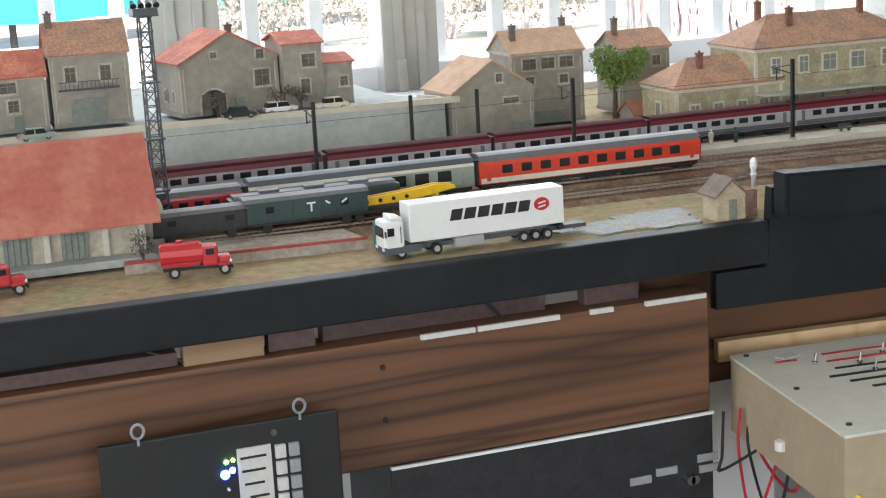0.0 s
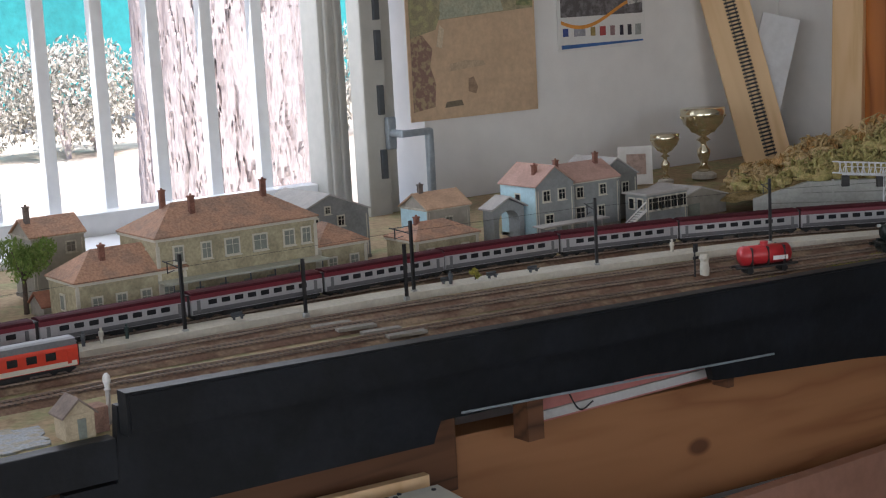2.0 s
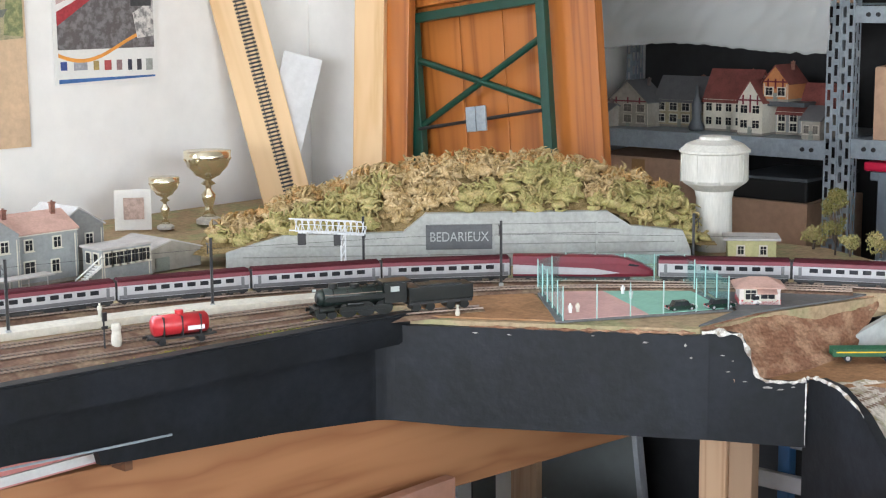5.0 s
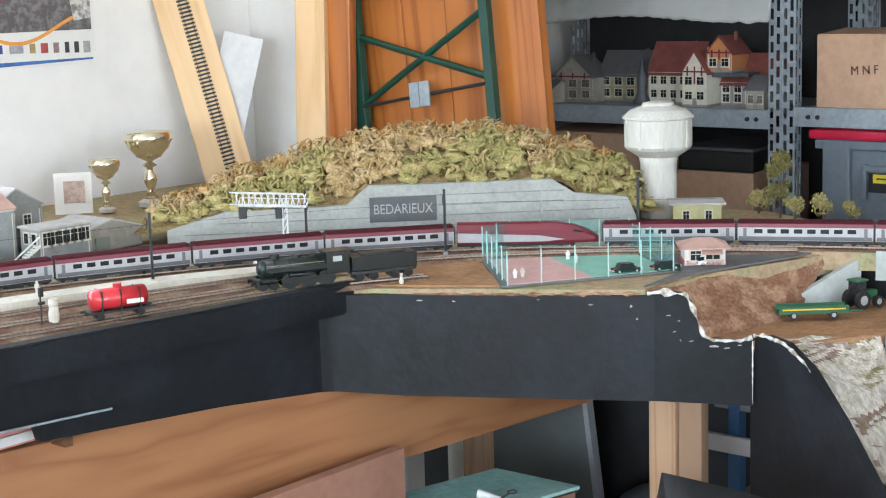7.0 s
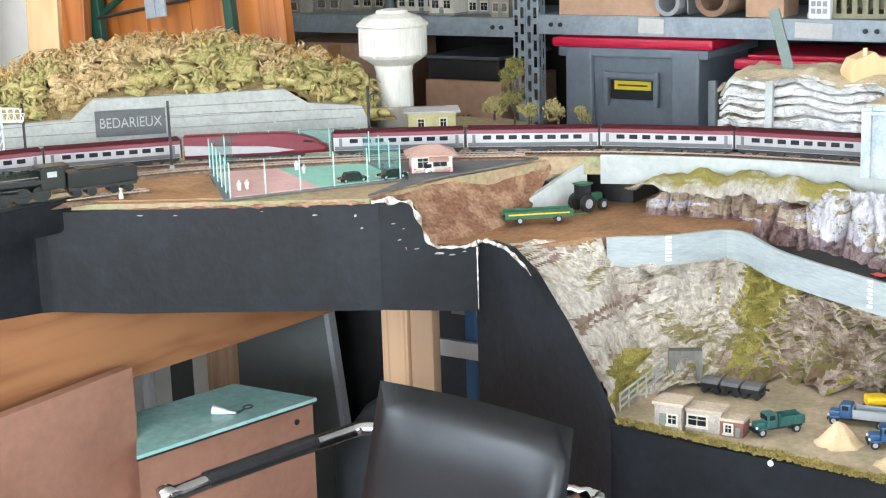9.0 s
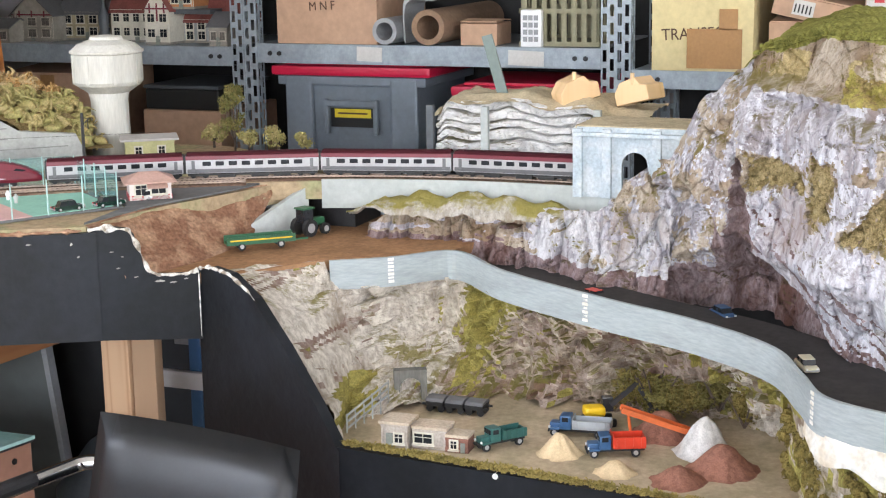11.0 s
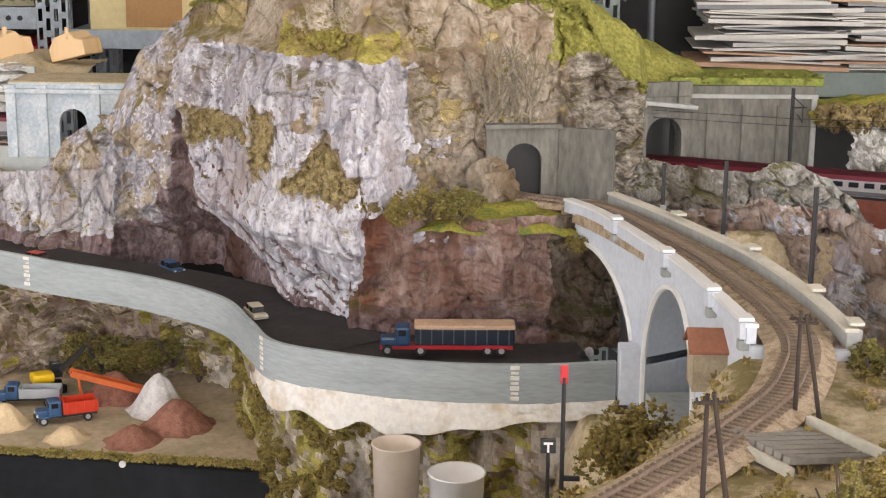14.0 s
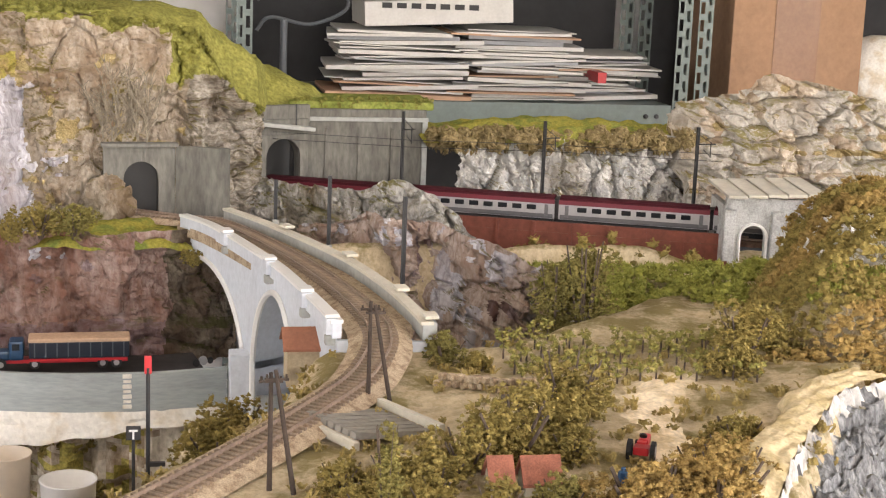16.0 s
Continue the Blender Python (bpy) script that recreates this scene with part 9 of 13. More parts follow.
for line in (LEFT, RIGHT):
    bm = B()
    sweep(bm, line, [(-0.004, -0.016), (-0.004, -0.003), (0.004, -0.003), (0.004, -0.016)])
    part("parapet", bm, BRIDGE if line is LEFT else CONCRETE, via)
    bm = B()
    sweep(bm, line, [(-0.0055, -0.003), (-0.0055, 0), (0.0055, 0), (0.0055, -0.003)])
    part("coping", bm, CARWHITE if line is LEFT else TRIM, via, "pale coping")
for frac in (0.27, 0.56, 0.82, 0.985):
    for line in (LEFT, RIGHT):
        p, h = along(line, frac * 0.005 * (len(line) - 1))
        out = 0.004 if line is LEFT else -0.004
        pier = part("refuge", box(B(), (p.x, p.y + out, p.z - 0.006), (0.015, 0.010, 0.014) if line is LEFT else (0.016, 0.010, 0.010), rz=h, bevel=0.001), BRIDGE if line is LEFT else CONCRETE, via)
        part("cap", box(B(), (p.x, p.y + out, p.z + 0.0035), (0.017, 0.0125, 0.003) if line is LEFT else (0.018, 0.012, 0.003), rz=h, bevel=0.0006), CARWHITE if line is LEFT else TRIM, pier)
        if line is LEFT:
            part("corbel", box(B(), (p.x, p.y + out, p.z - 0.019), (0.010, 0.009, 0.009), rz=h, bevel=0.002), CONCRETE, pier)
bm = B()
sweep(bm, DECK, [(-0.036, -0.012), (-0.036, 0), (0.036, 0), (0.036, -0.012)])
DUST = mat("dusty_tan_ballast", (0.43, 0.34, 0.24), 0.95, vary=0.35, size=120, second=(0.28, 0.205, 0.14), bump=1.0, bump_size=500, spec=0.1)
part("deck", bm, DUST, via)
part("end_wall", prism(B(), [(1.737, -0.293), (1.746, -0.217), (1.752, -0.217), (1.743, -0.293)], 0.95, 1.122), BRIDGE, via)
part("arch_floor", prism(B(), [(1.91, -0.199), (2.08, -0.174), (2.085, -0.244), (1.905, -0.279)], 0.90, 0.972), CONCRETE, via)
ctrl = [(2.52, 0.06, 1.108), (2.43, -0.04, 1.108), (2.385, -0.10, 1.1085)] + [(p.x, p.y, p.z + 0.006) for p in DECK[2::9]] + [(1.66, -0.232, 1.124), (1.56, -0.178, 1.122), (1.46, -0.108, 1.12), (1.36, -0.032, 1.118), (1.25, 0.055, 1.116)]
track("branch_line", ctrl, "branch line curving over the viaduct", 0.027, True, DUST)
part("end_pier", box(B(), (2.10, -0.158, 0.985), (0.03, 0.022, 0.06), bevel=0.002), BRIDGE, via, "white pier at the road's end")

# ---- hillside on the near side ----
ty = lerp_table([(1.2, 0.09), (1.36, -0.032), (1.46, -0.108), (1.56, -0.178), (1.66, -0.232), (1.76, -0.253), (1.9, -0.245), (2.4, -0.12)])


def smooth_step(a, b, t):
    t = min(1, max(0, (t - a) / (b - a)))
    return t * t * (3 - 2 * t)


def hill_ground(x, y):
    d = y - ty(x)
    h = 1.112
    h -= (0.17 * smooth_step(0.03, 0.17, d) + 0.4 * smooth_step(0.10, 0.2, d)) * (1 - smooth_step(1.9, 2.0, x)) + 0.3 * smooth_step(0.1, 0.2, d) * smooth_step(1.85, 1.95, x)
    gorge = smooth_step(1.74, 1.90, x + 0.9 * min(0, y + 0.36)) * (1 - smooth_step(2.26, 2.33, x))
    h -= 0.16 * gorge
    if x > 2.26:
        h = min(h, 1.112 - 0.10 * smooth_step(2.28, 2.40, x))
    h -= 0.045 * smooth_step(2.0, 2.25, x) * smooth_step(0.66, 0.85, -y)
    h -= 0.16 * smooth_step(0.0, 0.05, -0.478 - 0.627 * (x - 1.383) - y) * (1 - smooth_step(1.56, 1.62, x))
    right = smooth_step(0.05, 0.25, -d)
    h += 0.010 * right * (1 - smooth_step(1.5, 1.75, x)) + 0.012 * smooth_step(0.42, 0.6, -y) * (1 - smooth_step(1.6, 2.0, x))
    return h + 0.006 * fractal(x, y, 5, 14, 4) * smooth_step(0.02, 0.05, abs(d))


HILL = rock("hillside_earth", (0.84, 0.71, 0.50), (0.65, 0.52, 0.32), (0.50, 0.38, 0.21), (0.40, 0.32, 0.13), 0.04, 0.22, 16, (1, 1, 1), 0.4)
bm = B()
rows = []
for i in range(171):
    x = 1.16 + 1.70 * i / 170
    row = []
    for k in range(151):
        y = -1.45 + 1.55 * k / 150
        if x > 2.06 and y > -0.17:
            y = -0.17 - 0.0001 * k
        row.append((x, y, hill_ground(x, y)))
    rows.append(row)
sheet(bm, rows)
bmesh.ops.recalc_face_normals(bm, faces=bm.faces)
solo("hillside", bm, HILL, "dry earthy hillside of the branch line", "model ground", kind="structure", smooth=True)
def gorge_paint(y, z):
    n = noise.noise(Vector((y * 30, z * 18, 3))) + 0.6 * noise.noise(Vector((y * 95, z * 60, 5)))
    if n > 0.22 and (y < -0.40 or z > 1.09):
        return 1
    return 2 if n < -0.55 else 0


relief(-0.60, -0.25, lambda y: 0.96, lerp_table([(-0.60, 1.05), (-0.543, 1.076), (-0.45, 1.11), (-0.36, 1.122), (-0.25, 1.10)]), lambda y, v: lerp_table([(-0.60, 2.06), (-0.5, 2.14), (-0.38, 2.26), (-0.25, 2.36)])(y) + 0.05 * v, "gorge_cliff", (rock("gorge_rock", (0.66, 0.56, 0.50), (0.44, 0.32, 0.26), (0.30, 0.19, 0.14), (0.2, 0.18, 0.06), 0.03, 0.5, 12, (1, 1, 0.5), 0.5), ROCK_L, ROCK_P), "brown and white gorge cliff beside the viaduct", 0.026, 180, 90, 11.0, 27.0, 0.35, (24, 16, 0.020), gorge_paint)

def foliage(name, colour, second):
    """Coloured foam crumbs: each clump has its own shade."""
    m = mat(name, colour, 1.0, vary=0.3, size=140, second=second, bump=0.8, bump_size=900, spec=0.03)
    nt = m.node_tree
    geo, rng, hsv = nt.nodes.new("ShaderNodeNewGeometry"), nt.nodes.new("ShaderNodeMapRange"), nt.nodes.new("ShaderNodeHueSaturation")
    rng.inputs[3].default_value, rng.inputs[4].default_value = 0.78, 1.18
    nt.links.new(geo.outputs["Random Per Island"], rng.inputs[0])
    nt.links.new(rng.outputs[0], hsv.inputs["Value"])
    bs = nt.nodes["Principled BSDF"]
    nt.links.new(bs.inputs["Base Color"].links[0].from_socket, hsv.inputs["Color"])
    nt.links.new(hsv.outputs[0], bs.inputs["Base Color"])
    return m


OLIVE = foliage("olive_foliage", (0.26, 0.20, 0.068), (0.165, 0.13, 0.042))
AUTUMN = foliage("autumn_foliage", (0.33, 0.225, 0.085), (0.215, 0.145, 0.052))
VINE = foliage("vine_green", (0.23, 0.215, 0.065), (0.30, 0.25, 0.09))
SCRUB = foliage("bright_scrub_green", (0.30, 0.30, 0.075), (0.22, 0.235, 0.055))
GOLD = foliage("golden_foliage", (0.32, 0.22, 0.082), (0.215, 0.14, 0.052))
DKGREEN = foliage("dark_flock", (0.21, 0.18, 0.062), (0.145, 0.125, 0.042))
_ico = bmesh.new()
bmesh.ops.create_icosphere(_ico, subdivisions=1, radius=1)
_ico.verts.ensure_lookup_table()
LUMP_V = [v.co.copy() for v in _ico.verts]
LUMP_F = [[v.index for v in f.verts] for f in _ico.faces]
_ico.free()


def crumbs(places, small, big, rnd, blades=12, reach=1.0):
    """Vertices and faces of foam crumbs with short curled leaves, one crumb at each place."""
    verts, faces = [], []
    for c in places:
        c, r, o = Vector(c), rnd.uniform(small, big), len(verts)
        off = Vector((rnd.uniform(0, 50), rnd.uniform(0, 50), 0))
        lean = Vector((rnd.uniform(0.75, 1.35), rnd.uniform(0.75, 1.35), rnd.uniform(0.55, 0.95)))
        for v in LUMP_V:
            verts.append(c + Vector((v.x * lean.x, v.y * lean.y, v.z * lean.z)) * r * (0.75 + 0.6 * noise.noise(v * 1.5 + off)))
        faces += [[o + i for i in f] for f in LUMP_F]
        for k in range(blades):
            d = Vector((rnd.gauss(0, 1), rnd.gauss(0, 1), rnd.gauss(0.3, 1))).normalized()
            t = d.cross(Vector((rnd.gauss(0, 1), rnd.gauss(0, 1), rnd.gauss(0, 1)))).normalized()
            w = d.cross(t) * r * rnd.uniform(0.08, 0.17)
            a = c + d * r * rnd.uniform(0.5, 0.9)
            b = a + (d * rnd.uniform(0.2, 0.6) + t * rnd.uniform(0.2, 0.6)) * r * reach
            o = len(verts)
            verts += [a - w, a + w, b + w * 0.7, b - w * 0.7]
            faces.append([o, o + 1, o + 2, o + 3])
    return verts, faces


def crumb_mesh(name, data, material, parent=None):
    me = bpy.data.meshes.new(name)
    me.from_pydata(data[0], [], data[1])
    me.materials.append(material)
    ob = new(name, me)
    ob.parent = parent
    return ob


def shrub(x, y, z, r, leafm, label, seed, tall=1.0, n=None, leaf=None):
    """A flocked shrub: twiggy stem and an uneven crown heaped up from small foam crumbs, with gaps."""
    t = thing("shrub", label, "model shrub", (x, y, z), group="shrubs")
    rnd = random.Random(seed)
    bm = B()
    for k in range(6):
        a = rnd.uniform(0, 6.28)
        cyl(bm, (0, 0, -0.004), (0.6 * r * math.cos(a), 0.6 * r * math.sin(a), r * tall), r * 0.05, r * 0.02, 5)
    part("stem", bm, SLEEPER, t)
    boughs = []
    for k in range(int(7 + 6 * tall)):
        a, q = rnd.uniform(0, 6.28), rnd.uniform(0.0, 0.68) * r
        boughs.append((Vector((q * math.cos(a), q * math.sin(a), r * tall * rnd.uniform(0.2, 1.0) * (1 - 0.35 * q / r))), r * rnd.uniform(0.28, 0.46)))
    places = []
    for c, rr in boughs:
        m = max(16, int(105 * (rr / 0.016) ** 1.3))
        for k in range(m):
            v = Vector((rnd.gauss(0, 1), rnd.gauss(0, 1), rnd.gauss(0.25, 0.8))).normalized()
            if noise.noise(v * 2.2 + c * 90) < -0.32:
                continue
            places.append(c + v * rr * (0.62 + 0.45 * rnd.random()))
    size = 0.0013 + 0.020 * r
    crumb_mesh("crown", crumbs(places, size * 0.6, size * 1.35, rnd, 7), leafm, t)
    return t


for k, (x, y, z, r, m_, lab, tall) in enumerate((
        (1.735, -0.130, 1.03, 0.042, OLIVE, "olive brown shrub on the embankment", 0.9), (1.69, -0.115, 1.03, 0.040, OLIVE, "olive brown shrub on the embankment", 0.8),
        (1.60, -0.085, 1.03, 0.036, AUTUMN, "rusty brown shrub beside the line", 0.7), (1.77, -0.12, 1.01, 0.03, OLIVE, "olive green shrub below the line", 0.9), (1.54, -0.02, 1.0, 0.04, AUTUMN, "rusty brown shrub beside the line", 0.7),
        (1.87, -0.470, 1.070, 0.038, DKGREEN, "tall dark green tree shape", 2.9), (1.88, -0.445, 1.070, 0.028, DKGREEN, "dark green tree shape beside the cliff", 3.2), (1.72, -0.305, 1.095, 0.030, DKGREEN, "dark green shrub by the viaduct's end", 0.8), (1.69, -0.325, 1.10, 0.022, OLIVE, "olive shrub by the viaduct's end", 0.7),
        (1.515, -0.355, 1.105, 0.036, OLIVE, "round olive shrub in the field", 1.5), (1.475, -0.325, 1.105, 0.038, OLIVE, "round olive shrub in the field", 1.1), (1.440, -0.295, 1.10, 0.046, OLIVE, "broad olive shrub behind the huts", 1.0), (1.425, -0.262, 1.10, 0.034, OLIVE, "olive shrub behind the huts", 0.9), (1.44, -0.338, 1.11, 0.026, OLIVE, "olive shrub beside the path", 0.9),
        (1.312, -0.348, 1.082, 0.046, GOLD, "large golden brown shrub", 0.85), (1.332, -0.398, 1.085, 0.048, GOLD, "large golden brown shrub", 0.85), (1.275, -0.318, 1.085, 0.034, GOLD, "golden brown shrub on the slope", 1.0), (1.375, -0.425, 1.10, 0.036, GOLD, "golden brown shrub on the slope", 0.9), (1.425, -0.440, 1.112, 0.024, OLIVE, "low olive shrub beside the sandy path", 0.9), (1.46, -0.462, 1.112, 0.026, OLIVE, "low olive shrub beside the sandy path", 0.9), (1.41, -0.415, 1.105, 0.028, AUTUMN, "rusty shrub beside the sandy path", 0.9),
        (1.415, -0.180, 1.10, 0.024, OLIVE, "low olive hedge by the plank ramp", 0.8), (1.410, -0.212, 1.10, 0.028, OLIVE, "low olive hedge by the plank ramp", 0.9), (1.404, -0.240, 1.10, 0.028, OLIVE, "low olive hedge beside the huts", 0.8), (1.375, -0.190, 1.095, 0.024, OLIVE, "low green hedge by the plank ramp", 0.8), (1.345, -0.165, 1.09, 0.022, OLIVE, "low green hedge by the line", 0.8), (1.372, -0.228, 1.095, 0.024, OLIVE, "low olive hedge beside the huts", 0.8),
        (1.328, -0.194, 1.09, 0.012, DKGREEN, "thin tall ragged sapling", 6.0), (1.330, -0.262, 1.095, 0.022, OLIVE, "olive shrub before the huts", 1.2), (1.332, -0.300, 1.095, 0.026, DKGREEN, "dark shrub before the huts", 1.1),
        (1.66, -0.545, 1.11, 0.036, OLIVE, "olive shrub beside the vineyard", 1.3), (1.62, -0.520, 1.11, 0.028, OLIVE, "olive shrub beside the vineyard", 1.0),
        (2.295, 0.060, 1.103, 0.036, OLIVE, "olive shrub on the ledge", 0.8), (2.292, 0.022, 1.103, 0.034, DKGREEN, "dark shrub on the ledge", 0.9), (2.297, 0.095, 1.100, 0.026, OLIVE, "olive shrub on the ledge", 0.7), (2.29, -0.115, 1.07, 0.02, OLIVE, "olive shrub below the ledge", 0.8),
        (2.50, 0.40, 0.86, 0.045, DKGREEN, "dark green shrub against the quarry wall", 1.0), (2.47, 0.36, 0.85, 0.038, OLIVE, "olive shrub against the quarry wall", 0.9))):
    shrub(x, y, max(z, hill_ground(x, y) - 0.006) if 1.2 < x < 1.8 and y < ty(x) else z, r, m_, lab, 60 + k, tall)

# thickly overgrown slope towards the end of the hill
rnd = random.Random(701)
thick = {"olive": [], "rusty": [], "golden": []}
for k in range(9000):
    u, v = rnd.random(), rnd.random() ** 1.3
    x = 1.60 + 0.44 * u
    edge = lerp_table([(0.0, -0.495), (0.5, -0.572), (1.0, -0.655)])(u)
    y = edge - 0.34 * v
    rise = 0.135 * smooth_step(0.04, 0.42, v) * smooth_step(-0.1, 0.38, u)
    lump = 0.016 * noise.noise(Vector((x * 26, y * 26, 4))) + 0.009 * noise.noise(Vector((x * 60, y * 60, 1)))
    p = (x, y, 1.108 - 0.03 * u + rise + lump - 0.006 * rnd.random())
    t = noise.noise(Vector((x * 9, y * 9, 6))) + 1.5 * (v - 0.30)
    thick["golden" if u < 0.14 + 0.1 * t and v > 0.12 else "rusty" if t > 0.16 else "olive"].append(p)
for word, m_ in (("olive", OLIVE), ("rusty", AUTUMN), ("golden", GOLD)):
    tagged(crumb_mesh(word + "_thicket", crumbs(thick[word], 0.0024, 0.0056, rnd, 8), m_), "thick %s foam foliage covering the end slope" % word, "thicket", kind="stuff")

# vines: each a dark stock with a small spreading head
rnd = random.Random(77)
spots_v = []
for row in range(6):
    for k in range(13):
        x, y = 1.642 + row * 0.027 - 0.0035 * k + rnd.uniform(-0.004, 0.004), -0.352 - k * 0.0150 - row * 0.002 + rnd.uniform(-0.003, 0.003)
        if rnd.random() < 0.93:
            spots_v.append((x, y, hill_ground(x, y)))
for x, y, z in spots_v:
    h = rnd.uniform(0.011, 0.016)
    vine = thing("vine", "small green vine on a dark stock", "vine", (x, y, z - 0.001), group="vines of the vineyard")
    part("stock", cyl(B(), (0, 0, -0.002), (rnd.uniform(-0.001, 0.001), 0, h), 0.0010, 0.0008, 5), SLEEPER, vine)
    crumb_mesh("head", crumbs([(rnd.gauss(0, 0.0034), rnd.gauss(0, 0.0034), h + rnd.uniform(-0.004, 0.004)) for q in range(9)], 0.0016, 0.0034, rnd, 9), VINE, vine)
spots_s = []
for k in range(4200):
    x, y = rnd.uniform(1.88, 2.30), rnd.uniform(-0.86, -0.46)
    if y < -0.46 - 0.32 * (2.32 - x) and noise.noise(Vector((x * 16, y * 16, 8))) > -0.34 and x - 0.42 * y < 2.63:
        z = max(hill_ground(x, y), 1.058) + 0.004 + 0.010 * noise.noise(Vector((x * 34, y * 34, 1))) + 0.006 * rnd.random()
        spots_s.append((x, y, z))
tagged(crumb_mesh("green_scrub", crumbs(spots_s, 0.003, 0.0065, rnd, 14), SCRUB), "band of bright green scrub below the rust wall", "scrub", kind="stuff")
# low dry-stone terrace walls in the field
for a, b in (((1.640, -0.285), (1.600, -0.372)),):
    tw = thing("terrace_wall", "low pale dry-stone terrace wall in the field", "stone wall", group="terrace walls")
    n = int((Vector(b) - Vector(a)).length / 0.0065)
    for k in range(n):
        for c in range(2):
            x, y = a[0] + (b[0] - a[0]) * (k + 0.5 * c) / n, a[1] + (b[1] - a[1]) * (k + 0.5 * c) / n
            part("stone", box(B(), (x + rnd.uniform(-0.001, 0.001), y, hill_ground(x, y) + 0.0035 + 0.0055 * c), (0.006, rnd.uniform(0.0055, 0.0075), rnd.uniform(0.0045, 0.006)), rz=rnd.uniform(-8, 8) + 25, bevel=0.001), DUST, tw)
spots_d = []
for k in range(420):
    x, y = rnd.uniform(1.2, 1.75), rnd.uniform(-0.7, -0.12)
    if y < ty(x) - 0.045:
        spots_d.append((x, y, hill_ground(x, y) + 0.001))
for k in range(160):
    x = rnd.uniform(1.25, 1.8)
    y = ty(x) + rnd.uniform(0.035, 0.12)
    spots_d.append((x, y, hill_ground(x, y) + 0.001))
spots_b = []
for k in range(260):
    y = rnd.uniform(-0.80, -0.36)
    x = 2.40 + 0.25 * (y + 0.4) * 0.9 + rnd.uniform(-0.05, 0.05)
    spots_b.append((x, y, hill_ground(x, y) + rnd.uniform(0, 0.012)))
tagged(crumb_mesh("low_scrub", crumbs(spots_b, 0.004, 0.009, rnd, 14), OLIVE), "brown and green scrub below the back line", "scrub", kind="stuff")
front = []
for k in range(520):
    x = rnd.uniform(1.02, 2.05)
    y = 1.668 + 0.035 * rnd.random() ** 2 + 0.016 * max(0, x - 1.3)
    if noise.noise(Vector((x * 7, y * 30, 3))) > -0.15:
        front.append((x, y, ZT - 0.004))
twigs("yard_grass", "dry yellow grass along the station's front edge", front, GRASS, 36, 0.007, 7, 0.9)
twigs("dry_grass", "dry yellow grass tufts on the hillside", spots_d, mat("dry_grass_blades", (0.46, 0.36, 0.15), 1.0, vary=0.3, size=60, spec=0.05), 35, 0.0055, 9, 0.9)
# pale rim and grey rock face at the end of the hill
rows, rim = [], curve_pts([(1.63, -0.775, 1.140), (1.590, -0.69, 1.139), (1.558, -0.622, 1.138), (1.530, -0.573, 1.137), (1.481, -0.536, 1.136), (1.397, -0.476, 1.135), (1.324, -0.433, 1.133), (1.20, -0.35, 1.13)], 0.004)
for p in rim:
    row = []
    jag = 0.010 * noise.noise(Vector((p.x * 45, p.y * 45, 2))) + 0.004 * noise.noise(Vector((p.x * 160, p.y * 160, 5)))
    for k in range(80):
        v = k / 79
        q = p + Vector((-0.12, -0.16, 0)) * (v + jag * 4 * ease(0.0, 0.05, v))
        q.z += -0.018 * ease(0.0, 0.05, v) - 0.10 * ease(0.04, 0.65, v)
        q.z += 0.007 * crag(q.x * 0.8 + q.y * 0.6, q.z, 60, 30, 33) * ease(0.0, 0.06, v) + 0.004 * crag(q.x, q.y, 110, 60, 35) + 0.005 * fractal(q.x, q.y, 3, 70, 3)
        row.append(q)
    rows.append(row)
bm = B()
sheet(bm, rows)
bmesh.ops.recalc_face_normals(bm, faces=bm.faces)
for f in bm.faces:
    c = f.calc_center_median()
    i = min(range(0, len(rim), 4), key=lambda j: (rim[j].xy - c.xy).length)
    f.material_index = 1 if (rim[i].xy - c.xy).length < 0.009 + 0.010 * noise.noise(c * 60) else 0
near_rock = solo("near_crag", bm, rock("blue_grey_rock", (0.50, 0.51, 0.52), (0.20, 0.21, 0.22), (0.085, 0.085, 0.085), (0.2, 0.18, 0.1), 0.0, 0.4, 24, (1, 1, 0.5), 0.5), "grey rock face with a pale rim at the hill's end", "model rock")
near_rock.data.materials.append(ROCK_W)
rows = []
for p in rim:
    if p.x < 1.56:
        wide = 0.036 + 0.012 * noise.noise(Vector((p.x * 30, p.y * 30, 8)))
        rows.append([p + Vector((0.5, 0.86, 0)) * wide * k / 14 + Vector((0, 0, 0.0015 + 0.003 * math.sin(math.pi * k / 14) + 0.0025 * fractal(p.x + k, p.y, 2, 60, 3) - 0.012 * ease(10, 14, k))) for k in range(15)])
bm = B()
sheet(bm, rows)
bmesh.ops.recalc_face_normals(bm, faces=bm.faces)
solo("sandy_ledge", bm, mat("pale_ledge_sand", (0.62, 0.51, 0.32), 1.0, vary=0.2, size=40, second=(0.50, 0.40, 0.22), bump=0.8, bump_size=300, spec=0.05), "pale sandy ledge along the rock's rim", "model ground", smooth=True)

# ---- steel shelving along the east wall, with its load ----
LID = mat("crimson_plastic", (0.50, 0.012, 0.05), 0.35, vary=0.06, size=12)
BIN = mat("slate_grey_plastic", (0.16, 0.19, 0.225), 0.5, vary=0.08, size=10)
PAPER = mat("white_paper", (0.56, 0.55, 0.52), 0.8, vary=0.06, size=25)
PAPER_G = mat("grey_folder", (0.30, 0.31, 0.32), 0.7, vary=0.08, size=20)
TAPE = mat("brown_tape", (0.36, 0.19, 0.07), 0.35, vary=0.08, size=20)
KRAFT = mat("kraft_tube", (0.26, 0.165, 0.105), 0.8, vary=0.12, size=15)
OLIVE_P = mat("olive_crate", (0.25, 0.235, 0.15), 0.65, vary=0.12, size=15)
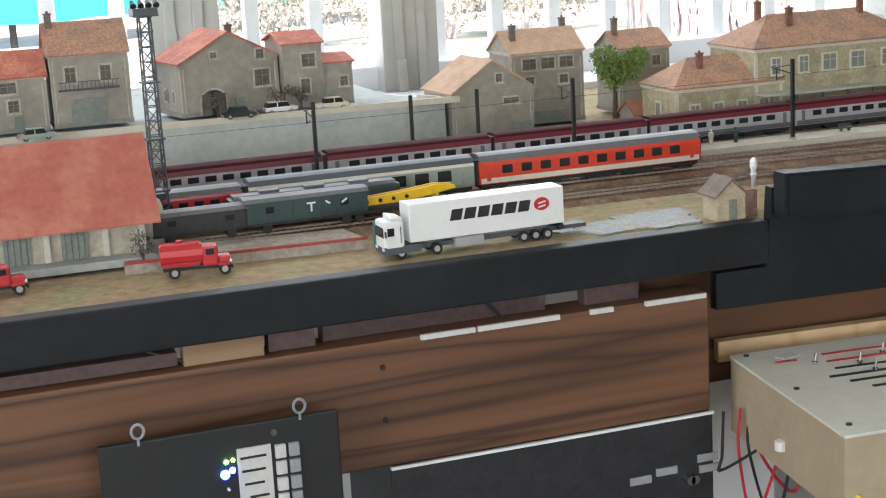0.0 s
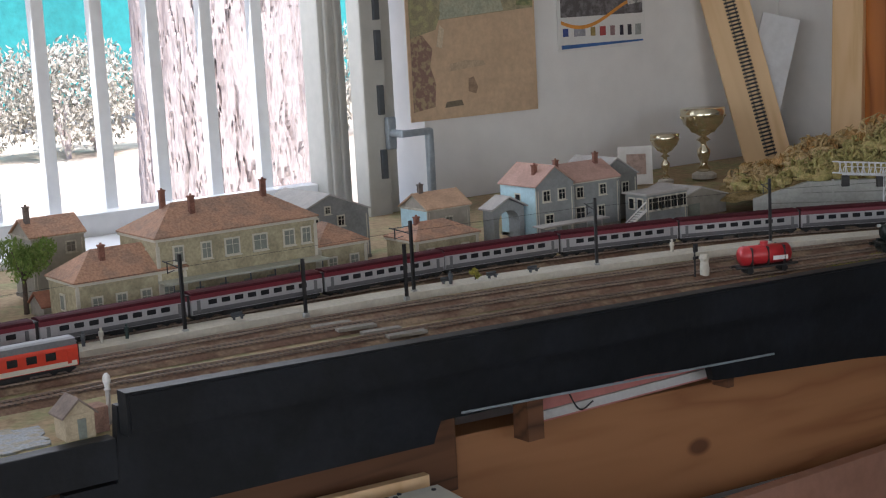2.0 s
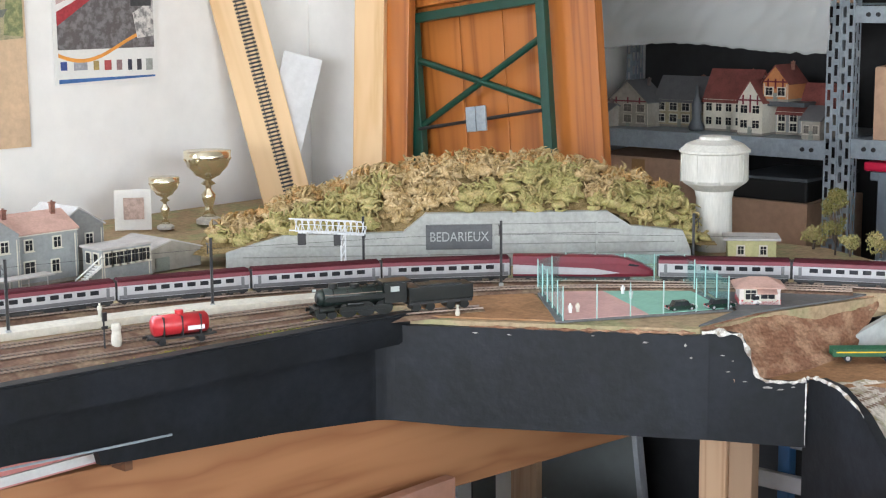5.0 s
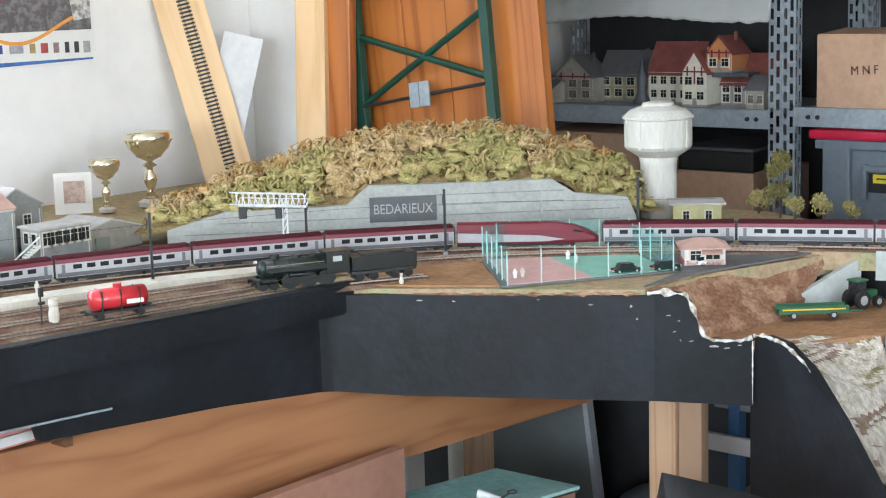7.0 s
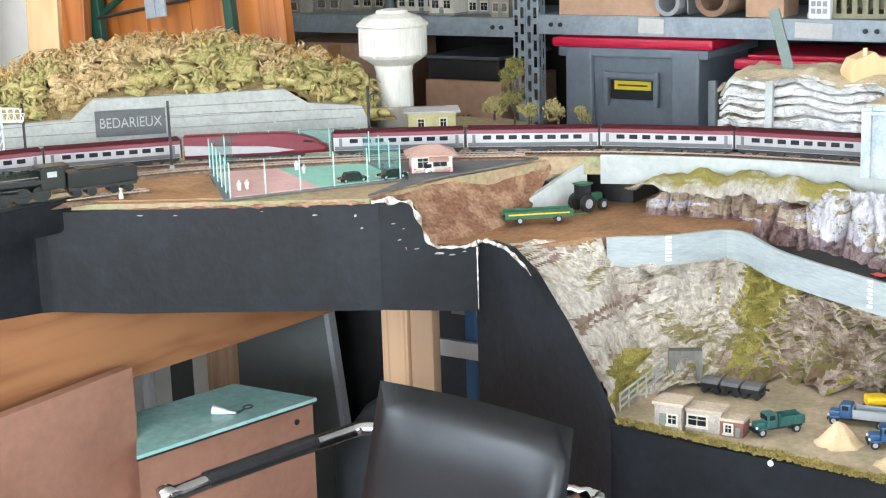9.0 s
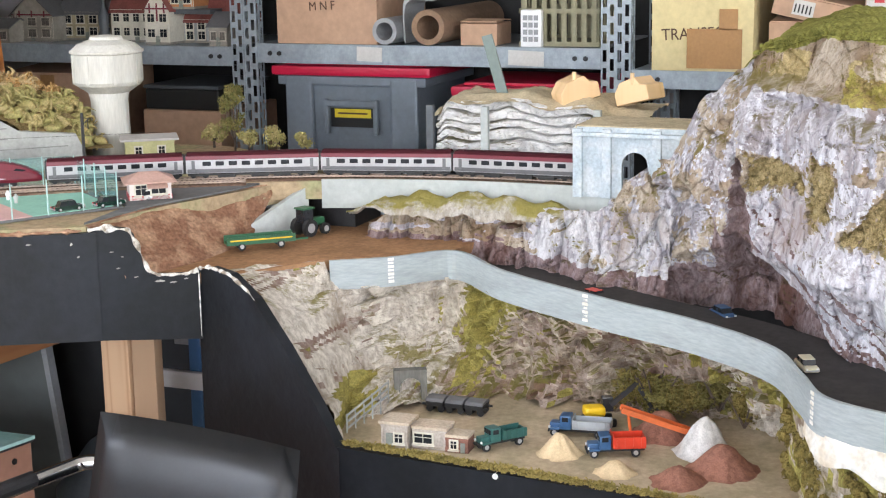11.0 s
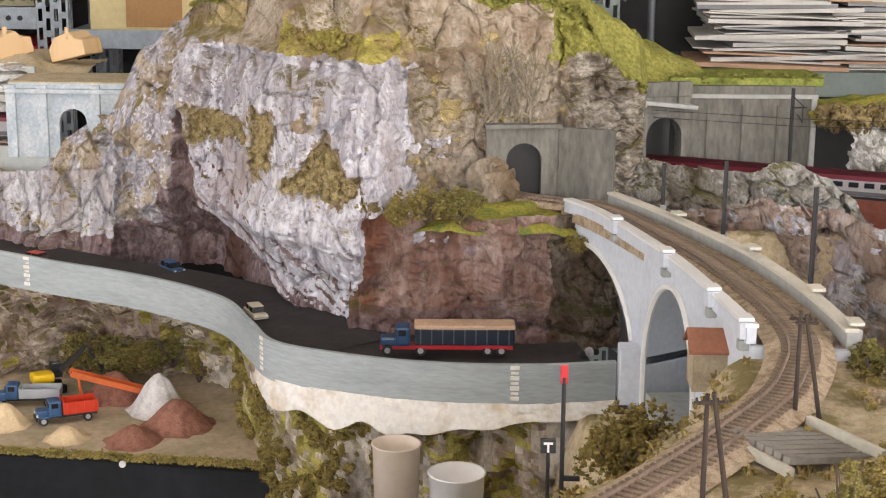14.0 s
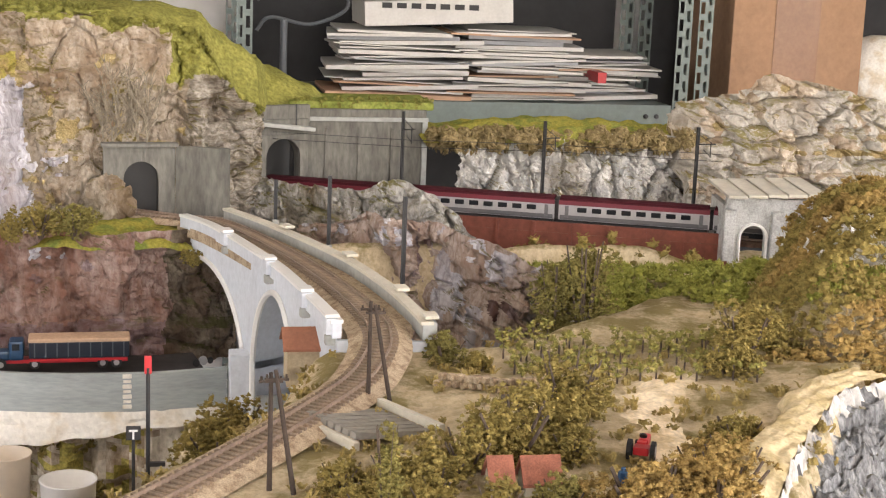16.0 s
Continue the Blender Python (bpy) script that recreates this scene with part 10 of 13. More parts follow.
# Near-black: the shade of enclosed spaces put into the colour.
SHADE_BLACK = mat("shade_black", (0.022, 0.022, 0.024), 0.7, vary=0.2, size=4)
LABEL_Y = mat("yellow_label", (0.72, 0.58, 0.03), 0.5, vary=0.05, size=30)
MARKER = mat("brown_marker", (0.09, 0.045, 0.025), 0.7, vary=0.1, size=30)
ROOF_MAR = mat("maroon_tile_roof", (0.19, 0.055, 0.045), 0.8, vary=0.2, size=40)
SHELF_X = 3.85


def slotted_post(y, material, parent, x=SHELF_X, height=2.25, wide=0.034):
    """A punched steel angle: a front flange and a side flange, each with two columns of slots."""
    for side in (0, 1):
        bm = B()

        def bar(u, z, du, dz):
            c = (x, y + u, z) if side == 0 else (x + u + wide / 2, y - wide / 2, z)
            s = (0.002, du, dz) if side == 0 else (du, 0.002, dz)
            box(bm, c, s)
        for u, w in ((-wide * 0.44, wide * 0.12), (0, wide * 0.22), (wide * 0.44, wide * 0.12)):
            bar(u, height / 2, w, height)
        for k in range(int(height / 0.04)):
            for u in (-wide * 0.245, wide * 0.245):
                bar(u, k * 0.04 + 0.006 + (0.02 if u > 0 else 0), wide * 0.28, 0.014)
        part("post_flange", bm, material, parent)


def shelf_board(parent, y0, y1, z0, z1, material, deep=0.42, x=SHELF_X):
    bm = B()
    box(bm, (x + 0.004, (y0 + y1) / 2, (z0 + z1) / 2), (0.004, abs(y1 - y0), z1 - z0), bevel=0.001)
    box(bm, (x + deep / 2 + 0.004, (y0 + y1) / 2, z1 - 0.003), (deep - 0.006, abs(y1 - y0), 0.004))
    box(bm, (x + 0.012, (y0 + y1) / 2, z0 + 0.002), (0.016, abs(y1 - y0), 0.003))
    shelf = part("shelf", bm, material, parent)
    for y in (max(y0, y1) - 0.035, max(y0, y1) - 0.06, min(y0, y1) + 0.035, min(y0, y1) + 0.06):
        bm = B()
        cyl(bm, (x + 0.003, y, (z0 + z1) / 2), (x - 0.003, y, (z0 + z1) / 2), 0.006, 0.005, 8)
        part("bolt", bm, DARK, shelf, "dark bolt head")
    return shelf


def rack(label, y_posts, shelves, material):
    r = thing("shelving_unit", label, "shelving", (0, 0, 0), 0, "shelving along the wall")
    for y in y_posts:
        slotted_post(y, material, r)
        slotted_post(y, material, r, x=4.28)
    for y0, y1, z0, z1 in shelves:
        shelf_board(r, y0, y1, z0, z1, material)
    ys = [q for s in shelves for q in s[:2]]
    # This panel's colour stands for the shadowed wall behind the loads.
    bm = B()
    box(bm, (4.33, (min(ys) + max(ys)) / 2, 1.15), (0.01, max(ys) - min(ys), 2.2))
    part("shade_panel", bm, SHADE_BLACK, r, "near-black panel in place of the back wall's shade")
    return r


rack("galvanised slotted-angle shelving with model houses and cartons", (2.77, 1.873), [(2.75, 1.89, 1.165, 1.212), (2.75, 1.89, 1.50, 1.545), (2.75, 1.89, 0.80, 0.845), (2.75, 1.89, 0.35, 0.40)], STEEL)
rack("galvanised slotted-angle shelving with bins and cartons", (1.837, 0.937), [(1.82, 0.955, 1.175, 1.222), (1.82, 0.955, 1.50, 1.54), (1.82, 0.955, 0.78, 0.82), (1.82, 0.955, 0.35, 0.40)], STEEL)
rack("galvanised shelving loaded with taped cartons", (0.903, -0.05), [(0.885, -0.03, 1.135, 1.176), (0.77, -0.03, 1.381, 1.403), (0.885, -0.03, 0.75, 0.79)], STEEL)
rack("grey-green slotted shelving stacked with folders and papers", (-0.27, -1.268), [(-0.29, -1.25, 1.05, 1.102), (-0.29, -1.25, 1.42, 1.47), (-0.29, -1.25, 0.6, 0.65)], GREEN_STEEL)
rack("grey-green slotted shelving with a carton", (-1.318, -2.3), [(-1.336, -2.28, 1.0, 1.05), (-1.336, -2.28, 1.55, 1.60)], GREEN_STEEL)


def writing(words, size, at, material, parent, squeeze=1.0, tilt=0.0):
    """Flat letters on a face that looks towards -x."""
    t = bpy.data.curves.new("lettering", 'FONT')
    t.body, t.size, t.extrude, t.align_x, t.align_y = words, size, 0.0004, 'CENTER', 'CENTER'
    ob = new("lettering", t)
    t.materials.append(material)
    ob.parent = parent
    ob.matrix_local = pose(*at) @ Matrix.Rotation(radians(-90), 4, 'Z') @ Matrix.Rotation(radians(90), 4, 'X') @ Matrix.Rotation(radians(tilt), 4, 'Z') @ Matrix.Diagonal((squeeze, 1, 1, 1))
    return ob


def carton(label, c, s, material=CARD, rz=0.0, ry=0.0, rx=0.0, words=None, flaps=True, tape=True, group="cartons on the shelves", size=0.03):
    """A cardboard box with its seam, tape and lifted flaps; c is the middle of its base."""
    k = thing("carton", label, "cardboard box", c, rz, group)
    k.matrix_world = pose(*c, rx, ry, rz)
    bm = B()
    box(bm, (0, 0, s[2] / 2), s, bevel=0.002)
    part("body", bm, material, k)
    if flaps:
        for sx in (-1, 1):
            bm = B()
            box(bm, (sx * s[0] * 0.25, 0, s[2] + 0.006), (s[0] * 0.49, s[1] * 0.99, 0.003), ry=sx * 4)
            part("flap", bm, material, k)
    if tape:
        bm = B()
        box(bm, (-s[0] / 2 - 0.0008, 0.0, s[2] * 0.8), (0.0012, s[1] * 0.16, s[2] * 0.38))
        part("tape", bm, TAPE, k, "brown packing tape")
    if words:
        writing(words, size, (-s[0] / 2 - 0.002, 0.01, s[2] * 0.52), MARKER, k, 0.9, 3)
    return k


# left bay: model houses above, cartons below
ORANGE_WALL = mat("orange_model_wall", (0.45, 0.19, 0.07), 0.8, vary=0.1, size=40)
bm = B()
box(bm, (3.96, 2.06, 1.293), (0.10, 0.16, 0.012), bevel=0.002)
for q in (-0.06, 0.06):
    box(bm, (4.0, 2.06 + q, 1.2495), (0.02, 0.02, 0.075))
solo("display_stand", bm, DARK_GREY, "dark stand carrying a small orange model house", "stand")
for lab, y, x, w, h, rise, kind, wall, roof, wn_, z in (
        ("cream half-timbered model house with a dark red roof", 2.53, 3.97, 0.13, 0.07, 0.055, 'y', WALL_GREY, ROOFGREY, 3, 1.212),
        ("long cream model house with a maroon roof", 2.40, 4.03, 0.16, 0.075, 0.06, 'x', WALL_BEIGE, ROOFGREY, 4, 1.212),
        ("white model station house with a dark red roof", 2.22, 3.99, 0.15, 0.085, 0.075, 'x', PLATFORM, ROOF_MAR, 5, 1.212),
        ("pale gabled model house beside the station house", 2.12, 3.93, 0.07, 0.09, 0.05, 'y', PLATFORM, ROOF_MAR, 2, 1.212),
        ("white model house with a wide maroon roof", 2.0, 4.0, 0.17, 0.06, 0.07, 'x', WALL_PALE, ROOF_MAR, 5, 1.212),
        ("orange model house raised on the shelf", 2.06, 3.95, 0.07, 0.05, 0.04, 'y', ORANGE_WALL, ROOF_MAR, 2, 1.30),
        ("small grey model house on the shelf", 1.935, 3.91, 0.05, 0.05, 0.03, 'x', WALL_GREY, ROOFGREY, 2, 1.212),
        ("small grey model shed with a flat lean-to", 2.60, 3.91, 0.08, 0.04, 0.02, 'x', WALL_GREY, ROOFGREY, 2, 1.212)):
    wl = [((q + 0.5) / wn_ * w - w / 2, zz, w / wn_ * 0.42, 0.016) for q in range(wn_) for zz in ((h * 0.32, h * 0.74) if h > 0.055 else (h * 0.5,))]
    hh = house("model_house", lab, (x, y, z), w, 0.09, h, rise, kind, wall, roof, wl, [(0.0, 0.012, 0.022)], [(w * 0.25, 0.01, 0.02)], -90, 0.006)
    if kind == 'y':
        bm = B()
        for q in (-0.3, 0, 0.3):
            box(bm, (q * w, -0.0455, h * 0.9), (0.004, 0.002, h * 0.5))
        box(bm, (0, -0.0455, h), (w * 0.98, 0.002, 0.004))
        part("timber", bm, MAROON, hh, "dark red timber framing")
figure = B()
lathe(figure, (3.93, 2.31, 1.212), [(0.02, 0), (0.022, 0.01), (0.012, 0.03), (0.014, 0.07), (0.006, 0.09), (0.003, 0.12)], 12)
solo("model_church_spire", figure, DARK_GREY, "dark pointed model tower among the houses", "model building", smooth=True)
carton("large brown carton under the houses", (4.05, 2.475, 0.845), (0.3, 0.27, 0.285))
carton("brown carton with faint handwritten letters", (4.03, 2.06, 0.845), (0.3, 0.225, 0.2), words="M N F", tape=False)
k = thing("storage_tray", "black plastic tray with a grey lid on a carton", "tray", (4.02, 2.06, 1.049))
part("body", box(B(), (0, 0, 0.026), (0.27, 0.215, 0.052), bevel=0.006), INK, k)
part("lid", box(B(), (0, 0, 0.057), (0.28, 0.22, 0.009), bevel=0.003), DARK_GREY, k, "grey lid")
carton("open brown carton on the top shelf", (4.05, 2.2, 1.545), (0.3, 0.4, 0.25))

# clear sheeting that hangs over the upper left bay
FILM = bpy.data.materials.new("clear_plastic_film")
FILM.use_nodes = True
fb = FILM.node_tree.nodes["Principled BSDF"]
fb.inputs["Base Color"].default_value, fb.inputs["Roughness"].default_value, fb.inputs["Alpha"].default_value = (0.66, 0.68, 0.68, 1), 0.12, 0.42
bm = B()
rows = []
for i in range(110):
    y = 2.72 - i / 109 * 0.86
    rows.append([])
    for j in range(64):
        v = j / 63
        z = 1.437 + 0.010 * math.sin(y * 9) + 0.006 * noise.noise(Vector((y * 40, 1, 2))) + v * 0.5
        x = 3.79 + 0.016 * noise.noise(Vector((y * 3, z * 5, 1))) + 0.012 * abs(noise.noise(Vector((y * 5 + z * 8, z * 9, 3)))) - 0.010 * abs(noise.noise(Vector((y * 16 + z * 12, z * 11, 7)))) ** 0.6 + 0.035 * v + 0.006 * math.sin(z * 60 + 14 * y) * math.exp(-v * 4)
        rows[-1].append((x, y, z))
sheet(bm, rows)
sh = solo("plastic_sheet", bm, FILM, "crumpled clear plastic sheet hung over the shelf", "plastic sheet", smooth=True)
so = sh.modifiers.new("thick", 'SOLIDIFY')
so.thickness = 0.0008

# middle bay: carton, tubes, moulding and crate above; lidded bins below
carton("brown carton with handwritten letters and open flaps", (4.01, 1.635, 1.222), (0.3, 0.265, 0.172), words="M N F", tape=False)
for y, r, matt, lab in ((1.475, 0.031, PAPER_G, "grey paper roll seen end on"), (1.365, 0.041, KRAFT, "brown cardboard tube seen end on")):
    bm = B()
    n = 28
    ring = [[(x, y + q * math.cos(a), 1.224 + r + q * math.sin(a)) for a in [2 * math.pi * m / n for m in range(n)]] for x, q in ((3.84, r * 0.68), (3.84, r), (4.25, r), (4.25, r * 0.68))]
    vs = [[bm.verts.new(p) for p in row] for row in ring]
    for a in range(4):
        for m in range(n):
            bm.faces.new((vs[a][m], vs[a][(m + 1) % n], vs[(a + 1) % 4][(m + 1) % n], vs[(a + 1) % 4][m]))
    bmesh.ops.recalc_face_normals(bm, faces=bm.faces)
    solo("paper_tube", bm, matt, lab, "tube", "tubes on the shelf", smooth=False)
bm = B()
arch = curve_pts([(3.93, 1.435, 1.225), (3.93, 1.43, 1.318), (3.93, 1.36, 1.325), (3.93, 1.30, 1.345), (3.93, 1.22, 1.368), (3.93, 1.13, 1.374)], 0.01)
sheet(bm, [[(3.87, p.y, p.z), (3.99, p.y, p.z), (3.99, p.y + 0.004, p.z + 0.011), (3.87, p.y + 0.004, p.z + 0.011), (3.87, p.y, p.z)] for p in arch])
bmesh.ops.recalc_face_normals(bm, faces=bm.faces)
solo("moulded_arch", bm, PAPER_G, "grey moulded arch spanning the paper tubes", "moulding")
cr = thing("slatted_crate", "olive plastic crate with upright slats", "crate", (3.98, 1.06, 1.222))
for sx in (-1, 1):
    for k in range(8):
        part("slat", box(B(), (sx * 0.1, -0.082 + k * 0.0235, 0.08), (0.004, 0.012, 0.15)), OLIVE_P, cr)
for sy in (-1, 1):
    for k in range(8):
        part("slat", box(B(), (-0.09 + k * 0.0257, sy * 0.09, 0.08), (0.012, 0.004, 0.15)), OLIVE_P, cr)
for z in (0.006, 0.08, 0.157):
    bm = B()
    for sx in (-1, 1):
        box(bm, (sx * 0.1, 0, z), (0.008, 0.19, 0.011))
        box(bm, (0, sx * 0.09, z), (0.2, 0.008, 0.011))
    part("rim", bm, OLIVE_P, cr)
part("base", box(B(), (0, 0, 0.003), (0.2, 0.18, 0.005)), OLIVE_P, cr)
k = thing("plastic_block", "white plastic block with moulded squares", "plastic part", (3.865, 1.12, 1.222))
part("body", box(B(), (0, 0, 0.042), (0.02, 0.05, 0.084), bevel=0.004), WHITE, k)
for a in range(3):
    for b in range(4):
        part("square", box(B(), (-0.011, -0.013 + a * 0.013, 0.018 + b * 0.016), (0.003, 0.009, 0.011)), PAPER_G, k)
carton("small brown carton between the tubes", (3.93, 1.255, 1.222), (0.1, 0.09, 0.05), tape=False)


for y, w, z in ((1.52, 0.065, 1.2), (1.13, 0.085, 1.197)):
    bm = B()
    box(bm, (SHELF_X + 0.0005, y, z), (0.0015, w, 0.034), rx=2)
    solo("shelf_label", bm, PAPER, "worn white paper label stuck to the shelf edge", "label", "shelf labels")


def lidded_bin(y0, y1, top, label, tag=True):
    b = thing("storage_bin", label, "storage bin", (4.03, (y0 + y1) / 2, 0.82), 0, "lidded bins")
    w, h = y0 - y1, top - 0.82 - 0.03
    bm = B()
    prism(bm, [(-0.15, -w / 2 + 0.035), (0.15, -w / 2 + 0.035), (0.15, w / 2 - 0.035), (-0.15, w / 2 - 0.035)], 0, h)
    for v in bm.verts:
        if v.co.z < 0.01:
            v.co.x *= 0.92
            v.co.y *= 0.94
    part("body", bm, BIN, b)
    for sy in (-0.33, 0.33):
        part("rib", box(B(), (-0.155, sy * w, h * 0.5), (0.02, w * 0.17, h * 0.98), bevel=0.006), BIN, b)
    part("rim", box(B(), (0, 0, h - 0.012), (0.325, w - 0.03, 0.022), bevel=0.004), BIN, b)
    bm = B()
    box(bm, (-0.163, 0.0, h * 0.80), (0.012, w * 0.32, 0.014), bevel=0.003)
    for sy in (-1, 1):
        box(bm, (-0.162, sy * w * 0.155, h * 0.70), (0.012, 0.012, h * 0.26), bevel=0.003)
    part("handle", bm, BIN, b)
    part("grip_recess", box(B(), (-0.149, 0, h * 0.69), (0.006, w * 0.28, h * 0.14)), INK, b, "dark hand hole")
    lid = part("lid", box(B(), (0, 0, h + 0.012), (0.34, w, 0.024), bevel=0.008), LID, b, "crimson plastic lid")
    part("lid_panel", box(B(), (0, 0, h + 0.027), (0.28, w * 0.88, 0.008), bevel=0.003), LID, lid)
    if tag:
        t = part("label", box(B(), (-0.152, 0.0, 0.235), (0.003, 0.096, 0.021)), LABEL_Y, b, "yellow paper label")
        part("print_bar", box(B(), (-0.1538, 0.0, 0.235), (0.001, 0.078, 0.004)), MARKER, t)
    return b


lidded_bin(1.79, 1.37, 1.175, "slate grey storage bin with a crimson lid and yellow label")
lidded_bin(1.32, 0.94, 1.135, "slate grey storage bin with a crimson lid")
# cartons beyond the second post
carton("yellowed carton with handwritten capitals and brown tape", (4.0, 0.728, 1.176), (0.3, 0.222, 0.155), CARD_Y, words="TRANSFOS", tape=False, size=0.036)
k = thing("tape_piece", "wide brown tape on the yellowed carton", "tape", (3.846, 0.70, 1.18))
part("strip", box(B(), (0, 0.0, 0.045), (0.0015, 0.12, 0.085)), TAPE, k)
part("strip", box(B(), (0, -0.03, 0.108), (0.0015, 0.04, 0.045)), TAPE, k)
carton("plain brown carton beneath other boxes", (4.03, 0.32, 1.176), (0.3, 0.54, 0.105))
k = carton("brown slit carton lying on others, white label", (3.98, 0.49, 1.282), (0.24, 0.19, 0.045), rx=12, tape=False)
part("label", box(B(), (-0.122, 0.03, 0.024), (0.002, 0.045, 0.032)), PAPER, k, "white printed label")
for q in range(5):
    part("print_bar", box(B(), (-0.1235, 0.015 + q * 0.008, 0.022), (0.001, 0.003, 0.018)), INK, k)
k = carton("brown carton with a red and white printed band", (3.99, 0.215, 1.284), (0.28, 0.345, 0.095), tape=False)
part("printed_band", box(B(), (-0.1412, 0.115, 0.045), (0.002, 0.11, 0.075)), PAPER, k, "white printed band")
part("printed_band", box(B(), (-0.1412, -0.085, 0.045), (0.002, 0.16, 0.075)), PAPER, k, "white printed band")
rnd = random.Random(4)
for y in (0.145, 0.10, -0.02, -0.07, -0.12):
    for q in range(3):
        part("print_bar", box(B(), (-0.1426, y + rnd.uniform(-0.006, 0.006), 0.026 + q * 0.018), (0.0012, rnd.uniform(0.018, 0.03), 0.007)), BRED, k)
# right bay: loose stacks of folders and papers
rnd = random.Random(11)
zt = 1.104
for y0, y1, n, x0 in ((-0.47, -0.80, 20, 3.93), (-0.76, -1.06, 22, 3.95), (-0.98, -1.23, 17, 3.97)):
    z = zt
    for q in range(n):
        th = rnd.choice((0.0025, 0.004, 0.006, 0.009))
        w = (y0 - y1) * rnd.uniform(0.72, 1.05)
        m = PAPER if rnd.random() < 0.72 else rnd.choice((PAPER_G, CARD, PAPER_G))
        bm = B()
        box(bm, (0, 0, th / 2), (0.24, w, th), rz=rnd.uniform(-7, 7), rx=rnd.uniform(-2.2, 2.2))
        f = solo("folder", bm, m, "flat folder of papers in a loose stack", "folder", "stacked folders")
        f.matrix_world = pose(x0 + 0.09 + rnd.uniform(-0.03, 0.03), (y0 + y1) / 2 + rnd.uniform(-0.025, 0.025), z, 0, 0, 0)
        z += th + rnd.choice((0, 0.002, 0.003))
    if x0 == 3.93:
        bm = B()
        box(bm, (0, 0, 0.03), (0.22, 0.34, 0.055), bevel=0.002, rx=-3)
        f = tagged(part("flat_box", bm, PAPER, None), "white flat box with grey lettering bars", "box")
        f.matrix_world = pose(4.02, -0.71, z + 0.012)
        for q in range(7):
            part("print_bar", box(B(), (-0.112, 0.12 - q * 0.033, 0.042), (0.002, 0.022, 0.012)), INK, f)
k = thing("box_file", "red spined box file in the paper stack", "file", (3.95, -1.08, 1.15))
part("spine", box(B(), (-0.02, 0, 0.012), (0.16, 0.02, 0.024)), BRED, k)
bm = B()
pts = curve_pts([(3.9, -0.30, 1.245), (3.9, -0.33, 1.275), (3.9, -0.42, 1.262), (3.9, -0.5, 1.30), (3.9, -0.47, 1.35), (3.9, -0.36, 1.36), (3.9, -0.30, 1.31)], 0.012)
for a, b in zip(pts, pts[1:]):
    cyl(bm, a, b, 0.004, n=8)
cyl(bm, (3.9, -0.36, 1.104), (3.9, -0.36, 1.27), 0.008)
solo("hanging_reel", bm, DARK_GREY, "dark ring-shaped reel at the end of the papers", "reel")
# Darker copies of the card and tape; dim light put into the colour.
carton("upright brown carton with wide tape beside the papers", (4.02, -1.555, 1.05), (0.3, 0.325, 0.42), mat("shaded_brown_card", (0.34, 0.20, 0.12), 0.85, vary=0.12, size=8, bump=0.1), tape=False)
k = thing("tape_piece", "broad brown tape down the upright carton", "tape", (3.868, -1.55, 1.06))
part("strip", box(B(), (0, 0, 0.2), (0.0015, 0.11, 0.4)), mat("shaded_brown_tape", (0.26, 0.135, 0.075), 0.4, vary=0.12, size=14), k)
bm = B()
lathe(bm, (3.95, -1.80, 1.05), [(0.06, 0), (0.075, 0.03), (0.105, 0.08), (0.112, 0.13), (0.09, 0.18), (0.05, 0.21), (0.02, 0.22)], 24)
solo("plaster_boulder", bm, PLASTER_RAW, "round grey plaster lump beside the carton", "plaster piece", smooth=True)
# wood blocks and a stick behind the gallery
for y, r, c in ((0.735, 20, PALE_WOOD), (0.628, -12, PALE_WOOD)):
    k = thing("wood_block", "cut block of pale wood with a lighter end", "wood block", (2.95, y, 1.213), r, "wood blocks")
    bm = B()
    slab_xz(bm, [(-0.034, 0.0), (0.034, 0.0), (0.034, 0.020), (0.020, 0.036), (-0.012, 0.040), (-0.020, 0.028), (-0.034, 0.024)], -0.022, 0.022)
    bmesh.ops.rotate(bm, verts=bm.verts, matrix=Matrix.Rotation(radians(90 + r), 3, 'Z') @ Matrix.Rotation(radians(14), 3, 'Y'))
    bmesh.ops.bevel(bm, geom=bm.edges[:], offset=0.0012, segments=1, affect='EDGES')
    part("body", bm, PALE_WOOD, k)
    part("peg", cyl(B(), (-0.02, 0.006, 0.030), (-0.02, 0.006, 0.048), 0.0035, n=8), PALE_WOOD, k)
bm = B()
box(bm, (2.96, 0.88, 1.262), (0.004, 0.018, 0.112), rx=-16)
solo("stick", bm, GREEN_STEEL, "grey-green flat stick leaning behind the gallery", "stick")


# ---- under and before the layout ----
BROWN_P = mat("pink_brown_panel", (0.34, 0.175, 0.118), 0.6, vary=0.10, size=7, second=(0.30, 0.15, 0.098))
TEAL = mat("teal_laminate", (0.34, 0.62, 0.58), 0.22, vary=0.15, size=9, second=(0.42, 0.67, 0.63))
LEATHER = mat("black_leather", (0.012, 0.013, 0.015), 0.40, vary=0.15, size=30, bump=0.1, bump_size=300)
CHROME = mat("chrome", (0.6, 0.6, 0.6), 0.12, 1.0, vary=0.04, size=20)
BEIGE = mat("beige_enclosure", (0.42, 0.33, 0.22), 0.6, vary=0.06, size=10)
CREAM_T = mat("cream_panel_top", (0.66, 0.66, 0.58), 0.5, vary=0.05, size=12)
GREYP = mat("grey_green_panel", (0.105, 0.115, 0.11), 0.7, vary=0.08, size=4)
BLUE_F = mat("blue_enamel", (0.06, 0.17, 0.36), 0.4, vary=0.06, size=10)
PINK = mat("pink_foam_board", (0.50, 0.20, 0.17), 0.8, vary=0.08, size=12)
CUP_B = mat("beige_card_cup", (0.70, 0.60, 0.49), 0.6, vary=0.05, size=12)

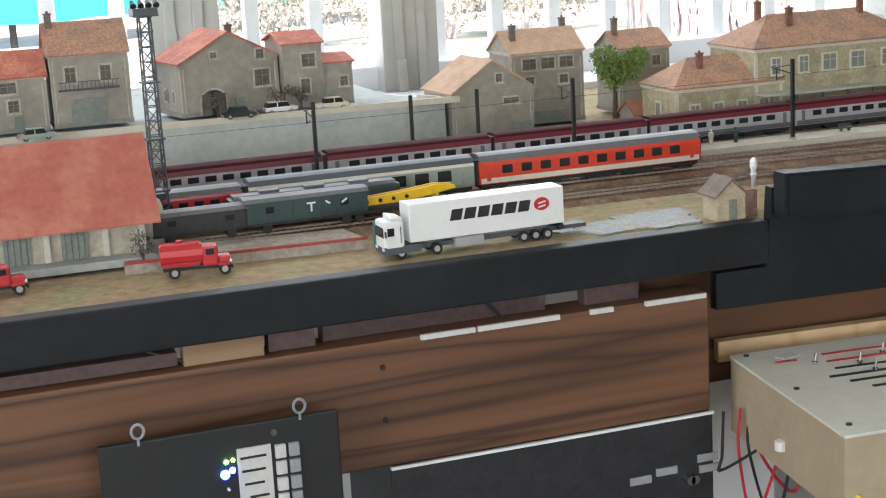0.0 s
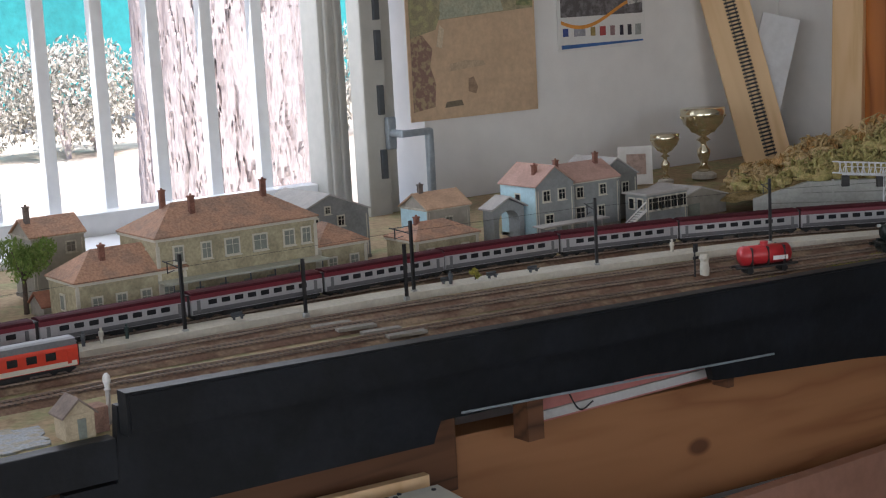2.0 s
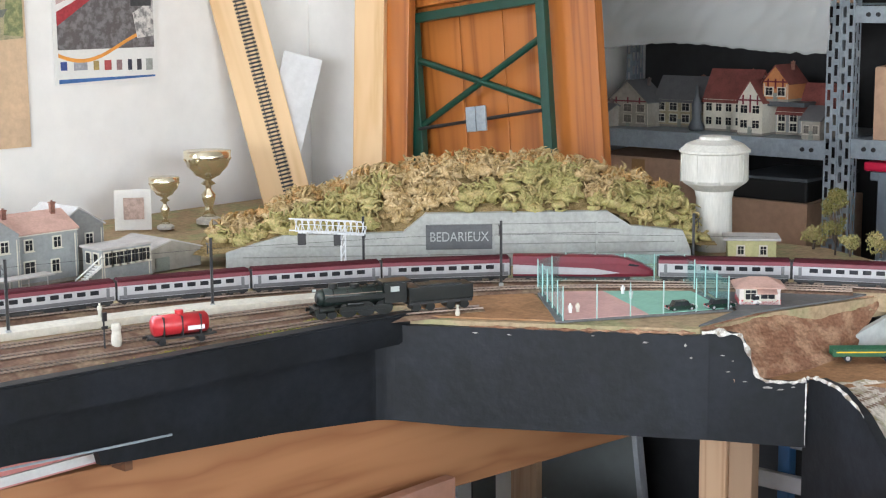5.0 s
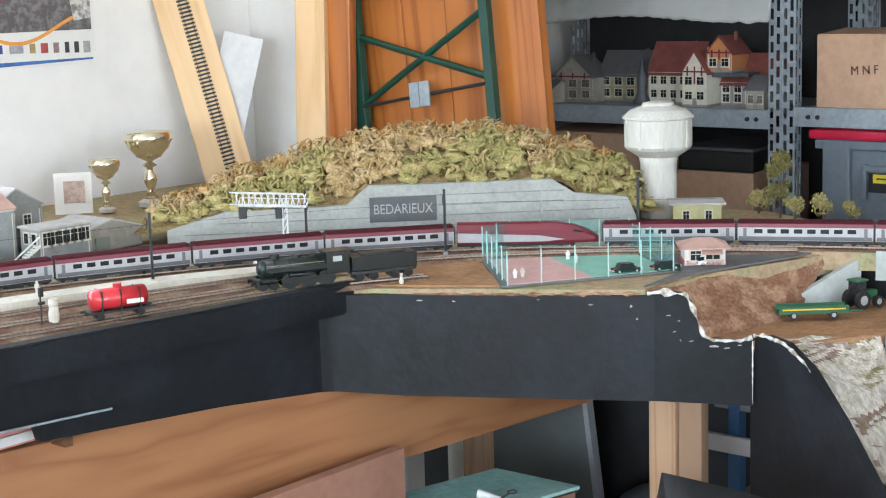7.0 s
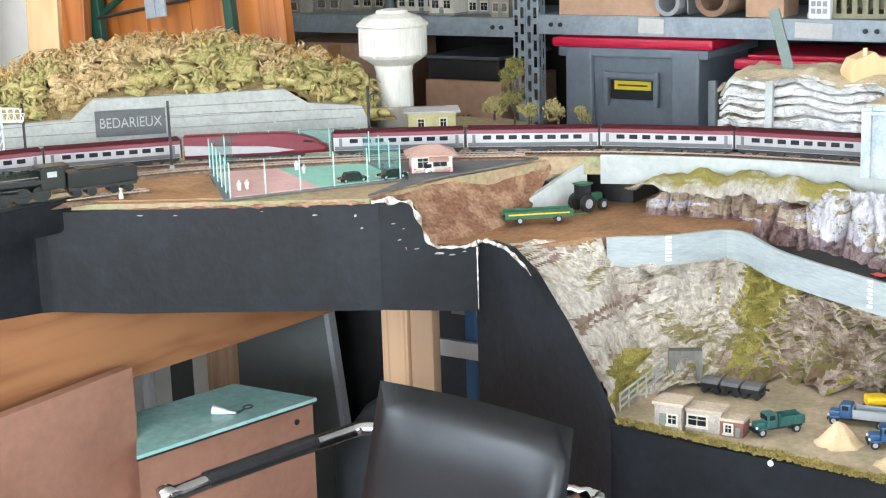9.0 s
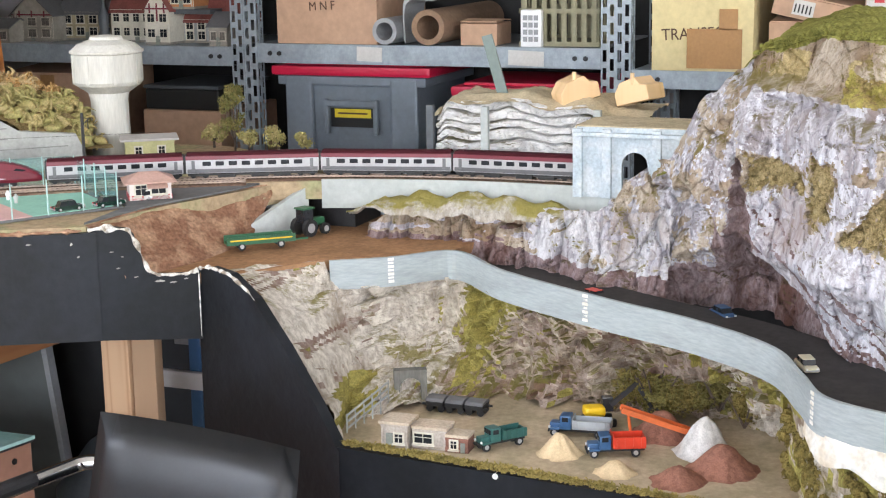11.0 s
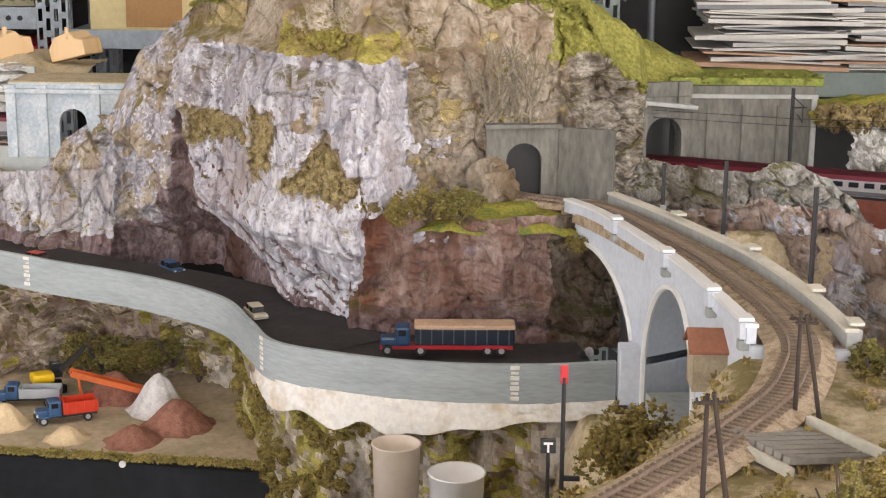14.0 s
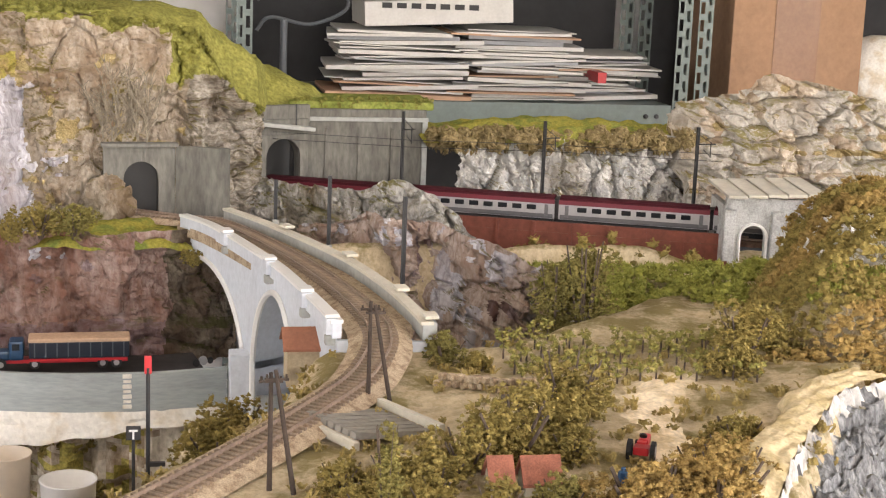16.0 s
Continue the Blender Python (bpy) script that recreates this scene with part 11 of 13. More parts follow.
# control panel hung on the old beam
cp = thing("control_panel", "black control panel with lit LEDs hung on screw eyes", "control panel", (0.083, 1.604, 0.80))
part("board", box(B(), (0, 0, 0.0), (0.216, 0.006, 0.375), bevel=0.002), INK, cp, "black board")
part("card", box(B(), (0.0275, -0.004, 0.125), (0.031, 0.002, 0.082)), PAPER, cp, "white printed card")
rnd = random.Random(8)
for q in range(6):
    part("print_bar", box(B(), (0.0275 + rnd.uniform(-0.002, 0.002), -0.0054, 0.157 - q * 0.0125), (rnd.uniform(0.016, 0.024), 0.001, 0.002)), INK, cp)
for a in range(2):
    for q in range(5):
        part("button", box(B(), (0.0515 + a * 0.0125, -0.005, 0.158 - q * 0.0155), (0.0098, 0.005, 0.0125), bevel=0.001), PAPER_G if a else PAPER, cp)
for x, z, col, r in ((0.002, 0.1555, (0.15, 1, 0.1), 0.0022), (0.008, 0.1565, (0.3, 1, 0.1), 0.0018), (0.0, 0.144, (0.02, 0.08, 1), 0.0045), (0.007, 0.147, (0.05, 0.12, 1), 0.003)):
    bm = B()
    bmesh.ops.create_uvsphere(bm, u_segments=10, v_segments=8, radius=r, matrix=Matrix.Translation((x, -0.004, z)))
    part("led", bm, glow("lit_led", col, 6), cp, "glowing LED")
for q in range(3):
    part("led", cyl(B(), (0.002, -0.003, 0.13 - q * 0.012), (0.002, -0.006, 0.13 - q * 0.012), 0.0014, n=8), CARWHITE, cp, "unlit LED")
for x in (-0.073, 0.072):
    bm = B()
    pts = [Vector((x + 0.0055 * math.cos(a), -0.004, 0.197 + 0.0065 * math.sin(a))) for a in [math.pi * 2 * q / 14 for q in range(15)]]
    for a, b in zip(pts, pts[1:]):
        cyl(bm, a, b, 0.0013, n=6)
    cyl(bm, (x, -0.004, 0.184), (x, -0.004, 0.191), 0.0013, n=6)
    part("screw_eye", bm, STEEL, cp, "steel screw eye")
part("screw", cyl(B(), (0.047, -0.002, 0.176), (0.047, -0.005, 0.176), 0.003, n=10), DARK_GREY, cp)
for z in (1.005, 0.953):
    bm = B()
    cyl(bm, (0.25, 1.651, z), (0.25, 1.647, z), 0.0032, 0.0026, 10)
    solo("screw", bm, DARK, "dark screw head in the old beam", "screw", "beam screws")
# dark device below the beam
dv = thing("power_supply", "dark grey power supply with metal sockets", "device", (0.429, 1.732, 0.7385))
part("body", box(B(), (0, 0, 0.075), (0.352, 0.16, 0.18), bevel=0.004), DARK, dv)
part("rim", box(B(), (0, -0.079, 0.163), (0.352, 0.006, 0.003)), CARWHITE, dv, "pale line along the front top edge")
for x, z in ((0.09, 0.103), (0.12, 0.108), (0.168, 0.115), (0.17, 0.103)):
    part("name_plate", box(B(), (x, -0.081, z), (0.024, 0.002, 0.008)), PAPER_G, dv, "grey plate")
for x in (0.145, 0.15, -0.15):
    part("socket", cyl(B(), (x, -0.078, 0.095), (x, -0.088, 0.095), 0.006, 0.005, 10), CHROME, dv, "metal socket")
# loose strips that close the slot over the old beam
TAN_B = wood("dull_tan_board", (0.30, 0.19, 0.11), (0.22, 0.13, 0.07), 'X', 9)
DUSK_B = mat("dusky_brown_strip", (0.085, 0.05, 0.048), 0.6, vary=0.25, size=20)
for x0, x1, m, z0, z1, y in ((-0.62, -0.20, PINE_D, 1.032, 1.052, 1.675), (-0.18, 0.06, DUSK_B, 1.032, 1.045, 1.672), (0.065, 0.14, TAN_B, 1.031, 1.053, 1.668), (0.145, 0.19, DUSK_B, 1.032, 1.05, 1.671),
                             (0.20, 0.43, DUSK_B, 1.031, 1.048, 1.683), (0.47, 0.53, DUSK_B, 1.031, 1.05, 1.676)):
    bm = B()
    box(bm, ((x0 + x1) / 2, y, (z0 + z1) / 2), (x1 - x0, 0.018, z1 - z0), bevel=0.001)
    solo("packing_strip", bm, m, "rough wooden packing strip on the beam", "wood strip", "packing strips")
# White strips painted in as sky reflections along the wood edges.
for x0, x1 in ((0.29, 0.345), (0.348, 0.434), (0.467, 0.492), (0.528, 0.596)):
    bm = B()
    box(bm, ((x0 + x1) / 2 - 0.001, 1.6470, 1.0295), (x1 - x0, 0.004, 0.0050))
    solo("glint_strip", bm, PAPER, "narrow white strip painted as a reflection over the beam", "strip", "white strips")
for x, w in ((0.02, 0.05), (0.17, 0.012), (0.36, 0.02)):
    bm = B()
    cyl(bm, (x, 1.665, 1.055), (x + w, 1.665, 1.033), 0.0016, n=6)
    solo("cable", bm, DARK, "thin dark cable under the edge board", "cable", "cables under the layout")
# white wall piece and wires beside the device
bm = B()
box(bm, (0.70, 1.83, 0.72), (0.16, 0.02, 0.36))
solo("white_board", bm, PLASTER, "white board behind the hanging wires", "board")
for q, (col, dx, sag) in enumerate(((BRED, 0, 0.12), (INK, 0.012, 0.13), (BRED, 0.024, 0.10), (INK, -0.02, 0.06))):
    pts = curve_pts([(0.63 + dx, 1.64, 0.905), (0.622 + dx, 1.63, 0.86), (0.64 + dx * 2, 1.63, 0.905 - sag), (0.67 + dx, 1.62, 0.87), (0.68, 1.61, 0.895)], 0.008)
    bm = B()
    for a, b in zip(pts, pts[1:]):
        cyl(bm, a, b, 0.0017, n=6)
    solo("cable", bm, col, "thin hanging wire under the control box", "cable", "cables under the layout")

# mimic panel: a flat box with the track plan on its top
mb = thing("track_plan_box", "beige control box with a painted track plan", "control box", (0, 0, 0))
bm = B()
prism(bm, [(0.64, 1.676), (0.607, 1.42), (1.04, 1.395), (1.073, 1.651)], 0.868, 0.947)
part("case", bm, BEIGE, mb)
bm = B()
prism(bm, [(0.6405, 1.679), (0.605, 1.417), (1.042, 1.392), (1.0755, 1.654)], 0.9472, 0.950)
part("top_plate", bm, CREAM_T, mb, "cream top plate")


def plan_line(pts, m, w=0.0028):
    bm = B()
    for (a, b) in zip(pts, pts[1:]):
        d = Vector(b) - Vector(a)
        box(bm, ((a[0] + b[0]) / 2, (a[1] + b[1]) / 2, 0.9506), (d.length + w * 0.6, w, 0.0012), rz=math.degrees(math.atan2(d.y, d.x)))
    part("plan_line", bm, m, mb)


plan_line([(0.725, 1.634), (0.956, 1.615)], BRED)
plan_line([(0.668, 1.632), (0.69, 1.63)], BRED)
plan_line([(0.715, 1.610), (0.983, 1.594), (1.034, 1.519)], BRED)
plan_line([(0.84, 1.655), (0.958, 1.643), (0.983, 1.607)], INK)
plan_line([(0.80, 1.576), (0.832, 1.583), (0.953, 1.577), (1.003, 1.528)], INK)
plan_line([(0.71, 1.587), (0.864, 1.572)], INK)
plan_line([(0.69, 1.566), (0.86, 1.552)], INK, 0.004)
plan_line([(0.70, 1.545), (0.93, 1.530)], INK, 0.004)
plan_line([(0.71, 1.522), (0.90, 1.510)], INK, 0.004)
plan_line([(0.72, 1.500), (0.96, 1.484)], INK, 0.004)
plan_line([(0.70, 1.478), (0.95, 1.462)], INK, 0.004)
plan_line([(0.90, 1.55), (0.925, 1.60)], INK, 0.005)
plan_line([(0.86, 1.50), (0.90, 1.56)], INK, 0.005)
plan_line([(0.74, 1.452), (0.99, 1.437)], INK, 0.004)
for x, y in ((0.70, 1.610), (0.74, 1.590), (0.78, 1.608), (0.83, 1.606), (0.77, 1.572), (0.83, 1.572), (0.90, 1.575), (0.88, 1.648), (0.95, 1.617), (0.985, 1.592), (0.93, 1.532), (0.86, 1.552), (0.79, 1.555), (0.74, 1.563), (0.80, 1.50), (0.90, 1.49), (0.84, 1.47)):
    bm = B()
    cyl(bm, (x, y, 0.950), (x, y, 0.953), 0.003, n=8)
    cyl(bm, (x, y, 0.953), (x + 0.002, y + 0.001, 0.9615), 0.0012, 0.0016, 6)
    part("toggle_switch", bm, CHROME, mb, "small steel toggle switch")
for x, y in ((0.654, 1.668), (0.625, 1.44), (1.03, 1.41), (1.06, 1.64), (0.98, 1.655), (1.0, 1.652), (1.01, 1.648), (1.02, 1.655), (1.05, 1.58), (0.64, 1.55)):
    part("screw", cyl(B(), (x, y, 0.950), (x, y, 0.9515), 0.003, n=8), DARK, mb)
part("paper_scrap", box(B(), (0.69, 1.645, 0.951), (0.025, 0.014, 0.001), rz=20), PAPER, mb, "white paper scrap")
part("ring", lathe(B(), (0.622, 1.55, 0.89), [(0.006, 0), (0.006, 0.01)], 10), CARWHITE, mb)
part("yellow_tag", box(B(), (0.62, 1.43, 0.885), (0.002, 0.03, 0.012)), LABEL_Y, mb, "yellow tag")
bm = B()
prism(bm, [(0.652, 1.733), (1.087, 1.698), (1.085, 1.684), (0.650, 1.719)], 0.93, 0.953)
solo("pine_strip", bm, PALE_WOOD, "pale pine strip behind the control box", "wood strip")

# slot under the station's edge board
bm = B()
box(bm, (1.42, 1.705, 1.005), (0.36, 0.006, 0.06))
solo("foam_panel", bm, PINK, "pink insulation board seen through the slot", "board")
bm = B()
box(bm, (1.43, 1.699, 0.985), (0.32, 0.004, 0.012))
solo("white_edge_strip", bm, PAPER, "white edge of the insulation board", "strip")
for x in (1.245, 1.60):
    bm = B()
    box(bm, (x, 1.685, 1.0), (0.026 if x < 1.3 else 0.012, 0.03, 0.07))
    solo("batten", bm, PINE_D, "short brown batten behind the edge board", "batten", "battens")
for a, b in (((1.31, 1.69, 1.025), (1.36, 1.69, 0.99)), ((1.37, 1.69, 1.02), (1.43, 1.69, 1.012))):
    pts = curve_pts([a, ((a[0] + b[0]) / 2, 1.69, min(a[2], b[2]) - 0.006), b], 0.005)
    bm = B()
    for p, q in zip(pts, pts[1:]):
        cyl(bm, p, q, 0.0012, n=6)
    solo("cable", bm, INK, "thin dark wire in the slot", "cable", "cables under the layout")
bm = B()
cyl(bm, (1.09, 1.616, 1.044), (1.63, 1.616, 1.017), 0.0016, n=6)
solo("rod", bm, STEEL, "thin steel rod along the edge board", "rod")

# brown panel, drawer unit, legs and store under the corner
bm = B()
box(bm, (1.56, 1.605, 0.42), (1.19, 0.02, 0.83))
solo("partition_board", bm, BROWN_P, "pink-brown laminated panel under the beam", "panel")
du = thing("drawer_unit", "brown drawer unit with a teal laminate top", "drawer unit", (0, 0, 0))
bm = B()
prism(bm, [(2.102, 1.545), (2.432, 1.472), (2.428, 1.634), (2.246, 1.679)], 0.0, 0.712)
part("body", bm, BROWN_P, du)
bm = B()
prism(bm, [(2.096, 1.542), (2.436, 1.466), (2.432, 1.636), (2.246, 1.682)], 0.7165, 0.722)
part("top", bm, TEAL, du, "worn teal laminate top")
bm = B()
prism(bm, [(2.098, 1.5435), (2.434, 1.468), (2.430, 1.635), (2.246, 1.681)], 0.7122, 0.7162)
part("edge_strip", bm, DARK, du, "dark edge strip")
part("knob", cyl(B(), (2.40, 1.49, 0.69), (2.398, 1.478, 0.69), 0.005, n=10), DARK, du)
sp = thing("glue_cap", "small white nozzle cap lying on the drawer unit", "cap", (2.30, 1.55, 0.722), -70)
part("body", cyl(B(), (-0.016, 0, 0.0075), (0.006, 0, 0.005), 0.0075, 0.0045, n=14), CARWHITE, sp)
part("tip", cyl(B(), (0.006, 0, 0.005), (0.022, 0, 0.0035), 0.0035, 0.002, n=10), CARWHITE, sp)
key = thing("small_key", "small grey metal key on the drawer unit", "key", (2.345, 1.535, 0.722), 8)
bm = B()
for q in range(14):
    a, b = q * math.tau / 14, (q + 1) * math.tau / 14
    cyl(bm, (0.009 * math.cos(a), 0.007 * math.sin(a), 0.0016), (0.009 * math.cos(b), 0.007 * math.sin(b), 0.0016), 0.0014, n=6)
part("bow", bm, DARK_GREY, key)
part("blade", box(B(), (-0.020, 0, 0.0014), (0.024, 0.003, 0.0022), bevel=0.0004), DARK_GREY, key)
POST_B = wood("brown_post", (0.38, 0.25, 0.155), (0.28, 0.165, 0.09), 'Z')
for a, b, h in ((1.283, 1.331, PINE_UP), (1.240, 1.281, POST_B)):
    bm = B()
    box(bm, (2.46 if h is PINE_UP else 2.452, (a + b) / 2, 0.51), (0.05 if h is PINE_UP else 0.022, b - a, 1.02), bevel=0.002)
    solo("wooden_post", bm, h, "square wooden post under the layout", "post", "posts of the layout")
bm = B()
box(bm, (2.75, 1.925, 0.51), (0.045, 0.065, 1.02))
solo("wooden_post", bm, PINE_UP, "square wooden post under the layout", "post", "posts of the layout")
# Colour raised to near white in place of strong light on this face.
bm = B()
box(bm, (2.76, 1.99, 0.4), (0.01, 0.062, 0.8))
solo("laminate_sheet", bm, mat("lit_cream_laminate", (0.88, 0.85, 0.79), 0.5, vary=0.04, size=6), "narrow white panel leaning under the layout", "panel")
bm = B()
box(bm, (2.80, 2.06, 0.4), (0.02, 0.11, 0.8))
solo("plywood_sheet", bm, GREYP, "dark panel standing under the layout", "panel")
bm = B()
cyl(bm, (2.75, 2.13, 0.0), (2.75, 2.145, 0.85), 0.014)
solo("white_pole", bm, WHITE, "white pole leaning under the layout", "pole")
lb = thing("leaning_board", "grey-green board with a pale edge leaning under the layout", "board", (0, 0, 0))
bm = B()
ext_x(bm, [(1.90, 0.0), (1.58, 0.0), (1.685, 0.82), (1.90, 0.82)], 2.745, 2.76)
part("sheet", bm, GREYP, lb)
bm = B()
ext_x(bm, [(1.579, 0.0), (1.568, 0.0), (1.673, 0.82), (1.684, 0.82)], 2.742, 2.762)
part("edge", bm, PAPER_G, lb, "pale edge")
# Added black sheet; its colour gives the dark under the layout.
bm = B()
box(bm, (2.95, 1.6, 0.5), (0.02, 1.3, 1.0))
solo("store_shade", bm, SHADE_BLACK, "black sheet added as the shade under the layout", "curtain")
bm = B()
lathe(bm, (2.80, 1.56, 0.0), [(0.10, 0), (0.12, 0.2), (0.12, 0.50), (0.06, 0.58), (0.03, 0.6)], 18)
solo("cloth_bundle", bm, DARK_GREY, "dark grey bundle in the store", "bundle", smooth=True)
bl = thing("trolley_frame", "blue painted steel frame with a white bar", "frame", (2.72, 1.36, 0))
for dy, w in ((-0.024, 0.022), (-0.3, 0.022)):
    part("upright", box(B(), (0, dy, 0.43), (0.025, w, 0.86), bevel=0.003), BLUE_F, bl)
part("bar", box(B(), (-0.03, -0.10, 0.752), (0.012, 0.30, 0.030), bevel=0.002), WHITE, bl, "white bar")
part("bar", box(B(), (0.02, -0.10, 0.835), (0.012, 0.30, 0.014), bevel=0.002), WHITE, bl, "white bar")
part("shelf", box(B(), (0.08, -0.15, 0.62), (0.2, 0.34, 0.015)), PAPER_G, bl)
part("top_rail", box(B(), (0, -0.15, 0.815), (0.02, 0.33, 0.016)), PAPER_G, bl)

# office chair
def tube(bm, pts, r, n=12):
    """A round bar bent along a line."""
    rows = []
    up = Vector((0.13, 0.97, 0.2)).normalized()
    for k, p in enumerate(pts):
        d = (pts[min(k + 1, len(pts) - 1)] - pts[max(k - 1, 0)]).normalized()
        a = d.cross(up).normalized()
        b = d.cross(a)
        rows.append([p + (a * math.cos(q) + b * math.sin(q)) * r for q in [2 * math.pi * m / n for m in range(n + 1)]])
    sheet(bm, rows)
    bmesh.ops.remove_doubles(bm, verts=bm.verts, dist=1e-6)
    bmesh.ops.recalc_face_normals(bm, faces=bm.faces)
    return bm


ch = thing("office_chair", "black leather office chair with chrome armrests", "chair", (0, 0, 0))
bm = B()
rows = []
tl, tr = Vector((2.02, 1.045, 0.935)), Vector((1.975, 0.755, 0.935))
bl_, br_ = Vector((1.93, 1.075, 0.55)), Vector((1.86, 0.745, 0.55))
nrm = Vector((-1, -0.16, 0.18)).normalized()
for side in (0, 1):
    rows = []
    for i in range(13):
        u = i / 12
        row = []
        for j in range(11):
            v = j / 10
            p = tl.lerp(tr, u).lerp(bl_.lerp(br_, u), v)
            e = min(1, 7 * min(u, 1 - u)) ** 0.5 * min(1, 7 * min(v, 1 - v) + 0.0) ** 0.5
            row.append(p + nrm * (0.022 * e * (1 if side == 0 else -1)) + nrm * (-0.02 * (1 - (2 * u - 1) ** 2)))
        rows.append(row)
    sheet(bm, rows if side == 0 else rows[::-1])
bmesh.ops.remove_doubles(bm, verts=bm.verts, dist=0.0005)
bmesh.ops.recalc_face_normals(bm, faces=bm.faces)
part("backrest", bm, LEATHER, ch, "padded black leather backrest", True)
part("seat", box(B(), (1.74, 0.97, 0.47), (0.46, 0.44, 0.08), rz=9, bevel=0.03), LEATHER, ch, "padded black leather seat")
for pts in ([(2.195, 1.125, 0.795), (2.175, 1.175, 0.802), (2.14, 1.198, 0.80), (1.88, 1.255, 0.80), (1.855, 1.26, 0.79), (1.85, 1.26, 0.5)],
            [(2.125, 0.85, 0.79), (2.112, 0.805, 0.797), (2.08, 0.79, 0.795), (1.78, 0.86, 0.795), (1.75, 0.865, 0.785), (1.75, 0.865, 0.5)]):
    bm = B()
    c = curve_pts(pts, 0.012)
    tube(bm, c, 0.0105)
    arm = part("armrest", bm, CHROME, ch, "chrome armrest with a dark pad", True)
    a, b = Vector(pts[2]), Vector(pts[3])
    part("pad", cyl(B(), a.lerp(b, 0.18) + Vector((0, 0, 0.003)), a.lerp(b, 0.86) + Vector((0, 0, 0.003)), 0.0112, n=12), DARK, arm, "dark pad")
part("gas_spring", cyl(B(), (1.74, 0.97, 0.08), (1.74, 0.97, 0.44), 0.025), DARK, ch)
for q in range(5):
    a = q * 1.2566
    leg = part("leg", cyl(B(), (1.74, 0.97, 0.09), (1.74 + 0.28 * math.cos(a), 0.97 + 0.28 * math.sin(a), 0.065), 0.02, 0.014), CHROME, ch)
    part("castor", cyl(B(), (1.74 + 0.28 * math.cos(a), 0.955 + 0.28 * math.sin(a), 0.03), (1.74 + 0.28 * math.cos(a), 0.985 + 0.28 * math.sin(a), 0.03), 0.03), TYRE, leg)

# broken plaster along the black boards' top
def crust(name, label, material, knots, seed, whole=0.0):
    """A lumpy rim of plaster along a line of (x, y, z, thickness); thins out and breaks off by chance."""
    bm = B()
    line = []
    for (p, q) in zip(knots, knots[1:]):
        a, b = Vector(p[:3]), Vector(q[:3])
        n = max(2, int((b - a).length / 0.0022))
        line += [(a.lerp(b, k / n), p[3] + (q[3] - p[3]) * k / n) for k in range(n)]
    rows = []
    for k, (p, r) in enumerate(line):
        d = (line[min(k + 1, len(line) - 1)][0] - line[max(k - 1, 0)][0]).normalized()
        side = d.cross(Vector((0.7, 0.3, 0.9))).normalized()
        up = d.cross(side)
        f = max(0.12, min(1.3, 0.55 + whole + 1.1 * noise.noise(Vector((k * 0.13, seed, 1)))))
        row = []
        for q in range(10):
            a = math.tau * q / 9
            w = r * f * (1 + 0.55 * noise.noise(Vector((p.x * 160 + math.cos(a), p.y * 160 + math.sin(a), p.z * 160 + seed))))
            row.append(p + side * math.cos(a) * w + up * math.sin(a) * w)
        row[9] = row[0]
        rows.append(row)
    sheet(bm, rows)
    bmesh.ops.recalc_face_normals(bm, faces=bm.faces)
    return solo(name, bm, material, label, "plaster", smooth=False)


OLD_PLASTER = mat("old_plaster", (0.66, 0.635, 0.58), 0.95, vary=0.35, size=70, second=(0.30, 0.255, 0.20), share=0.5, bump=0.9, bump_size=200, spec=0.1)
crust("broken_earth", "broken brown earth along the board's top edge", BANK, [(2.12, 1.533, 1.0895, 0.0024), (2.20, 1.393, 1.090, 0.0030), (2.287, 1.2435, 1.092, 0.0045)], 3)
crust("broken_plaster", "broken white plaster round the notch of the board", OLD_PLASTER, [(2.289, 1.2375, 1.0925, 0.0045), (2.303, 1.222, 1.094, 0.0060), (2.3225, 1.194, 1.090, 0.0045), (2.3275, 1.187, 1.072, 0.0030), (2.333, 1.180, 1.050, 0.0032), (2.337, 1.174, 1.030, 0.0030), (2.345, 1.163, 1.0225, 0.0034), (2.368, 1.131, 1.0215, 0.0034), (2.379, 1.117, 1.027, 0.0065)], 5, 0.05)
crust("broken_plaster", "lumpy white plaster along the gorge board", OLD_PLASTER, [(2.381, 1.117, 1.028, 0.0060), (2.371, 1.098, 1.033, 0.0042), (2.349, 1.053, 1.031, 0.0042), (2.328, 1.010, 1.012, 0.0030), (2.322, 0.998, 1.002, 0.0008)], 9)
rnd = random.Random(21)


def flake(x, y, z, run, w, h):
    """An irregular chip of bare plaster, flat on a board that runs along the plan direction run."""
    d = Vector(run).normalized()
    o = Vector((d.y, -d.x)) * 0.0011
    if o.x > 0:
        o = -o
    n = rnd.randint(7, 10)
    ring = []
    for q in range(n):
        a, r = math.tau * q / n, rnd.uniform(0.45, 1.0)
        ring.append(bm.verts.new((x + o.x + d.x * w * r * math.cos(a), y + o.y + d.y * w * r * math.cos(a), z + h * r * math.sin(a))))
    bm.faces.new(ring)


bm = B()
for u, z, w, h in ((0.20, 1.081, 0.006, 0.0012), (0.32, 1.080, 0.004, 0.0009), (0.80, 1.076, 0.005, 0.0016), (0.94, 1.074, 0.003, 0.003), (0.96, 1.056, 0.0028, 0.0022), (0.62, 1.083, 0.004, 0.0007)):
    m = Vector((2.08, 1.594)).lerp(Vector((2.290, 1.236)), u)
    flake(m.x, m.y, z, (0.17, -0.29), w, h)
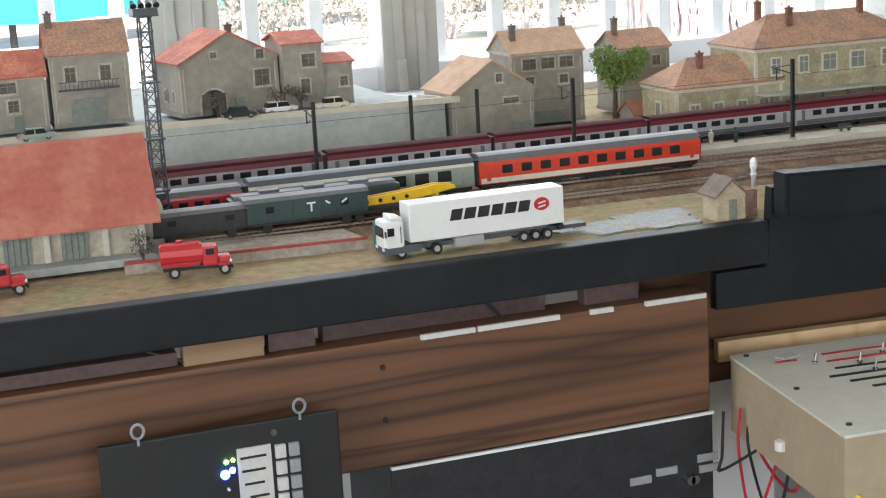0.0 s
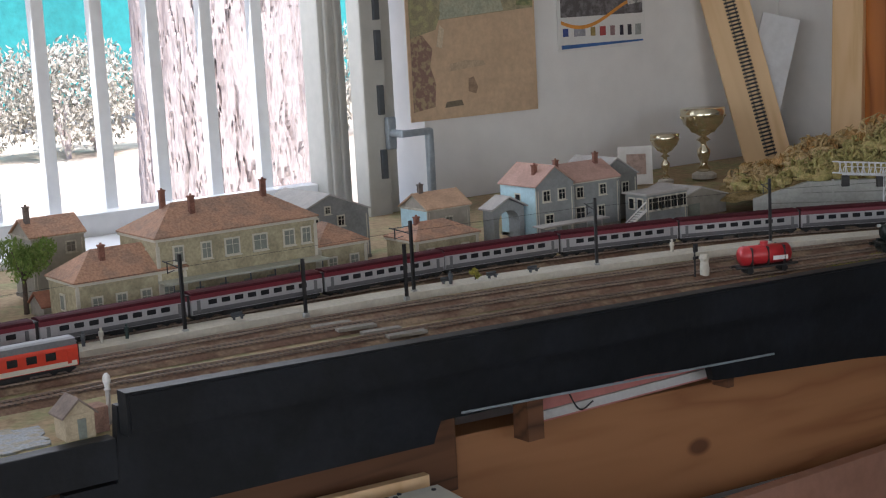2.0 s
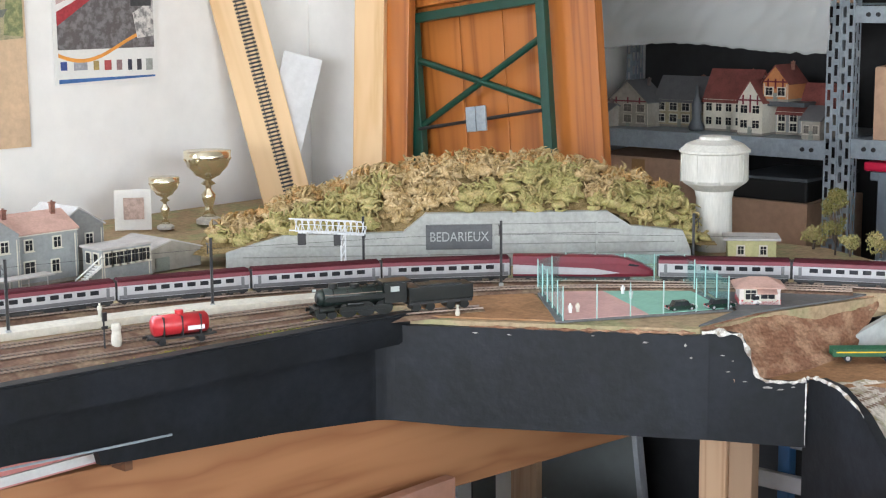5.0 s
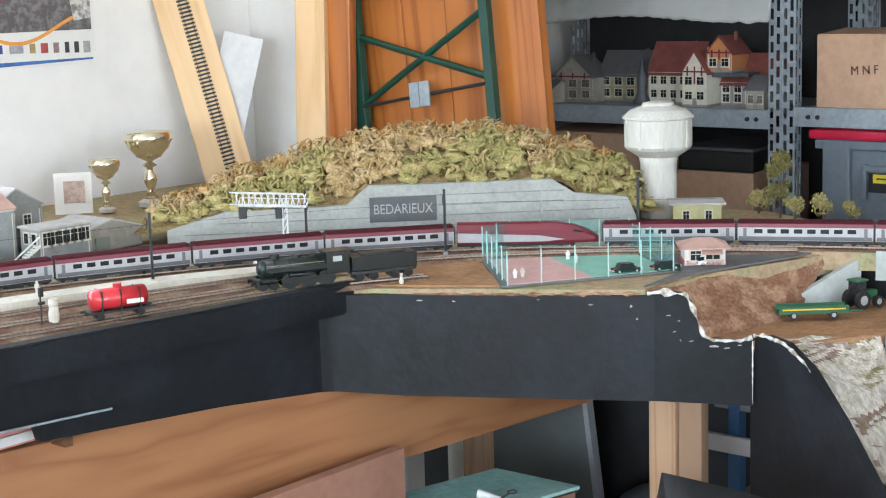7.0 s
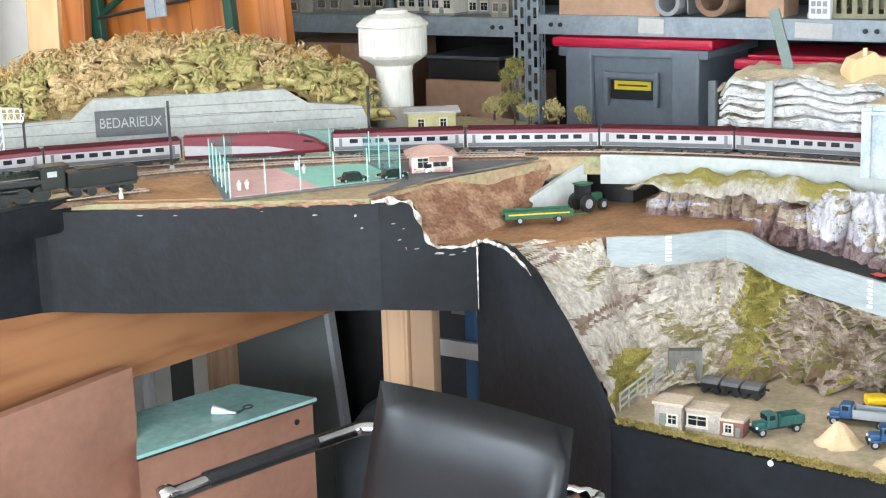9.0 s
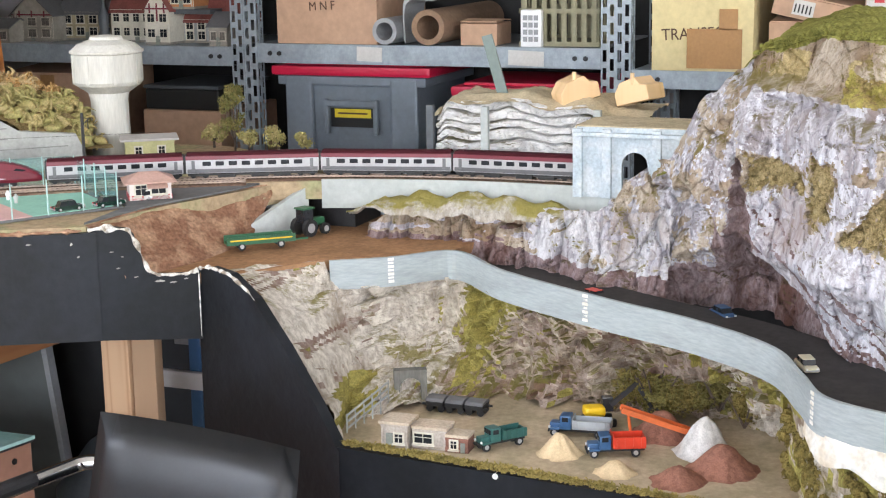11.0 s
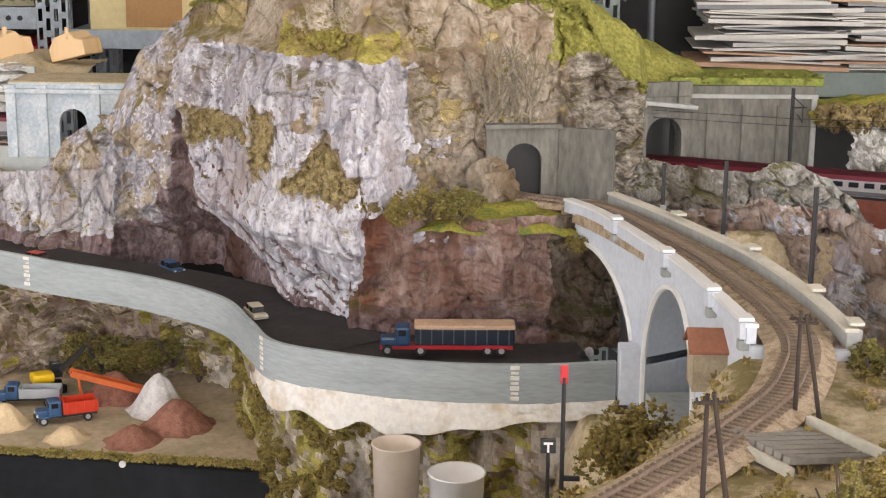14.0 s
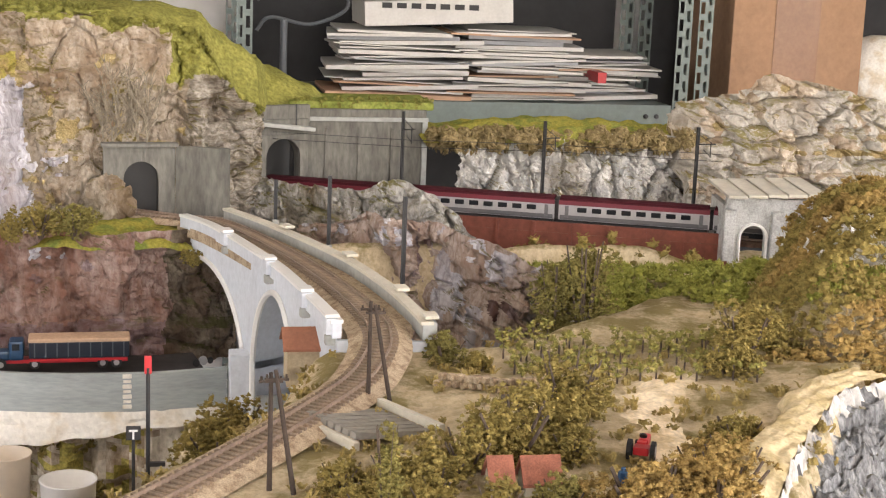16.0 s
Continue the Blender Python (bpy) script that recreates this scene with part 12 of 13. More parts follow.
for u, z, w, h in ((0.18, 1.060, 0.004, 0.0009), (0.28, 1.052, 0.003, 0.0010), (0.24, 1.036, 0.0035, 0.0015), (0.62, 1.014, 0.008, 0.0022), (0.74, 1.011, 0.006, 0.0020), (0.86, 1.015, 0.004, 0.0015), (0.40, 1.022, 0.004, 0.0012)):
    m = Vector((2.292, 1.236)).lerp(Vector((2.379, 1.116)), u)
    flake(m.x, m.y, z, (0.087, -0.12), w, h)
solo("plaster_chips", bm, mat("grey_plaster_chips", (0.42, 0.40, 0.36), 0.95, vary=0.35, size=90, bump=0.5, bump_size=300, spec=0.1), "grey chips where the board's paint has flaked off", "plaster", kind="stuff")
bm = B()
rows = []
for k in range(30):
    w = 0.0022 * max(0.15, 0.75 + noise.noise(Vector((k * 0.5, 2, 7)))) * (1 - 0.5 * k / 29)
    z = 1.021 - 0.092 * k / 29
    w *= 0.7 if k < 20 else 0.45
    rows.append([(2.3795 - 0.004, 1.1165 + w, z), (2.3805 - 0.0045, 1.1165, z), (2.3795 - 0.004, 1.1165 - w, z)])
sheet(bm, rows)
solo("plaster_seam", bm, PLASTER_RAW, "white filler squeezed out of the joint of two boards", "plaster")

# ---- model vehicles ----
def wheels(v, xs, r, y, w=0.003):
    for x in xs:
        for sy in (-1, 1):
            wl = part("wheel", cyl(B(), (x, sy * y, r), (x, sy * (y - w), r), r, n=12), TYRE, v)
            part("hub", cyl(B(), (x, sy * (y + 0.0004), r), (x, sy * (y - 0.001), r), r * 0.55, n=10), SILVER, wl)


def car(label, at, rz, paint, L=0.046, W=0.018, estate=False):
    """A small saloon: lower body, glazed cabin, roof, bumpers, lamps and wheels."""
    v = thing("model_car", label, "model car", at, rz, "model cars")
    h = W * 0.46
    part("body", ext_y_body(L, W, h), paint, v)
    c0, c1 = (-0.42 if estate else -0.3) * L, 0.2 * L
    bm = B()
    slab_xz(bm, [(c0 - 0.03 * L, h), (c1 + 0.07 * L, h), (c1, h + W * 0.34), (c0 + 0.04 * L, h + W * 0.34)], -W * 0.42, W * 0.42)
    part("glazing", bm, PANE, v, "dark windows")
    part("roof", box(B(), ((c0 + c1) / 2 + 0.02 * L, 0, h + W * 0.355), ((c1 - c0) * 0.92, W * 0.82, W * 0.06), bevel=W * 0.02), paint, v)
    for x in (c0 + (c1 - c0) * 0.5,):
        part("pillar", box(B(), (x, 0, h + W * 0.17), (0.0012, W * 0.86, W * 0.34)), paint, v)
    for sx in (-1, 1):
        part("bumper", box(B(), (sx * L * 0.5, 0, h * 0.55), (0.0018, W * 0.94, 0.0018), bevel=0.0004), SILVER, v)
        for sy in (-1, 1):
            part("lamp", box(B(), (sx * L * 0.497, sy * W * 0.36, h * 0.8), (0.001, W * 0.16, 0.002)), CARWHITE if sx > 0 else BRED, v)
    wheels(v, (-L * 0.31, L * 0.3), W * 0.2, W * 0.49)
    return v


def ext_y_body(L, W, h):
    bm = B()
    slab_xz(bm, [(-L / 2, 0.0025), (L / 2, 0.0025), (L / 2, h * 0.75), (L * 0.46, h * 0.93), (L * 0.24, h), (-L * 0.36, h), (-L * 0.49, h * 0.9)], -W / 2, W / 2)
    bmesh.ops.bevel(bm, geom=list(bm.edges), offset=W * 0.05, segments=2, affect='EDGES')
    return bm


def lorry(label, at, rz, cab, bed, L=0.07, W=0.026, tipper=True, nose=0.014, bed_h=0.011, chassis=UNDER, group="model lorries"):
    """A bonneted lorry with an open tipping body."""
    v = thing("model_lorry", label, "model lorry", at, rz, group)
    part("chassis", box(B(), (0, 0, 0.0085), (L, W * 0.5, 0.004)), chassis, v)
    x0 = L / 2
    part("bonnet", box(B(), (x0 - nose / 2, 0, 0.0135), (nose, W * 0.62, 0.009), bevel=0.002), cab, v)
    for sy in (-1, 1):
        part("mudguard", box(B(), (x0 - nose * 0.55, sy * W * 0.4, 0.0105), (nose * 0.95, W * 0.17, 0.003), bevel=0.001), cab, v)
        part("headlamp", cyl(B(), (x0 - 0.001, sy * W * 0.36, 0.0125), (x0 + 0.001, sy * W * 0.36, 0.0125), 0.0017, n=8), CARWHITE, v)
    k = part("cab", box(B(), (x0 - nose - 0.0075, 0, 0.019), (0.015, W * 0.86, 0.019), bevel=0.002), cab, v)
    part("windscreen", box(B(), (x0 - nose + 0.0002, 0, 0.0235), (0.001, W * 0.7, 0.006)), PANE, k)
    part("side_window", box(B(), (x0 - nose - 0.007, 0, 0.0235), (0.008, W * 0.87, 0.006)), PANE, k)
    part("bumper", box(B(), (x0 + 0.001, 0, 0.0075), (0.002, W * 0.86, 0.003)), chassis, v)
    bl0, bl1 = -L / 2, x0 - nose - 0.017
    bm = B()
    box(bm, ((bl0 + bl1) / 2, 0, 0.0125), (bl1 - bl0, W, 0.002))
    for sy in (-1, 1):
        box(bm, ((bl0 + bl1) / 2, sy * (W / 2 - 0.0006), 0.0125 + bed_h / 2), (bl1 - bl0, 0.0012, bed_h))
        for q in range(4):
            box(bm, (bl0 + (bl1 - bl0) * (q + 0.5) / 4, sy * (W / 2 + 0.0004), 0.0125 + bed_h / 2), (0.0014, 0.001, bed_h))
    box(bm, (bl1, 0, 0.0125 + bed_h * 0.6), (0.0012, W, bed_h * 1.3))
    box(bm, (bl0, 0, 0.0125 + bed_h * 0.4), (0.0012, W, bed_h * 0.8))
    part("tipping_body", bm, bed, v)
    wheels(v, (x0 - nose * 0.5, bl0 + (bl1 - bl0) * 0.3), 0.0057, W * 0.47, 0.004)
    return v


MINT = mat("mint_paint", (0.32, 0.42, 0.36), 0.35, vary=0.05, size=30)
CAR_CREAM = mat("cream_car_paint", (0.60, 0.55, 0.40), 0.35, vary=0.05, size=30)
CAR_GREY = mat("silver_car_paint", (0.42, 0.45, 0.47), 0.3, 0.3, vary=0.05, size=30)
CAR_DG = mat("racing_green_paint", (0.006, 0.028, 0.018), 0.25, vary=0.08, size=30)
ORANGE = mat("orange_paint", (0.62, 0.13, 0.03), 0.5, vary=0.1, size=30)
FARM = mat("farm_green_paint", (0.02, 0.10, 0.045), 0.45, vary=0.12, size=30)
TEALP = mat("teal_lorry_paint", (0.03, 0.11, 0.10), 0.4, vary=0.1, size=30)
car("dark green model saloon beside the sports court", (2.375, 1.33, ZT), -33, CAR_DG)
car("dark green model saloon parked by the kiosk", (2.425, 1.293, ZT), -30, CAR_DG)
car("white model estate car by the kiosk", (2.497, 1.262, ZT), -25, CARWHITE, estate=True)
car("silver model car on the winding road", (2.84, 0.955, 0.976), 150, CAR_GREY)
car("silver model car on the bend of the road", (2.735, 0.735, 0.976), -110, CAR_GREY, 0.042)
car("red model car behind the parapet", (2.575, 0.595, 0.976), -120, RED)
car("blue-grey model car on the winding road", (2.535, 0.405, 0.976), -140, BLUE)
car("cream-white model car on the winding road", (2.325, 0.262, 0.976), -155, CAR_CREAM)


def box_lorry(label, at, rz):
    """White articulated lorry: low cab, long smooth box trailer, side skirt, paired lettering bars and a round badge."""
    v = thing("model_articulated_lorry", label, "model lorry", at, rz, "model lorries")
    W = 0.028
    part("chassis", box(B(), (-0.03, 0, 0.0085), (0.19, W * 0.5, 0.004)), DARK_GREY, v)
    cab = part("cab", box(B(), (0.0835, 0, 0.0235), (0.021, W, 0.029), bevel=0.003), CARWHITE, v)
    part("skirt", box(B(), (0.075, 0, 0.009), (0.038, W * 1.0, 0.008), bevel=0.001), DARK_GREY, cab)
    part("windscreen", box(B(), (0.0938, 0, 0.027), (0.001, W * 0.84, 0.010), bevel=0.0004), PANE, cab)
    part("side_window", box(B(), (0.087, 0, 0.0275), (0.007, W * 1.01, 0.008)), PANE, cab)
    part("roof_deflector", box(B(), (0.080, 0, 0.0395), (0.013, W * 0.8, 0.005), bevel=0.002, ry=-12), CARWHITE, cab)
    for sy in (-1, 1):
        part("mirror", box(B(), (0.093, sy * W * 0.55, 0.026), (0.0015, 0.002, 0.006)), DARK_GREY, cab)
        part("headlamp", box(B(), (0.0942, sy * W * 0.36, 0.0105), (0.001, 0.005, 0.0025)), CARWHITE, cab)
        part("air_slot", box(B(), (0.077, sy * W * 0.502, 0.024), (0.0008, 0.0008, 0.016)), DARK_GREY, cab)
    tr = part("trailer", box(B(), (-0.015, 0, 0.0335), (0.165, W, 0.0375), bevel=0.0012), CARWHITE, v, "smooth white box trailer")
    part("side_locker", box(B(), (0.005, 0, 0.009), (0.03, W * 0.96, 0.010), bevel=0.001), SILVER, tr)
    part("rear_bar", box(B(), (-0.094, 0, 0.011), (0.006, W, 0.005), ry=25), DARK, tr)
    for q in range(6):
        bm = B()
        x = -0.054 + q * 0.0145
        slab_xz(bm, [(x - 0.0058, 0.0315), (x + 0.0058, 0.0315), (x + 0.0058, 0.0425), (x - 0.0058, 0.0425)], -0.0002, 0.0006)
        for b in bm.verts:
            b.co.x = b.co.x - (b.co.z - 0.037) * 0.25
            b.co.y += W / 2 + 0.0001
        bmesh.ops.recalc_face_normals(bm, faces=bm.faces)
        part("lettering_bar", bm, INK, tr, "black lettering bar")
    bm = B()
    cyl(bm, (-0.073, W / 2 - 0.0004, 0.037), (-0.073, W / 2 + 0.0006, 0.037), 0.0066, n=24)
    for b in bm.verts:
        b.co.x = (b.co.x + 0.073) * 1.25 - 0.073
    part("badge", bm, BRED, tr, "red round badge")
    bm = B()
    for z in (0.0345, 0.0385):
        box(bm, (-0.073, W / 2 + 0.0008, z), (0.008, 0.0006, 0.0014), ry=12)
    part("badge_mark", bm, CARWHITE, tr)
    wheels(v, (0.077, 0.040, -0.053, -0.066, -0.079), 0.0056, W * 0.48, 0.004)
    return v


box_lorry("white articulated model lorry with a smooth box trailer", (0.366, 1.708, ZT - 0.003), 181.5)
# red tanker lorry and red flat wagon load
v = lorry("red model tanker lorry by the depot", (0.098, 1.738, ZT - 0.003), -7, BRED, BRED, 0.064, 0.023, bed_h=0.003, nose=0.012)
part("tank", cyl(B(), (-0.034, 0, 0.0215), (0.006, 0, 0.0215), 0.0108, n=12), BRED, v)
for q in (-1, 1):
    part("walkway_rail", cyl(B(), (-0.032, q * 0.005, 0.0315), (0.004, q * 0.005, 0.0315), 0.0012, n=6), BRED, v)
part("tank_hatch", cyl(B(), (-0.015, 0, 0.031), (-0.015, 0, 0.0355), 0.003, n=10), BRED, v)
v = lorry("red model flat lorry by the depot", (-0.085, 1.755, ZT - 0.003), 5, BRED, BRED, 0.05, 0.02, bed_h=0.004)
# cars on the street behind the station wall
car("mint-green model car on the town street", (0.005, 2.29, UP), 5, MINT)
car("cream model car on the town street", (0.40, 2.32, UP), 178, CAR_CREAM)
car("white model car on the town street", (0.33, 2.33, UP), 3, CARWHITE, estate=True)
car("dark model car on the town street", (0.27, 2.31, UP), 0, CAR_DG)

# farm vehicles in the gully
t = thing("farm_trailer", "green model farm trailer in the gully", "model trailer", (2.548, 1.112, 1.024), -49)
part("bed", box(B(), (0, 0, 0.010), (0.105, 0.026, 0.003)), FARM, t)
for sy in (-1, 1):
    part("side", box(B(), (0, sy * 0.0125, 0.0155), (0.105, 0.0012, 0.010)), FARM, t)
    part("stripe", box(B(), (0, sy * 0.0133, 0.0155), (0.095, 0.0006, 0.002)), YELLOW, t)
part("drawbar", cyl(B(), (0.052, 0, 0.009), (0.075, 0, 0.009), 0.0016, n=8), FARM, t)
wheels(t, (-0.03, 0.03), 0.006, 0.013)
t = thing("model_tractor", "green model tractor with a cab in the gully", "model tractor", (2.655, 1.085, 1.024), -20)
part("bonnet", box(B(), (0.018, 0, 0.020), (0.026, 0.013, 0.012), bevel=0.002), FARM, t)
part("cab", box(B(), (-0.006, 0, 0.032), (0.02, 0.02, 0.022), bevel=0.002), PANE, t)
part("roof", box(B(), (-0.006, 0, 0.044), (0.024, 0.023, 0.003), bevel=0.001), FARM, t)
for x, r in ((-0.008, 0.014), (0.024, 0.009)):
    wheels(t, (x,), r, 0.017, 0.007)

# quarry plant
ZQ = 0.8385
WALL_SHED = mat("grey_card_wall", (0.42, 0.37, 0.32), 0.9, vary=0.2, size=50)
ROOF_CARD = mat("beige_card_roof", (0.50, 0.41, 0.31), 0.9, vary=0.2, size=40)
sh = house("quarry_shed", "small flat-roofed white quarry shed", (2.283, 0.772, ZQ), 0.036, 0.034, 0.032, 0.003, 'flat', WALL_SHED, ROOF_CARD, [(0.006, 0.014, 0.008, 0.009)], [(-0.007, 0.009, 0.02)], (), -87, 0.003)
house("quarry_shed", "pink-walled flat-roofed quarry shed", (2.292, 0.728, ZQ), 0.045, 0.03, 0.026, 0.003, 'flat', WALL_SHED, ROOF_CARD, [(-0.008, 0.014, 0.018, 0.01)], (), (), -87, 0.002)
house("quarry_shed", "low brick lean-to of the quarry", (2.29, 0.69, ZQ), 0.03, 0.026, 0.019, 0.002, 'flat', BRICKC, ROOF_CARD, [(-0.004, 0.01, 0.006, 0.008)], [(0.008, 0.006, 0.013)], (), -87, 0.001)
lorry("teal bonneted model lorry in the quarry", (2.318, 0.645, ZQ), 140, TEALP, TEALP, 0.066, 0.022)
lorry("blue model lorry with a grey body in the quarry", (2.392, 0.56, ZQ), 97, BLUE, CAR_GREY, 0.08, 0.024)
lorry("blue model dump lorry with a red tipping body", (2.336, 0.497, ZQ), 115, BLUE, RED, 0.072, 0.026, bed_h=0.014)
ex = thing("model_excavator", "yellow model excavator with a dark boom", "model excavator", (2.44, 0.55, ZQ), -60)
for sy in (-1, 1):
    part("track", box(B(), (0, sy * 0.012, 0.006), (0.045, 0.008, 0.012), bevel=0.004), TYRE, ex)
part("house", box(B(), (-0.006, 0, 0.021), (0.028, 0.024, 0.013), bevel=0.004), YELLOW, ex)
part("cab", box(B(), (0.014, 0.008, 0.027), (0.014, 0.012, 0.02), bevel=0.001), PANE, ex)
part("boom", box(B(), (0.034, -0.003, 0.042), (0.045, 0.005, 0.006), ry=-38), DARK, ex)
part("arm", box(B(), (0.062, -0.003, 0.038), (0.042, 0.004, 0.005), ry=58), DARK, ex)
part("bucket", box(B(), (0.075, -0.003, 0.014), (0.016, 0.014, 0.014), bevel=0.003), DARK, ex)
cv = thing("conveyor", "orange model conveyor over the stone heaps", "conveyor", (2.40, 0.452, ZQ), -68)
part("belt", box(B(), (0.0, 0, 0.025), (0.115, 0.014, 0.004), ry=20), ORANGE, cv)
for sy in (-1, 1):
    part("side_rail", box(B(), (0.0, sy * 0.008, 0.0275), (0.115, 0.0015, 0.007), ry=20), ORANGE, cv)
part("leg", cyl(B(), (-0.045, 0, 0.04), (-0.04, 0, 0), 0.002, n=8), ORANGE, cv)
part("hopper", box(B(), (0.055, 0, 0.009), (0.035, 0.026, 0.012), bevel=0.002), ORANGE, cv)


def heap(label, x, y, r, h, material, seed, z=ZQ):
    bm = B()
    rows = []
    for i in range(15):
        q = i / 14
        row = []
        for j in range(29):
            a = j / 28 * 2 * math.pi
            w = 1 + 0.22 * fractal(math.cos(a) * 2 + seed, math.sin(a) * 2, seed, 1.2, 3)
            zz = h * (0.5 + 0.5 * math.cos(math.pi * min(1, q * 1.02))) * (1 + 0.3 * q * fractal(math.cos(a) * q * 2 + seed, math.sin(a) * q * 2, seed, 2.0, 4)) - 0.001
            row.append((x + r * q * w * math.cos(a), y + r * q * w * math.sin(a), z + zz))
        rows.append(row)
    sheet(bm, rows)
    bmesh.ops.remove_doubles(bm, verts=bm.verts, dist=0.00001)
    bmesh.ops.recalc_face_normals(bm, faces=bm.faces)
    return solo("heap", bm, material, label, "heap", "quarry heaps", smooth=True)


HEAP_S = mat("pale_sand_heap", (0.62, 0.48, 0.30), 0.95, vary=0.12, size=60, bump=0.5, bump_size=500, spec=0.1)
HEAP_W = mat("white_stone_heap", (0.62, 0.60, 0.58), 0.95, vary=0.2, size=120, bump=1, bump_size=400, spec=0.1)
HEAP_R = mat("red_brown_heap", (0.30, 0.14, 0.10), 0.95, vary=0.25, size=120, bump=1, bump_size=400, spec=0.1)
heap("heap of pale sand in the quarry", 2.318, 0.566, 0.034, 0.028, HEAP_S, 1)
heap("heap of pale sand by the edge board", 2.275, 0.48, 0.03, 0.016, HEAP_S, 2)
heap("heap of white stones by the conveyor", 2.38, 0.392, 0.042, 0.048, HEAP_W, 3)
heap("heap of red-brown stones in the quarry", 2.325, 0.36, 0.05, 0.034, HEAP_R, 4)
heap("heap of dark earth behind the conveyor", 2.43, 0.46, 0.05, 0.034, HEAP_R, 5)
heap("low heap of rubble at the edge", 2.27, 0.40, 0.04, 0.02, HEAP_R, 6)
for q in range(3):
    tb = wagon("tub_wagon", "dark quarry tub wagon with a pale load", 0.026, UNDER, 0.004, (2.432, 0.778 - q * 0.029, ZQ), 90)
    part("load", box(B(), (0, 0, 0.0175), (0.022, 0.024, 0.003), bevel=0.001), TRIM, tb)
pw = arch_wall(0.046, 0.050, [(0.0, 0.015, 0.024)], 0.016)
po = solo("quarry_portal", pw, TUN, "small grey portal in the quarry wall", "portal")
po.matrix_world = pose(2.440, 0.822, ZQ, 0, 0, -62)
st = thing("quarry_steps", "grey railed steps beside the shed", "steps", (2.30, 0.855, ZQ), 0)
for q in range(3):
    part("rail", cyl(B(), (0.0, 0.0, 0.006 + q * 0.009), (0.11, -0.012, 0.022 + q * 0.009), 0.0016, n=6), CONCRETE, st)
for q in range(6):
    part("rail_post", cyl(B(), (0.0 + q * 0.022, -q * 0.0024, 0), (q * 0.022, -q * 0.0024, 0.026 + q * 0.0032), 0.0012, n=6), CONCRETE, st)
for y, r in ((0.52, 0.042), (0.485, 0.05), (0.45, 0.04), (0.50, 0.035)):
    shrub(2.50 + 0.02 * math.sin(y * 90), y, ZQ + 0.012, r, OLIVE if r < 0.045 else DKGREEN, "olive foliage clump in the quarry", int(y * 1000))
rnd = random.Random(78)
twigs("quarry_edge_grass", "dry ochre grass along the quarry's edge board", [(2.253 - 0.074 * q + rnd.uniform(0, 0.012), 0.838 - 0.66 * q, ZQ) for q in [rnd.random() for k in range(420)]], mat("ochre_grass", (0.36, 0.285, 0.10), 1.0, vary=0.4, size=60, second=(0.24, 0.20, 0.07), spec=0.05), 77, 0.0065, 8, 0.9)
for y in (0.62, 0.4):
    bm = B()
    cyl(bm, (2.236 if y > 0.5 else 2.22, y, 0.832), (2.228 if y > 0.5 else 2.21, y, 0.832), 0.004, n=10)
    solo("screw", bm, CARWHITE, "pale screw head in the edge board", "screw", "edge board screws")

# long blue lorry under the viaduct
lg = thing("model_articulated_lorry", "dark blue model lorry with a red chassis and tan load", "model lorry", (2.192, 0.033, 0.976), 92, "model lorries")
part("chassis", box(B(), (0, 0, 0.008), (0.145, 0.016, 0.004)), BRED, lg)
part("side_beam", box(B(), (-0.018, 0, 0.0105), (0.105, 0.027, 0.003)), BRED, lg)
NAVY = mat("navy_paint", (0.008, 0.014, 0.026), 0.4, vary=0.12, size=30)
CABBLUE = mat("dark_cab_blue", (0.012, 0.05, 0.11), 0.4, vary=0.12, size=30)
part("bonnet", box(B(), (0.063, 0, 0.0145), (0.018, 0.018, 0.011), bevel=0.003), CABBLUE, lg)
cab = part("cab", box(B(), (0.0475, 0, 0.021), (0.016, 0.024, 0.022), bevel=0.003), CABBLUE, lg)
part("windscreen", box(B(), (0.0556, 0, 0.0255), (0.001, 0.019, 0.007)), PANE, cab)
part("side_window", box(B(), (0.048, 0, 0.0255), (0.008, 0.0245, 0.007)), PANE, cab)
tr = part("trailer", box(B(), (-0.020, 0, 0.0215), (0.108, 0.027, 0.018), bevel=0.001), NAVY, lg, "dark blue trailer sides")
part("cover", box(B(), (-0.020, 0, 0.0325), (0.110, 0.0285, 0.005), bevel=0.002), ROOF_TAN, tr, "tan cover")
for q in range(9):
    for sy in (-1, 1):
        part("stake", box(B(), (-0.068 + q * 0.012, sy * 0.0138, 0.0215), (0.0014, 0.0008, 0.018)), DARK_GREY, tr)
wheels(lg, (0.064, 0.028, -0.045, -0.060), 0.006, 0.0128, 0.004)
wheels_bits = thing("wheel_pile", "loose model wheels beside the road", "wheels", (2.18, -0.115, 0.976))
for q, r in enumerate((0.004, 0.005, 0.0035)):
    part("wheel", cyl(B(), (0.006 * q, -0.008 * q, r), (0.006 * q + 0.004, -0.008 * q, r), r, n=12), SILVER if q == 1 else TYRE, wheels_bits)

# cups in the aisle, on a dark box
bx = thing("storage_chest", "dark chest in the aisle with a flat lid", "chest", (2.0, 0.03, 0.0))
part("body", box(B(), (0, 0, 0.38), (0.12, 0.22, 0.76), bevel=0.004), DARK_GREY, bx)
part("lid", box(B(), (0, 0, 0.7705), (0.13, 0.23, 0.018), bevel=0.003), DARK, bx)


def cup(label, x, y, top, r, material, z=0.78):
    bm = B()
    h = top - z
    lathe(bm, (x, y, z), [(r * 0.8, 0), (r, h - 0.002), (r * 1.05, h - 0.001), (r * 1.05, h), (r * 0.95, h), (r * 0.74, 0.006), (r * 0.2, 0.004)], 28)
    solo("cup", bm, material, label, "cup", "cups", smooth=True)


cup("beige cardboard cup standing on the chest", 2.0, 0.0765, 0.942, 0.0235, CUP_B)
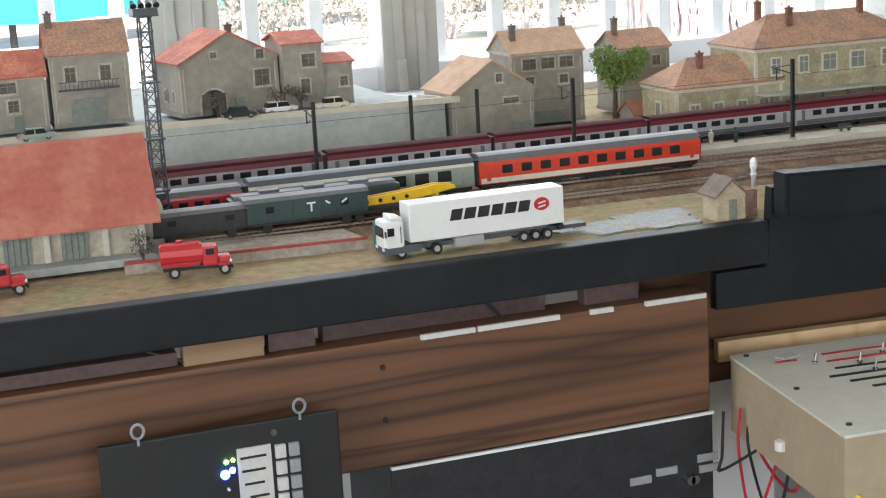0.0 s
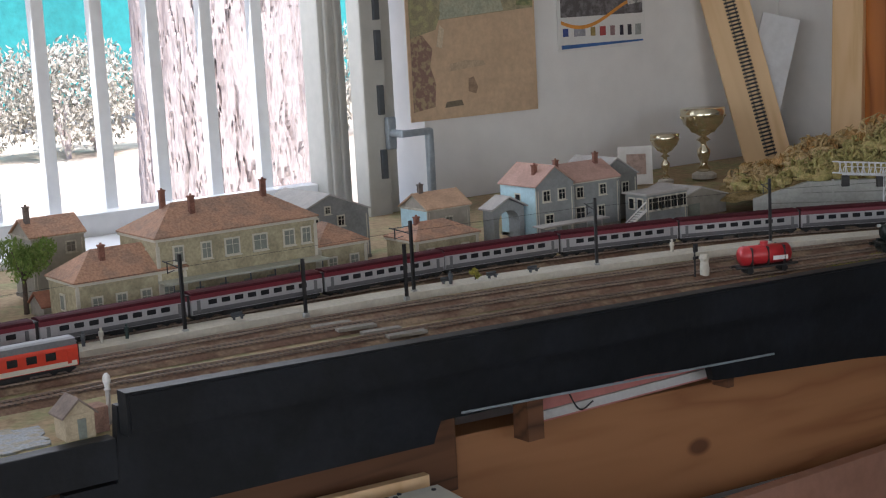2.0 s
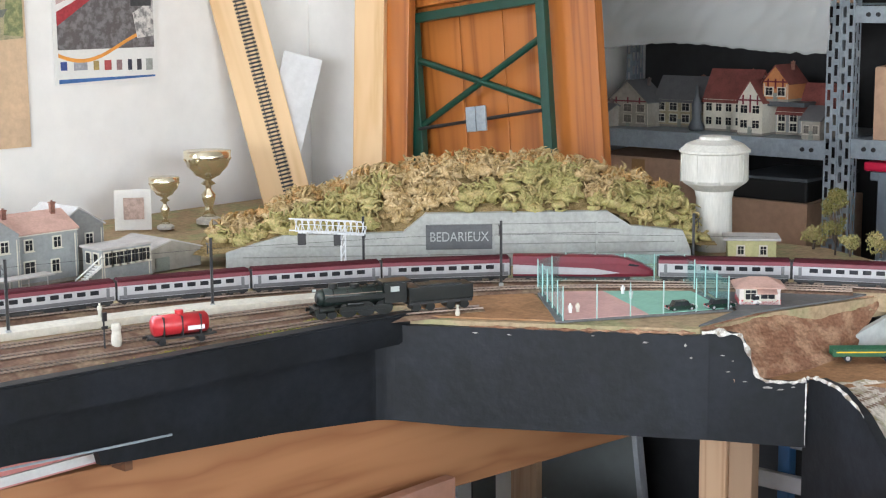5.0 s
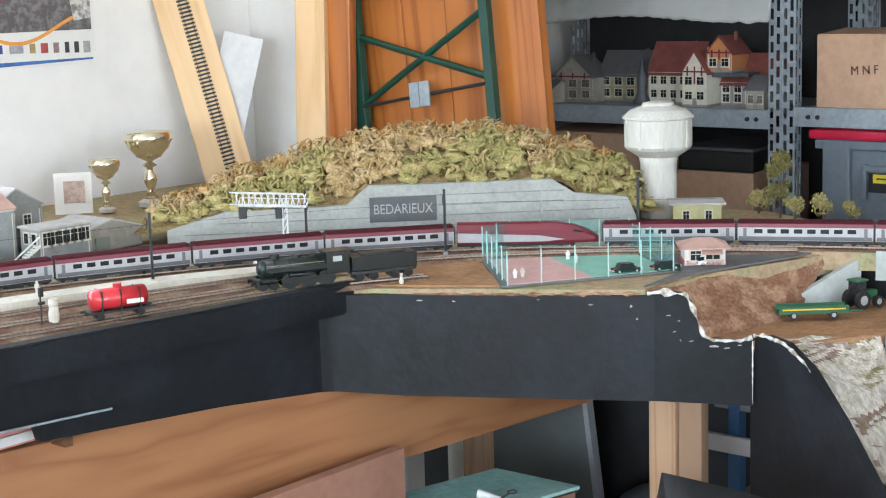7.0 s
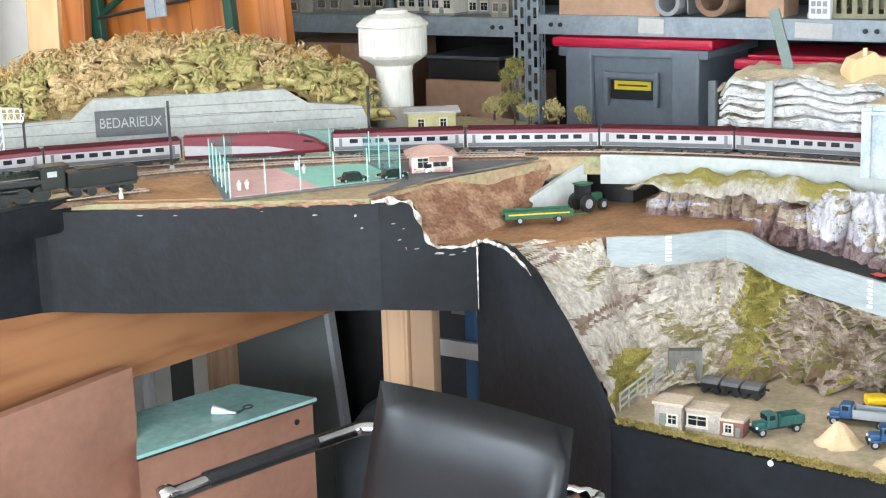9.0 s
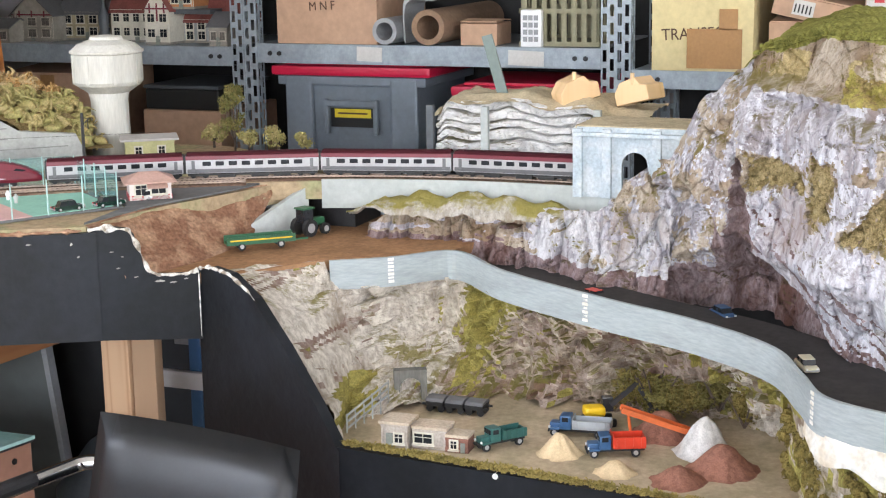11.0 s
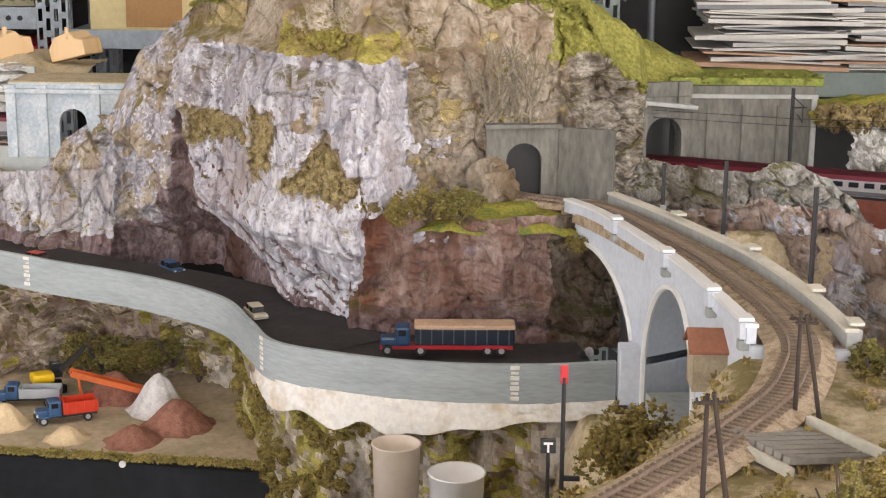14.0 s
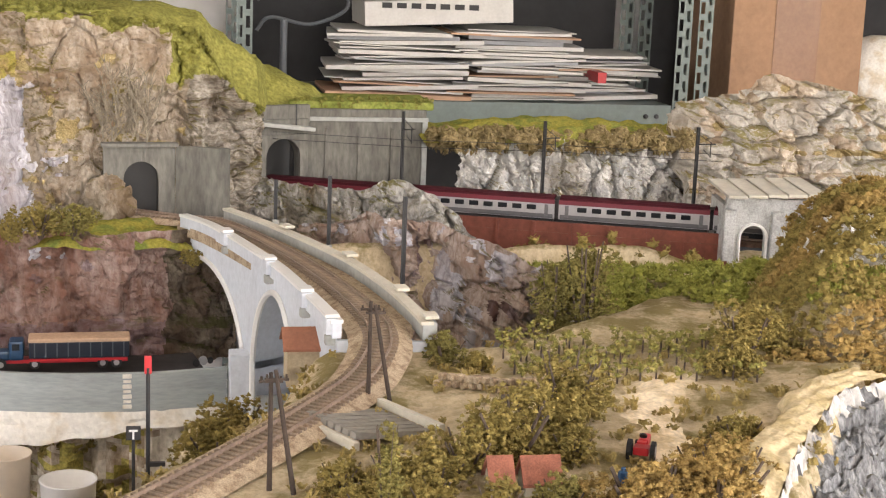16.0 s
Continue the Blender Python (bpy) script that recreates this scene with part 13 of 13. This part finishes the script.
cup("white plastic cup standing on the chest", 1.995, 0.017, 0.915, 0.0275, mat("white_cup_plastic", (0.86, 0.85, 0.83), 0.4, vary=0.04, size=12))

# ---- lineside things on the hill ----
def on_hill(x, y):
    return hill_ground(x, y)


sg = thing("signal_post", "thin signal post with a red plate", "model signal", (1.548, -0.060, on_hill(1.548, -0.060) - 0.004))
zz = 1.158 - sg.matrix_world.translation.z
part("post", cyl(B(), (0, 0, 0), (0, 0, zz), 0.0018, 0.0014, 8), DARK, sg)
part("plate", box(B(), (0, 0, zz + 0.002), (0.002, 0.005, 0.013), bevel=0.0006), BRED, sg, "red signal plate")
part("bracket", box(B(), (0, -0.006, zz * 0.62), (0.003, 0.012, 0.003)), DARK, sg)
part("relay_box", box(B(), (0, 0.008, 0.012), (0.012, 0.014, 0.026), bevel=0.001), RETAIN, sg, "pale relay box")
sg = thing("signal_post", "low lineside post with a black and white board", "model signal", (1.535, -0.05, on_hill(1.535, -0.05) - 0.004))
zz = 1.115 - sg.matrix_world.translation.z
part("post", cyl(B(), (0, 0, 0), (0, 0, zz), 0.0014, 0.0012, 8), DARK, sg)
part("board", box(B(), (0, 0, zz), (0.002, 0.010, 0.010), bevel=0.0005), INK, sg)
bm = B()
box(bm, (-0.0013, 0, zz + 0.002), (0.001, 0.006, 0.0014))
box(bm, (-0.0013, 0, zz - 0.001), (0.001, 0.0014, 0.006))
part("mark", bm, CARWHITE, sg)


WOODEN = mat("creosoted_wood", (0.045, 0.03, 0.022), 0.85, vary=0.2, size=60)


def pole(x, y, h, lean=0.0, n=2):
    p = thing("telegraph_pole", "dark wooden pole with a short crossarm", "model pole", (x, y, on_hill(x, y) - 0.003), 0, "telegraph poles")
    part("post", cyl(B(), (0, 0, 0), (0, lean, h), 0.0018, 0.0013, 8), WOODEN, p)
    part("crossarm", box(B(), (0, lean * 0.95, h * 0.93), (0.002, 0.015, 0.0016)), WOODEN, p)
    for q in (-1, 1):
        part("insulator", cyl(B(), (0, lean * 0.95 + q * 0.006, h * 0.93), (0, lean * 0.95 + q * 0.006, h * 0.97), 0.0009, 0.0007, 8), WOODEN, p)


pole(1.425, -0.135, 0.080)
pole(1.415, -0.150, 0.084, 0.013)
pole(1.60, -0.223, 0.082)
pole(1.592, -0.240, 0.084, 0.015)
house("lineside_hut", "lineside hut with a rusty sloping roof", (1.83, -0.207, 1.062), 0.050, 0.035, 0.036, 0.012, 'x', bpy.data.materials["hut_wall"], bpy.data.materials["brown_roof"], [], [(0.008, 0.01, 0.02)], (), -90, 0.004)
gr = thing("cattle_grid", "grey plank ramp in a pale frame beside the track", "plank ramp", (1.54, -0.215, 1.112), -62)
gr.scale = (1.5, 1.5, 1.5)
for q in range(7):
    part("plank", box(B(), (0, -0.018 + q * 0.006, 0.003), (0.045, 0.0045, 0.003), ry=8), WALL_GREY_BOARD, gr)
for sx in (-1, 1):
    part("frame_bar", box(B(), (sx * 0.025, 0, 0.003), (0.003, 0.05, 0.004)), TRIM, gr)
for x, y, w in ((1.392, -0.274, 0.013), (1.392, -0.300, 0.022)):
    house("garden_hut", "tiny hut with a terracotta tiled roof", (x - 0.007, y, on_hill(x, y) - 0.007), w, 0.020, 0.016, 0.012, 'x', TRIM, mat("terracotta_tiles", (0.30, 0.105, 0.065), 0.85, vary=0.25, size=150, bump=0.5, bump_size=700), [], [], (), -90, 0.002)
t = thing("model_tractor", "red vintage model tractor on the track by the vineyard", "model tractor", (1.440, -0.386, on_hill(1.440, -0.386)), -26)
t.scale = (0.75, 0.75, 0.75)
part("bonnet", box(B(), (0.012, 0, 0.012), (0.022, 0.009, 0.009), bevel=0.002), BRED, t)
part("axle_case", box(B(), (-0.006, 0, 0.0095), (0.014, 0.014, 0.007), bevel=0.001), BRED, t)
part("seat", box(B(), (-0.009, 0, 0.0175), (0.006, 0.008, 0.0015)), BRED, t)
part("steering_wheel", cyl(B(), (0.0, 0, 0.020), (0.0012, 0, 0.0212), 0.0036, n=12), INK, t)
wheels(t, (-0.008,), 0.0095, 0.0125, 0.004)
wheels(t, (0.02,), 0.005, 0.009, 0.003)
figurine(1.385, -0.355, on_hill(1.385, -0.355), BLUE, 0.013)

# moss on the rock below the plaster skirt
rnd = random.Random(410)
foot_moss = [v.co.copy() for v in bpy.data.objects["quarry_cliff"].data.vertices if v.co.y < 0.30 and v.co.x < 2.3 and 0.75 < v.co.z < 0.925 and rnd.random() < 0.22 and noise.noise(v.co * 22) > -0.05]
moss_lumps("rock_moss", "olive moss tufts on the rock below the road", foot_moss, OLIVE, 411, 0.003, 0.009)

# boulder beside the tunnel mouth
bm = B()
ret = bmesh.ops.create_icosphere(bm, subdivisions=5, radius=1.0)
for v in ret["verts"]:
    d, pts = noise.voronoi(v.co * 1.7)
    v.co *= 0.8 + 0.25 * noise.noise(v.co * 1.4) + 0.22 * noise.cell(pts[0] * 9.1) + 0.08 * noise.noise(v.co * 6)
    v.co = Vector((2.40 + v.co.x * 0.022, -0.018 + v.co.y * 0.031, 1.128 + v.co.z * 0.036))
solo("boulder", bm, SHOULDER, "tan grey boulder beside the tunnel mouth", "model rock")

# sandy path down from the vineyard
rows = []
for i in range(41):
    u = i / 40
    cx, cy = 1.64 - 0.27 * u, -0.470 + 0.088 * u + 0.012 * math.sin(u * 5)
    w = 0.030 - 0.012 * u
    row = []
    for k in range(15):
        e = k / 7 - 1
        x, y = cx + 0.35 * e * w, cy + e * w * (1 + 0.3 * noise.noise(Vector((cx * 30, e, 2))))
        row.append((x, y, hill_ground(x, y) + 0.003 * (1 - e * e) - 0.001 + 0.0015 * fractal(x, y, 3, 60, 3)))
    rows.append(row)
bm = B()
sheet(bm, rows)
bmesh.ops.recalc_face_normals(bm, faces=bm.faces)
solo("sandy_path", bm, mat("pale_path_sand", (0.80, 0.68, 0.50), 0.95, vary=0.25, size=40, second=(0.58, 0.46, 0.29), bump=0.7, bump_size=500, spec=0.1), "pale sandy path beside the vineyard", "model path", kind="structure", smooth=True)

# open wooden stand in the aisle
OLDGREY = wood("weathered_grey_wood", (0.27, 0.25, 0.20), (0.16, 0.145, 0.12), 'X', 6)
ws = thing("wooden_stand", "weathered grey wooden stand with an open top", "stand", (1.90, 0.05, 0.0))


def beam_part(name, a, b, w, h):
    a, b = Vector(a) - Vector((1.90, 0.05, 0)), Vector(b) - Vector((1.90, 0.05, 0))
    d = b - a
    part(name, box(B(), (a + b) / 2, (d.length, w, h), rz=math.degrees(math.atan2(d.y, d.x)), bevel=0.002), OLDGREY, ws)


beam_part("back_beam", (1.934, 0.098, 0.882), (1.900, -0.022, 0.882), 0.010, 0.034)
beam_part("side_beam", (1.928, 0.104, 0.886), (1.72, 0.262, 0.886), 0.012, 0.030)
beam_part("side_beam", (1.905, -0.026, 0.886), (1.74, -0.003, 0.886), 0.018, 0.030)
beam_part("brace", (1.925, 0.092, 0.880), (1.80, 0.020, 0.880), 0.008, 0.012)
for x, y in ((1.925, 0.092), (1.90, -0.015), (1.725, 0.25), (1.75, 0.002)):
    part("leg", box(B(), (x - 1.90, y - 0.05, 0.435), (0.02, 0.02, 0.868), bevel=0.002), OLDGREY, ws)
